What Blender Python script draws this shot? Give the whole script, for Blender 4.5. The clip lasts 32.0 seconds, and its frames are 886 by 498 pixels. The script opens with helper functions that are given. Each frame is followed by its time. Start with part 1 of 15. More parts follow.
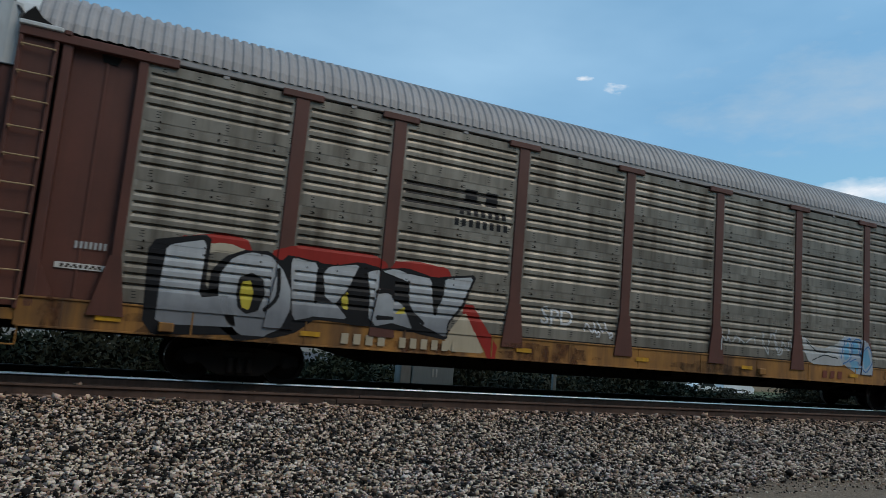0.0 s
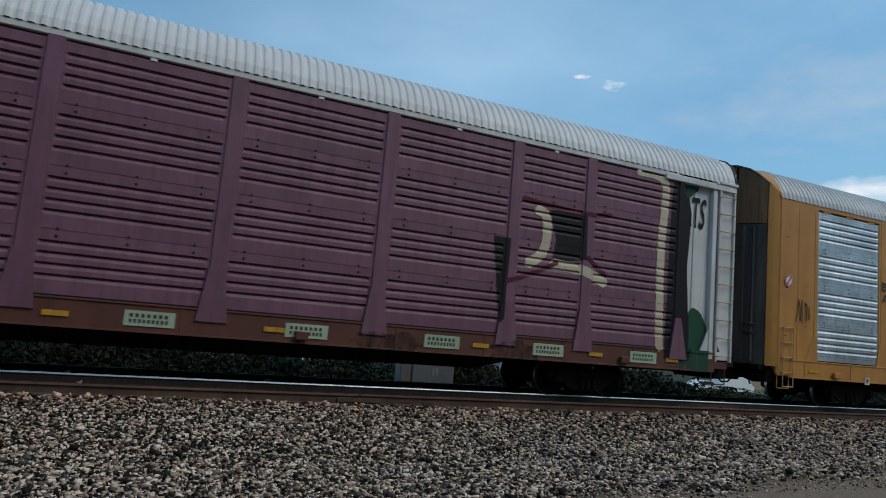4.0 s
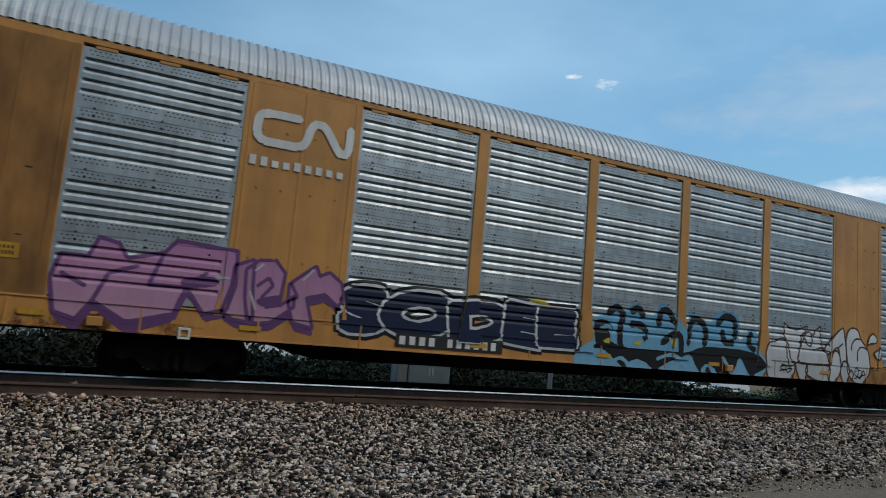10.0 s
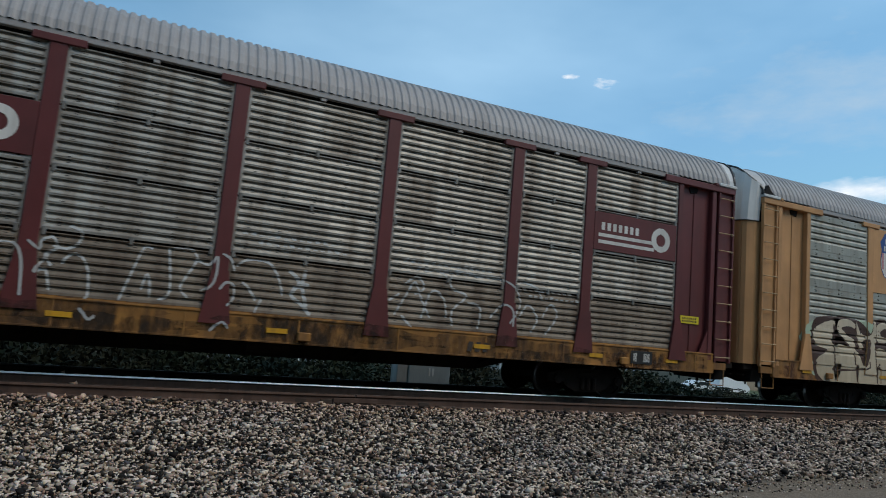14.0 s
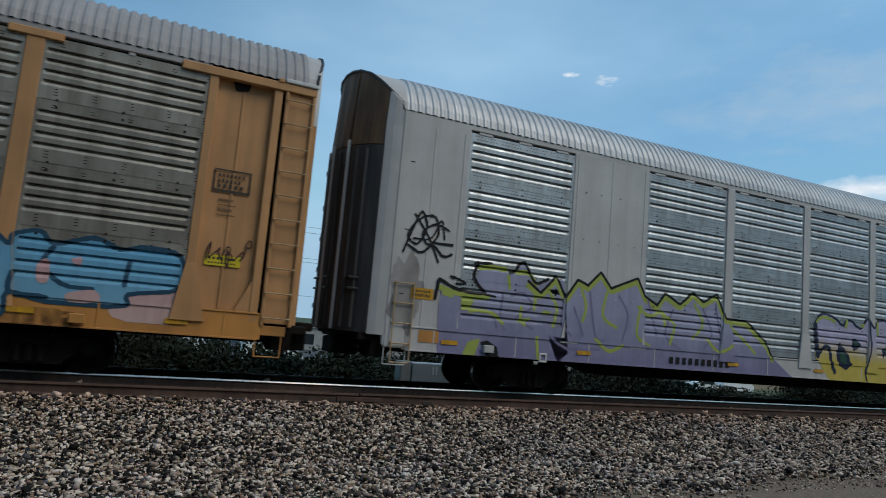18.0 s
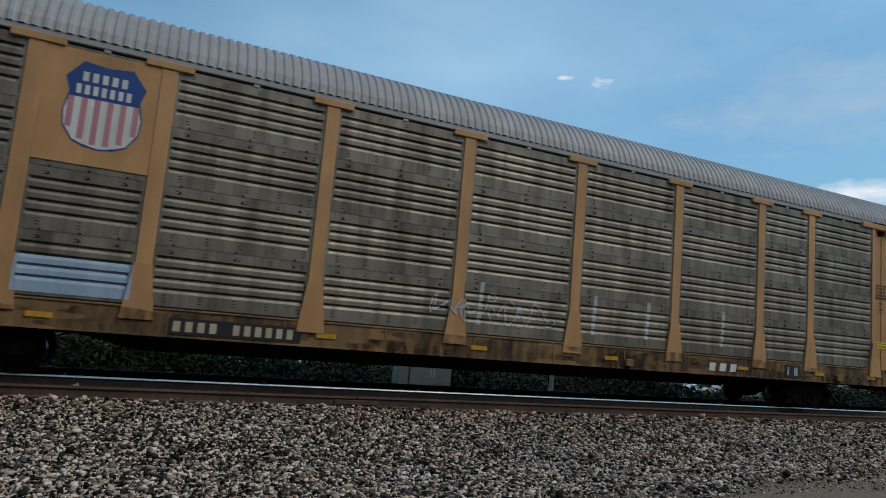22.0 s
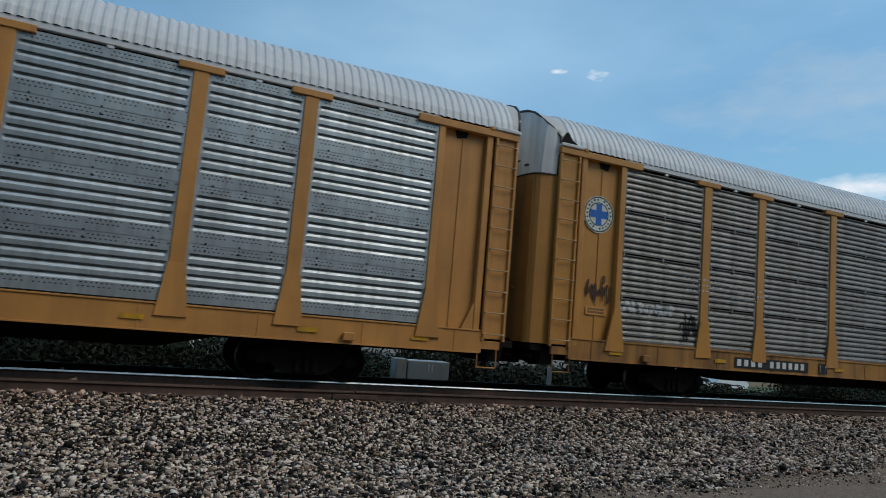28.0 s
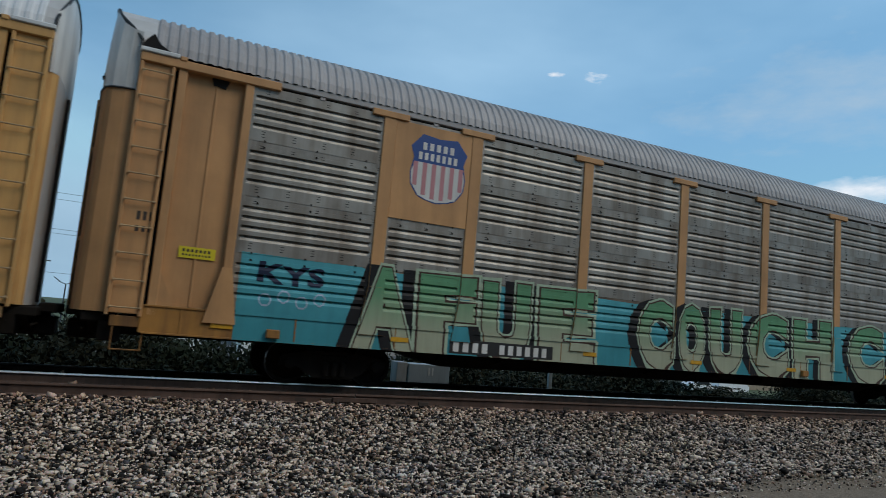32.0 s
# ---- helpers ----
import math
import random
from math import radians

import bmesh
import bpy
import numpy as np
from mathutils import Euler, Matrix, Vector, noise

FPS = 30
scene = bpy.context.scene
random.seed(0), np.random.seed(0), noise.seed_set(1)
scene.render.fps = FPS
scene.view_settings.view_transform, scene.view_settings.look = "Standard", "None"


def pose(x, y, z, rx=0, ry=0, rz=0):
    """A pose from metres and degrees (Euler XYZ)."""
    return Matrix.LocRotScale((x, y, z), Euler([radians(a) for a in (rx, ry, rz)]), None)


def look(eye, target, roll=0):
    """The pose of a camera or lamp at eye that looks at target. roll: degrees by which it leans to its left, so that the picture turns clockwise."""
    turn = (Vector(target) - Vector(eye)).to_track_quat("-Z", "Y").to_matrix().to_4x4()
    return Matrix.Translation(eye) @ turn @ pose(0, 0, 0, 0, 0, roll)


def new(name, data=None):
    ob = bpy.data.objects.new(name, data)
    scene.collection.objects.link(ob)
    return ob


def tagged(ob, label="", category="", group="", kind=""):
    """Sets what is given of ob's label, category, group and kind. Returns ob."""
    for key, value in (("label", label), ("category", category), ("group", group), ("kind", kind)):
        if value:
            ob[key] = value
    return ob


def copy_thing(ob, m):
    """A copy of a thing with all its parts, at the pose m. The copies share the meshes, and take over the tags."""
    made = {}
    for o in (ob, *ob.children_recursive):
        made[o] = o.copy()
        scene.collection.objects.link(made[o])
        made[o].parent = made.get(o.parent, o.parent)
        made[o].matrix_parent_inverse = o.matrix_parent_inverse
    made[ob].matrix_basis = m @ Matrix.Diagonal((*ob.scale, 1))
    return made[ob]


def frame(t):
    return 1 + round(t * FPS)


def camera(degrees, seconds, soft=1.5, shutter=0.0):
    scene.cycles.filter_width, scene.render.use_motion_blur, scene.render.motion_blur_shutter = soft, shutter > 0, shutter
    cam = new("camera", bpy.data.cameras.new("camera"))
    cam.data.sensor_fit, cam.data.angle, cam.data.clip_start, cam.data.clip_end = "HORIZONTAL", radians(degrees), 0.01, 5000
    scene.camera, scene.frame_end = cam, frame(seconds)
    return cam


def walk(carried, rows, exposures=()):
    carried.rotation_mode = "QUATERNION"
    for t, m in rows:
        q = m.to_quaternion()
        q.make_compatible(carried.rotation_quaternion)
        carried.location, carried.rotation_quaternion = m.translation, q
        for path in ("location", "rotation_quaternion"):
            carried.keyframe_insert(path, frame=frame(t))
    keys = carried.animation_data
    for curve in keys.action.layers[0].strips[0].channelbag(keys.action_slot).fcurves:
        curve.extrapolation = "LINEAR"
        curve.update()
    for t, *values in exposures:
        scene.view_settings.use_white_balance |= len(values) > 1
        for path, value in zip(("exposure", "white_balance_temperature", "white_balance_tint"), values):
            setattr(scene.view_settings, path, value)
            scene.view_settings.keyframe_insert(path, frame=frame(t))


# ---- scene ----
# The camera stands beside the track and is held almost still: t, small turns in thousandths of a radian.
EYE = Vector((0, 0, 1.28))
CAMERA_ROWS = [(0, 3.4, 1.5), (0.5, 2.5, 1.5), (1, 1.6, 0), (1.5, 3.1, 1.5), (2, 3.1, 0.6), (2.5, 3.1, 1.5), (4.5, 3.7, -1.5), (5, 1.6, -0.3), (5.5, -1.5, -1.5), (6, 0, 0), (6.5, 1.6, 1.5), (7, -1.5, 0), (7.5, -5.2, 1.5), (8, -4.9, 1.5), (8.5, -5.5, 0), (9, -4.6, 0), (9.5, -4.6, 0), (10, -3, 0), (10.5, -5.5, 1.5), (11, -5.2, 3.1), (11.5, -4.9, 3.1), (12, -3, -0.3), (12.5, -3, -0.9), (13, -1.5, 0.6), (13.5, -3, 0), (14, -3, 0.6), (14.5, -1.5, -1.5), (15, 0, -1.5), (15.5, -2.1, -3), (17.5, 2.8, -4), (18, 3.1, -2.1), (18.5, 3.1, -0.9), (19, 3.1, 0.9), (19.5, 1.6, 1.2), (20, 0, 1.5), (20.5, 0, 0), (21, -0.3, 3.1), (21.5, 0, 4.6), (22, -0.6, 3.4), (22.5, -1.5, 4.6), (23, -4.9, 1.5), (23.5, -4.9, 1.9), (24, -4.6, 0), (24.5, -4.3, 0), (25, -1.5, -0.9), (25.5, -2.4, -2.1), (26, -0.6, -4.6), (26.5, -3, -5.8), (28.5, -4.9, -5.8), (29, -4.3, -2.7), (29.5, -2.1, -1.5), (30, -3, 0), (30.5, -4.3, 0), (31, -3, 0), (31.5, -2.4, 0), (32, -3.7, -0.3)]
cam = camera(67.3, 32.0, soft=0.85, shutter=0.06)


def aim(dx, dy):
    yaw, up = radians(25.04) - dx / 1178, radians(6.92) + dy / 1178
    return look(EYE, EYE + Vector((math.sin(yaw) * math.cos(up), math.cos(yaw) * math.cos(up), math.sin(up))), 4.93)


walk(cam, [(t, aim(dx, dy)) for t, dx, dy in CAMERA_ROWS], [(0, -0.03), (2, 0.0), (5, -0.06), (8, -0.04), (9, -0.12), (10, 0.0), (13, -0.05), (14, 0.10), (15, 0.17), (16, 0.08), (18, -0.05), (32, -0.05)])

# The train: place of the first car's middle along the track, second by second.
TRAIN = [(0, 12.04), (1, -5.62), (2, -23.46), (3, -41.44), (4, -59.45), (5, -77.43), (6, -95.38), (7, -113.35), (8, -131.30), (9, -149.18), (10, -166.95), (11, -184.62), (12, -202.25), (13, -219.76), (14, -237.51), (15, -255.19), (16, -272.86), (17, -290.48), (18, -308.05), (19, -325.58), (20, -343.11), (21, -360.65), (22, -378.03), (23, -395.78), (24, -413.17), (25, -430.35), (26, -447.40), (27, -464.43), (28, -481.51), (29, -498.62), (30, -515.73), (31, -532.81), (32, -549.82)]
PITCH = 29.67      # from car to car
SLACK = [0.02, 0.02, -0.0, -0.01, -0.0, 0.02, -0.04, -0.12, 0.16, -0.05, -0.04, 0.04, 0.02, 0.03, -0.16, 0.05, 0.08, -0.08, 0.01, 0.03]   # play in the couplings, car by car
PLAY = {7: [(0, -0.12), (12, -0.05), (13, 0.30), (32, 0.30)]}   # a car that runs in on its neighbour on the way
TRACK_Y = 13.90   # middle of the track

# ---- light ----
SUN_UP, SUN_TURN = radians(50), radians(140)
world = bpy.data.worlds.new("sky")
scene.world = world
world.use_nodes = True
wn, wl = world.node_tree.nodes, world.node_tree.links
wn.clear()
w_out = wn.new("ShaderNodeOutputWorld")
w_bg = wn.new("ShaderNodeBackground")
w_sky = wn.new("ShaderNodeTexSky")
w_sky.sky_type, w_sky.sun_disc, w_sky.sun_elevation, w_sky.sun_rotation = "NISHITA", False, SUN_UP, SUN_TURN
w_sky.air_density, w_sky.dust_density, w_sky.ozone_density = 1.0, 0.0, 2.2
w_sky.altitude = 2500
w_co = wn.new("ShaderNodeTexCoord")
w_map = wn.new("ShaderNodeMapping")
w_map.inputs["Scale"].default_value = (1.2, 1.2, 3.5)
w_map.inputs["Rotation"].default_value = (0.0, 0.12, 0.0)
w_noise = wn.new("ShaderNodeTexNoise")
w_noise.inputs["Scale"].default_value, w_noise.inputs["Detail"].default_value, w_noise.inputs["Roughness"].default_value = 1.1, 5.0, 0.5
w_ramp = wn.new("ShaderNodeValToRGB")
w_ramp.color_ramp.elements[0].position, w_ramp.color_ramp.elements[1].position = 0.42, 0.80
w_mix = wn.new("ShaderNodeMix")
w_mix.data_type = "RGBA"
w_mix.inputs["B"].default_value = (5.4, 7.2, 8.4, 1)
wl.new(w_co.outputs["Generated"], w_map.inputs["Vector"])
wl.new(w_map.outputs["Vector"], w_noise.inputs["Vector"])
wl.new(w_noise.outputs["Fac"], w_ramp.inputs["Fac"])
w_part = wn.new("ShaderNodeMath")
w_part.operation = "MULTIPLY"
w_part.inputs[1].default_value = 0.22
wl.new(w_ramp.outputs["Color"], w_part.inputs[0])
wl.new(w_part.outputs[0], w_mix.inputs["Factor"])
w_tint = wn.new("ShaderNodeMix")
w_tint.data_type, w_tint.blend_type = "RGBA", "MULTIPLY"
w_tint.inputs["Factor"].default_value = 1.0
w_tint.inputs["B"].default_value = (0.84, 1.06, 0.94, 1)
wl.new(w_sky.outputs["Color"], w_tint.inputs["A"])
# thin high haze, which evens out zenith and horizon
w_haze = wn.new("ShaderNodeMix")
w_haze.data_type = "RGBA"
w_haze.inputs["Factor"].default_value = 0.68
w_sep = wn.new("ShaderNodeSeparateXYZ")
w_lift = wn.new("ShaderNodeMapRange")
w_lift.inputs["From Min"].default_value, w_lift.inputs["From Max"].default_value = 0.05, 0.85
w_lift.inputs["To Min"].default_value, w_lift.inputs["To Max"].default_value = 0.93, 1.26
w_pale = wn.new("ShaderNodeVectorMath")
w_pale.operation = "SCALE"
w_pale.inputs[0].default_value = (0.93, 1.90, 2.96)
wl.new(w_co.outputs["Generated"], w_sep.inputs[0])
wl.new(w_sep.outputs["X"], w_lift.inputs["Value"])
wl.new(w_lift.outputs[0], w_pale.inputs["Scale"])
wl.new(w_pale.outputs[0], w_haze.inputs["B"])
w_cap = wn.new("ShaderNodeVectorMath")
w_cap.operation = "MINIMUM"
w_cap.inputs[1].default_value = (2.6, 3.3, 3.7)
wl.new(w_tint.outputs["Result"], w_cap.inputs[0])
wl.new(w_cap.outputs[0], w_haze.inputs["A"])
wl.new(w_haze.outputs["Result"], w_mix.inputs["A"])
wl.new(w_mix.outputs["Result"], w_bg.inputs["Color"])
wl.new(w_bg.outputs["Background"], w_out.inputs["Surface"])
w_bg.inputs["Strength"].default_value = 0.20

sun = new("sun", bpy.data.lights.new("sun", "SUN"))
sun.data.energy, sun.data.angle, sun.data.color = 1.4, radians(28), (1.0, 0.88, 0.72)
sun_from = Vector((math.cos(SUN_UP) * math.sin(SUN_TURN), math.cos(SUN_UP) * math.cos(SUN_TURN), math.sin(SUN_UP)))
sun.matrix_world = look(sun_from * 50, (0, 0, 0))


# ---- materials ----
def node(nt, kind, **values):
    n = nt.nodes.new(kind)
    for key, value in values.items():
        n.inputs[key.replace("_", " ")].default_value = value
    return n


def surface(name, col, rough=0.6, metal=0.0, vary=0.25, grime=0.35, grime_col=(0.045, 0.035, 0.028), size=1.0, bump=0.15, low=None, low_at=(1.0, 2.6), holes=None, grain=7.0, slits=False):
    """Paint or metal with uneven fading, upright dirt streaks and fine relief. low: a second tone towards the foot, as sprayed."""
    m = bpy.data.materials.new(name)
    m.use_nodes = True
    nt = m.node_tree
    link = nt.links.new
    bsdf = nt.nodes["Principled BSDF"]
    co, info = nt.nodes.new("ShaderNodeTexCoord"), nt.nodes.new("ShaderNodeObjectInfo")
    shift = nt.nodes.new("ShaderNodeVectorMath")
    shift.operation = "MULTIPLY_ADD"
    shift.inputs[1].default_value = (37, 11, 23)
    link(info.outputs["Random"], shift.inputs[0])
    link(co.outputs["Object"], shift.inputs[2])
    at = shift.outputs[0]
    broad = node(nt, "ShaderNodeTexNoise", Scale=0.9 / size, Detail=5.0, Roughness=0.6)
    fine = node(nt, "ShaderNodeTexNoise", Scale=26.0 / size, Detail=4.0, Roughness=0.65)
    link(at, broad.inputs["Vector"])
    link(at, fine.inputs["Vector"])
    stretch = nt.nodes.new("ShaderNodeMapping")
    stretch.inputs["Scale"].default_value = (grain / size, grain / size, grain * 0.09 / size)
    link(at, stretch.inputs["Vector"])
    streak = node(nt, "ShaderNodeTexNoise", Scale=1.0, Detail=5.0, Roughness=0.6)
    link(stretch.outputs[0], streak.inputs["Vector"])
    tone = nt.nodes.new("ShaderNodeMapRange")
    tone.inputs["From Min"].default_value, tone.inputs["From Max"].default_value = 0.3, 0.7
    tone.inputs["To Min"].default_value, tone.inputs["To Max"].default_value = 1 - vary, 1 + vary * 0.6
    link(broad.outputs["Fac"], tone.inputs["Value"])
    base = nt.nodes.new("ShaderNodeMix")
    base.data_type, base.blend_type = "RGBA", "MULTIPLY"
    base.inputs["Factor"].default_value = 1.0
    if low:
        sep = nt.nodes.new("ShaderNodeSeparateXYZ")
        link(co.outputs["Object"], sep.inputs[0])
        wob = nt.nodes.new("ShaderNodeMath")
        wob.operation = "MULTIPLY_ADD"
        wob.inputs[1].default_value = 0.9
        link(broad.outputs["Fac"], wob.inputs[0])
        link(sep.outputs["Z"], wob.inputs[2])
        where = nt.nodes.new("ShaderNodeMapRange")
        where.inputs["From Min"].default_value, where.inputs["From Max"].default_value = low_at[0] + 0.45, low_at[1] + 0.45
        link(wob.outputs[0], where.inputs["Value"])
        two = nt.nodes.new("ShaderNodeMix")
        two.data_type = "RGBA"
        two.inputs["A"].default_value, two.inputs["B"].default_value = (*low, 1), (*col, 1)
        link(where.outputs[0], two.inputs["Factor"])
        link(two.outputs["Result"], base.inputs["A"])
    else:
        base.inputs["A"].default_value = (*col, 1)
    link(tone.outputs[0], base.inputs["B"])
    dirt = nt.nodes.new("ShaderNodeMapRange")
    dirt.inputs["From Min"].default_value, dirt.inputs["From Max"].default_value = 0.42, 0.74
    dirt.inputs["To Min"].default_value, dirt.inputs["To Max"].default_value = grime * 0.25, min(1.0, grime * 1.7)
    link(streak.outputs["Fac"], dirt.inputs["Value"])
    soil = nt.nodes.new("ShaderNodeMix")
    soil.data_type = "RGBA"
    soil.inputs["B"].default_value = (*grime_col, 1)
    link(dirt.outputs[0], soil.inputs["Factor"])
    link(base.outputs["Result"], soil.inputs["A"])
    last = soil.outputs["Result"]
    if holes:
        # small punched holes: rows at the heights given, in clusters along the panel
        sep2 = nt.nodes.new("ShaderNodeSeparateXYZ")
        link(co.outputs["Object"], sep2.inputs[0])

        def step(source, op, value, clamp=False):
            n = nt.nodes.new("ShaderNodeMath")
            n.operation = op
            n.use_clamp = clamp
            link(source, n.inputs[0])
            if isinstance(value, (int, float)):
                n.inputs[1].default_value = value
            else:
                link(value, n.inputs[1])
            return n.outputs[0]

        def near_to(axis, every, at, reach):
            moved = step(sep2.outputs[axis], "SUBTRACT", at)
            return step(step(moved, "PINGPONG", every / 2), "LESS_THAN", reach)

        rows = None
        for n_row, height in enumerate(holes):
            away = step(step(sep2.outputs["Z"], "SUBTRACT", height), "ABSOLUTE", 0)
            if slits:
                row = step(away, "LESS_THAN", 0.0065)
            else:
                row = step(step(away, "LESS_THAN", 0.0105), "MULTIPLY", near_to("X", 0.078, 0.039 * (n_row % 2), 0.015))
            rows = row if rows is None else step(rows, "MAXIMUM", row)
        cluster = near_to("X", 0.58, 0.27, 0.034) if slits else near_to("X", 0.64, 0.37, 0.265)
        both = step(rows, "MULTIPLY", cluster)
        punched = nt.nodes.new("ShaderNodeMix")
        punched.data_type = "RGBA"
        punched.inputs["B"].default_value = (0.012, 0.012, 0.012, 1)
        link(both, punched.inputs["Factor"])
        link(last, punched.inputs["A"])
        last = punched.outputs["Result"]
    link(last, bsdf.inputs["Base Color"])
    rr = nt.nodes.new("ShaderNodeMapRange")
    rr.inputs["To Min"].default_value, rr.inputs["To Max"].default_value = max(0.05, rough - 0.12), min(1.0, rough + 0.18)
    link(streak.outputs["Fac"], rr.inputs["Value"])
    link(rr.outputs[0], bsdf.inputs["Roughness"])
    bsdf.inputs["Metallic"].default_value = metal
    if bump:
        b = nt.nodes.new("ShaderNodeBump")
        b.inputs["Strength"].default_value, b.inputs["Distance"].default_value = bump, 0.01
        link(fine.outputs["Fac"], b.inputs["Height"])
        link(b.outputs[0], bsdf.inputs["Normal"])
    return m


def soiled(name, col, reach, most=0.85, soft=0.12, size=2.2):
    """A thin broken film of dirt, through which the paint below shows."""
    m = surface(name, col, 0.9, 0.0, 0.3, 0.0, bump=0.0)
    nt = m.node_tree
    co = nt.nodes.new("ShaderNodeTexCoord")
    stretch = nt.nodes.new("ShaderNodeMapping")
    stretch.inputs["Scale"].default_value = (2.6, 2.6, 1.1)
    n = node(nt, "ShaderNodeTexNoise", Scale=size, Detail=9.0, Roughness=0.62)
    r = nt.nodes.new("ShaderNodeMapRange")
    r.inputs["From Min"].default_value, r.inputs["From Max"].default_value = reach - soft, reach + soft
    r.inputs["To Max"].default_value = most
    nt.links.new(co.outputs["Object"], stretch.inputs["Vector"])
    nt.links.new(stretch.outputs["Vector"], n.inputs["Vector"])
    nt.links.new(n.outputs["Fac"], r.inputs["Value"])
    nt.links.new(r.outputs[0], nt.nodes["Principled BSDF"].inputs["Alpha"])
    return m


def sprayed(name, col, low=None, low_at=(1.0, 2.3), rough=0.55):
    m = surface(name, col, rough, 0.0, 0.12, 0.10, (0.03, 0.026, 0.022), low=low, low_at=low_at, bump=0.05)
    m.node_tree.nodes["Principled BSDF"].inputs["Specular IOR Level"].default_value = 0.22
    return m


PUNCHED = (0.130, 0.195, 0.925, 0.990)     # two rows of round slots below and above the ribs
SLITS = (0.085, 0.135, 0.185, 0.48, 0.915, 0.96)   # short slits stacked in columns
YELLOW = surface("railcar_yellow_paint", (0.52, 0.240, 0.052), 0.45, 0, 0.16, 0.20, (0.17, 0.07, 0.02), grain=2.6)
YELLOW_PALE = surface("chalky_pale_yellow_paint", (0.66, 0.37, 0.125), 0.55, 0, 0.18, 0.28, (0.17, 0.085, 0.035), grain=2.6)
ORANGE = surface("faded_orange_yellow_paint", (0.56, 0.255, 0.062), 0.5, 0, 0.20, 0.24, (0.15, 0.07, 0.028), grain=2.6)
TAN = surface("sun_faded_tan_yellow_paint", (0.55, 0.285, 0.115), 0.6, 0, 0.20, 0.24, (0.16, 0.09, 0.045), grain=2.6)
BROWN = surface("oxide_brown_paint", (0.125, 0.042, 0.028), 0.55, 0, 0.25, 0.25, (0.04, 0.02, 0.016), grain=2.6)
MAROON = surface("dark_maroon_paint", (0.125, 0.024, 0.024), 0.5, 0, 0.25, 0.2, (0.03, 0.012, 0.012), grain=2.6)
PALE = surface("pale_grey_paint", (0.52, 0.51, 0.50), 0.5, 0, 0.12, 0.16, (0.2, 0.18, 0.16), grain=2.6)
FLAKED = surface("flaking_pale_paint", (0.82, 0.82, 0.80), 0.6, 0, 0.12, 0.34, (0.05, 0.05, 0.055), grain=2.0)
WHITE = surface("dirty_white_paint", (0.66, 0.67, 0.67), 0.55, 0, 0.15, 0.2, (0.22, 0.19, 0.16), grain=2.6)
SILL = surface("weathered_yellow_sill", (0.42, 0.19, 0.035), 0.65, 0, 0.4, 0.62, (0.085, 0.042, 0.022), grain=2.6)
SILL_DARK = surface("grimy_tan_sill", (0.30, 0.165, 0.06), 0.7, 0, 0.4, 0.62, (0.08, 0.05, 0.03), grain=2.6)
SHINY = surface("bright_galvanised_steel", (0.72, 0.75, 0.78), 0.41, 0.92, 0.34, 0.26, (0.26, 0.29, 0.32), holes=PUNCHED)
GALV = surface("dull_galvanised_steel", (0.46, 0.50, 0.525), 0.50, 0.84, 0.26, 0.28, (0.17, 0.165, 0.15), holes=PUNCHED)
SOOTED = surface("sooty_streaked_galvanised_steel", (0.39, 0.41, 0.425), 0.50, 0.76, 0.36, 0.50, (0.085, 0.083, 0.075), holes=PUNCHED, grain=4.0)
DUSTY = surface("dusty_pale_galvanised_steel", (0.42, 0.42, 0.375), 0.56, 0.50, 0.20, 0.34, (0.15, 0.135, 0.105), holes=SLITS, slits=True, grain=3.0)
STREAKED = surface("streaked_galvanised_steel", (0.49, 0.51, 0.525), 0.50, 0.76, 0.32, 0.44, (0.10, 0.10, 0.095), holes=PUNCHED, grain=4.0)
GRIMY = surface("grime_covered_galvanised_steel", (0.375, 0.348, 0.30), 0.47, 0.64, 0.30, 0.42, (0.080, 0.066, 0.048), holes=SLITS, slits=True, grain=3.0)
GRIMY_GREY = surface("grey_grime_on_galvanised_steel", (0.225, 0.215, 0.202), 0.52, 0.55, 0.34, 0.5, (0.044, 0.034, 0.027), holes=SLITS, slits=True, grain=3.0)
GRIMY_DULL = surface("dull_brown_grime_on_galvanised_steel", (0.31, 0.28, 0.235), 0.52, 0.55, 0.30, 0.46, (0.062, 0.050, 0.036), holes=SLITS, slits=True, grain=3.0)
GRIMY_BROWN = surface("brown_grime_on_galvanised_steel", (0.30, 0.258, 0.205), 0.52, 0.5, 0.34, 0.5, (0.055, 0.040, 0.028), holes=SLITS, slits=True, grain=3.0)
RUSTY = surface("rust_stained_galvanised_steel", (0.345, 0.333, 0.305), 0.52, 0.5, 0.32, 0.45, (0.10, 0.066, 0.042), holes=SLITS, slits=True, grain=2.6)
SOILED = surface("brown_soil_on_galvanised_steel", (0.25, 0.205, 0.16), 0.65, 0.2, 0.3, 0.5, (0.06, 0.036, 0.024), holes=SLITS, slits=True, grain=2.6)
SLATE = surface("grey_weathered_galvanised_steel", (0.265, 0.255, 0.24), 0.5, 0.5, 0.25, 0.42, (0.095, 0.082, 0.068), holes=SLITS, slits=True, grain=3.0)
PURPLE = surface("sprayed_dusty_purple", (0.19, 0.085, 0.13), 0.6, 0, 0.2, 0.3, (0.07, 0.03, 0.045))
ROOF = surface("galvanised_roof_steel", (0.50, 0.51, 0.52), 0.5, 0.35, 0.12, 0.15, (0.27, 0.25, 0.23), size=2)
ROOF_DULL = surface("dull_roof_steel", (0.36, 0.345, 0.345), 0.6, 0.15, 0.12, 0.2, (0.24, 0.22, 0.2), size=2)
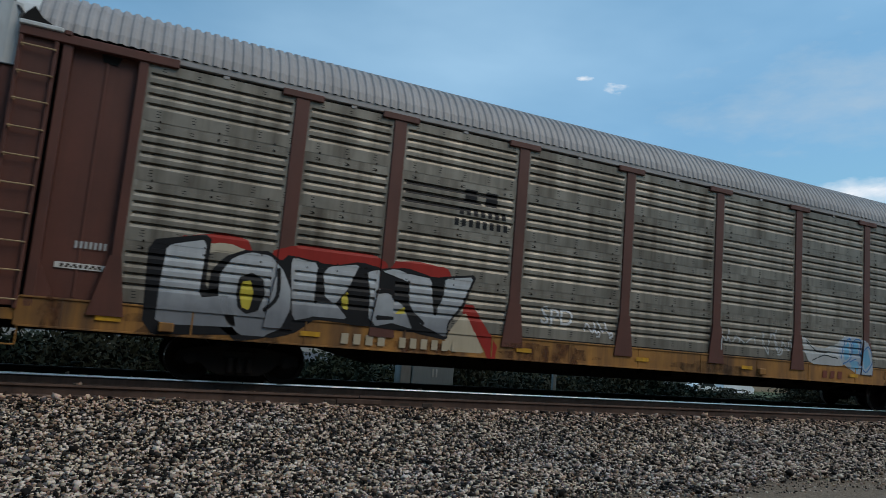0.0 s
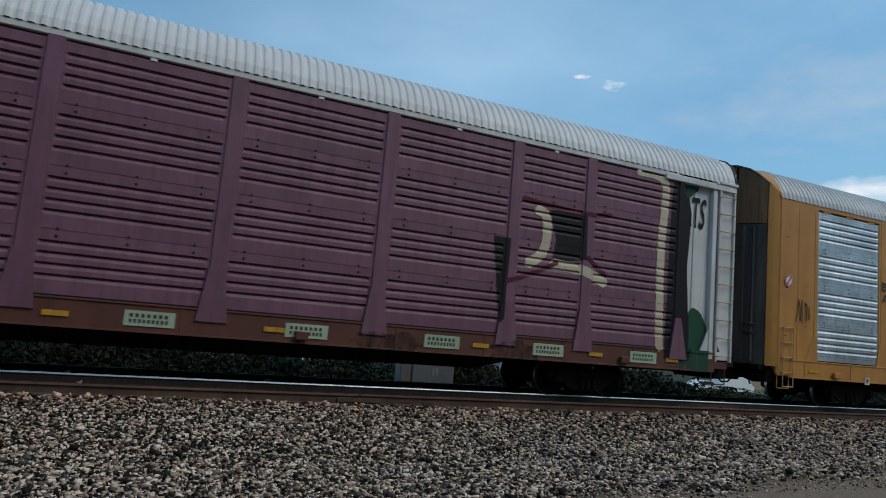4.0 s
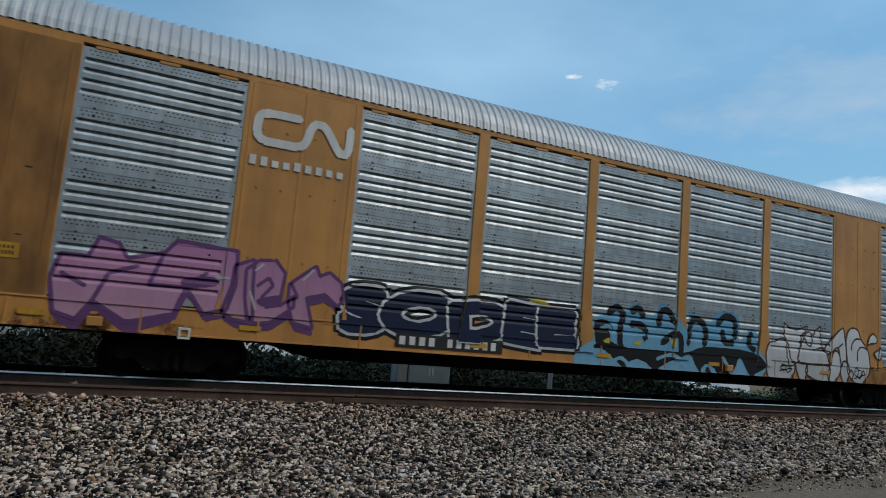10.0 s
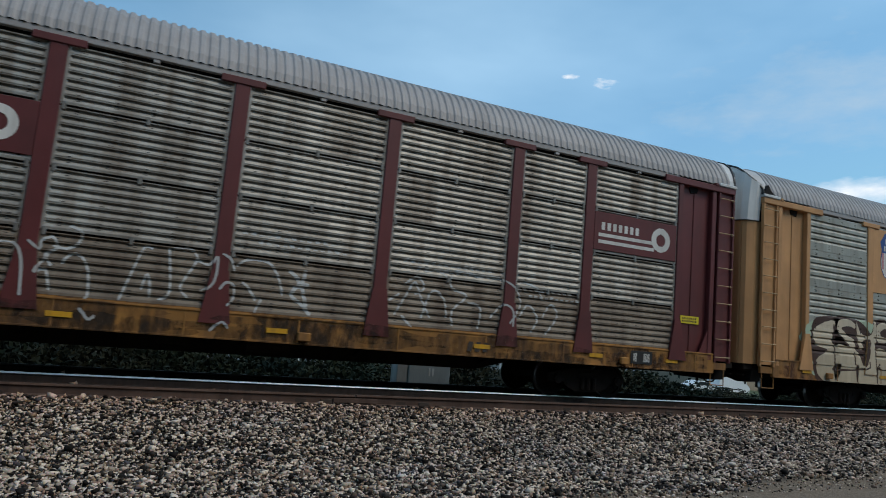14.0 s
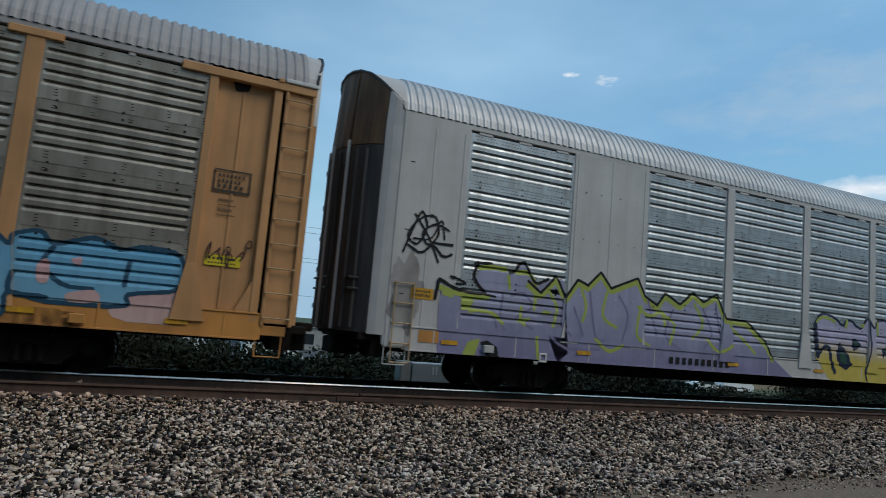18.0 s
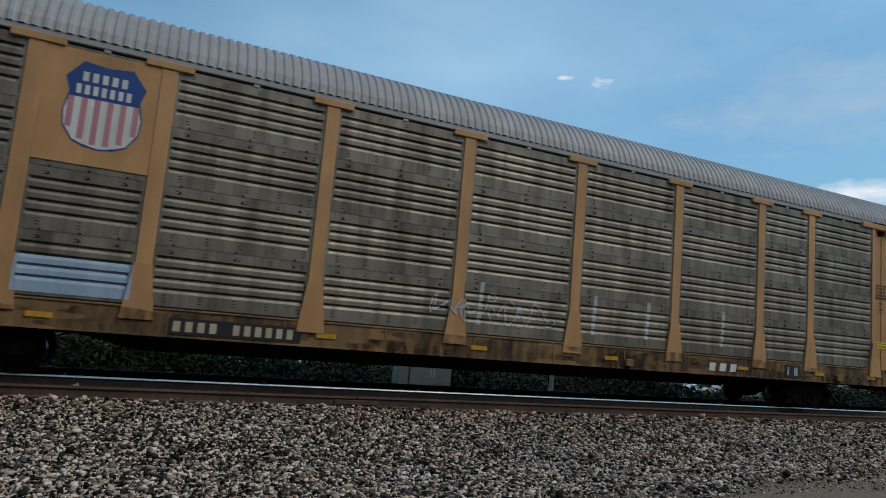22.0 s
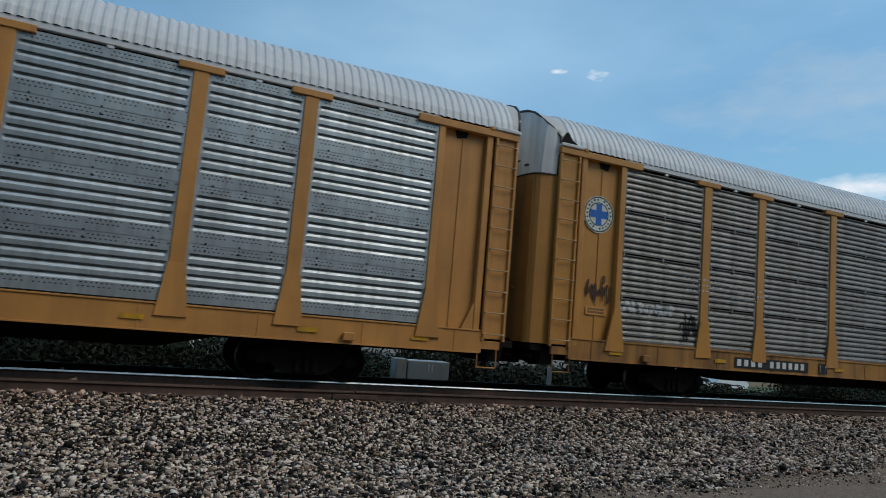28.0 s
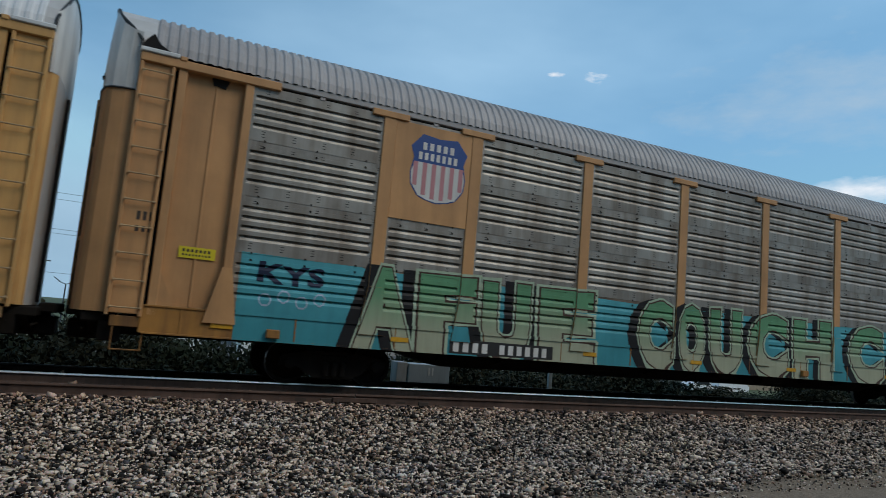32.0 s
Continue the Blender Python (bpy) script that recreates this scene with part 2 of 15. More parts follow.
ROOF_WHITE = surface("white_coated_roof", (0.66, 0.67, 0.68), 0.5, 0, 0.08, 0.12, (0.3, 0.28, 0.26), size=2)
# underframe and truck colours also hold the shade below the car body
BLACK = surface("sooty_steel_darkened_for_shade", (0.010, 0.009, 0.008), 0.8, 0, 0.3, 0.3, (0.03, 0.022, 0.016))
TRUCK = surface("rusty_truck_steel_darkened_for_shade", (0.013, 0.010, 0.009), 0.8, 0.0, 0.35, 0.3, (0.02, 0.016, 0.013))
TREAD = surface("polished_wheel_steel", (0.5, 0.48, 0.46), 0.3, 0.95, 0.1, 0.1)
UPPER_DOOR = surface("rusty_tan_upper_door_paint", (0.15, 0.078, 0.032), 0.65, 0, 0.4, 0.55, (0.03, 0.022, 0.017))
DOOR_GREY = surface("weathered_grey_door_steel", (0.20, 0.20, 0.19), 0.55, 0.3, 0.4, 0.5, (0.06, 0.045, 0.032))
DOOR_SLATE = surface("slate_grey_door_paint", (0.042, 0.042, 0.050), 0.5, 0.2, 0.4, 0.45, (0.03, 0.02, 0.018))
DOOR_DARK = surface("dark_grey_door_steel", (0.022, 0.024, 0.028), 0.6, 0.2, 0.4, 0.42, (0.085, 0.078, 0.072))
# near-black that paints the shade of gaps, slits and the closed body
SHADOW = surface("near_black_gap_shade", (0.016, 0.016, 0.017), 0.8, 0, 0.2, 0.2, bump=0)
RUNG = surface("painted_rung_steel", (0.50, 0.35, 0.19), 0.5, 0.1, 0.2, 0.3)
PLATE = surface("black_number_panel_paint", (0.015, 0.015, 0.016), 0.5, 0, 0.2, 0.1, (0.05, 0.045, 0.04))
MARK_WHITE = surface("white_stencil_paint", (0.70, 0.69, 0.66), 0.6, 0, 0.15, 0.2, (0.25, 0.22, 0.19))
MARK_DARK = surface("dark_stencil_paint", (0.035, 0.025, 0.02), 0.6, 0, 0.2, 0.2, (0.10, 0.07, 0.04))
MARK_RED = surface("rust_red_stencil_paint", (0.20, 0.045, 0.02), 0.6, 0, 0.2, 0.2)
DECAL_YELLOW = surface("yellow_reflective_tape", (0.66, 0.34, 0.015), 0.45, 0, 0.2, 0.35, (0.16, 0.09, 0.03))
DECAL_LEMON = surface("lemon_yellow_notice", (0.72, 0.58, 0.02), 0.45, 0, 0.1, 0.1)
BLUE = surface("blue_emblem_enamel", (0.020, 0.065, 0.25), 0.45, 0, 0.1, 0.1)
RED = surface("red_emblem_enamel", (0.50, 0.025, 0.035), 0.45, 0, 0.1, 0.1)
PINK = surface("faded_red_stripe_paint", (0.55, 0.24, 0.26), 0.55, 0, 0.1, 0.1)


# little gloss, so the shade put into these colours stays black
for shade_dark in (BLACK, TRUCK, SHADOW):
    shade_dark.node_tree.nodes["Principled BSDF"].inputs["Specular IOR Level"].default_value = 0.12


# ---- building tools ----
class Shape:
    """Points and faces of one mesh, gathered piece by piece."""

    def __init__(self):
        self.v, self.f, self.mi = [], [], []

    def face(self, pts, mi=0):
        n = len(self.v)
        self.v += [tuple(p) for p in pts]
        self.f.append(tuple(range(n, n + len(pts))))
        self.mi.append(mi)

    def box(self, x0, x1, y0, y1, z0, z1, b=0.0, mi=0):
        """A box, its edges cut back by b."""
        n = len(self.v)
        if b <= 0:
            self.v += [(x, y, z) for x in (x0, x1) for y in (y0, y1) for z in (z0, z1)]
            fs = [(0, 1, 3, 2), (4, 6, 7, 5), (0, 4, 5, 1), (2, 3, 7, 6), (0, 2, 6, 4), (1, 5, 7, 3)]
            self.f += [tuple(n + i for i in q) for q in fs]
            self.mi += [mi] * 6
            return self
        idx = {}
        for i, (x, dx) in enumerate(((x0, b), (x1, -b))):
            for j, (y, dy) in enumerate(((y0, b), (y1, -b))):
                for k, (z, dz) in enumerate(((z0, b), (z1, -b))):
                    for a, p in enumerate(((x, y + dy, z + dz), (x + dx, y, z + dz), (x + dx, y + dy, z))):
                        idx[i, j, k, a] = len(self.v)
                        self.v.append(p)
        c = lambda i, j, k, a: idx[i, j, k, a]
        fs = []
        for i in (0, 1):
            fs.append([c(i, 0, 0, 0), c(i, 0, 1, 0), c(i, 1, 1, 0), c(i, 1, 0, 0)])
            fs.append([c(0, i, 0, 1), c(1, i, 0, 1), c(1, i, 1, 1), c(0, i, 1, 1)])
            fs.append([c(0, 0, i, 2), c(0, 1, i, 2), c(1, 1, i, 2), c(1, 0, i, 2)])
            for j in (0, 1):
                fs.append([c(i, j, 0, 0), c(i, j, 1, 0), c(i, j, 1, 1), c(i, j, 0, 1)])
                fs.append([c(i, 0, j, 0), c(i, 1, j, 0), c(i, 1, j, 2), c(i, 0, j, 2)])
                fs.append([c(0, i, j, 1), c(1, i, j, 1), c(1, i, j, 2), c(0, i, j, 2)])
                for k in (0, 1):
                    fs.append([c(i, j, k, 0), c(i, j, k, 1), c(i, j, k, 2)])
        self.f += [tuple(q) for q in fs]
        self.mi += [mi] * len(fs)
        return self

    def prism(self, pts, a0, a1, axis="x", mi=0):
        """A flat outline carried along an axis. For x the outline is in (y, z), for y in (x, z), for z in (x, y)."""
        put = {"x": lambda a, p: (a, p[0], p[1]), "y": lambda a, p: (p[0], a, p[1]), "z": lambda a, p: (p[0], p[1], a)}[axis]
        n, k = len(self.v), len(pts)
        self.v += [put(a0, p) for p in pts] + [put(a1, p) for p in pts]
        self.f += [tuple(range(n, n + k)), tuple(range(n + 2 * k - 1, n + k - 1, -1))]
        self.f += [(n + i, n + k + i, n + k + (i + 1) % k, n + (i + 1) % k) for i in range(k)]
        self.mi += [mi] * (k + 2)
        return self

    def rod(self, p0, p1, r, n=6, mi=0, r1=None):
        p0, p1 = Vector(p0), Vector(p1)
        d = (p1 - p0).normalized()
        u = d.orthogonal().normalized()
        w = d.cross(u)
        b = len(self.v)
        for p, rr in ((p0, r), (p1, r if r1 is None else r1)):
            for i in range(n):
                a = 2 * math.pi * i / n
                self.v.append(tuple(p + (u * math.cos(a) + w * math.sin(a)) * rr))
        self.f += [(b + i, b + (i + 1) % n, b + n + (i + 1) % n, b + n + i) for i in range(n)]
        self.f += [tuple(range(b + n - 1, b - 1, -1)), tuple(range(b + n, b + 2 * n))]
        self.mi += [mi] * (n + 2)
        return self

    def tube(self, pts, r, n=5, mi=0):
        """One bent tube through the points."""
        pts, base = [Vector(q) for q in pts], len(self.v)
        for i, q in enumerate(pts):
            d = (pts[min(i + 1, len(pts) - 1)] - pts[max(i - 1, 0)]).normalized()
            u = d.cross(Vector((0.31, 0.23, 0.92))).normalized()
            w = d.cross(u)
            self.v += [tuple(q + (u * math.cos(2 * math.pi * j / n) + w * math.sin(2 * math.pi * j / n)) * r) for j in range(n)]
        for i in range(len(pts) - 1):
            a = base + i * n
            self.f += [(a + j, a + (j + 1) % n, a + n + (j + 1) % n, a + n + j) for j in range(n)]
            self.mi += [mi] * n
        return self

    def lathe(self, prof, centre, n=20, mi=0):
        """A ring outline (radius, y) turned about the y axis through centre."""
        b, k = len(self.v), len(prof)
        for i in range(n):
            a = 2 * math.pi * i / n
            for r, y in prof:
                self.v.append((centre[0] + r * math.cos(a), centre[1] + y, centre[2] + r * math.sin(a)))
        for i in range(n):
            for j in range(k - 1):
                p, q = b + i * k + j, b + ((i + 1) % n) * k + j
                self.f.append((p, q, q + 1, p + 1))
                self.mi.append(mi)
        return self

    def mesh(self, name, mats, smooth=False):
        me = bpy.data.meshes.new(name)
        me.from_pydata(self.v, [], self.f)
        mats = mats if isinstance(mats, (list, tuple)) else [mats]
        for m in mats:
            me.materials.append(m)
        if len(mats) > 1:
            me.polygons.foreach_set("material_index", self.mi)
        if smooth:
            me.polygons.foreach_set("use_smooth", [True] * len(me.polygons))
        bm = bmesh.new()
        bm.from_mesh(me)
        bmesh.ops.recalc_face_normals(bm, faces=bm.faces)
        bm.to_mesh(me)
        bm.free()
        me.update()
        return me


def part(name, shape, mats, parent, label="", at=None, smooth=False):
    me = shape if isinstance(shape, bpy.types.Mesh) else shape.mesh(name, mats, smooth)
    ob = new(name, me)
    ob.parent = parent
    if at:
        ob.location = at
    if label:
        tagged(ob, label)
    return ob


def thing(name, label, category, group="", kind="", at=(0, 0, 0)):
    ob = new(name)
    ob.location = at
    ob.empty_display_size = 0.2
    return tagged(ob, label, category, group, kind)


# ---- lettering outlines ----
GLYPHS = {}


def glyph(ch, fat=0.0):
    """Outline of one letter as upright segments (x, z), cap height 1, left edge at 0; with its width."""
    key = (ch, round(fat, 3))
    if key in GLYPHS:
        return GLYPHS[key]
    cu = bpy.data.curves.new("glyph", "FONT")
    cu.body, cu.size, cu.offset, cu.resolution_u = ch, 1.37, fat, 3
    ob = new("glyph", cu)
    bpy.context.view_layer.update()
    me = bpy.data.meshes.new_from_object(ob.evaluated_get(bpy.context.evaluated_depsgraph_get()))
    count = {}
    for p in me.polygons:
        vs = list(p.vertices)
        for a, b in zip(vs, vs[1:] + vs[:1]):
            k = (min(a, b), max(a, b))
            count[k] = count.get(k, 0) + 1
    co = [v.co for v in me.vertices]
    segs = [((co[a].x, co[a].y), (co[b].x, co[b].y)) for (a, b), n in count.items() if n == 1]
    bpy.data.objects.remove(ob)
    bpy.data.curves.remove(cu)
    bpy.data.meshes.remove(me)
    GLYPHS[key] = segs
    return segs


def width_of(ch):
    s = glyph(ch)
    xs = [p[0] for q in s for p in q] or [0, 0.3]
    return min(xs), max(xs)


def lettering(text, x0, x1, z0, z1, fat=0.0, lean=0.0, jump=0.0, seed=1, swell=0.0, gap=0.12, turn=0.0):
    """Letters that fill a box: one group of segments for each letter. turn: degrees by which letters may tilt."""
    rnd = random.Random(seed)
    cells, total = [], 0.0
    for ch in text:
        if ch == " ":
            cells.append((ch, 0, 0.4)), 
            total += 0.4
            continue
        a, b = width_of(ch)
        cells.append((ch, a, b - a))
        total += b - a + gap
    sx, h, x = (x1 - x0) / max(0.01, total - gap), z1 - z0, x0
    groups = []
    for i, (ch, a, w) in enumerate(cells):
        up, tall = rnd.uniform(-jump, jump) * h, 1 + rnd.uniform(-swell, swell)
        tilt = radians(rnd.uniform(-turn, turn))
        if ch == " ":
            x += w * sx
            continue
        cx = x + w * sx / 2
        out = []
        for p, q in glyph(ch, fat):
            ends = []
            for px, pz in (p, q):
                dx, dz = (px - a - w / 2) * sx, (pz - 0.5) * h * tall
                dx, dz = dx * math.cos(tilt) - dz * math.sin(tilt), dx * math.sin(tilt) + dz * math.cos(tilt)
                ends.append((cx + dx + lean * dz, (z0 + z1) / 2 + dz + up))
            out.append(tuple(ends))
        groups.append(out)
        x += (w + gap) * sx
    return groups


def loop(pts):
    return [(pts[i], pts[(i + 1) % len(pts)]) for i in range(len(pts))]


def eased(pts, closed, times=2, cut=0.24):
    """The same path with its corners cut off, as a swung arm sprays it."""
    for _ in range(times):
        out, n = [], len(pts)
        for i in range(n if closed else n - 1):
            (ax, az), (bx, bz) = pts[i], pts[(i + 1) % n]
            out += [(ax + (bx - ax) * cut, az + (bz - az) * cut), (bx + (ax - bx) * cut, bz + (az - bz) * cut)]
        pts = out if closed else [pts[0]] + out[1:-1] + [pts[-1]]
    return pts


def flowing(pts, closed, steps=4):
    """A smooth path through all the points."""
    n, out = len(pts), []
    for i in range(n if closed else n - 1):
        q = [pts[(i + j) % n] if closed else pts[min(n - 1, max(0, i + j))] for j in (-1, 0, 1, 2)]
        for j in range(steps):
            u = j / steps
            w = (-0.5 * u + u * u - 0.5 * u ** 3, 1 - 2.5 * u * u + 1.5 * u ** 3, 0.5 * u + 2 * u * u - 1.5 * u ** 3, -0.5 * u * u + 0.5 * u ** 3)
            out.append((sum(a * b[0] for a, b in zip(w, q)), sum(a * b[1] for a, b in zip(w, q))))
    return out if closed else out + [pts[-1]]


def plump(pts):
    return loop(flowing(pts, True))


def crisp(pts):
    return loop(eased(pts, True, 1, 0.10))


def brush(pts, w):
    """A brush line that runs through all its points."""
    return stroke(flowing(pts, False), w, False) if len(pts) > 2 else stroke(pts, w)


def rounded(pts):
    return loop(eased(pts, True))


def bar(x0, x1, z0, z1, lean=0.0):
    return loop([(x0, z0), (x1, z0), (x1 + lean * (z1 - z0), z1), (x0 + lean * (z1 - z0), z1)])


def stroke(pts, w, ease=True):
    """A brush line of width w as one group a piece, with blunt round ends."""
    out = []
    pts = eased(pts, False) if ease and len(pts) > 2 else pts
    for (ax, az), (bx, bz) in zip(pts, pts[1:]):
        dx, dz = bx - ax, bz - az
        n = math.hypot(dx, dz) or 1
        ux, uz = dx / n * w / 2, dz / n * w / 2
        out.append(loop([(ax - uz, az + ux), (ax - ux * 0.8, az - uz * 0.8), (ax + uz, az - ux), (bx + uz, bz - ux), (bx + ux * 0.8, bz + uz * 0.8), (bx - uz, bz + ux)]))
    return out


def round_patch(x0, x1, z0, z1, seed=1, rough=0.1, n=40, square=3.0):
    """A lumpy filled patch, between an oval and a box."""
    rnd = random.Random(seed)
    ph = [rnd.uniform(0, 6.28) for _ in range(4)]
    cx, cz, rx, rz, pts = (x0 + x1) / 2, (z0 + z1) / 2, (x1 - x0) / 2, (z1 - z0) / 2, []
    for i in range(n):
        a = 2 * math.pi * i / n
        c, s = math.cos(a), math.sin(a)
        k = (abs(c) ** square + abs(s) ** square) ** (-1 / square)
        k *= 1 + rough * (math.sin(5 * a + ph[0]) * 0.5 + math.sin(9 * a + ph[1]) * 0.35 + math.sin(17 * a + ph[2]) * 0.2)
        pts.append((cx + rx * k * c, cz + rz * k * s))
    return loop(pts)


def tag_lines(x0, x1, z0, z1, seed=1, w=0.05, n=5):
    """Unreadable sprayed scrawl: quick zigzag and hooked brush lines."""
    rnd = random.Random(seed)
    out, step, h = [], (x1 - x0) / n, z1 - z0
    for i in range(n):
        cx, pts = x0 + i * step, []
        m = rnd.randint(4, 7)
        for j in range(m):
            high = (j + i) % 2
            z = z0 + h * (rnd.uniform(0.62, 1.0) if high else rnd.uniform(0.0, 0.38))
            pts.append((cx + step * (0.05 + 1.0 * j / (m - 1)) + rnd.uniform(-0.22, 0.22) * step, z))
        soft = [pts[0]]
        for a, c in zip(pts, pts[1:]):
            bend = rnd.uniform(-0.18, 0.18) * step
            soft += [(a[0] * 0.65 + c[0] * 0.35 + bend, a[1] * 0.65 + c[1] * 0.35), (a[0] * 0.25 + c[0] * 0.75 + bend * 0.6, a[1] * 0.25 + c[1] * 0.75), c]
        if rnd.random() < 0.6:
            ex, ez = soft[-1]
            soft += [(ex + 0.12 * step, ez + 0.16 * h), (ex + 0.3 * step, ez + 0.10 * h), (ex + 0.26 * step, ez - 0.12 * h), (ex, ez - 0.14 * h)]
        out += stroke(soft, w * 0.8)
    return out


def shards(x0, x1, z0, z1, seed=1, n=7, lean=0.25):
    """Interlocked angular strokes, as in lettering that nobody can read."""
    rnd = random.Random(seed)
    out, step = [], (x1 - x0) / n
    for i in range(n):
        a = x0 + i * step
        hi, lo = z1 - rnd.uniform(0, 0.25) * (z1 - z0), z0 + rnd.uniform(0, 0.15) * (z1 - z0)
        w = step * rnd.uniform(0.30, 0.46)
        out.append(loop([(a, lo), (a + w, lo), (a + w + lean * (hi - lo), hi), (a + lean * (hi - lo) - w * 0.2, hi - w * 0.3)]))
        m = lo + (hi - lo) * rnd.uniform(0.3, 0.7)
        out.append(loop([(a + w * 0.3, m), (a + step * 1.15, m + rnd.uniform(-0.2, 0.25)), (a + step * 1.25, m + w * 0.7), (a + w * 0.5, m + w * 0.9)]))
        if rnd.random() < 0.6:
            out.append(loop([(a + w, hi - w), (a + step * 1.1, hi - w * 0.4), (a + step * 0.9 + lean * 0.3, hi + w * 0.3), (a + w * 0.8, hi)]))
        if rnd.random() < 0.6:
            out.append(loop([(a + w * 0.6, lo), (a + step * 1.05, lo + w * 0.3), (a + step * 0.95, lo + w), (a + w * 0.6, lo + w * 0.9)]))
    return out


def grown(groups, by):
    """The same groups with each outline pushed away from its own middle, for an edge line behind it."""
    out = []
    for g in groups:
        xs = [p[0] for s in g for p in s]
        zs = [p[1] for s in g for p in s]
        cx, cz = (min(xs) + max(xs)) / 2, (min(zs) + max(zs)) / 2
        rx, rz = max(0.05, max(xs) - cx), max(0.05, max(zs) - cz)
        out.append([tuple((cx + (x - cx) * (1 + by / rx), cz + (z - cz) * (1 + by / rz)) for x, z in s) for s in g])
    return out


# ---- the ground, the ballast and the track ----
def ground_height(y):
    """Height of the ground across the track, from the camera's verge to the land behind."""
    ys = [-2000, -3, 3, 6.5, 8.2, 9.9, 12.2, 12.70, 12.84, 15.6, 17.2, 20, 26, 40, 70, 3000]
    zs = [-0.45, -0.42, -0.6, -0.84, -0.88, -0.86, -0.36, -0.335, -0.235, -0.235, -0.95, -1.35, -1.9, -2.8, -3.4, -3.4]
    return float(np.interp(y, ys, zs))


def ground_material():
    m = bpy.data.materials.new("ballast_bed_dirt_and_grass")
    m.use_nodes = True
    nt = m.node_tree
    link = nt.links.new
    co = nt.nodes.new("ShaderNodeTexCoord")
    sep = nt.nodes.new("ShaderNodeSeparateXYZ")
    link(co.outputs["Object"], sep.inputs[0])
    n1 = node(nt, "ShaderNodeTexNoise", Scale=0.7, Detail=6.0, Roughness=0.65)
    n2 = node(nt, "ShaderNodeTexNoise", Scale=18.0, Detail=6.0, Roughness=0.7)
    link(co.outputs["Object"], n1.inputs["Vector"])
    link(co.outputs["Object"], n2.inputs["Vector"])
    wob = nt.nodes.new("ShaderNodeMath")
    wob.operation = "MULTIPLY_ADD"
    wob.inputs[1].default_value = 1.4
    link(n1.outputs["Fac"], wob.inputs[0])
    link(sep.outputs["Y"], wob.inputs[2])
    # the foot of the ballast runs outwards along the track
    run = nt.nodes.new("ShaderNodeMath")
    run.operation = "SUBTRACT"
    run.inputs[1].default_value = 4.0
    link(sep.outputs["X"], run.inputs[0])
    ahead = nt.nodes.new("ShaderNodeMath")
    ahead.operation = "MAXIMUM"
    ahead.inputs[1].default_value = 0.0
    link(run.outputs[0], ahead.inputs[0])
    foot = nt.nodes.new("ShaderNodeMath")
    foot.operation = "MULTIPLY_ADD"
    foot.inputs[1].default_value = -0.16
    link(ahead.outputs[0], foot.inputs[0])
    link(wob.outputs[0], foot.inputs[2])

    def blend(a, b, fac, at0, at1):
        r = nt.nodes.new("ShaderNodeMapRange")
        r.inputs["From Min"].default_value, r.inputs["From Max"].default_value = at0, at1
        link(fac, r.inputs["Value"])
        x = nt.nodes.new("ShaderNodeMix")
        x.data_type = "RGBA"
        link(r.outputs[0], x.inputs["Factor"])
        for key, val in (("A", a), ("B", b)):
            if isinstance(val, tuple):
                x.inputs[key].default_value = (*val, 1)
            else:
                link(val, x.inputs[key])
        return x.outputs["Result"]

    dirt = blend((0.11, 0.082, 0.058), (0.27, 0.205, 0.145), n2.outputs["Fac"], 0.35, 0.68)
    # dark soil, taken near-black to add the shade between the stones
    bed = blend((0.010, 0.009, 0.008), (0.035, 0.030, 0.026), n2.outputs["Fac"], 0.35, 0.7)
    grass = blend((0.035, 0.055, 0.018), (0.09, 0.10, 0.04), n2.outputs["Fac"], 0.35, 0.7)
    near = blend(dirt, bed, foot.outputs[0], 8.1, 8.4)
    whole = blend(near, grass, wob.outputs[0], 17.5, 19.5)
    bsdf = nt.nodes["Principled BSDF"]
    link(whole, bsdf.inputs["Base Color"])
    bsdf.inputs["Roughness"].default_value = 0.95
    b = nt.nodes.new("ShaderNodeBump")
    b.inputs["Strength"].default_value, b.inputs["Distance"].default_value = 0.6, 0.04
    link(n2.outputs["Fac"], b.inputs["Height"])
    link(b.outputs[0], bsdf.inputs["Normal"])
    return m


def build_ground():
    ys = sorted({-2000, -400, -100, -30, -10, -3, 0, 3, 5, 6, *[6.5 + 0.25 * i for i in range(27)], 14, 15, 15.6, 16.2, 17.2, 18.5, 20, 23, 26, 33, 40, 55, 70, 120, 300, 1000, 3000})
    xs = sorted({-3000, -1000, -300, -100, -40, *[-20 + 0.8 * i for i in range(100)], 80, 120, 200, 400, 1000, 3000})
    verts, faces = [], []
    for x in xs:
        for y in ys:
            near = 1.0 if 3 < y < 12 and -15 < x < 62 else 0.0
            verts.append((x, y, ground_height(y) + near * 0.05 * noise.noise((x * 0.6, y * 0.9, 0))))
    k = len(ys)
    for i in range(len(xs) - 1):
        for j in range(k - 1):
            faces.append((i * k + j, (i + 1) * k + j, (i + 1) * k + j + 1, i * k + j + 1))
    me = bpy.data.meshes.new("ground")
    me.from_pydata(verts, [], faces)
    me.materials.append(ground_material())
    me.polygons.foreach_set("use_smooth", [True] * len(faces))
    return tagged(new("ground", me), "dirt verge, ballast bed and rough grass beyond the track", "ground", kind="structure")


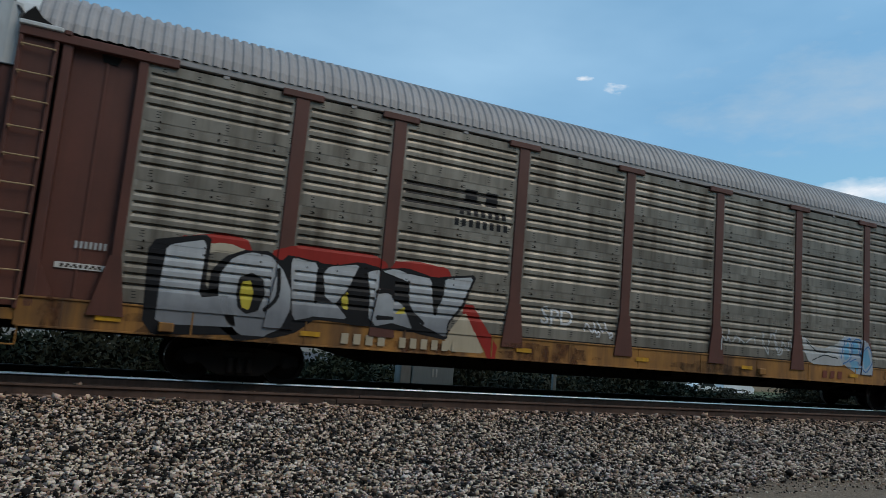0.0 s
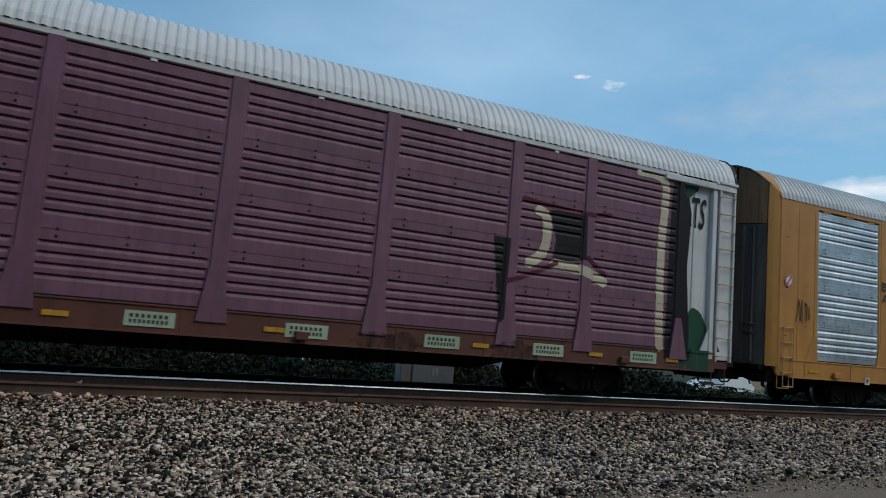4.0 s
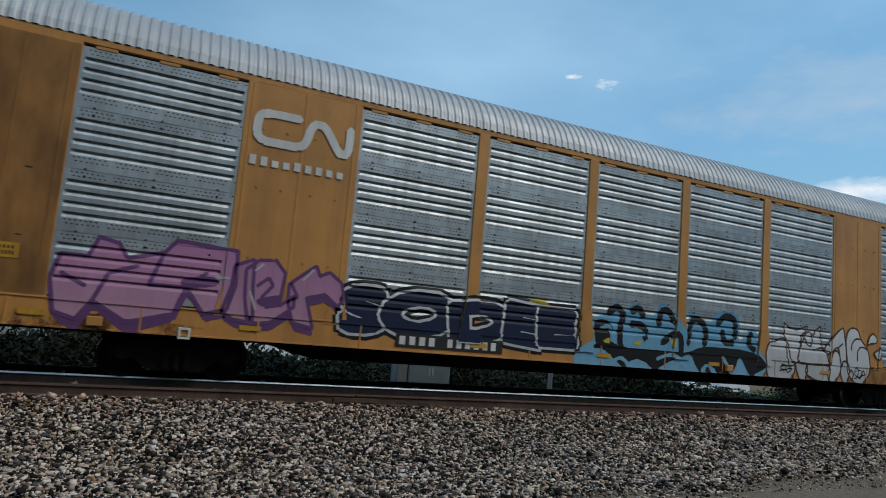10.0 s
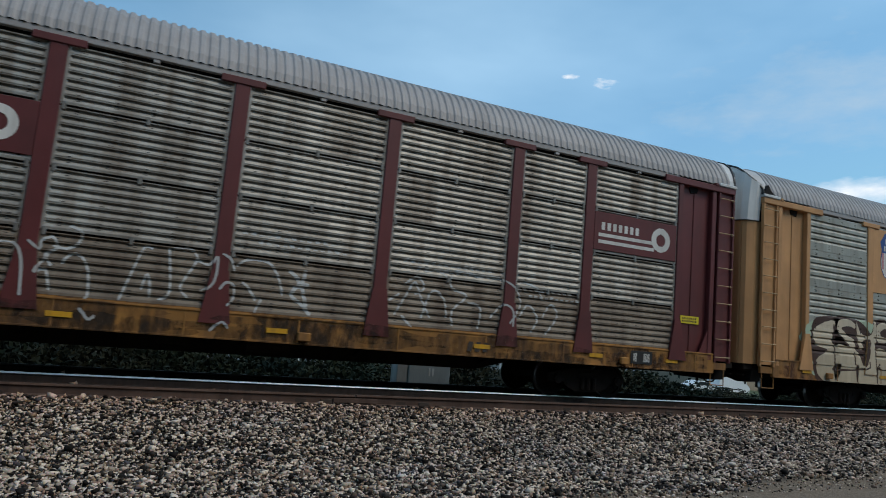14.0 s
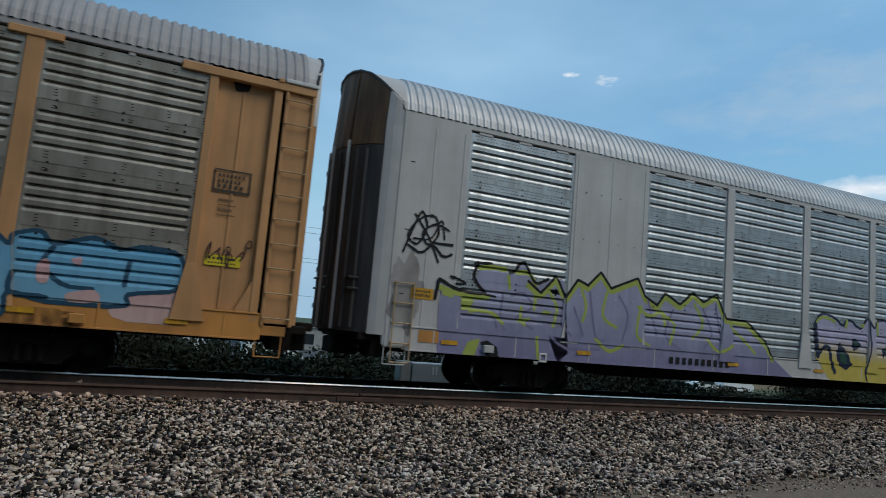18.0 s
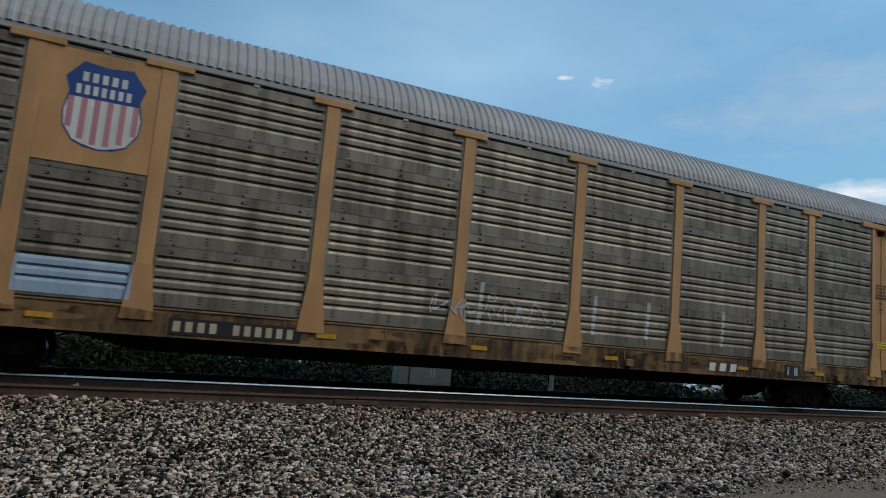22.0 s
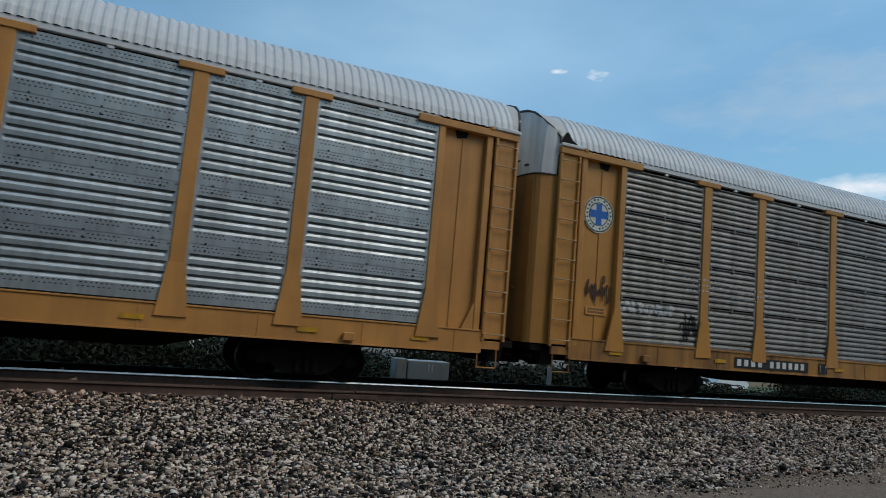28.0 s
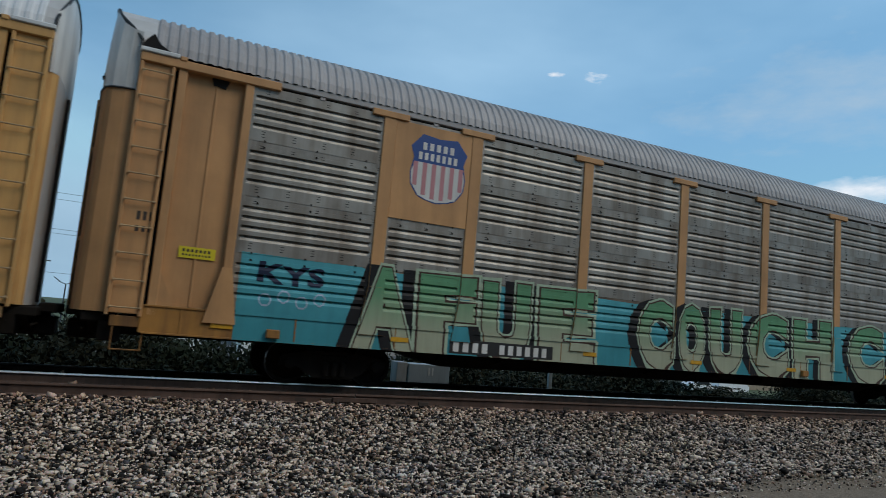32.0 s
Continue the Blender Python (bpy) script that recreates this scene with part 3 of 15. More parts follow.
def stone_material():
    m = bpy.data.materials.new("crushed_grey_and_brown_stone")
    m.use_nodes = True
    nt = m.node_tree
    link = nt.links.new
    geo = nt.nodes.new("ShaderNodeNewGeometry")
    co = nt.nodes.new("ShaderNodeTexCoord")
    ramp = nt.nodes.new("ShaderNodeValToRGB")
    cr = ramp.color_ramp
    cr.interpolation = "CONSTANT"
    # the blackest stones paint shaded gaps among the others
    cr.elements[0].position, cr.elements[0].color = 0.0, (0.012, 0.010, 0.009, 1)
    cr.elements[1].position, cr.elements[1].color = 0.83, (0.76, 0.63, 0.52, 1)
    for p, c in ((0.20, (0.040, 0.032, 0.027)), (0.31, (0.11, 0.082, 0.064)), (0.38, (0.085, 0.080, 0.083)), (0.46, (0.29, 0.195, 0.135)), (0.55, (0.37, 0.285, 0.225)), (0.68, (0.56, 0.445, 0.355))):
        e = cr.elements.new(p)
        e.color = (*c, 1)
    link(geo.outputs["Random Per Island"], ramp.inputs["Fac"])
    n = node(nt, "ShaderNodeTexNoise", Scale=40.0, Detail=4.0)
    link(co.outputs["Object"], n.inputs["Vector"])
    # patches of bluish fresh stone and of brown, rust-dusted stone beside the rail
    broad = node(nt, "ShaderNodeTexNoise", Scale=0.45, Detail=4.0)
    link(co.outputs["Object"], broad.inputs["Vector"])
    sep = nt.nodes.new("ShaderNodeSeparateXYZ")
    link(co.outputs["Object"], sep.inputs[0])
    rust = nt.nodes.new("ShaderNodeMapRange")
    rust.inputs["From Min"].default_value, rust.inputs["From Max"].default_value = 11.4, 12.7
    rust.inputs["To Max"].default_value = 0.6
    link(sep.outputs["Y"], rust.inputs["Value"])
    blue = nt.nodes.new("ShaderNodeMapRange")
    blue.inputs["From Min"].default_value, blue.inputs["From Max"].default_value = 0.5, 0.68
    blue.inputs["To Max"].default_value = 0.42
    link(broad.outputs["Fac"], blue.inputs["Value"])
    a = nt.nodes.new("ShaderNodeMix")
    a.data_type, a.blend_type = "RGBA", "MULTIPLY"
    a.inputs["B"].default_value = (0.70, 0.80, 0.98, 1)
    link(blue.outputs[0], a.inputs["Factor"])
    link(ramp.outputs["Color"], a.inputs["A"])
    b = nt.nodes.new("ShaderNodeMix")
    b.data_type, b.blend_type = "RGBA", "MULTIPLY"
    b.inputs["B"].default_value = (0.78, 0.54, 0.42, 1)
    link(rust.outputs[0], b.inputs["Factor"])
    link(a.outputs["Result"], b.inputs["A"])
    c = nt.nodes.new("ShaderNodeMix")
    c.data_type, c.blend_type = "RGBA", "OVERLAY"
    c.inputs["Factor"].default_value = 0.5
    link(b.outputs["Result"], c.inputs["A"])
    link(n.outputs["Color"], c.inputs["B"])
    bsdf = nt.nodes["Principled BSDF"]
    link(c.outputs["Result"], bsdf.inputs["Base Color"])
    bsdf.inputs["Roughness"].default_value = 0.9
    bsdf.inputs["Specular IOR Level"].default_value = 0.2
    return m


def build_ballast():
    """Crushed stone, each stone its own lump, in one heap on the bed."""
    rng = np.random.default_rng(7)

    def strip(x0, x1, y0, y1, n, size):
        x, y = rng.uniform(x0, x1, n), rng.uniform(y0, y1, n)
        return np.column_stack((x, y, np.full(n, size) * rng.lognormal(0, 0.28, n)))

    sets = [strip(-4.5, 9, 7.3, 12.75, 76000, 0.0215), strip(9, 22, 7.6, 12.75, 58000, 0.023), strip(22, 45, 8.8, 12.75, 38000, 0.028), strip(-6, 30, 13.2, 15.2, 9000, 0.04), strip(-5, 40, 12.3, 13.05, 9000, 0.032)]
    s = np.vstack(sets)
    edge = 7.45 + 0.16 * np.maximum(0, s[:, 0] - 4) + 0.25 * np.sin(s[:, 0] * 1.3) + rng.normal(0, 0.25, len(s))
    loose = rng.random(len(s)) < 0.12
    s[:, 2] *= np.where((s[:, 1] <= edge) & loose, 0.55, 1.0)
    s = s[(s[:, 1] > edge) | (s[:, 1] > 10.5) | loose]
    s = s[(s[:, 1] < 12.50) | (s[:, 1] > 13.0)]
    s = s[(s[:, 1] < 12.55) | (s[:, 1] > 13.3) | (rng.random(len(s)) < 0.75)]
    n = len(s)
    z = np.array([ground_height(y) for y in s[:, 1]])
    unit = np.array([(-1, -1, -1), (1, -1, -1), (1, 1, -1), (-1, 1, -1), (-1, -1, 1), (1, -1, 1), (1, 1, 1), (-1, 1, 1)], float) * 0.72
    faces = np.array([(0, 3, 2), (0, 2, 1), (4, 5, 6), (4, 6, 7), (0, 1, 5), (0, 5, 4), (1, 2, 6), (1, 6, 5), (2, 3, 7), (2, 7, 6), (3, 0, 4), (3, 4, 7)])
    v = unit[None] * rng.uniform(0.35, 1.4, (n, 8, 3)) * s[:, 2][:, None, None]
    v[:, :, 0] *= rng.uniform(0.9, 1.75, n)[:, None]
    v[:, :, 2] *= rng.uniform(0.35, 0.95, n)[:, None]
    a, b = rng.uniform(0, 6.28, n), rng.normal(0, 0.85, n)
    ca, sa, cb, sb = np.cos(a), np.sin(a), np.cos(b), np.sin(b)
    x0, y0, z0 = v[:, :, 0].copy(), v[:, :, 1].copy(), v[:, :, 2].copy()
    y1, z1 = y0 * cb[:, None] - z0 * sb[:, None], y0 * sb[:, None] + z0 * cb[:, None]
    v[:, :, 0], v[:, :, 1], v[:, :, 2] = x0 * ca[:, None] - y1 * sa[:, None], x0 * sa[:, None] + y1 * ca[:, None], z1
    v += np.column_stack((s[:, 0], s[:, 1], z + s[:, 2] * rng.uniform(-0.3, 1.5, n) + 0.012))[:, None]
    me = bpy.data.meshes.new("ballast_stones")
    me.vertices.add(n * 8)
    me.vertices.foreach_set("co", v.reshape(-1).astype(np.float32))
    tri = (faces[None] + (np.arange(n) * 8)[:, None, None]).reshape(-1)
    me.loops.add(len(tri))
    me.loops.foreach_set("vertex_index", tri.astype(np.int32))
    me.polygons.add(n * 12)
    me.polygons.foreach_set("loop_start", np.arange(0, n * 36, 3, dtype=np.int32))
    me.update(calc_edges=True)
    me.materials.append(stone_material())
    return tagged(new("ballast_stones", me), "crushed grey and brown stones heaped along the track", "gravel", kind="stuff")


def build_track():
    rust = surface("dark_rail_web_steel", (0.105, 0.064, 0.048), 0.9, 0.0, 0.3, 0.3, (0.02, 0.015, 0.012))
    side = surface("dusty_rail_head_side", (0.22, 0.18, 0.175), 0.6, 0.0, 0.2, 0.3, (0.10, 0.07, 0.06))
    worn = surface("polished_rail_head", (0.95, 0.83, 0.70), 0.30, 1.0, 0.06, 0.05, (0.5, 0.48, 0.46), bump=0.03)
    # dark copy for the far head, the car's shadow put into its colour
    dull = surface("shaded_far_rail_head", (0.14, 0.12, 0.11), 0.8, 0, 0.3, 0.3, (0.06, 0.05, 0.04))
    timber = surface("weathered_creosoted_sleeper", (0.060, 0.042, 0.032), 0.9, 0, 0.4, 0.4, (0.03, 0.02, 0.015))
    steel = surface("rusty_tie_plate", (0.075, 0.04, 0.026), 0.8, 0.2, 0.3, 0.3)
    track = thing("railway_track", "worn steel rails on dark sleepers in stone ballast", "railway track", kind="structure", at=(0, TRACK_Y, 0))
    half = [(0.030, -0.003), (0.0375, -0.023), (0.0378, -0.031), (0.030, -0.038), (0.010, -0.052), (0.009, -0.150), (0.022, -0.165), (0.076, -0.176), (0.076, -0.187)]
    sec = [(-0.022, 0.0), (0.022, 0.0)] + half + [(-y, z) for y, z in reversed(half)]
    for y in (-0.7525, 0.7525):
        sh = Shape()
        sh.prism([(a + y, b) for a, b in sec], -260, 420)
        for i in range(len(sec)):
            za, zb = sec[i][1], sec[(i + 1) % len(sec)][1]
            if min(za, zb) > -0.025:
                sh.mi[2 + i] = 1
            elif min(za, zb) > -0.05:
                sh.mi[2 + i] = 2
        part("rail", sh, [rust, worn, side] if y < 0 else [rust, dull, dull], track, "dusty grey-brown rail, near head polished, far head dark with painted shade")
    tie = Shape().box(-0.115, 0.115, -1.3, 1.3, -0.385, -0.200, 0.012).mesh("sleeper", timber)
    pl = Shape()
    pl.box(-0.09, 0.09, -0.18, 0.18, -0.200, -0.186, 0.003)
    for sx in (-0.06, 0.06):
        for sy in (-0.10, 0.10):
            pl.rod((sx, sy, -0.19), (sx, sy, -0.155), 0.011, 6)
            pl.box(sx - 0.018, sx + 0.018, sy - 0.02, sy + 0.02, -0.160, -0.148, 0.003)
    plate = pl.mesh("tie_plate", steel)
    anchor = Shape().box(-0.012, 0.012, -0.085, 0.085, -0.225, -0.189, 0.003).mesh("rail_anchor", steel)
    rnd = random.Random(3)
    for i in range(125):
        x = -9 + 0.51 * i
        t = part("sleeper", tie, None, track, at=(x, rnd.uniform(-0.03, 0.03), rnd.uniform(-0.008, 0.004)))
        t.rotation_euler = (0, 0, rnd.uniform(-0.01, 0.01))
        part("tie_plate", plate, None, track, at=(x, -0.7525, 0))
        if i % 2 == 0:
            part("rail_anchor", anchor, None, track, at=(x + 0.14, -0.7525, 0))
    spare = thing("spare_rail", "rust-brown spare rail lying along the sleeper ends", "rail", at=(0, 12.60, -0.112))
    old = surface("deep_rust_on_idle_rail", (0.105, 0.062, 0.046), 0.95, 0.0, 0.35, 0.35, (0.035, 0.022, 0.017))
    for x0, x1, tip in ((-40, 4.3, 0.0), (4.33, 27.1, 0.006), (27.13, 110, -0.004)):
        part("rail_length", Shape().prism([(a * 1.05, b * 1.08 + tip) for a, b in sec], x0, x1), old, spare)
    for x in (4.315, 27.115):
        part("joint_bar", Shape().box(x - 0.45, x + 0.45, -0.052, -0.020, -0.155, -0.062, 0.008), old, spare)
    return track


# ---- the freight cars ----
Y_PANEL, Y_POST, Y_SILL = -1.450, -1.530, -1.520   # planes of the near side, from the car's middle
Z_SILL0, Z_SILL1 = 0.80, 1.27
Z_LOW, Z_TOP = 1.31, 5.495                          # foot and head of the side panels
ROWS = 4
P_H = (Z_TOP - Z_LOW) / ROWS
ROOF_LINE = [(-1.52, 5.66), (-1.49, 5.83), (-1.39, 6.04), (-1.22, 6.27), (-1.03, 6.43), (-0.72, 6.55), (-0.40, 6.60), (0, 6.62)]
ROOF_FULL = ROOF_LINE + [(-y, z) for y, z in reversed(ROOF_LINE[:-1])]


def rib_profile(style):
    """Heights and depths (outwards) of one corrugated panel, from its foot."""
    if style == "even":
        first, pitch, count, deep, top, lip = 0.045, 0.140, 7, 0.048, P_H - 0.035, 0.0
    else:
        first, pitch, count, deep, top, lip = 0.225, 0.180, 4, 0.052, P_H - (0.035 if style == "slots" else 0.0), 0.006
    pts = [(0.0, deep)]
    for i in range(count):
        z = first + i * pitch
        pts += [(z, deep), (z + 0.045, deep * 0.62), (z + 0.078, 0.0), (z + 0.090, 0.0), (z + 0.102, deep)]
        if style == "even":
            pts += [(z + 0.116, deep), (z + 0.120, deep - 0.008), (z + 0.126, deep)]
    if lip:
        pts += [(top - 0.10, deep), (top - 0.098, deep - lip)]
    pts.append((top, deep - lip))
    return pts


PANELS = {}


def panel_mesh(w, style, mat):
    key = (round(w, 2), style, mat.name)
    if key not in PANELS:
        sh = Shape()
        pts = rib_profile(style)
        front = [(-d, z) for z, d in pts]
        back = [(0.02, pts[-1][0]), (0.02, 0.0)]
        ring = front + back
        n = len(ring)
        lip = max(d for z, d in pts)
        shut = [(-lip if q < len(pts) else y, z) for q, (y, z) in enumerate(ring)]
        stations = [(0.0, shut), (0.05, shut), (0.095, ring), (w - 0.095, ring), (w - 0.05, shut), (w, shut)]
        for x, prof in stations:
            sh.v += [(x, y, z) for y, z in prof]
        for m in range(len(stations) - 1):
            sh.f += [(m * n + i, m * n + n + i, m * n + n + (i + 1) % n, m * n + (i + 1) % n) for i in range(n)]
        last = (len(stations) - 1) * n
        sh.f += [tuple(range(n)), tuple(range(last + n - 1, last - 1, -1))]
        sh.mi = [0] * len(sh.f)
        PANELS[key] = sh.mesh("side_panel", mat)
    return PANELS[key]


def wave_roof(half, pitch=0.172, deep=0.022):
    """Arched roof sheet with ribs across the car."""
    sh = Shape()
    n = int(2 * half / pitch)
    xs = []
    for i in range(n):
        a = -half + i * 2 * half / n
        xs += [(a, 0), (a + pitch * 0.26, 0), (a + pitch * 0.44, deep), (a + pitch * 0.80, deep)]
    xs.append((half, 0))
    k = len(ROOF_FULL)
    for x, d in xs:
        for i, (y, z) in enumerate(ROOF_FULL):
            f = 1 + d / 1.6
            sh.v.append((x, y * f, 5.66 + (z - 5.66) * f + (d if abs(y) < 1.3 else d * 0.4)))
    for i in range(len(xs) - 1):
        for j in range(k - 1):
            a = i * k + j
            sh.f.append((a, a + k, a + k + 1, a + 1))
    sh.mi = [0] * len(sh.f)
    return sh


ROOFS = {}


def roof_mesh(half, mat):
    key = (half, mat.name)
    if key not in ROOFS:
        ROOFS[key] = wave_roof(half).mesh("roof", mat)
    return ROOFS[key]


def end_outline(inset, z0, z1=9.0):
    pts = [(-1.5 + inset, z0)] + [(y * (1.5 - inset) / 1.52, min(z1, z - inset * 0.4)) for y, z in ROOF_FULL if z < z1 + 0.2] + [(1.5 - inset, z0)]
    return pts


def wheel_mesh():
    sh = Shape()
    for s in (-1, 1):
        y = s * 0.7525
        sh.lathe([(0.02, -0.075), (0.10, -0.075), (0.13, -0.03), (0.33, -0.02), (0.345, -0.065), (0.42, -0.065)], (0, y, 0), 24)
        sh.lathe([(0.42, -0.065), (0.425, 0.03 * s), (0.42, 0.065)], (0, y, 0), 24, 1)
        sh.lathe([(0.42, 0.065), (0.345, 0.065), (0.33, 0.03), (0.13, 0.03), (0.10, 0.075), (0.02, 0.075)], (0, y, 0), 24)
        sh.lathe([(0.42, -0.07 * s), (0.448, -0.068 * s), (0.45, -0.05 * s), (0.42, -0.035 * s)], (0, y, 0), 24)
    sh.rod((0, -1.05, 0), (0, 1.05, 0), 0.075, 12)
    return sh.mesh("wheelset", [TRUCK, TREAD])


def truck_frame_mesh(side):
    sh = Shape()
    y = 1.03 * side
    out = [(-1.08, 0.36), (-1.08, 0.52), (-0.86, 0.60), (-0.45, 0.66), (0.45, 0.66), (0.86, 0.60), (1.08, 0.52), (1.08, 0.36), (0.70, 0.36), (0.56, 0.24), (0.36, 0.15), (-0.36, 0.15), (-0.56, 0.24), (-0.70, 0.36)]
    sh.prism(out, y - 0.05, y + 0.05, "y")
    for x in (-0.52, 0.52):
        sh.prism([(x - 0.10, 0.36), (x + 0.12, 0.36), (x + 0.10, 0.54), (x - 0.10, 0.56)], y + side * 0.05, y + side * 0.056, "y", 1)
    for x in (-0.86, 0.86):
        sh.rod((x, y - 0.03, 0.42), (x, y + side * 0.12, 0.42), 0.105, 10)
        sh.rod((x, y + side * 0.12, 0.42), (x, y + side * 0.14, 0.42), 0.06, 8)
    for x in (-0.17, 0, 0.17):
        sh.rod((x, y + side * 0.065, 0.20), (x, y + side * 0.065, 0.46), 0.062, 8)
    sh.box(-0.30, 0.30, y - 0.07, y + 0.09, 0.45, 0.60, 0.02)
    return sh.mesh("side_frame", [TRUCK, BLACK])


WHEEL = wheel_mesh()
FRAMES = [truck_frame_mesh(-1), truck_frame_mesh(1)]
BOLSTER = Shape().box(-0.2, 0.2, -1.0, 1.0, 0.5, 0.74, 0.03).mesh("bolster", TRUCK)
RUNG_MESHES = {}
WHEELS = []


def rung(w):
    if w not in RUNG_MESHES:
        s = Shape()
        s.rod((-w / 2, -0.05, 0), (w / 2, -0.05, 0), 0.013, 6)
        for x in (-w / 2, w / 2):
            s.rod((x, -0.055, 0), (x, 0.0, 0), 0.015, 6)
            s.box(x - 0.025, x + 0.025, -0.01, 0.0, -0.03, 0.03, 0.003)
        RUNG_MESHES[w] = s.mesh("rung", RUNG)
    return RUNG_MESHES[w]


def posts_of(kind):
    if kind == "flush":
        return [-4.43, -1.46, 1.46, 4.43]
    return [-9.515, -7.495, -4.515, -1.485, 1.485, 4.515, 7.495, 9.515]


def bays_of(kind):
    w = 0.13
    if kind == "flush":
        e = [-7.21, -4.43, -1.46, 1.46, 4.43, 7.21]
        mid = [(a + (w if i else 0), b - (w if i < 4 else 0)) for i, (a, b) in enumerate(zip(e, e[1:]))]
        return [(-12.16, -9.45)] + mid + [(9.45, 12.16)]
    p = [-12.235 - w] + posts_of(kind) + [12.235 + w]
    return [(a + w, b - w) for a, b in zip(p, p[1:])]


def build_underframe(k, car, sill, half, dark_low):
    """Side sills, centre sill, brake gear, draught gear and the two four-wheeled trucks."""
    for s in (-1, 1):
        sh = Shape()
        y0, y1 = (Y_SILL, Y_SILL + 0.10) if s < 0 else (-Y_SILL - 0.10, -Y_SILL)
        sh.box(-half + 0.55, half - 0.55, y0, y1, Z_SILL0, Z_SILL1, 0.012)
        ys = (y0 - 0.02, y1) if s < 0 else (y0, y1 + 0.02)
        sh.box(-half + 0.6, half - 0.6, ys[0], ys[1], Z_SILL0 - 0.012, Z_SILL0 + 0.02, 0.004)
        sh.box(-half + 0.6, half - 0.6, ys[0], ys[1], Z_SILL1 - 0.02, Z_SILL1 + 0.012, 0.004)
        if s < 0:
            for x in np.linspace(-half + 1.2, half - 1.2, 14):
                sh.box(x - 0.015, x + 0.015, y0 - 0.012, y0 + 0.01, Z_SILL0 + 0.02, Z_SILL1 - 0.02, 0.003)
        part("side_sill", sh, sill, car)
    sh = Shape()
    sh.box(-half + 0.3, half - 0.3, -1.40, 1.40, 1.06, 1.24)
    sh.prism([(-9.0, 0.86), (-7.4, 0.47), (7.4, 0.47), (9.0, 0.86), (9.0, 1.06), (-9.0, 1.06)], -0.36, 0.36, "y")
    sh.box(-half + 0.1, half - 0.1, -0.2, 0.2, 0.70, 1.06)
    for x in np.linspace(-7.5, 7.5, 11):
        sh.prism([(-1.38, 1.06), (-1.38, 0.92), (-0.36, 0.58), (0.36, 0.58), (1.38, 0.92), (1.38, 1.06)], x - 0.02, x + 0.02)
    part("underframe", sh, BLACK, car, "soot-black underframe, darkened for the shade below the car")
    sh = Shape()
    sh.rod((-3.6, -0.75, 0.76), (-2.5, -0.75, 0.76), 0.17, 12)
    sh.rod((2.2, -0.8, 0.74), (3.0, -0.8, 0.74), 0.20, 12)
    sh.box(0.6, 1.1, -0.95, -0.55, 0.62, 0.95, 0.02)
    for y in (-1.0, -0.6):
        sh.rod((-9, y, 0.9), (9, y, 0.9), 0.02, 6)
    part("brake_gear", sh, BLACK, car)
    for s in (-1, 1):
        sh = Shape()
        x = s * half
        sh.box(min(x, x + s * 0.42), max(x, x + s * 0.42), -0.09, 0.09, 0.78, 0.94, 0.02)
        sh.prism([(x + s * 0.18, -0.17), (x + s * 0.44, -0.20), (x + s * 0.46, 0.03), (x + s * 0.40, 0.16), (x + s * 0.18, 0.17)], 0.70, 1.0, "z")
        part("coupler", sh, TRUCK, car, "rusty knuckle coupler, darkened for shade")
        deck = Shape()
        deck.box(min(x - s * 0.2, x + s * 0.34), max(x - s * 0.2, x + s * 0.34), -1.32, 1.32, 0.93, 1.09, 0.02)
        deck.prism([(-1.30, 0.93), (-0.34, 0.66), (0.34, 0.66), (1.30, 0.93)], min(x - s * 0.15, x + s * 0.22), max(x - s * 0.15, x + s * 0.22))
        deck.rod((x + s * 0.30, -1.30, 0.80), (x + s * 0.30, 1.30, 0.80), 0.02, 6)
        part("end_platform", deck, BLACK, car, "soot-black end platform over the coupler, darkened for shade")
        pocket = Shape()
        pocket.box(min(x, x + s * 0.56), max(x, x + s * 0.56), -0.42, 0.42, 0.60, 0.93, 0.03)
        pocket.box(min(x + s * 0.30, x + s * 0.60), max(x + s * 0.30, x + s * 0.60), -0.75, 0.75, 1.0, 1.16, 0.02)
        pocket.prism([(-1.36, 0.95), (-1.30, 0.64), (-0.9, 0.60), (-0.4, 0.72), (-0.4, 0.95)], min(x - s * 0.3, x + s * 0.06), max(x - s * 0.3, x + s * 0.06))
        part("draught_gear", pocket, BLACK, car, "soot-black cushioned draught gear box, darkened for shade")
        sh = Shape()
        pts = [(x - s * 0.25, -0.35, 0.86), (x + s * 0.12, -0.33, 0.72), (x + s * 0.26, -0.25, 0.52), (x + s * 0.36, -0.12, 0.50), (x + s * 0.42, -0.03, 0.62)]
        sh.tube(pts, 0.024, 6)
        part("air_hose", sh, BLACK, car)
        part("uncoupling_lever", Shape().rod((x - s * 0.05, -1.35, 0.84), (x + s * 0.05, -0.25, 0.90), 0.014, 6), BLACK, car)
        sh = Shape()
        sh.box(min(x - s * 0.65, x - s * 0.1), max(x - s * 0.65, x - s * 0.1), -1.50, -1.42, 0.88, 1.06, 0.01)
        sh.rod((x - s * 0.62, -1.48, 0.50), (x - s * 0.16, -1.48, 0.50), 0.014, 6)
        for xx in (0.62, 0.16):
            sh.rod((x - s * xx, -1.48, 0.50), (x - s * xx, -1.48, 0.95), 0.014, 6)
        part("sill_step", sh, dark_low, car)
        truck = new("truck")
        truck.parent, truck.location = car, (s * 10.05, 0, 0)
        truck.empty_display_size = 0.2
        part("bolster", BOLSTER, None, truck)
        part("side_frame", FRAMES[0], None, truck)
        part("side_frame", FRAMES[1], None, truck)
        for x in (-0.86, 0.86):
            WHEELS.append((k, part("wheelset", WHEEL, None, truck, at=(x, 0, 0.42)), s * 10.05 + x))


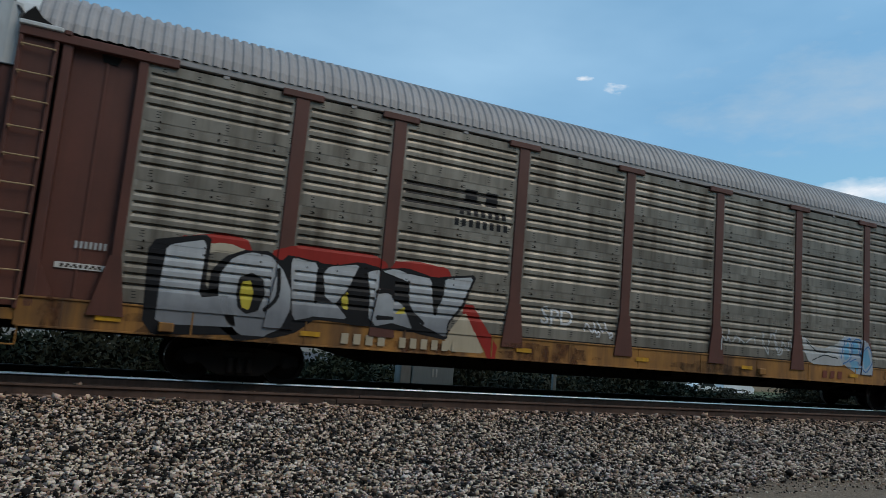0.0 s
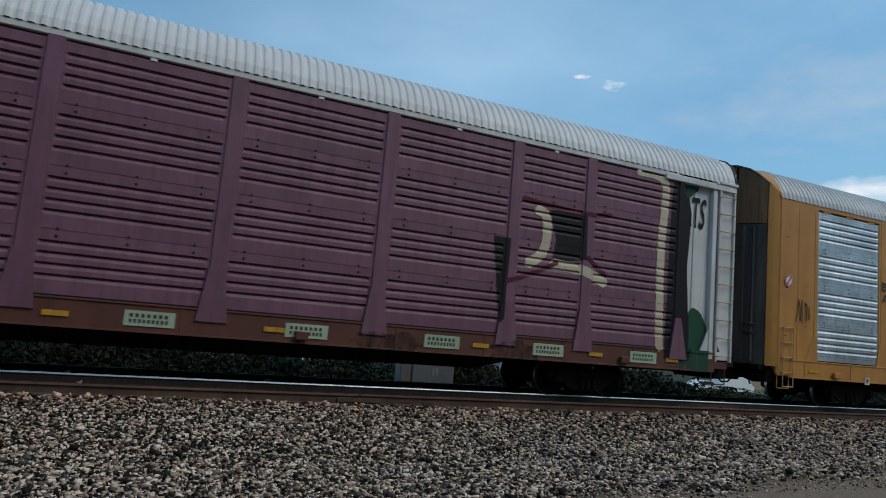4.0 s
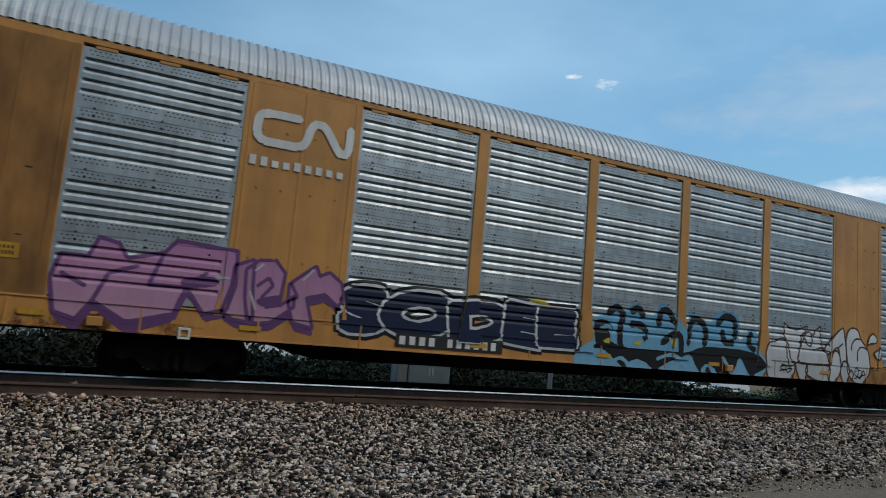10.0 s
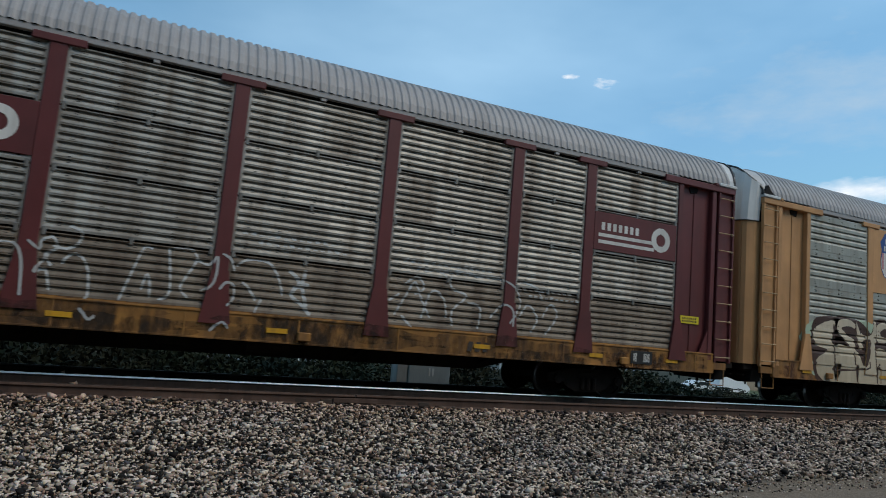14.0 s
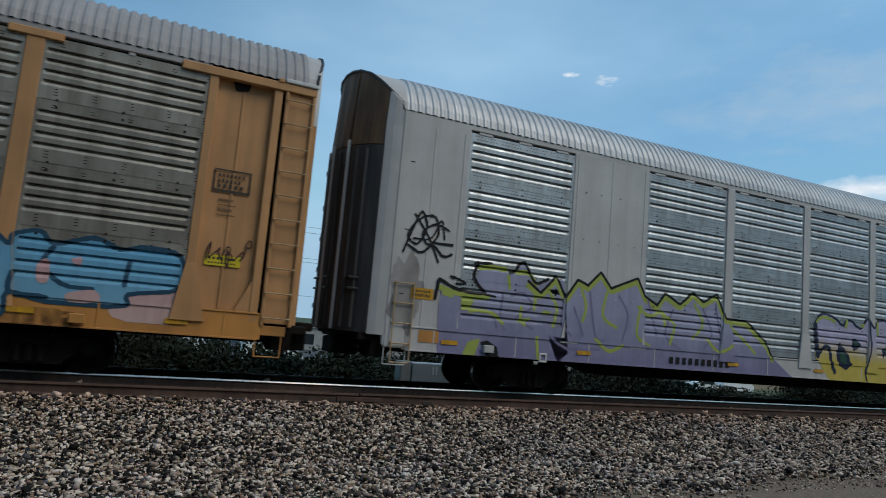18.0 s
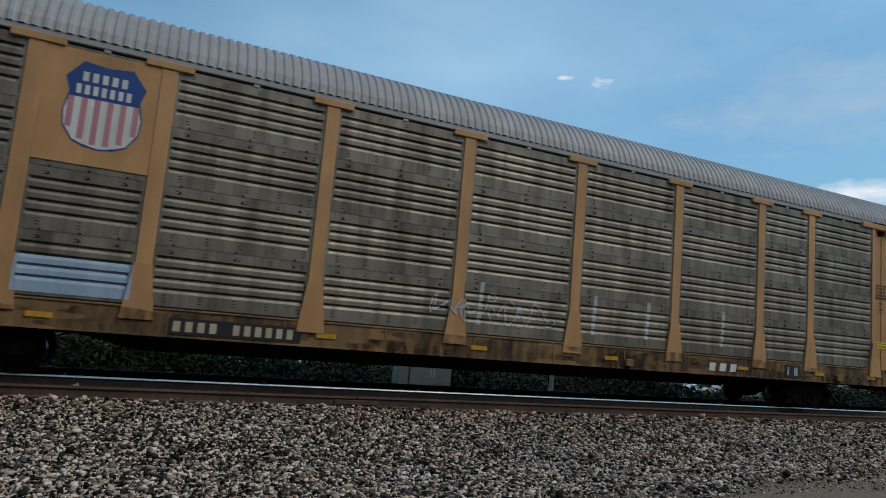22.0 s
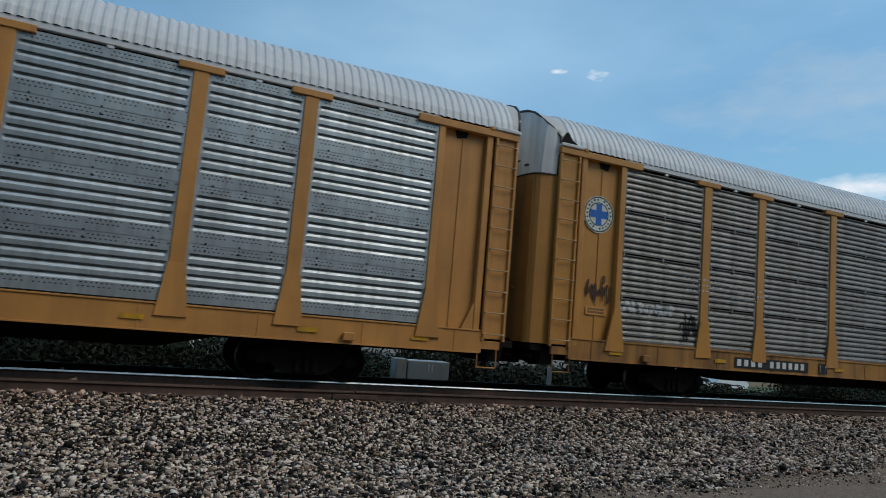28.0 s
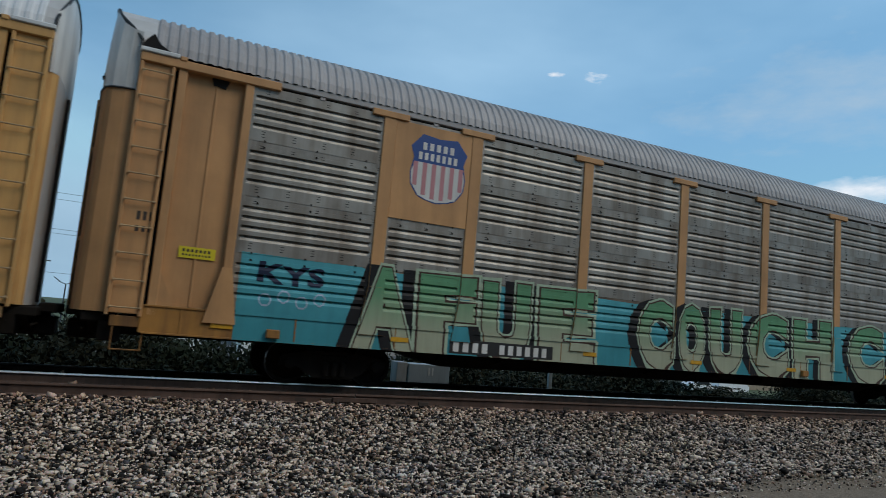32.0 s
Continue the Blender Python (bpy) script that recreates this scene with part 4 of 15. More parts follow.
def build_ends_flush(car, paint, door, half=13.86):
    """Ends with flush side sheets, a short ladder, a painted rounded corner and tall folding doors."""
    bowed = half < 14
    reach_of = half
    for s in (-1, 1):
        half = 13.73 if bowed and s < 0 else reach_of
        sh = Shape()
        a, b = s * 12.16, s * half
        sh.box(min(a, b), max(a, b), Y_POST + 0.012, -1.42, Z_SILL1 - 0.44, 5.668, 0.02)
        end_sheet = part("end_side_sheet", sh, paint, car)
        for x in (12.98, 12.30):
            part("seam_strip", Shape().box(s * x - 0.02, s * x + 0.02, Y_POST + 0.003, Y_POST + 0.03, Z_SILL1, 5.42, 0.006), paint, end_sheet)
        part("foot_gusset", Shape().prism([(s * 12.13, 1.28), (s * 12.63, 1.28), (s * 12.36, 1.95), (s * 12.18, 1.95)], Y_POST + 0.004, Y_POST + 0.02, "y"), paint, end_sheet)
        for bx, bz in ((13.45, 1.9), (13.45, 3.2), (13.45, 4.6), (12.65, 3.3), (12.65, 2.2)):
            part("rivet_mark", Shape().box(s * bx - 0.05, s * bx + 0.05, Y_POST + 0.006, Y_POST + 0.02, bz, bz + 0.02, 0.003), MARK_DARK, end_sheet)
        pad = Shape()
        for px0, px1, pz0, pz1 in ((-0.10, 0.10, 0.74, 0.78), (-0.10, 0.10, 0.90, 0.94), (-0.10, -0.06, 0.78, 0.90), (0.06, 0.10, 0.78, 0.90)):
            pad.box(s * 10.0 + px0, s * 10.0 + px1, Y_SILL - 0.034, Y_SILL - 0.008, pz0, pz1, 0.004)
        part("jacking_pad", pad, MARK_WHITE, car, "pale square jacking pad")
        x = s * half
        part("end_frame", Shape().prism(end_outline(0.0, 1.0), min(x, x - s * 0.3), max(x, x - s * 0.3)), paint, car)
        deep = (0.96 if s < 0 else 0.12) if bowed else (0.16 if s < 0 else 0.04)
        bow = [(-1.50, 0.0), (-1.46, 0.17), (-1.38, 0.32), (-1.20, 0.58), (-0.90, 0.83), (-0.4, 0.97), (0, 1.0), (0.4, 0.97), (0.90, 0.83), (1.20, 0.58), (1.38, 0.32), (1.46, 0.17), (1.50, 0.0)]
        out_at = lambda y: deep * float(np.interp(y, [b[0] for b in bow], [b[1] for b in bow]))
        top_at = lambda y: float(np.interp(y, [r[0] for r in ROOF_FULL], [r[1] for r in ROOF_FULL])) - 0.02
        # painted roof cap, which follows the bow of the doors
        sh = Shape()
        cap0 = s * ((13.36 if s > 0 else 13.68) if bowed else 13.02)
        k = len(ROOF_FULL)
        sh.v = [(cap0, y, z) for y, z in ROOF_FULL] + [(x + s * out_at(y) * 0.84, y, z) for y, z in ROOF_FULL]
        sh.f = [(n, k + n, k + n + 1, n + 1) for n in range(k - 1)]
        sh.mi = [0] * len(sh.f)
        part("roof_end_cap", sh, paint, car)

        def bent(y0, y1, z0, high):
            """A leaf bent to the bow, from z0 up to a height or, without one, to the roof."""
            ys = [y0 + (y1 - y0) * n / 5 for n in range(6)]
            plan = [(x - s * 0.05, y0)] + [(x + s * out_at(y), y) for y in ys] + [(x - s * 0.05, y1)]
            up = Shape()
            n = len(plan)
            up.v = [(px, py, z0) for px, py in plan] + [(px if high else x + (px - x) * 0.90, py, high or top_at(py)) for px, py in plan]
            up.f = [(m, (m + 1) % n, n + (m + 1) % n, n + m) for m in range(n)] + [tuple(range(n)), tuple(range(n, 2 * n))]
            up.mi = [0] * len(up.f)
            return up

        for o in (-1, 1):
            corner = part("corner_panel", bent(*sorted((o * 1.50, o * 1.37)), 1.06, 5.30), paint, car, "rounded painted corner panel")
            part("corner_head", bent(*sorted((o * 1.50, o * 1.37)), 5.30, None), paint, corner)
        for i, (y0, y1) in enumerate(((-1.35, -0.74), (-0.66, -0.03), (0.03, 0.66), (0.74, 1.35))):
            mat = door
            leaf = part("end_door_leaf", bent(y0, y1, 1.08, 4.88), mat, car, "folding steel end door leaf")
            for n in (1.4, 2.6):
                y = y0 + (y1 - y0) * n / 4
                part("door_rib", Shape().box(min(x, x + s * (out_at(y) + 0.03)), max(x, x + s * (out_at(y) + 0.03)), y - 0.03, y + 0.03, 1.15, 4.8, 0.012), mat, leaf)
            part("upper_door_panel", bent(y0, y1, 4.90, None), UPPER_DOOR if bowed else paint, leaf)
            for hz in (1.5, 2.3, 3.0, 3.7, 4.5):
                part("hinge", Shape().box(min(x, x + s * (out_at(y0) + 0.05)), max(x, x + s * (out_at(y0) + 0.05)), y0 + 0.02, y0 + 0.09, hz, hz + 0.11, 0.01), PLATE, leaf)
            y = (y0 + y1) / 2
            for bz in (1.9, 2.12):
                part("lock_bar", Shape().box(min(x, x + s * (out_at(y) + 0.06)), max(x, x + s * (out_at(y) + 0.06)), y - 0.17, y + 0.17, bz, bz + 0.05, 0.01), PLATE, leaf)
        for y in (-0.70, 0.0, 0.70):
            reach, root = x + s * (out_at(y) + 0.04), x + s * (out_at(y) - 0.05)
            part("lock_rod", Shape().box(min(root, reach), max(root, reach), y - 0.035, y + 0.035, 1.1, 5.02, 0.008), PALE, car, "pale vertical lock rod")
        seal = Shape().tube([(x + s * (out_at(ya) * 0.90 + 0.01), ya * 0.97, za) for ya, za in ROOF_FULL], 0.036)
        part("end_seal", seal, PLATE, car, "black rubber seal round the end")
        ladder = new("ladder")
        ladder.parent = car
        for j in range(4):
            part("rung", rung(0.40), None, ladder, at=(s * (half - 0.34), Y_POST + 0.012, 0.92 + j * 0.40))
        sh = Shape()
        sh.rod((s * (half - 0.34) - 0.2, Y_POST - 0.04, 0.55), (s * (half - 0.34) + 0.2, Y_POST - 0.04, 0.55), 0.014, 6)
        for xx in (-0.2, 0.2):
            sh.rod((s * (half - 0.34) + xx, Y_POST - 0.04, 0.55), (s * (half - 0.34) + xx, Y_POST - 0.04, 2.1), 0.014, 6)
        part("ladder_rail", sh, RUNG, ladder)


def build_ends_ladder(car, paint, door, top_paint, half=14.19, posts=None, torn=False, corner=None):
    """Ends with a recessed bay, a header beam and a full-height ladder panel."""
    for s in (-1, 1):
        swell = s * (1.0 if s < 0 else 0.30)
        lo = lambda a, b: (min(s * a, s * b), max(s * a, s * b))
        sh = Shape()
        sh.box(*lo(12.235, 13.40), -1.40, -1.34, 1.24, 5.50, 0.01)
        sh.box(*lo(12.85, 12.89), -1.42, -1.39, 1.3, 5.4, 0.005)
        part("end_bay_sheet", sh, paint, car)
        sh = Shape()
        sh.box(*lo(12.235, 12.39), Y_POST, -1.36, 1.27, 5.52, 0.012)
        part("bay_post", sh, posts or paint, car)
        sh = Shape()
        sh.prism([(s * 12.08, 1.05), (s * 12.64, 1.05), (s * 12.41, 2.05), (s * 12.235, 2.05)], Y_POST - 0.035, Y_POST + 0.03, "y")
        part("post_foot", sh, posts or paint, car)
        sh = Shape()
        sh.box(*lo(13.40, 13.55), Y_POST + 0.01, -1.36, 1.10, 5.50, 0.012)
        sh.prism([(s * 13.05, 1.10), (s * 13.42, 1.10), (s * 13.42, 1.9)], -1.50, -1.46, "y")
        part("inner_post", sh, paint, car)
        sh = Shape()
        sh.box(*lo(11.75, half), Y_POST - 0.03, -1.36, 5.46, 5.62, 0.014)
        sh.box(*lo(half - 0.75, half - 0.64), Y_POST - 0.05, -1.30, 5.60, 5.68, 0.012)
        part("header_beam", sh, paint, car)
        # the notch is a near-black plate, its shade put into the colour
        part("bay_notch", Shape().prism([(s * 12.66, 5.46), (s * 12.98, 5.46), (s * 12.94, 5.33), (s * 12.72, 5.30)], -1.425, -1.38, "y"), SHADOW, car, "near-black plate painting the shade of a notch below the header beam")
        part("corner_bracket", Shape().box(*lo(half - 0.62, half + 0.02), Y_POST - 0.06, -1.34, 5.62, 5.70, 0.015), WHITE, car, "pale bracket over the ladder")
        ladder = new("ladder")
        ladder.parent = car
        sh = Shape()
        sh.box(*lo(13.61, half - 0.02), -1.495, -1.45, 1.10, 5.46, 0.008)
        part("ladder_panel", sh, paint, ladder)
        for stile in (13.61, half - 0.07):
            part("ladder_stile", Shape().box(*lo(stile, stile + 0.06), Y_POST - 0.02, -1.46, 1.06, 5.46, 0.01), paint, ladder)
        for j in range(10):
            part("rung", rung(0.48), None, ladder, at=(s * (half - 0.31), Y_POST - 0.005, 1.20 + j * 0.455))
        x = s * half
        sh = Shape()
        sh.prism(end_outline(0.05, 1.05, 4.95), min(x, x - s * 0.25), max(x, x - s * 0.25))
        part("end_frame", sh, paint, car)
        for y0, y1 in ((-1.40, -0.03), (0.03, 1.40)):
            sh = Shape()
            o = -1 if y0 < 0 else 1
            curve = [(x - s * 0.1, o * 1.40), (x + swell * 0.16, o * 1.39), (x + swell * 0.36, o * 1.32), (x + swell * 0.47, o * 1.18), (x + swell * 0.53, o * 0.88), (x + swell * 0.56, o * 0.03), (x - s * 0.1, o * 0.03)]
            inner = [(x - s * 0.1, o * 1.22)] + [(a + swell * 0.006, b) for a, b in curve if abs(b) < 1.2 and a != x - s * 0.1]
            inner[1:1] = [(x + swell * 0.452, o * 1.22)]
            inner.append((x - s * 0.1, o * 0.03))
            sh.prism([q for q in curve if abs(q[1]) > 1.25] + [(x + swell * 0.44, o * 1.235), (x - s * 0.1, o * 1.235)], 1.10, 4.95, "z")
            part("door_corner", sh, corner or paint, car)
            sh = Shape()
            sh.prism(inner, 1.10, 4.95, "z")
            for z in (2.3, 3.9):
                sh.box(min(x, x + swell * 0.57), max(x, x + swell * 0.57), min(o * 0.1, o * 0.75), max(o * 0.1, o * 0.75), z, z + 0.06, 0.01)
            part("end_door_leaf", sh, door, car)
        # near-black bar doubles as the shaded slit between the door leaves
        part("lock_rod", Shape().box(min(x + swell * 0.55, x + swell * 0.55 + s * 0.06), max(x + swell * 0.55, x + swell * 0.55 + s * 0.06), -0.035, 0.035, 1.15, 4.9, 0.006), SHADOW, car)
        if s < 0:
            part("far_ladder_panel", Shape().box(x - 0.74, x + 0.02, 1.46, 1.52, 1.06, 5.42, 0.01), paint, car)
        sh = Shape()
        # a hood that falls away from the roof's end to the crown of the bowed doors
        spread = [-1.41, -1.40, -1.33, -1.19, -0.88, -0.45, 0.0, 0.45, 0.88, 1.19, 1.33, 1.40, 1.41]
        reach = [0.0, 0.17, 0.37, 0.48, 0.54, 0.56, 0.57, 0.56, 0.54, 0.48, 0.37, 0.17, 0.0]
        k, levels = len(spread), 6
        profile = lambda b: float(np.interp(b, [p[0] for p in ROOF_FULL], [p[1] for p in ROOF_FULL])) - 0.02
        for lv in range(levels):
            u = lv / (levels - 1)
            for b, a in zip(spread, reach):
                top = profile(b)
                sh.v.append((x + swell * a * (1 - 0.14 * u ** 2), b * (1 + 0.05 * u), 4.95 + (top - 4.95) * u))
        sh.f = [(lv * k + i, lv * k + i + 1, lv * k + k + i + 1, lv * k + k + i) for lv in range(levels - 1) for i in range(k - 1)]
        sh.mi = [0] * len(sh.f)
        part("upper_end_panel", sh, FLAKED, car, "pale flaking upper end panel")
        if s < 0:
            part("hood_seam", Shape().tube([(x + swell * (a + 0.012), b, 4.95) for b, a in zip(spread, reach)], 0.018), PLATE, car)
            # near-black strip carries that slit's shade on up the hood
            part("hood_slit", Shape().box(x + swell * 0.57 - 0.012, x + swell * 0.45, -0.035, 0.035, 4.97, 5.75, 0.004), SHADOW, car, "near-black strip painting the shaded slit between the upper door leaves")
            for hy, hz in ((-0.95, 5.15), (-0.62, 5.30), (-0.30, 5.12)):
                part("hood_latch", Shape().box(x + swell * 0.53 - 0.03, x + swell * 0.5, hy - 0.07, hy + 0.07, hz, hz + 0.05, 0.008), PLATE, car)
        # roof sheet at the end, bowed in plan like the doors below
        sh = Shape()
        plan = [(float(np.interp(y, spread, reach)) * 0.86, y, z) for y, z in ROOF_FULL]
        k = len(plan)
        sh.v = [(s * 13.98, y * 1.004, z + 0.004) for a, y, z in plan] + [(x + swell * a, y, z) for a, y, z in plan]
        sh.f = [(i, k + i, k + i + 1, i + 1) for i in range(k - 1)]
        sh.mi = [0] * len(sh.f)
        part("roof_end_sheet", sh, top_paint, car)
        part("end_seal", Shape().tube([(x + swell * a, y * 1.004, z + 0.008) for a, y, z in plan], 0.03), PLATE, car, "black rubber seal round the end")
        if torn and s < 0:
            sh = Shape()
            sh.prism([(x - 0.02, 5.69), (x + 0.50, 5.69), (x + 0.30, 5.80), (x + 0.17, 5.97), (x + 0.06, 5.84)], -1.545, -1.40, "y")
            part("torn_corner", sh, SHADOW, car, "dark torn corner of the roof")


PALE_CLIP = Shape().box(-0.06, 0.06, -0.085, -0.03, -0.09, 0.07, 0.012).mesh("panel_clip", WHITE)
CLIP = Shape().box(-0.035, 0.035, -0.062, -0.03, -0.10, 0.05, 0.012).mesh("panel_clip", SLATE)


def build_posts(car, kind, paint, cap):
    w = 0.135
    for x in posts_of(kind):
        sh = Shape()
        sh.box(x - w, x + w, Y_POST, -1.40, 1.24, 5.56, 0.012)
        p = part("side_post", sh, paint, car)
        sh = Shape()
        sh.prism([(x - 0.27, 1.06), (x + 0.27, 1.06), (x + w + 0.01, 2.0), (x - w - 0.01, 2.0)], Y_POST - 0.022, Y_POST + 0.02, "y")
        part("post_foot", sh, paint, p)
        if cap == "tee":
            sh = Shape()
            sh.box(x - 0.40, x + 0.40, Y_POST - 0.025, -1.40, 5.44, 5.57, 0.012)
            part("post_cap", sh, paint, p)
        elif cap == "fan":
            sh = Shape()
            sh.prism([(x - 0.40, 5.57), (x + 0.40, 5.57), (x + 0.38, 5.48), (x + w, 5.28), (x - w, 5.28), (x - 0.38, 5.48)], Y_POST - 0.012, Y_POST + 0.03, "y")
            part("post_cap", sh, paint, p)


def build_car(i, kind, style, body, panel, sill, roof, door, top_paint, cap, label, post_paint=None):
    car = thing("autorack_car", label, "freight car", "cars of the passing train", at=(PITCH * i + TRAIN[0][1], TRACK_Y, 0))
    flush_end = kind in ("flush", "mixed")
    half = {"flush": 13.86, "mixed": 14.14, "ladder": 14.19}[kind]
    sh = Shape()
    sh.prism([(-1.30, 1.24), (-1.30, 5.55), (-1.2, 5.85), (-0.9, 6.1), (0, 6.2), (0.9, 6.1), (1.2, 5.85), (1.30, 5.55), (1.30, 1.24)], -half + 0.28, half - 0.28)
    part("inner_shell", sh, SHADOW, car, "near-black inner shell that holds the shade behind the panels")
    sh = Shape()
    sh.box(-half + 0.02, half - 0.02, 1.42, 1.50, 1.24, 5.6, 0.01)
    for x in np.linspace(-12, 12, 17):
        sh.box(x - 0.13, x + 0.13, 1.49, 1.53, 1.24, 5.6, 0.01)
    part("far_side_wall", sh, panel, car)
    build_underframe(i, car, sill, half, sill)
    part("roof", roof_mesh({"flush": 13.52, "mixed": 13.02, "ladder": 14.02}[kind], roof), None, car, at=(-0.16 if kind == "flush" else 0, 0, 0))
    if flush_end:
        build_ends_flush(car, body, door, half)
    else:
        build_ends_ladder(car, body, door, top_paint, posts=post_paint, torn=i in (0, 8, 9, 15, 17, 18, 19), corner=DOOR_SLATE if i == 15 else None)
    # top rail under the roof's edge
    sh = Shape()
    e = 12.20 if flush_end else 12.26
    sh.box(-e, e, Y_POST + 0.014, -1.40, 5.545, 5.665, 0.01)
    part("top_rail", sh, body if kind == "flush" else (roof if cap != "none" else body), car)
    sh = Shape()
    sh.box(-e, e, -1.50, -1.42, Z_SILL1 + 0.004, Z_LOW - 0.004)
    # near-black below ribbed panels, painting the shaded gap over the sill
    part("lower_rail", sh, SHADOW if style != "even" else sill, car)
    build_posts(car, kind, post_paint or body, cap)
    if kind == "flush":
        for s in (-1, 1):
            sh = Shape()
            a, b = s * 7.21, s * 9.45
            sh.box(min(a, b), max(a, b), Y_POST + 0.012, -1.42, 1.24, 5.56, 0.014)
            for x in (7.33, 8.33, 9.33):
                sh.box(s * x - 0.03, s * x + 0.03, Y_POST + 0.003, Y_POST + 0.03, 1.28, 5.54, 0.01)
            for x in (7.33, 9.33):
                sh.prism([(s * x - 0.24, 1.2), (s * x + 0.24, 1.2), (s * x + 0.07, 1.95), (s * x - 0.07, 1.95)], Y_POST + 0.003, Y_POST + 0.02, "y")
            for z in (2.3, 3.6, 4.7):
                for x in (7.58, 8.08, 8.63, 9.08):
                    sh.rod((s * x, Y_POST + 0.02, z), (s * x, Y_POST - 0.008, z), 0.02, 6)
            part("solid_side_sheet", sh, body, car, "flush painted side sheet with bolt heads")
    for x0, x1 in bays_of(kind):
        wide, tab_x = (0.17, (0.13, 0.5, 0.87)) if kind == "flush" else (0.055, (0.5,))
        for u in tab_x:
            x = x0 + (x1 - x0) * u
            part("panel_tab", Shape().box(x - wide, x + wide, -1.508, -1.44, 5.482, 5.540, 0.006), body if kind == "flush" else roof, car)
        w = x1 - x0 + 0.02
        me = panel_mesh(w, style, panel)
        foot = panel_mesh(w, style, SOILED) if panel is RUSTY else me
        for r in range(ROWS):
            p = part("side_panel", me if r else foot, None, car, at=(x0 - 0.01, Y_PANEL, Z_LOW + r * P_H))
        if style != "bands":
            for r in range(1, ROWS):
                z = Z_LOW + r * P_H
                for x in (x0 + 0.06, (x0 + x1) / 2, x1 - 0.06):
                    pale = i == 18 and x != (x0 + x1) / 2
                    part("panel_clip", PALE_CLIP if pale else CLIP, None, car, at=(x, Y_PANEL, z))
        else:
            sh = Shape()
            for r in range(1, ROWS):
                z = Z_LOW + r * P_H
                for x in np.linspace(x0 + 0.3, x1 - 0.3, 3):
                    sh.rod((x, Y_PANEL - 0.03, z - 0.115), (x, Y_PANEL - 0.060, z - 0.115), 0.024, 6)
                    sh.rod((x, Y_PANEL - 0.03, z + 0.012), (x, Y_PANEL - 0.060, z + 0.012), 0.020, 6)
            tagged(part("panel_bolts", sh, BLACK, car), kind="stuff")
    return car


# ---- paint that lies on the uneven side of a car ----
BREAKS = {s: sorted({Z_LOW + r * P_H + z for r in range(ROWS) for z, d in rib_profile(s)}) for s in ("bands", "slots", "even")}


def depth_at(style, z):
    r = min(ROWS - 1, max(0, int((z - Z_LOW) / P_H)))
    u, pts = z - Z_LOW - r * P_H, rib_profile(style)
    for (a, da), (b, db) in zip(pts, pts[1:]):
        if a <= u <= b:
            return da + (db - da) * ((u - a) / (b - a) if b > a else 0)
    return 0.0


def side_zones(kind):
    """Stretches of a car's side: from, to and what lies there."""
    z = []
    for a, b in bays_of(kind):
        z += [(a, a + 0.075, "flange"), (a + 0.075, b - 0.075, "panel"), (b - 0.075, b, "flange")]
    for x in posts_of(kind):
        z.append((x - 0.13, x + 0.13, "post"))
    if kind == "flush":
        z += [(7.21, 9.45, "sheet"), (-9.45, -7.21, "sheet")]
    if kind in ("flush", "mixed"):
        z += [(12.16 if kind == "flush" else 12.235, 13.86 if kind == "flush" else 14.14, "sheet"), (-13.86 if kind == "flush" else -14.14, -12.16 if kind == "flush" else -12.235, "sheet")]
    else:
        z += [(12.235, 12.39, "post"), (-12.39, -12.235, "post"), (12.39, 13.40, "recess"), (-13.40, -12.39, "recess"), (13.62, 14.1, "ladder"), (-14.1, -13.62, "ladder")]
    return z


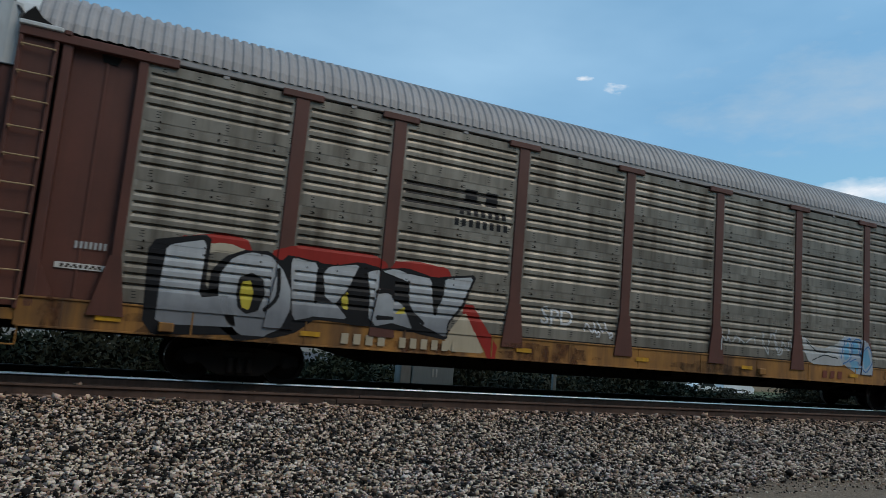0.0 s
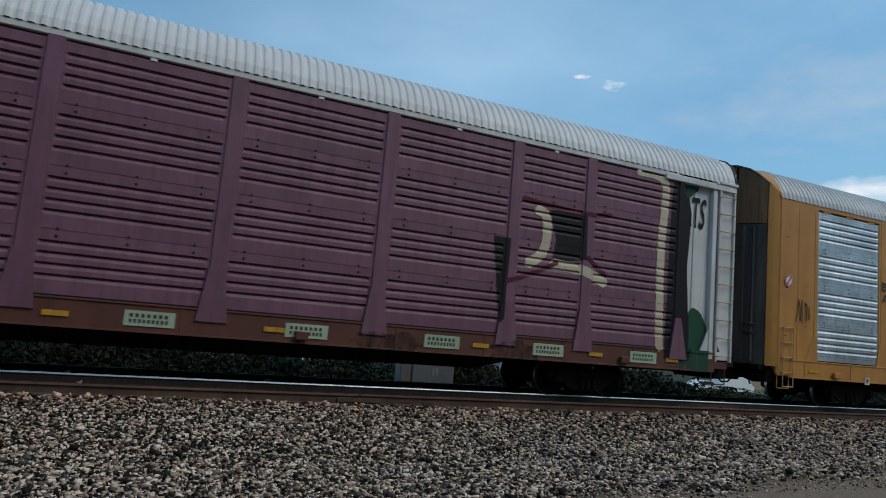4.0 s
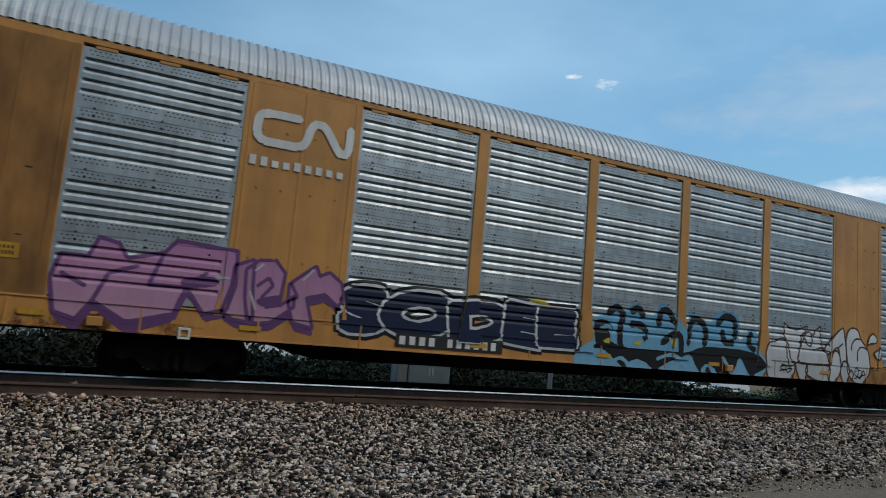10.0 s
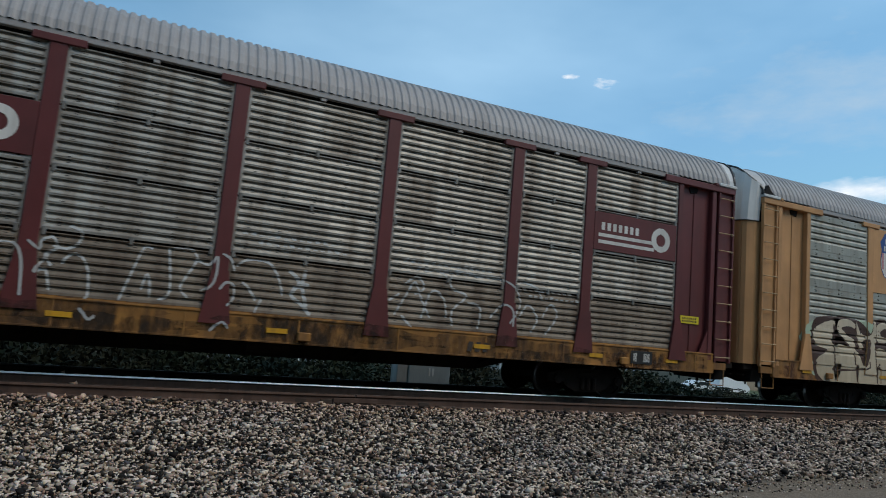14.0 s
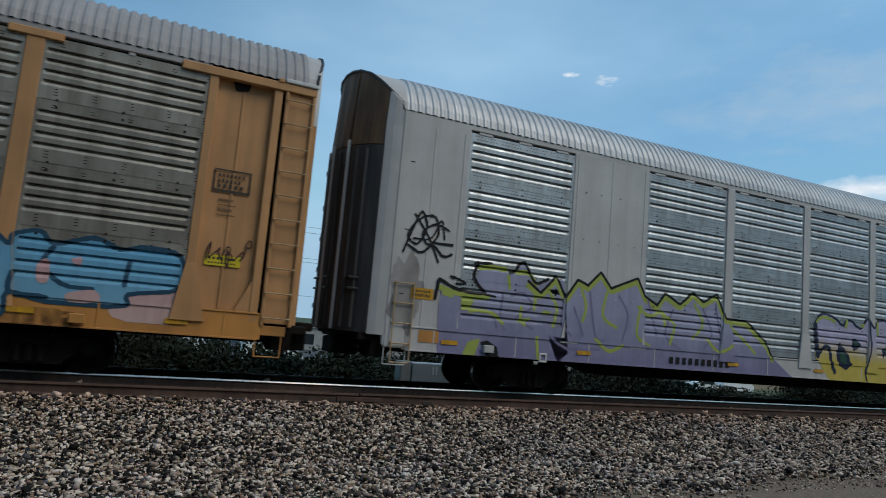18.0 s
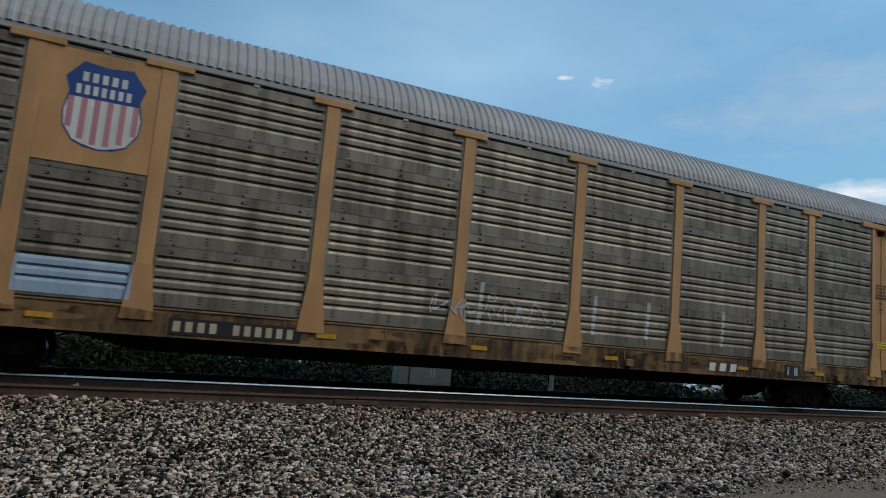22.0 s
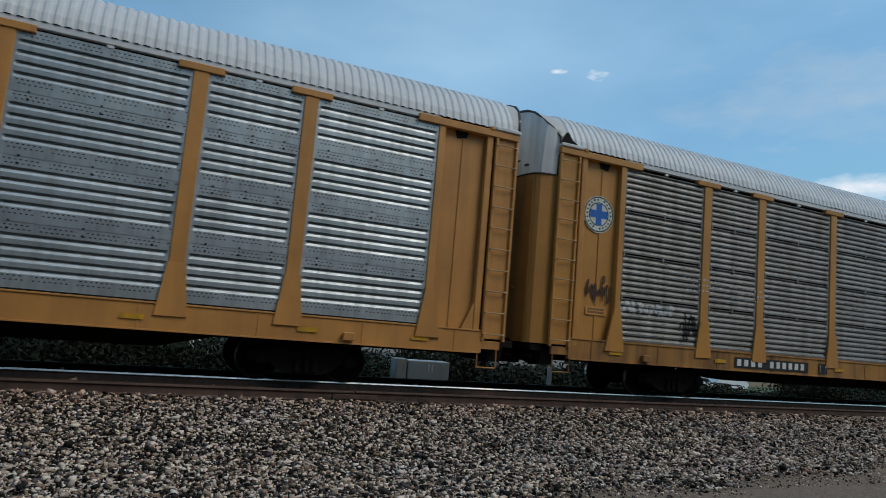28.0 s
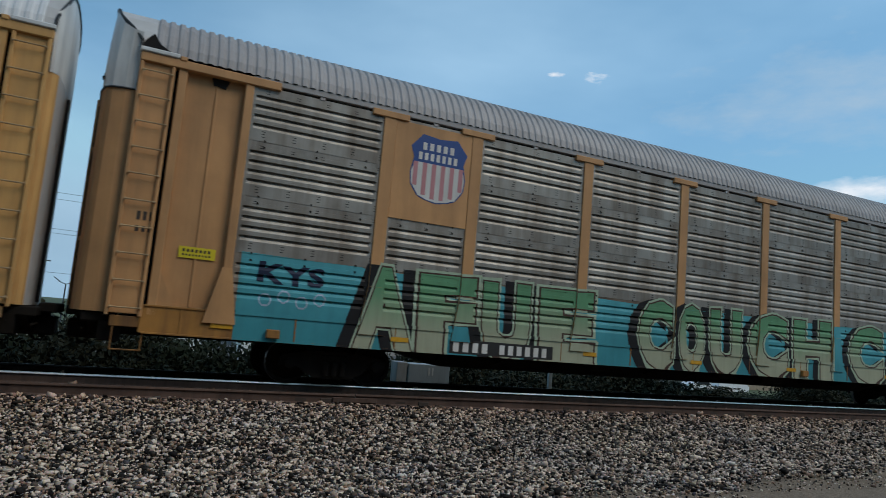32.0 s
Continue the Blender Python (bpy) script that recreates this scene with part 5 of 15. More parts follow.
def sprayed_part(name, car, kind, style, groups, mat, lift, label="", flat=None):
    """Lays filled outlines onto the side as strips that follow its ribs, posts and sill."""
    if flat is None:   # paint that reaches the sill's foot runs over its lip
        groups = [[tuple((x, z - 0.07 if z < 0.875 else z) for x, z in s) for s in g] for g in groups]
    zs = [p[1] for g in groups for s in g for p in s]
    if not zs:
        return None
    z0, z1 = max(min(zs), Z_SILL0 - 0.01), min(max(zs), 5.5)
    levels = {z0, z1, *[b for b in BREAKS[style] if z0 < b < z1]}
    levels |= {z for z in (Z_SILL0 + 0.02, Z_SILL1 - 0.03, Z_SILL1, Z_LOW) if z0 < z < z1}
    levels = sorted(levels)
    fine = []
    for a, b in zip(levels, levels[1:]):
        n = max(1, math.ceil((b - a) / 0.035))
        fine += [a + (b - a) * k / n for k in range(n)]
    fine.append(levels[-1])
    zones, sh = side_zones(kind), Shape()
    for za, zb in zip(fine, fine[1:]):
        if zb - za < 1e-4:
            continue
        zm, runs = (za + zb) / 2, []
        for g in groups:
            cross = []
            for (ax, az), (bx, bz) in g:
                if (az <= zm) != (bz <= zm):
                    lo, hi = min(az, bz), max(az, bz)
                    f = lambda z: ax + (bx - ax) * (min(hi, max(lo, z)) - az) / (bz - az)
                    cross.append((f(zm), f(za), f(zb)))
            cross.sort()
            runs += [(cross[k], cross[k + 1]) for k in range(0, len(cross) - 1, 2)]
        runs.sort(key=lambda r: r[0][0])
        merged = []
        for a, b in runs:
            if merged and a[0] <= merged[-1][1][0] + 0.002:
                if b[0] > merged[-1][1][0]:
                    merged[-1] = (merged[-1][0], b)
            else:
                merged.append((a, b))
        for a, b in merged:
            if flat is not None:
                spans = [(-14.2, 14.2, flat, flat)]
            else:
                spans = []
                if 1.06 < zm < 2.0:
                    wide = 0.27 - 0.13 * (zm - 1.06) / 0.94
                    for s0, s1, what in zones:
                        if what == "post" and s1 - s0 > 0.2 and (s0 + s1) / 2 + wide > a[0] and (s0 + s1) / 2 - wide < b[0]:
                            spans.append(((s0 + s1) / 2 - wide, (s0 + s1) / 2 + wide, Y_POST - 0.022, Y_POST - 0.022))
            if flat is not None:
                pass
            elif zm < Z_SILL0 + 0.02:
                spans.append((-13.4, 13.4, Y_SILL - 0.02, Y_SILL - 0.02))
            elif zm < Z_SILL1 - 0.03:
                spans.append((-13.4, 13.4, Y_SILL, Y_SILL))
            elif zm < Z_LOW:
                spans.append((-13.4, 13.4, Y_SILL - 0.02, Y_SILL - 0.02))
            else:
                for s0, s1, what in zones:
                    if s1 < a[0] or s0 > b[0]:
                        continue
                    if what == "panel":
                        spans.append((s0, s1, Y_PANEL - depth_at(style, za + 1e-5), Y_PANEL - depth_at(style, zb - 1e-5)))
                    else:
                        if what == "post" and zm < 2.0 and s1 - s0 > 0.2:
                            continue
                        y = {"post": Y_POST, "sheet": Y_POST + 0.004, "recess": -1.42, "ladder": -1.495, "flange": Y_PANEL - 0.052}[what]
                        spans.append((s0, s1, y, y))
            for s0, s1, ya, yb in spans:
                l0, l1, r0, r1 = max(a[1], s0), max(a[2], s0), min(b[1], s1), min(b[2], s1)
                if r0 - l0 > 0.001 or r1 - l1 > 0.001:
                    r0, r1 = max(r0, l0), max(r1, l1)
                    sh.face([(l0, ya - lift, za), (r0, ya - lift, za), (r1, yb - lift, zb), (l1, yb - lift, zb)])
    if not sh.f:
        return None
    me = bpy.data.meshes.new(name)
    me.from_pydata(sh.v, [], sh.f)
    me.materials.append(mat)
    ob = new(name, me)
    ob.parent = car
    if label:
        tagged(ob, label)
    return ob


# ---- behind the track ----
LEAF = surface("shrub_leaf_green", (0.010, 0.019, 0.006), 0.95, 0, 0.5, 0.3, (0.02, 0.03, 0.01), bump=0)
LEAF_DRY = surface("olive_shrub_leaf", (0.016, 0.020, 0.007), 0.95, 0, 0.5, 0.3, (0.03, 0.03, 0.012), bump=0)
BARK = surface("grey_brown_bark", (0.09, 0.07, 0.05), 0.9, 0, 0.3, 0.4)
CONCRETE = surface("pale_concrete_wall", (0.36, 0.35, 0.33), 0.85, 0, 0.15, 0.3, (0.15, 0.14, 0.12))
BEIGE = surface("beige_rendered_wall", (0.34, 0.27, 0.19), 0.85, 0, 0.12, 0.25, (0.18, 0.14, 0.1))
GREY_BOX = surface("grey_enamelled_cabinet_steel", (0.40, 0.43, 0.43), 0.5, 0.1, 0.12, 0.25, (0.15, 0.15, 0.14))
GLASS_DARK = surface("dark_window_glass", (0.02, 0.025, 0.03), 0.12, 0, 0.1, 0.05, bump=0)
CAR_WHITE = surface("white_car_enamel", (0.78, 0.79, 0.80), 0.25, 0, 0.05, 0.08, bump=0)
CAR_BLUE = surface("blue_car_enamel", (0.03, 0.10, 0.25), 0.25, 0, 0.05, 0.08, bump=0)
CAR_GREY = surface("silver_car_enamel", (0.35, 0.37, 0.39), 0.25, 0.4, 0.05, 0.08, bump=0)
RUBBER = surface("black_tyre_rubber", (0.02, 0.02, 0.02), 0.85, 0, 0.2, 0.2, bump=0)
ASPHALT = surface("worn_car_park_asphalt", (0.07, 0.07, 0.072), 0.9, 0, 0.25, 0.3, (0.04, 0.04, 0.04))


def crown_mesh(seed, wide, tall, leaves, mat):
    """A loose crown of small leaf blades, gathered in clumps with gaps."""
    rng = np.random.default_rng(seed)
    clumps = rng.normal(0, 1, (26, 3)) * (wide * 0.36, wide * 0.30, tall * 0.22) + (0, 0, tall * 0.55)
    which = rng.integers(0, 26, leaves)
    c = clumps[which] + rng.normal(0, 1, (leaves, 3)) * (wide * 0.12, wide * 0.12, tall * 0.10)
    c[:, 2] = np.clip(c[:, 2], 0.05, tall * 1.1)
    a = rng.normal(0, 1, (leaves, 3))
    a /= np.linalg.norm(a, axis=1)[:, None]
    b = np.cross(a, rng.normal(0, 1, (leaves, 3)))
    b /= np.linalg.norm(b, axis=1)[:, None]
    s = rng.uniform(0.06, 0.12, leaves)[:, None]
    v = np.stack((c - a * s, c + b * s * 0.5, c + a * s, c - b * s * 0.5), 1).reshape(-1, 3)
    me = bpy.data.meshes.new("crown")
    me.from_pydata(v.tolist(), [], [(4 * i, 4 * i + 1, 4 * i + 2, 4 * i + 3) for i in range(leaves)])
    me.materials.append(mat)
    return me


def shrub(seed, wide, tall, mat, at):
    t = thing("shrub", "dense green roadside shrub below the embankment", "shrub", "shrubs behind the track", at=at)
    part("crown", crown_mesh(seed, wide, tall, 6500, mat), None, t)
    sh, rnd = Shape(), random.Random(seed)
    for i in range(6):
        x, y = rnd.uniform(-0.3, 0.3) * wide, rnd.uniform(-0.3, 0.3) * wide
        sh.rod((x * 0.2, y * 0.2, -0.1), (x, y, tall * 0.6), 0.03, 5, r1=0.012)
    tagged(part("stems", sh, BARK, t), kind="stuff")
    return t


def build_shrubs():
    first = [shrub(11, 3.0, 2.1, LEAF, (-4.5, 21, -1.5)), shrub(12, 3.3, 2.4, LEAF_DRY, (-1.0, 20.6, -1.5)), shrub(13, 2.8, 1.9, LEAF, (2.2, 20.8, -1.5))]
    rnd = random.Random(5)
    x = 4.6
    while x < 62:
        y = 20.5 + rnd.uniform(0, 2.5) + max(0, x - 20) * 0.05
        m = pose(x, y, ground_height(y) - 0.15, 0, 0, rnd.uniform(0, 360)) @ Matrix.Diagonal((1, 1, rnd.uniform(0.78, 0.98), 1))
        if 20.0 < x < 31.5:   # low growth, over which the car park shows
            m = m @ Matrix.Diagonal((1, 1, 0.58, 1))
        copy_thing(rnd.choice(first), m)
        x += rnd.uniform(1.7, 2.6) + max(0, x - 25) * 0.02
    for x, y in ((-8, 22), (-11, 23), (-6.2, 25), (-2.4, 26), (1.2, 27), (24, 36), (28, 38)):
        copy_thing(rnd.choice(first), pose(x, y, ground_height(y) - 0.1, 0, 0, rnd.uniform(0, 360)))


def parked_car(at, paint, turn=0.0, van=False):
    c = thing("parked_van" if van else "parked_car", "white delivery van in a car park" if van else "parked passenger car in a car park", "van" if van else "car", "vehicles in the car park", at=at)
    c.rotation_euler = (0, 0, radians(turn))
    sh = Shape()
    if van:
        out = [(-2.7, 0.35), (2.6, 0.35), (2.75, 0.9), (2.3, 1.2), (1.7, 2.1), (1.3, 2.4), (-2.7, 2.4)]
    else:
        out = [(-2.2, 0.30), (2.2, 0.30), (2.25, 0.65), (1.9, 0.82), (1.0, 0.90), (0.3, 1.38), (-1.2, 1.42), (-2.0, 0.98), (-2.25, 0.85)]
    sh.prism(out, -0.88, 0.88, "y")
    part("body", sh, paint, c)
    sh = Shape()
    win = [(1.65, 1.35), (2.1, 1.35), (1.62, 2.05), (1.4, 2.05)] if van else [(0.85, 0.93), (0.25, 1.31), (-1.1, 1.34), (-1.75, 0.98)]
    sh.prism(win, -0.89, 0.89, "y")
    part("window", sh, GLASS_DARK, c)
    for x in (-1.4, 1.4):
        for y in (-0.82, 0.82):
            part("wheel", Shape().lathe([(0.02, -0.1), (0.30, -0.1), (0.33, 0), (0.30, 0.1), (0.02, 0.1)], (x, y, 0.33), 16), RUBBER, c)
    return c


def build_far_things():
    lot = Shape()
    lot.box(-40, 160, 48, 110, -3.5, -3.36)
    tagged(new("car_park", lot.mesh("car_park", ASPHALT)), "worn asphalt car park beyond the shrubs", "car park", kind="structure")
    # low concrete wall and flat-roofed buildings
    w = thing("boundary_wall", "low pale concrete boundary wall", "wall", kind="structure", at=(0, 0, 0))
    for i in range(9):
        x = -34 + i * 4.1
        part("wall_panel", Shape().box(x, x + 4.05, 57.0, 57.2, -3.4, -1.25, 0.02), CONCRETE, w)
        part("wall_pier", Shape().box(x - 0.15, x + 0.15, 56.9, 57.3, -3.4, -1.05, 0.02), CONCRETE, w)
    for x0, x1, y, z1, mat, lab in ((74, 108, 66, -0.4, BEIGE, "long low beige warehouse with a flat roof"), (-46, -12, 92, 0.4, CONCRETE, "long pale flat-roofed store building"), (16, 44, 96, -0.2, CONCRETE, "low pale flat-roofed building"), (50, 73, 84, 0.6, CONCRETE, "long pale flat-roofed warehouse")):
        b = thing("low_building", lab, "building", "low buildings", at=(0, 0, 0))
        part("wall", Shape().box(x0, x1, y, y + 14, -3.4, z1, 0.03), mat, b)
        part("roof", Shape().box(x0 - 0.3, x1 + 0.3, y - 0.3, y + 14.3, z1, z1 + 0.35, 0.05), CONCRETE, b)
        n = int((x1 - x0) / 5)
        for i in range(n):
            xx = x0 + 2 + i * 5
            part("window", Shape().box(xx, xx + 2.2, y - 0.05, y + 0.05, -2.6, -1.1, 0.02), GLASS_DARK, b)
    for at, paint, turn, van in (((-9.6, 55, -3.36), CAR_BLUE, 4, False), ((4.6, 62, -3.36), CAR_WHITE, 0, True), ((12.5, 62, -3.36), CAR_WHITE, 5, True), ((15.5, 72, -3.36), CAR_GREY, 0, False), ((20, 60, -3.36), CAR_WHITE, 8, False), ((62, 58, -3.36), CAR_WHITE, 0, False), ((66.5, 58, -3.36), CAR_WHITE, 3, True), ((90, 57, -3.36), CAR_BLUE, 0, False), ((95, 57, -3.36), CAR_WHITE, 0, False), ((0.5, 66, -3.36), CAR_GREY, 0, False)):
        parked_car(at, paint, turn, van)
    # equipment cabinet beside the track
    c = thing("equipment_cabinet", "grey steel trackside equipment cabinet on a plinth", "cabinet", at=(8.45, 19.2, ground_height(19.2)))
    part("body", Shape().box(-0.35, 1.05, -0.3, 0.3, 0.1, 1.42, 0.02), GREY_BOX, c)
    part("side_box", Shape().box(-0.72, -0.37, -0.25, 0.25, 0.1, 1.45, 0.02), CONCRETE, c)
    part("plinth", Shape().box(-0.8, 1.15, -0.4, 0.4, -0.3, 0.1, 0.02), CONCRETE, c)
    for x in (0.30, 0.42):
        part("vent", Shape().box(x, x + 0.06, -0.315, -0.29, 1.08, 1.32, 0.004), MARK_WHITE, c)
    p = thing("marker_post", "short grey trackside marker post", "post", at=(13.35, 19.0, ground_height(19.0)))
    part("post", Shape().box(-0.07, 0.07, -0.05, 0.05, -0.2, 1.45, 0.01), GREY_BOX, p)
    # street light and power line
    # pole colour is darkened, the shaded side put into the paint
    dark = surface("galvanised_pole_in_shade", (0.07, 0.08, 0.09), 0.7, 0.2, 0.1, 0.2)
    s = thing("street_light", "tall street light with one long arm", "street light", at=(-12.7, 112, -3.4))
    part("pole", Shape().rod((0, 0, 0), (0.2, 0, 9.9), 0.16, 8, r1=0.11), dark, s)
    part("arm", Shape().rod((0.2, 0, 9.8), (2.0, 0, 9.8), 0.07, 6), dark, s)
    part("lamp_head", Shape().box(1.6, 2.7, -0.2, 0.2, 9.68, 9.84, 0.03), dark, s)
    s = thing("street_light", "tall street light with two raised arms", "street light", at=(-8.9, 130, -3.4))
    part("pole", Shape().rod((0, 0, 0), (0, 0, 7.0), 0.14, 8, r1=0.1), dark, s)
    for d in (-1, 1):
        part("arm", Shape().rod((0, 0, 6.9), (d * 1.1, 0, 7.3), 0.06, 6), dark, s)
        part("lamp_head", Shape().prism([(d * 0.9, 7.2), (d * 1.9, 7.9), (d * 1.9, 8.05), (d * 0.9, 7.4)], -0.2, 0.2, "y"), dark, s)
    line = thing("power_line", "dark power cables strung between far wooden poles", "power line", at=(0, 0, 0))
    for y, z in ((80, 13.0), (80, 12.3), (80, 8.7), (80, 4.6), (85, 9.6)):
        sh, pts = Shape(), []
        for i in range(15):
            x = -60 + i * 9
            pts.append((x, y, z - 0.9 + 0.9 * ((x - 3) / 63) ** 2))
        for a, b in zip(pts, pts[1:]):
            sh.rod(a, b, 0.022, 4)
        part("cable", sh, PLATE, line)
    for x in (-60, 66):
        part("pole", Shape().rod((x, 81, -3.4), (x, 81, 14.2), 0.18, 8, r1=0.13), dark, line)
        part("crossarm", Shape().box(x - 0.1, x + 0.1, 79.5, 85.5, 12.6, 12.8, 0.02), dark, line)



CLOUDS = []


def cloud_material(name, strength, low, high, size, seed, tint=(0.86, 0.92, 1.0), tall=0.5):
    """Thin lit cloud: noise that fades out towards the sheet's edges."""
    m = bpy.data.materials.new(name)
    m.use_nodes = True
    nt = m.node_tree
    link = nt.links.new
    nt.nodes.clear()
    out, mix = nt.nodes.new("ShaderNodeOutputMaterial"), nt.nodes.new("ShaderNodeMixShader")
    glow, clear = nt.nodes.new("ShaderNodeEmission"), nt.nodes.new("ShaderNodeBsdfTransparent")
    glow.inputs["Color"].default_value, glow.inputs["Strength"].default_value = (*tint, 1), strength
    co, stretch = nt.nodes.new("ShaderNodeTexCoord"), nt.nodes.new("ShaderNodeMapping")
    stretch.inputs["Scale"].default_value, stretch.inputs["Location"].default_value = (size, size * 2.4, 1), (seed, seed * 2, 0)
    link(co.outputs["Object"], stretch.inputs["Vector"])
    n = node(nt, "ShaderNodeTexNoise", Scale=1.0, Detail=7.0, Roughness=0.6)
    link(stretch.outputs[0], n.inputs["Vector"])
    centre = nt.nodes.new("ShaderNodeVectorMath")
    centre.operation = "SUBTRACT"
    centre.inputs[1].default_value = (0.5, 0.5, 0)
    link(co.outputs["Generated"], centre.inputs[0])
    plane = nt.nodes.new("ShaderNodeVectorMath")
    plane.operation = "MULTIPLY"
    plane.inputs[1].default_value = (1, 1, 0)
    link(centre.outputs[0], plane.inputs[0])
    far = nt.nodes.new("ShaderNodeVectorMath")
    far.operation = "LENGTH"
    link(plane.outputs[0], far.inputs[0])
    fade = nt.nodes.new("ShaderNodeMapRange")
    fade.inputs["From Min"].default_value, fade.inputs["From Max"].default_value = 0.06, 0.46
    fade.inputs["To Min"].default_value, fade.inputs["To Max"].default_value = 0.16, -0.36
    link(far.outputs["Value"], fade.inputs["Value"])
    add = nt.nodes.new("ShaderNodeMath")
    link(n.outputs["Fac"], add.inputs[0])
    link(fade.outputs[0], add.inputs[1])
    ramp = nt.nodes.new("ShaderNodeMapRange")
    ramp.inputs["From Min"].default_value, ramp.inputs["From Max"].default_value = low, high
    ramp.inputs["To Max"].default_value = tall
    link(add.outputs[0], ramp.inputs["Value"])
    link(ramp.outputs[0], mix.inputs["Fac"])
    link(clear.outputs[0], mix.inputs[1])
    link(glow.outputs[0], mix.inputs[2])
    link(mix.outputs[0], out.inputs["Surface"])
    return m


def sheet(name, w, h, mat, label):
    me = bpy.data.meshes.new(name)
    me.from_pydata([(-w, -h, 0), (w, -h, 0), (w, h, 0), (-w, h, 0)], [], [(0, 1, 2, 3)])
    me.materials.append(mat)
    ob = tagged(new(name, me), label, "cloud", kind="structure")
    ob.visible_shadow = False
    return ob


def build_sky_and_belt():
    for a, b, w, h, seed, strong in (((0.5453, 0.7504, 0.3735), (0.5157, 0.7696, 0.3765), 38, 15, 3.1, 1.0), ((0.5833, 0.7278, 0.3607), (0.5631, 0.7374, 0.3729), 48, 28, 8.4, 0.95)):
        c = sheet("cloud_wisp", w, h, cloud_material("thin_lit_cloud", 0.95, 0.43, 0.80, 0.03, seed, tall=strong), "small thin white wisp of cloud in blue sky")
        c.matrix_world = look(Vector(a) * 1500, EYE)
        CLOUDS.append((c, a, b))
    bank = sheet("cloud_bank", 620, 46, cloud_material("bright_cloud_bank", 1.0, 0.30, 0.66, 0.006, 2.0, (0.90, 0.94, 1.0), 0.95), "bright white cloud bank low in the sky")
    bank.matrix_world = look(Vector((0.880, 0.420, 0.2180)) * 1600, EYE)
    veil = sheet("cloud_veil", 760, 230, cloud_material("thin_blue_grey_cloud", 0.72, 0.38, 0.80, 0.006, 5.0, (0.62, 0.80, 0.97), 0.55), "thin blue-grey veil of cloud")
    veil.matrix_world = look(Vector((0.80, 0.50, 0.34)) * 1700, EYE)
    # unseen belt of dark trees, added behind the camera to darken panel reflections
    verts, faces, nx, nz = [], [], 90, 9
    for i in range(nx + 1):
        x = -80 + 190 * i / nx
        # taller to the left, so that panels there reflect less sky
        tall = 15.0 + 15.0 / (1 + math.exp((x + 5) / 4)) + 3.0 * noise.noise((x * 0.13, 3, 0)) + 1.6 * noise.noise((x * 0.55, 9, 0))
        for j in range(nz + 1):
            u = j / nz
            y = -19 - 5 * u * u + 1.6 * noise.noise((x * 0.5, u * 7, 1)) + 0.9 * noise.noise((x * 1.3, u * 15, 5))
            verts.append((x, y, -0.5 + tall * u))
        verts.append((x, -32, -0.5))
    k = nz + 2
    for i in range(nx):
        for j in range(k - 1):
            faces.append((i * k + j, i * k + j + 1, (i + 1) * k + j + 1, (i + 1) * k + j))
    me = bpy.data.meshes.new("tree_belt")
    me.from_pydata(verts, [], faces)
    me.materials.append(LEAF)
    tagged(new("tree_belt", me), "unseen dark belt of trees, added to shape the reflections", "trees", kind="structure")


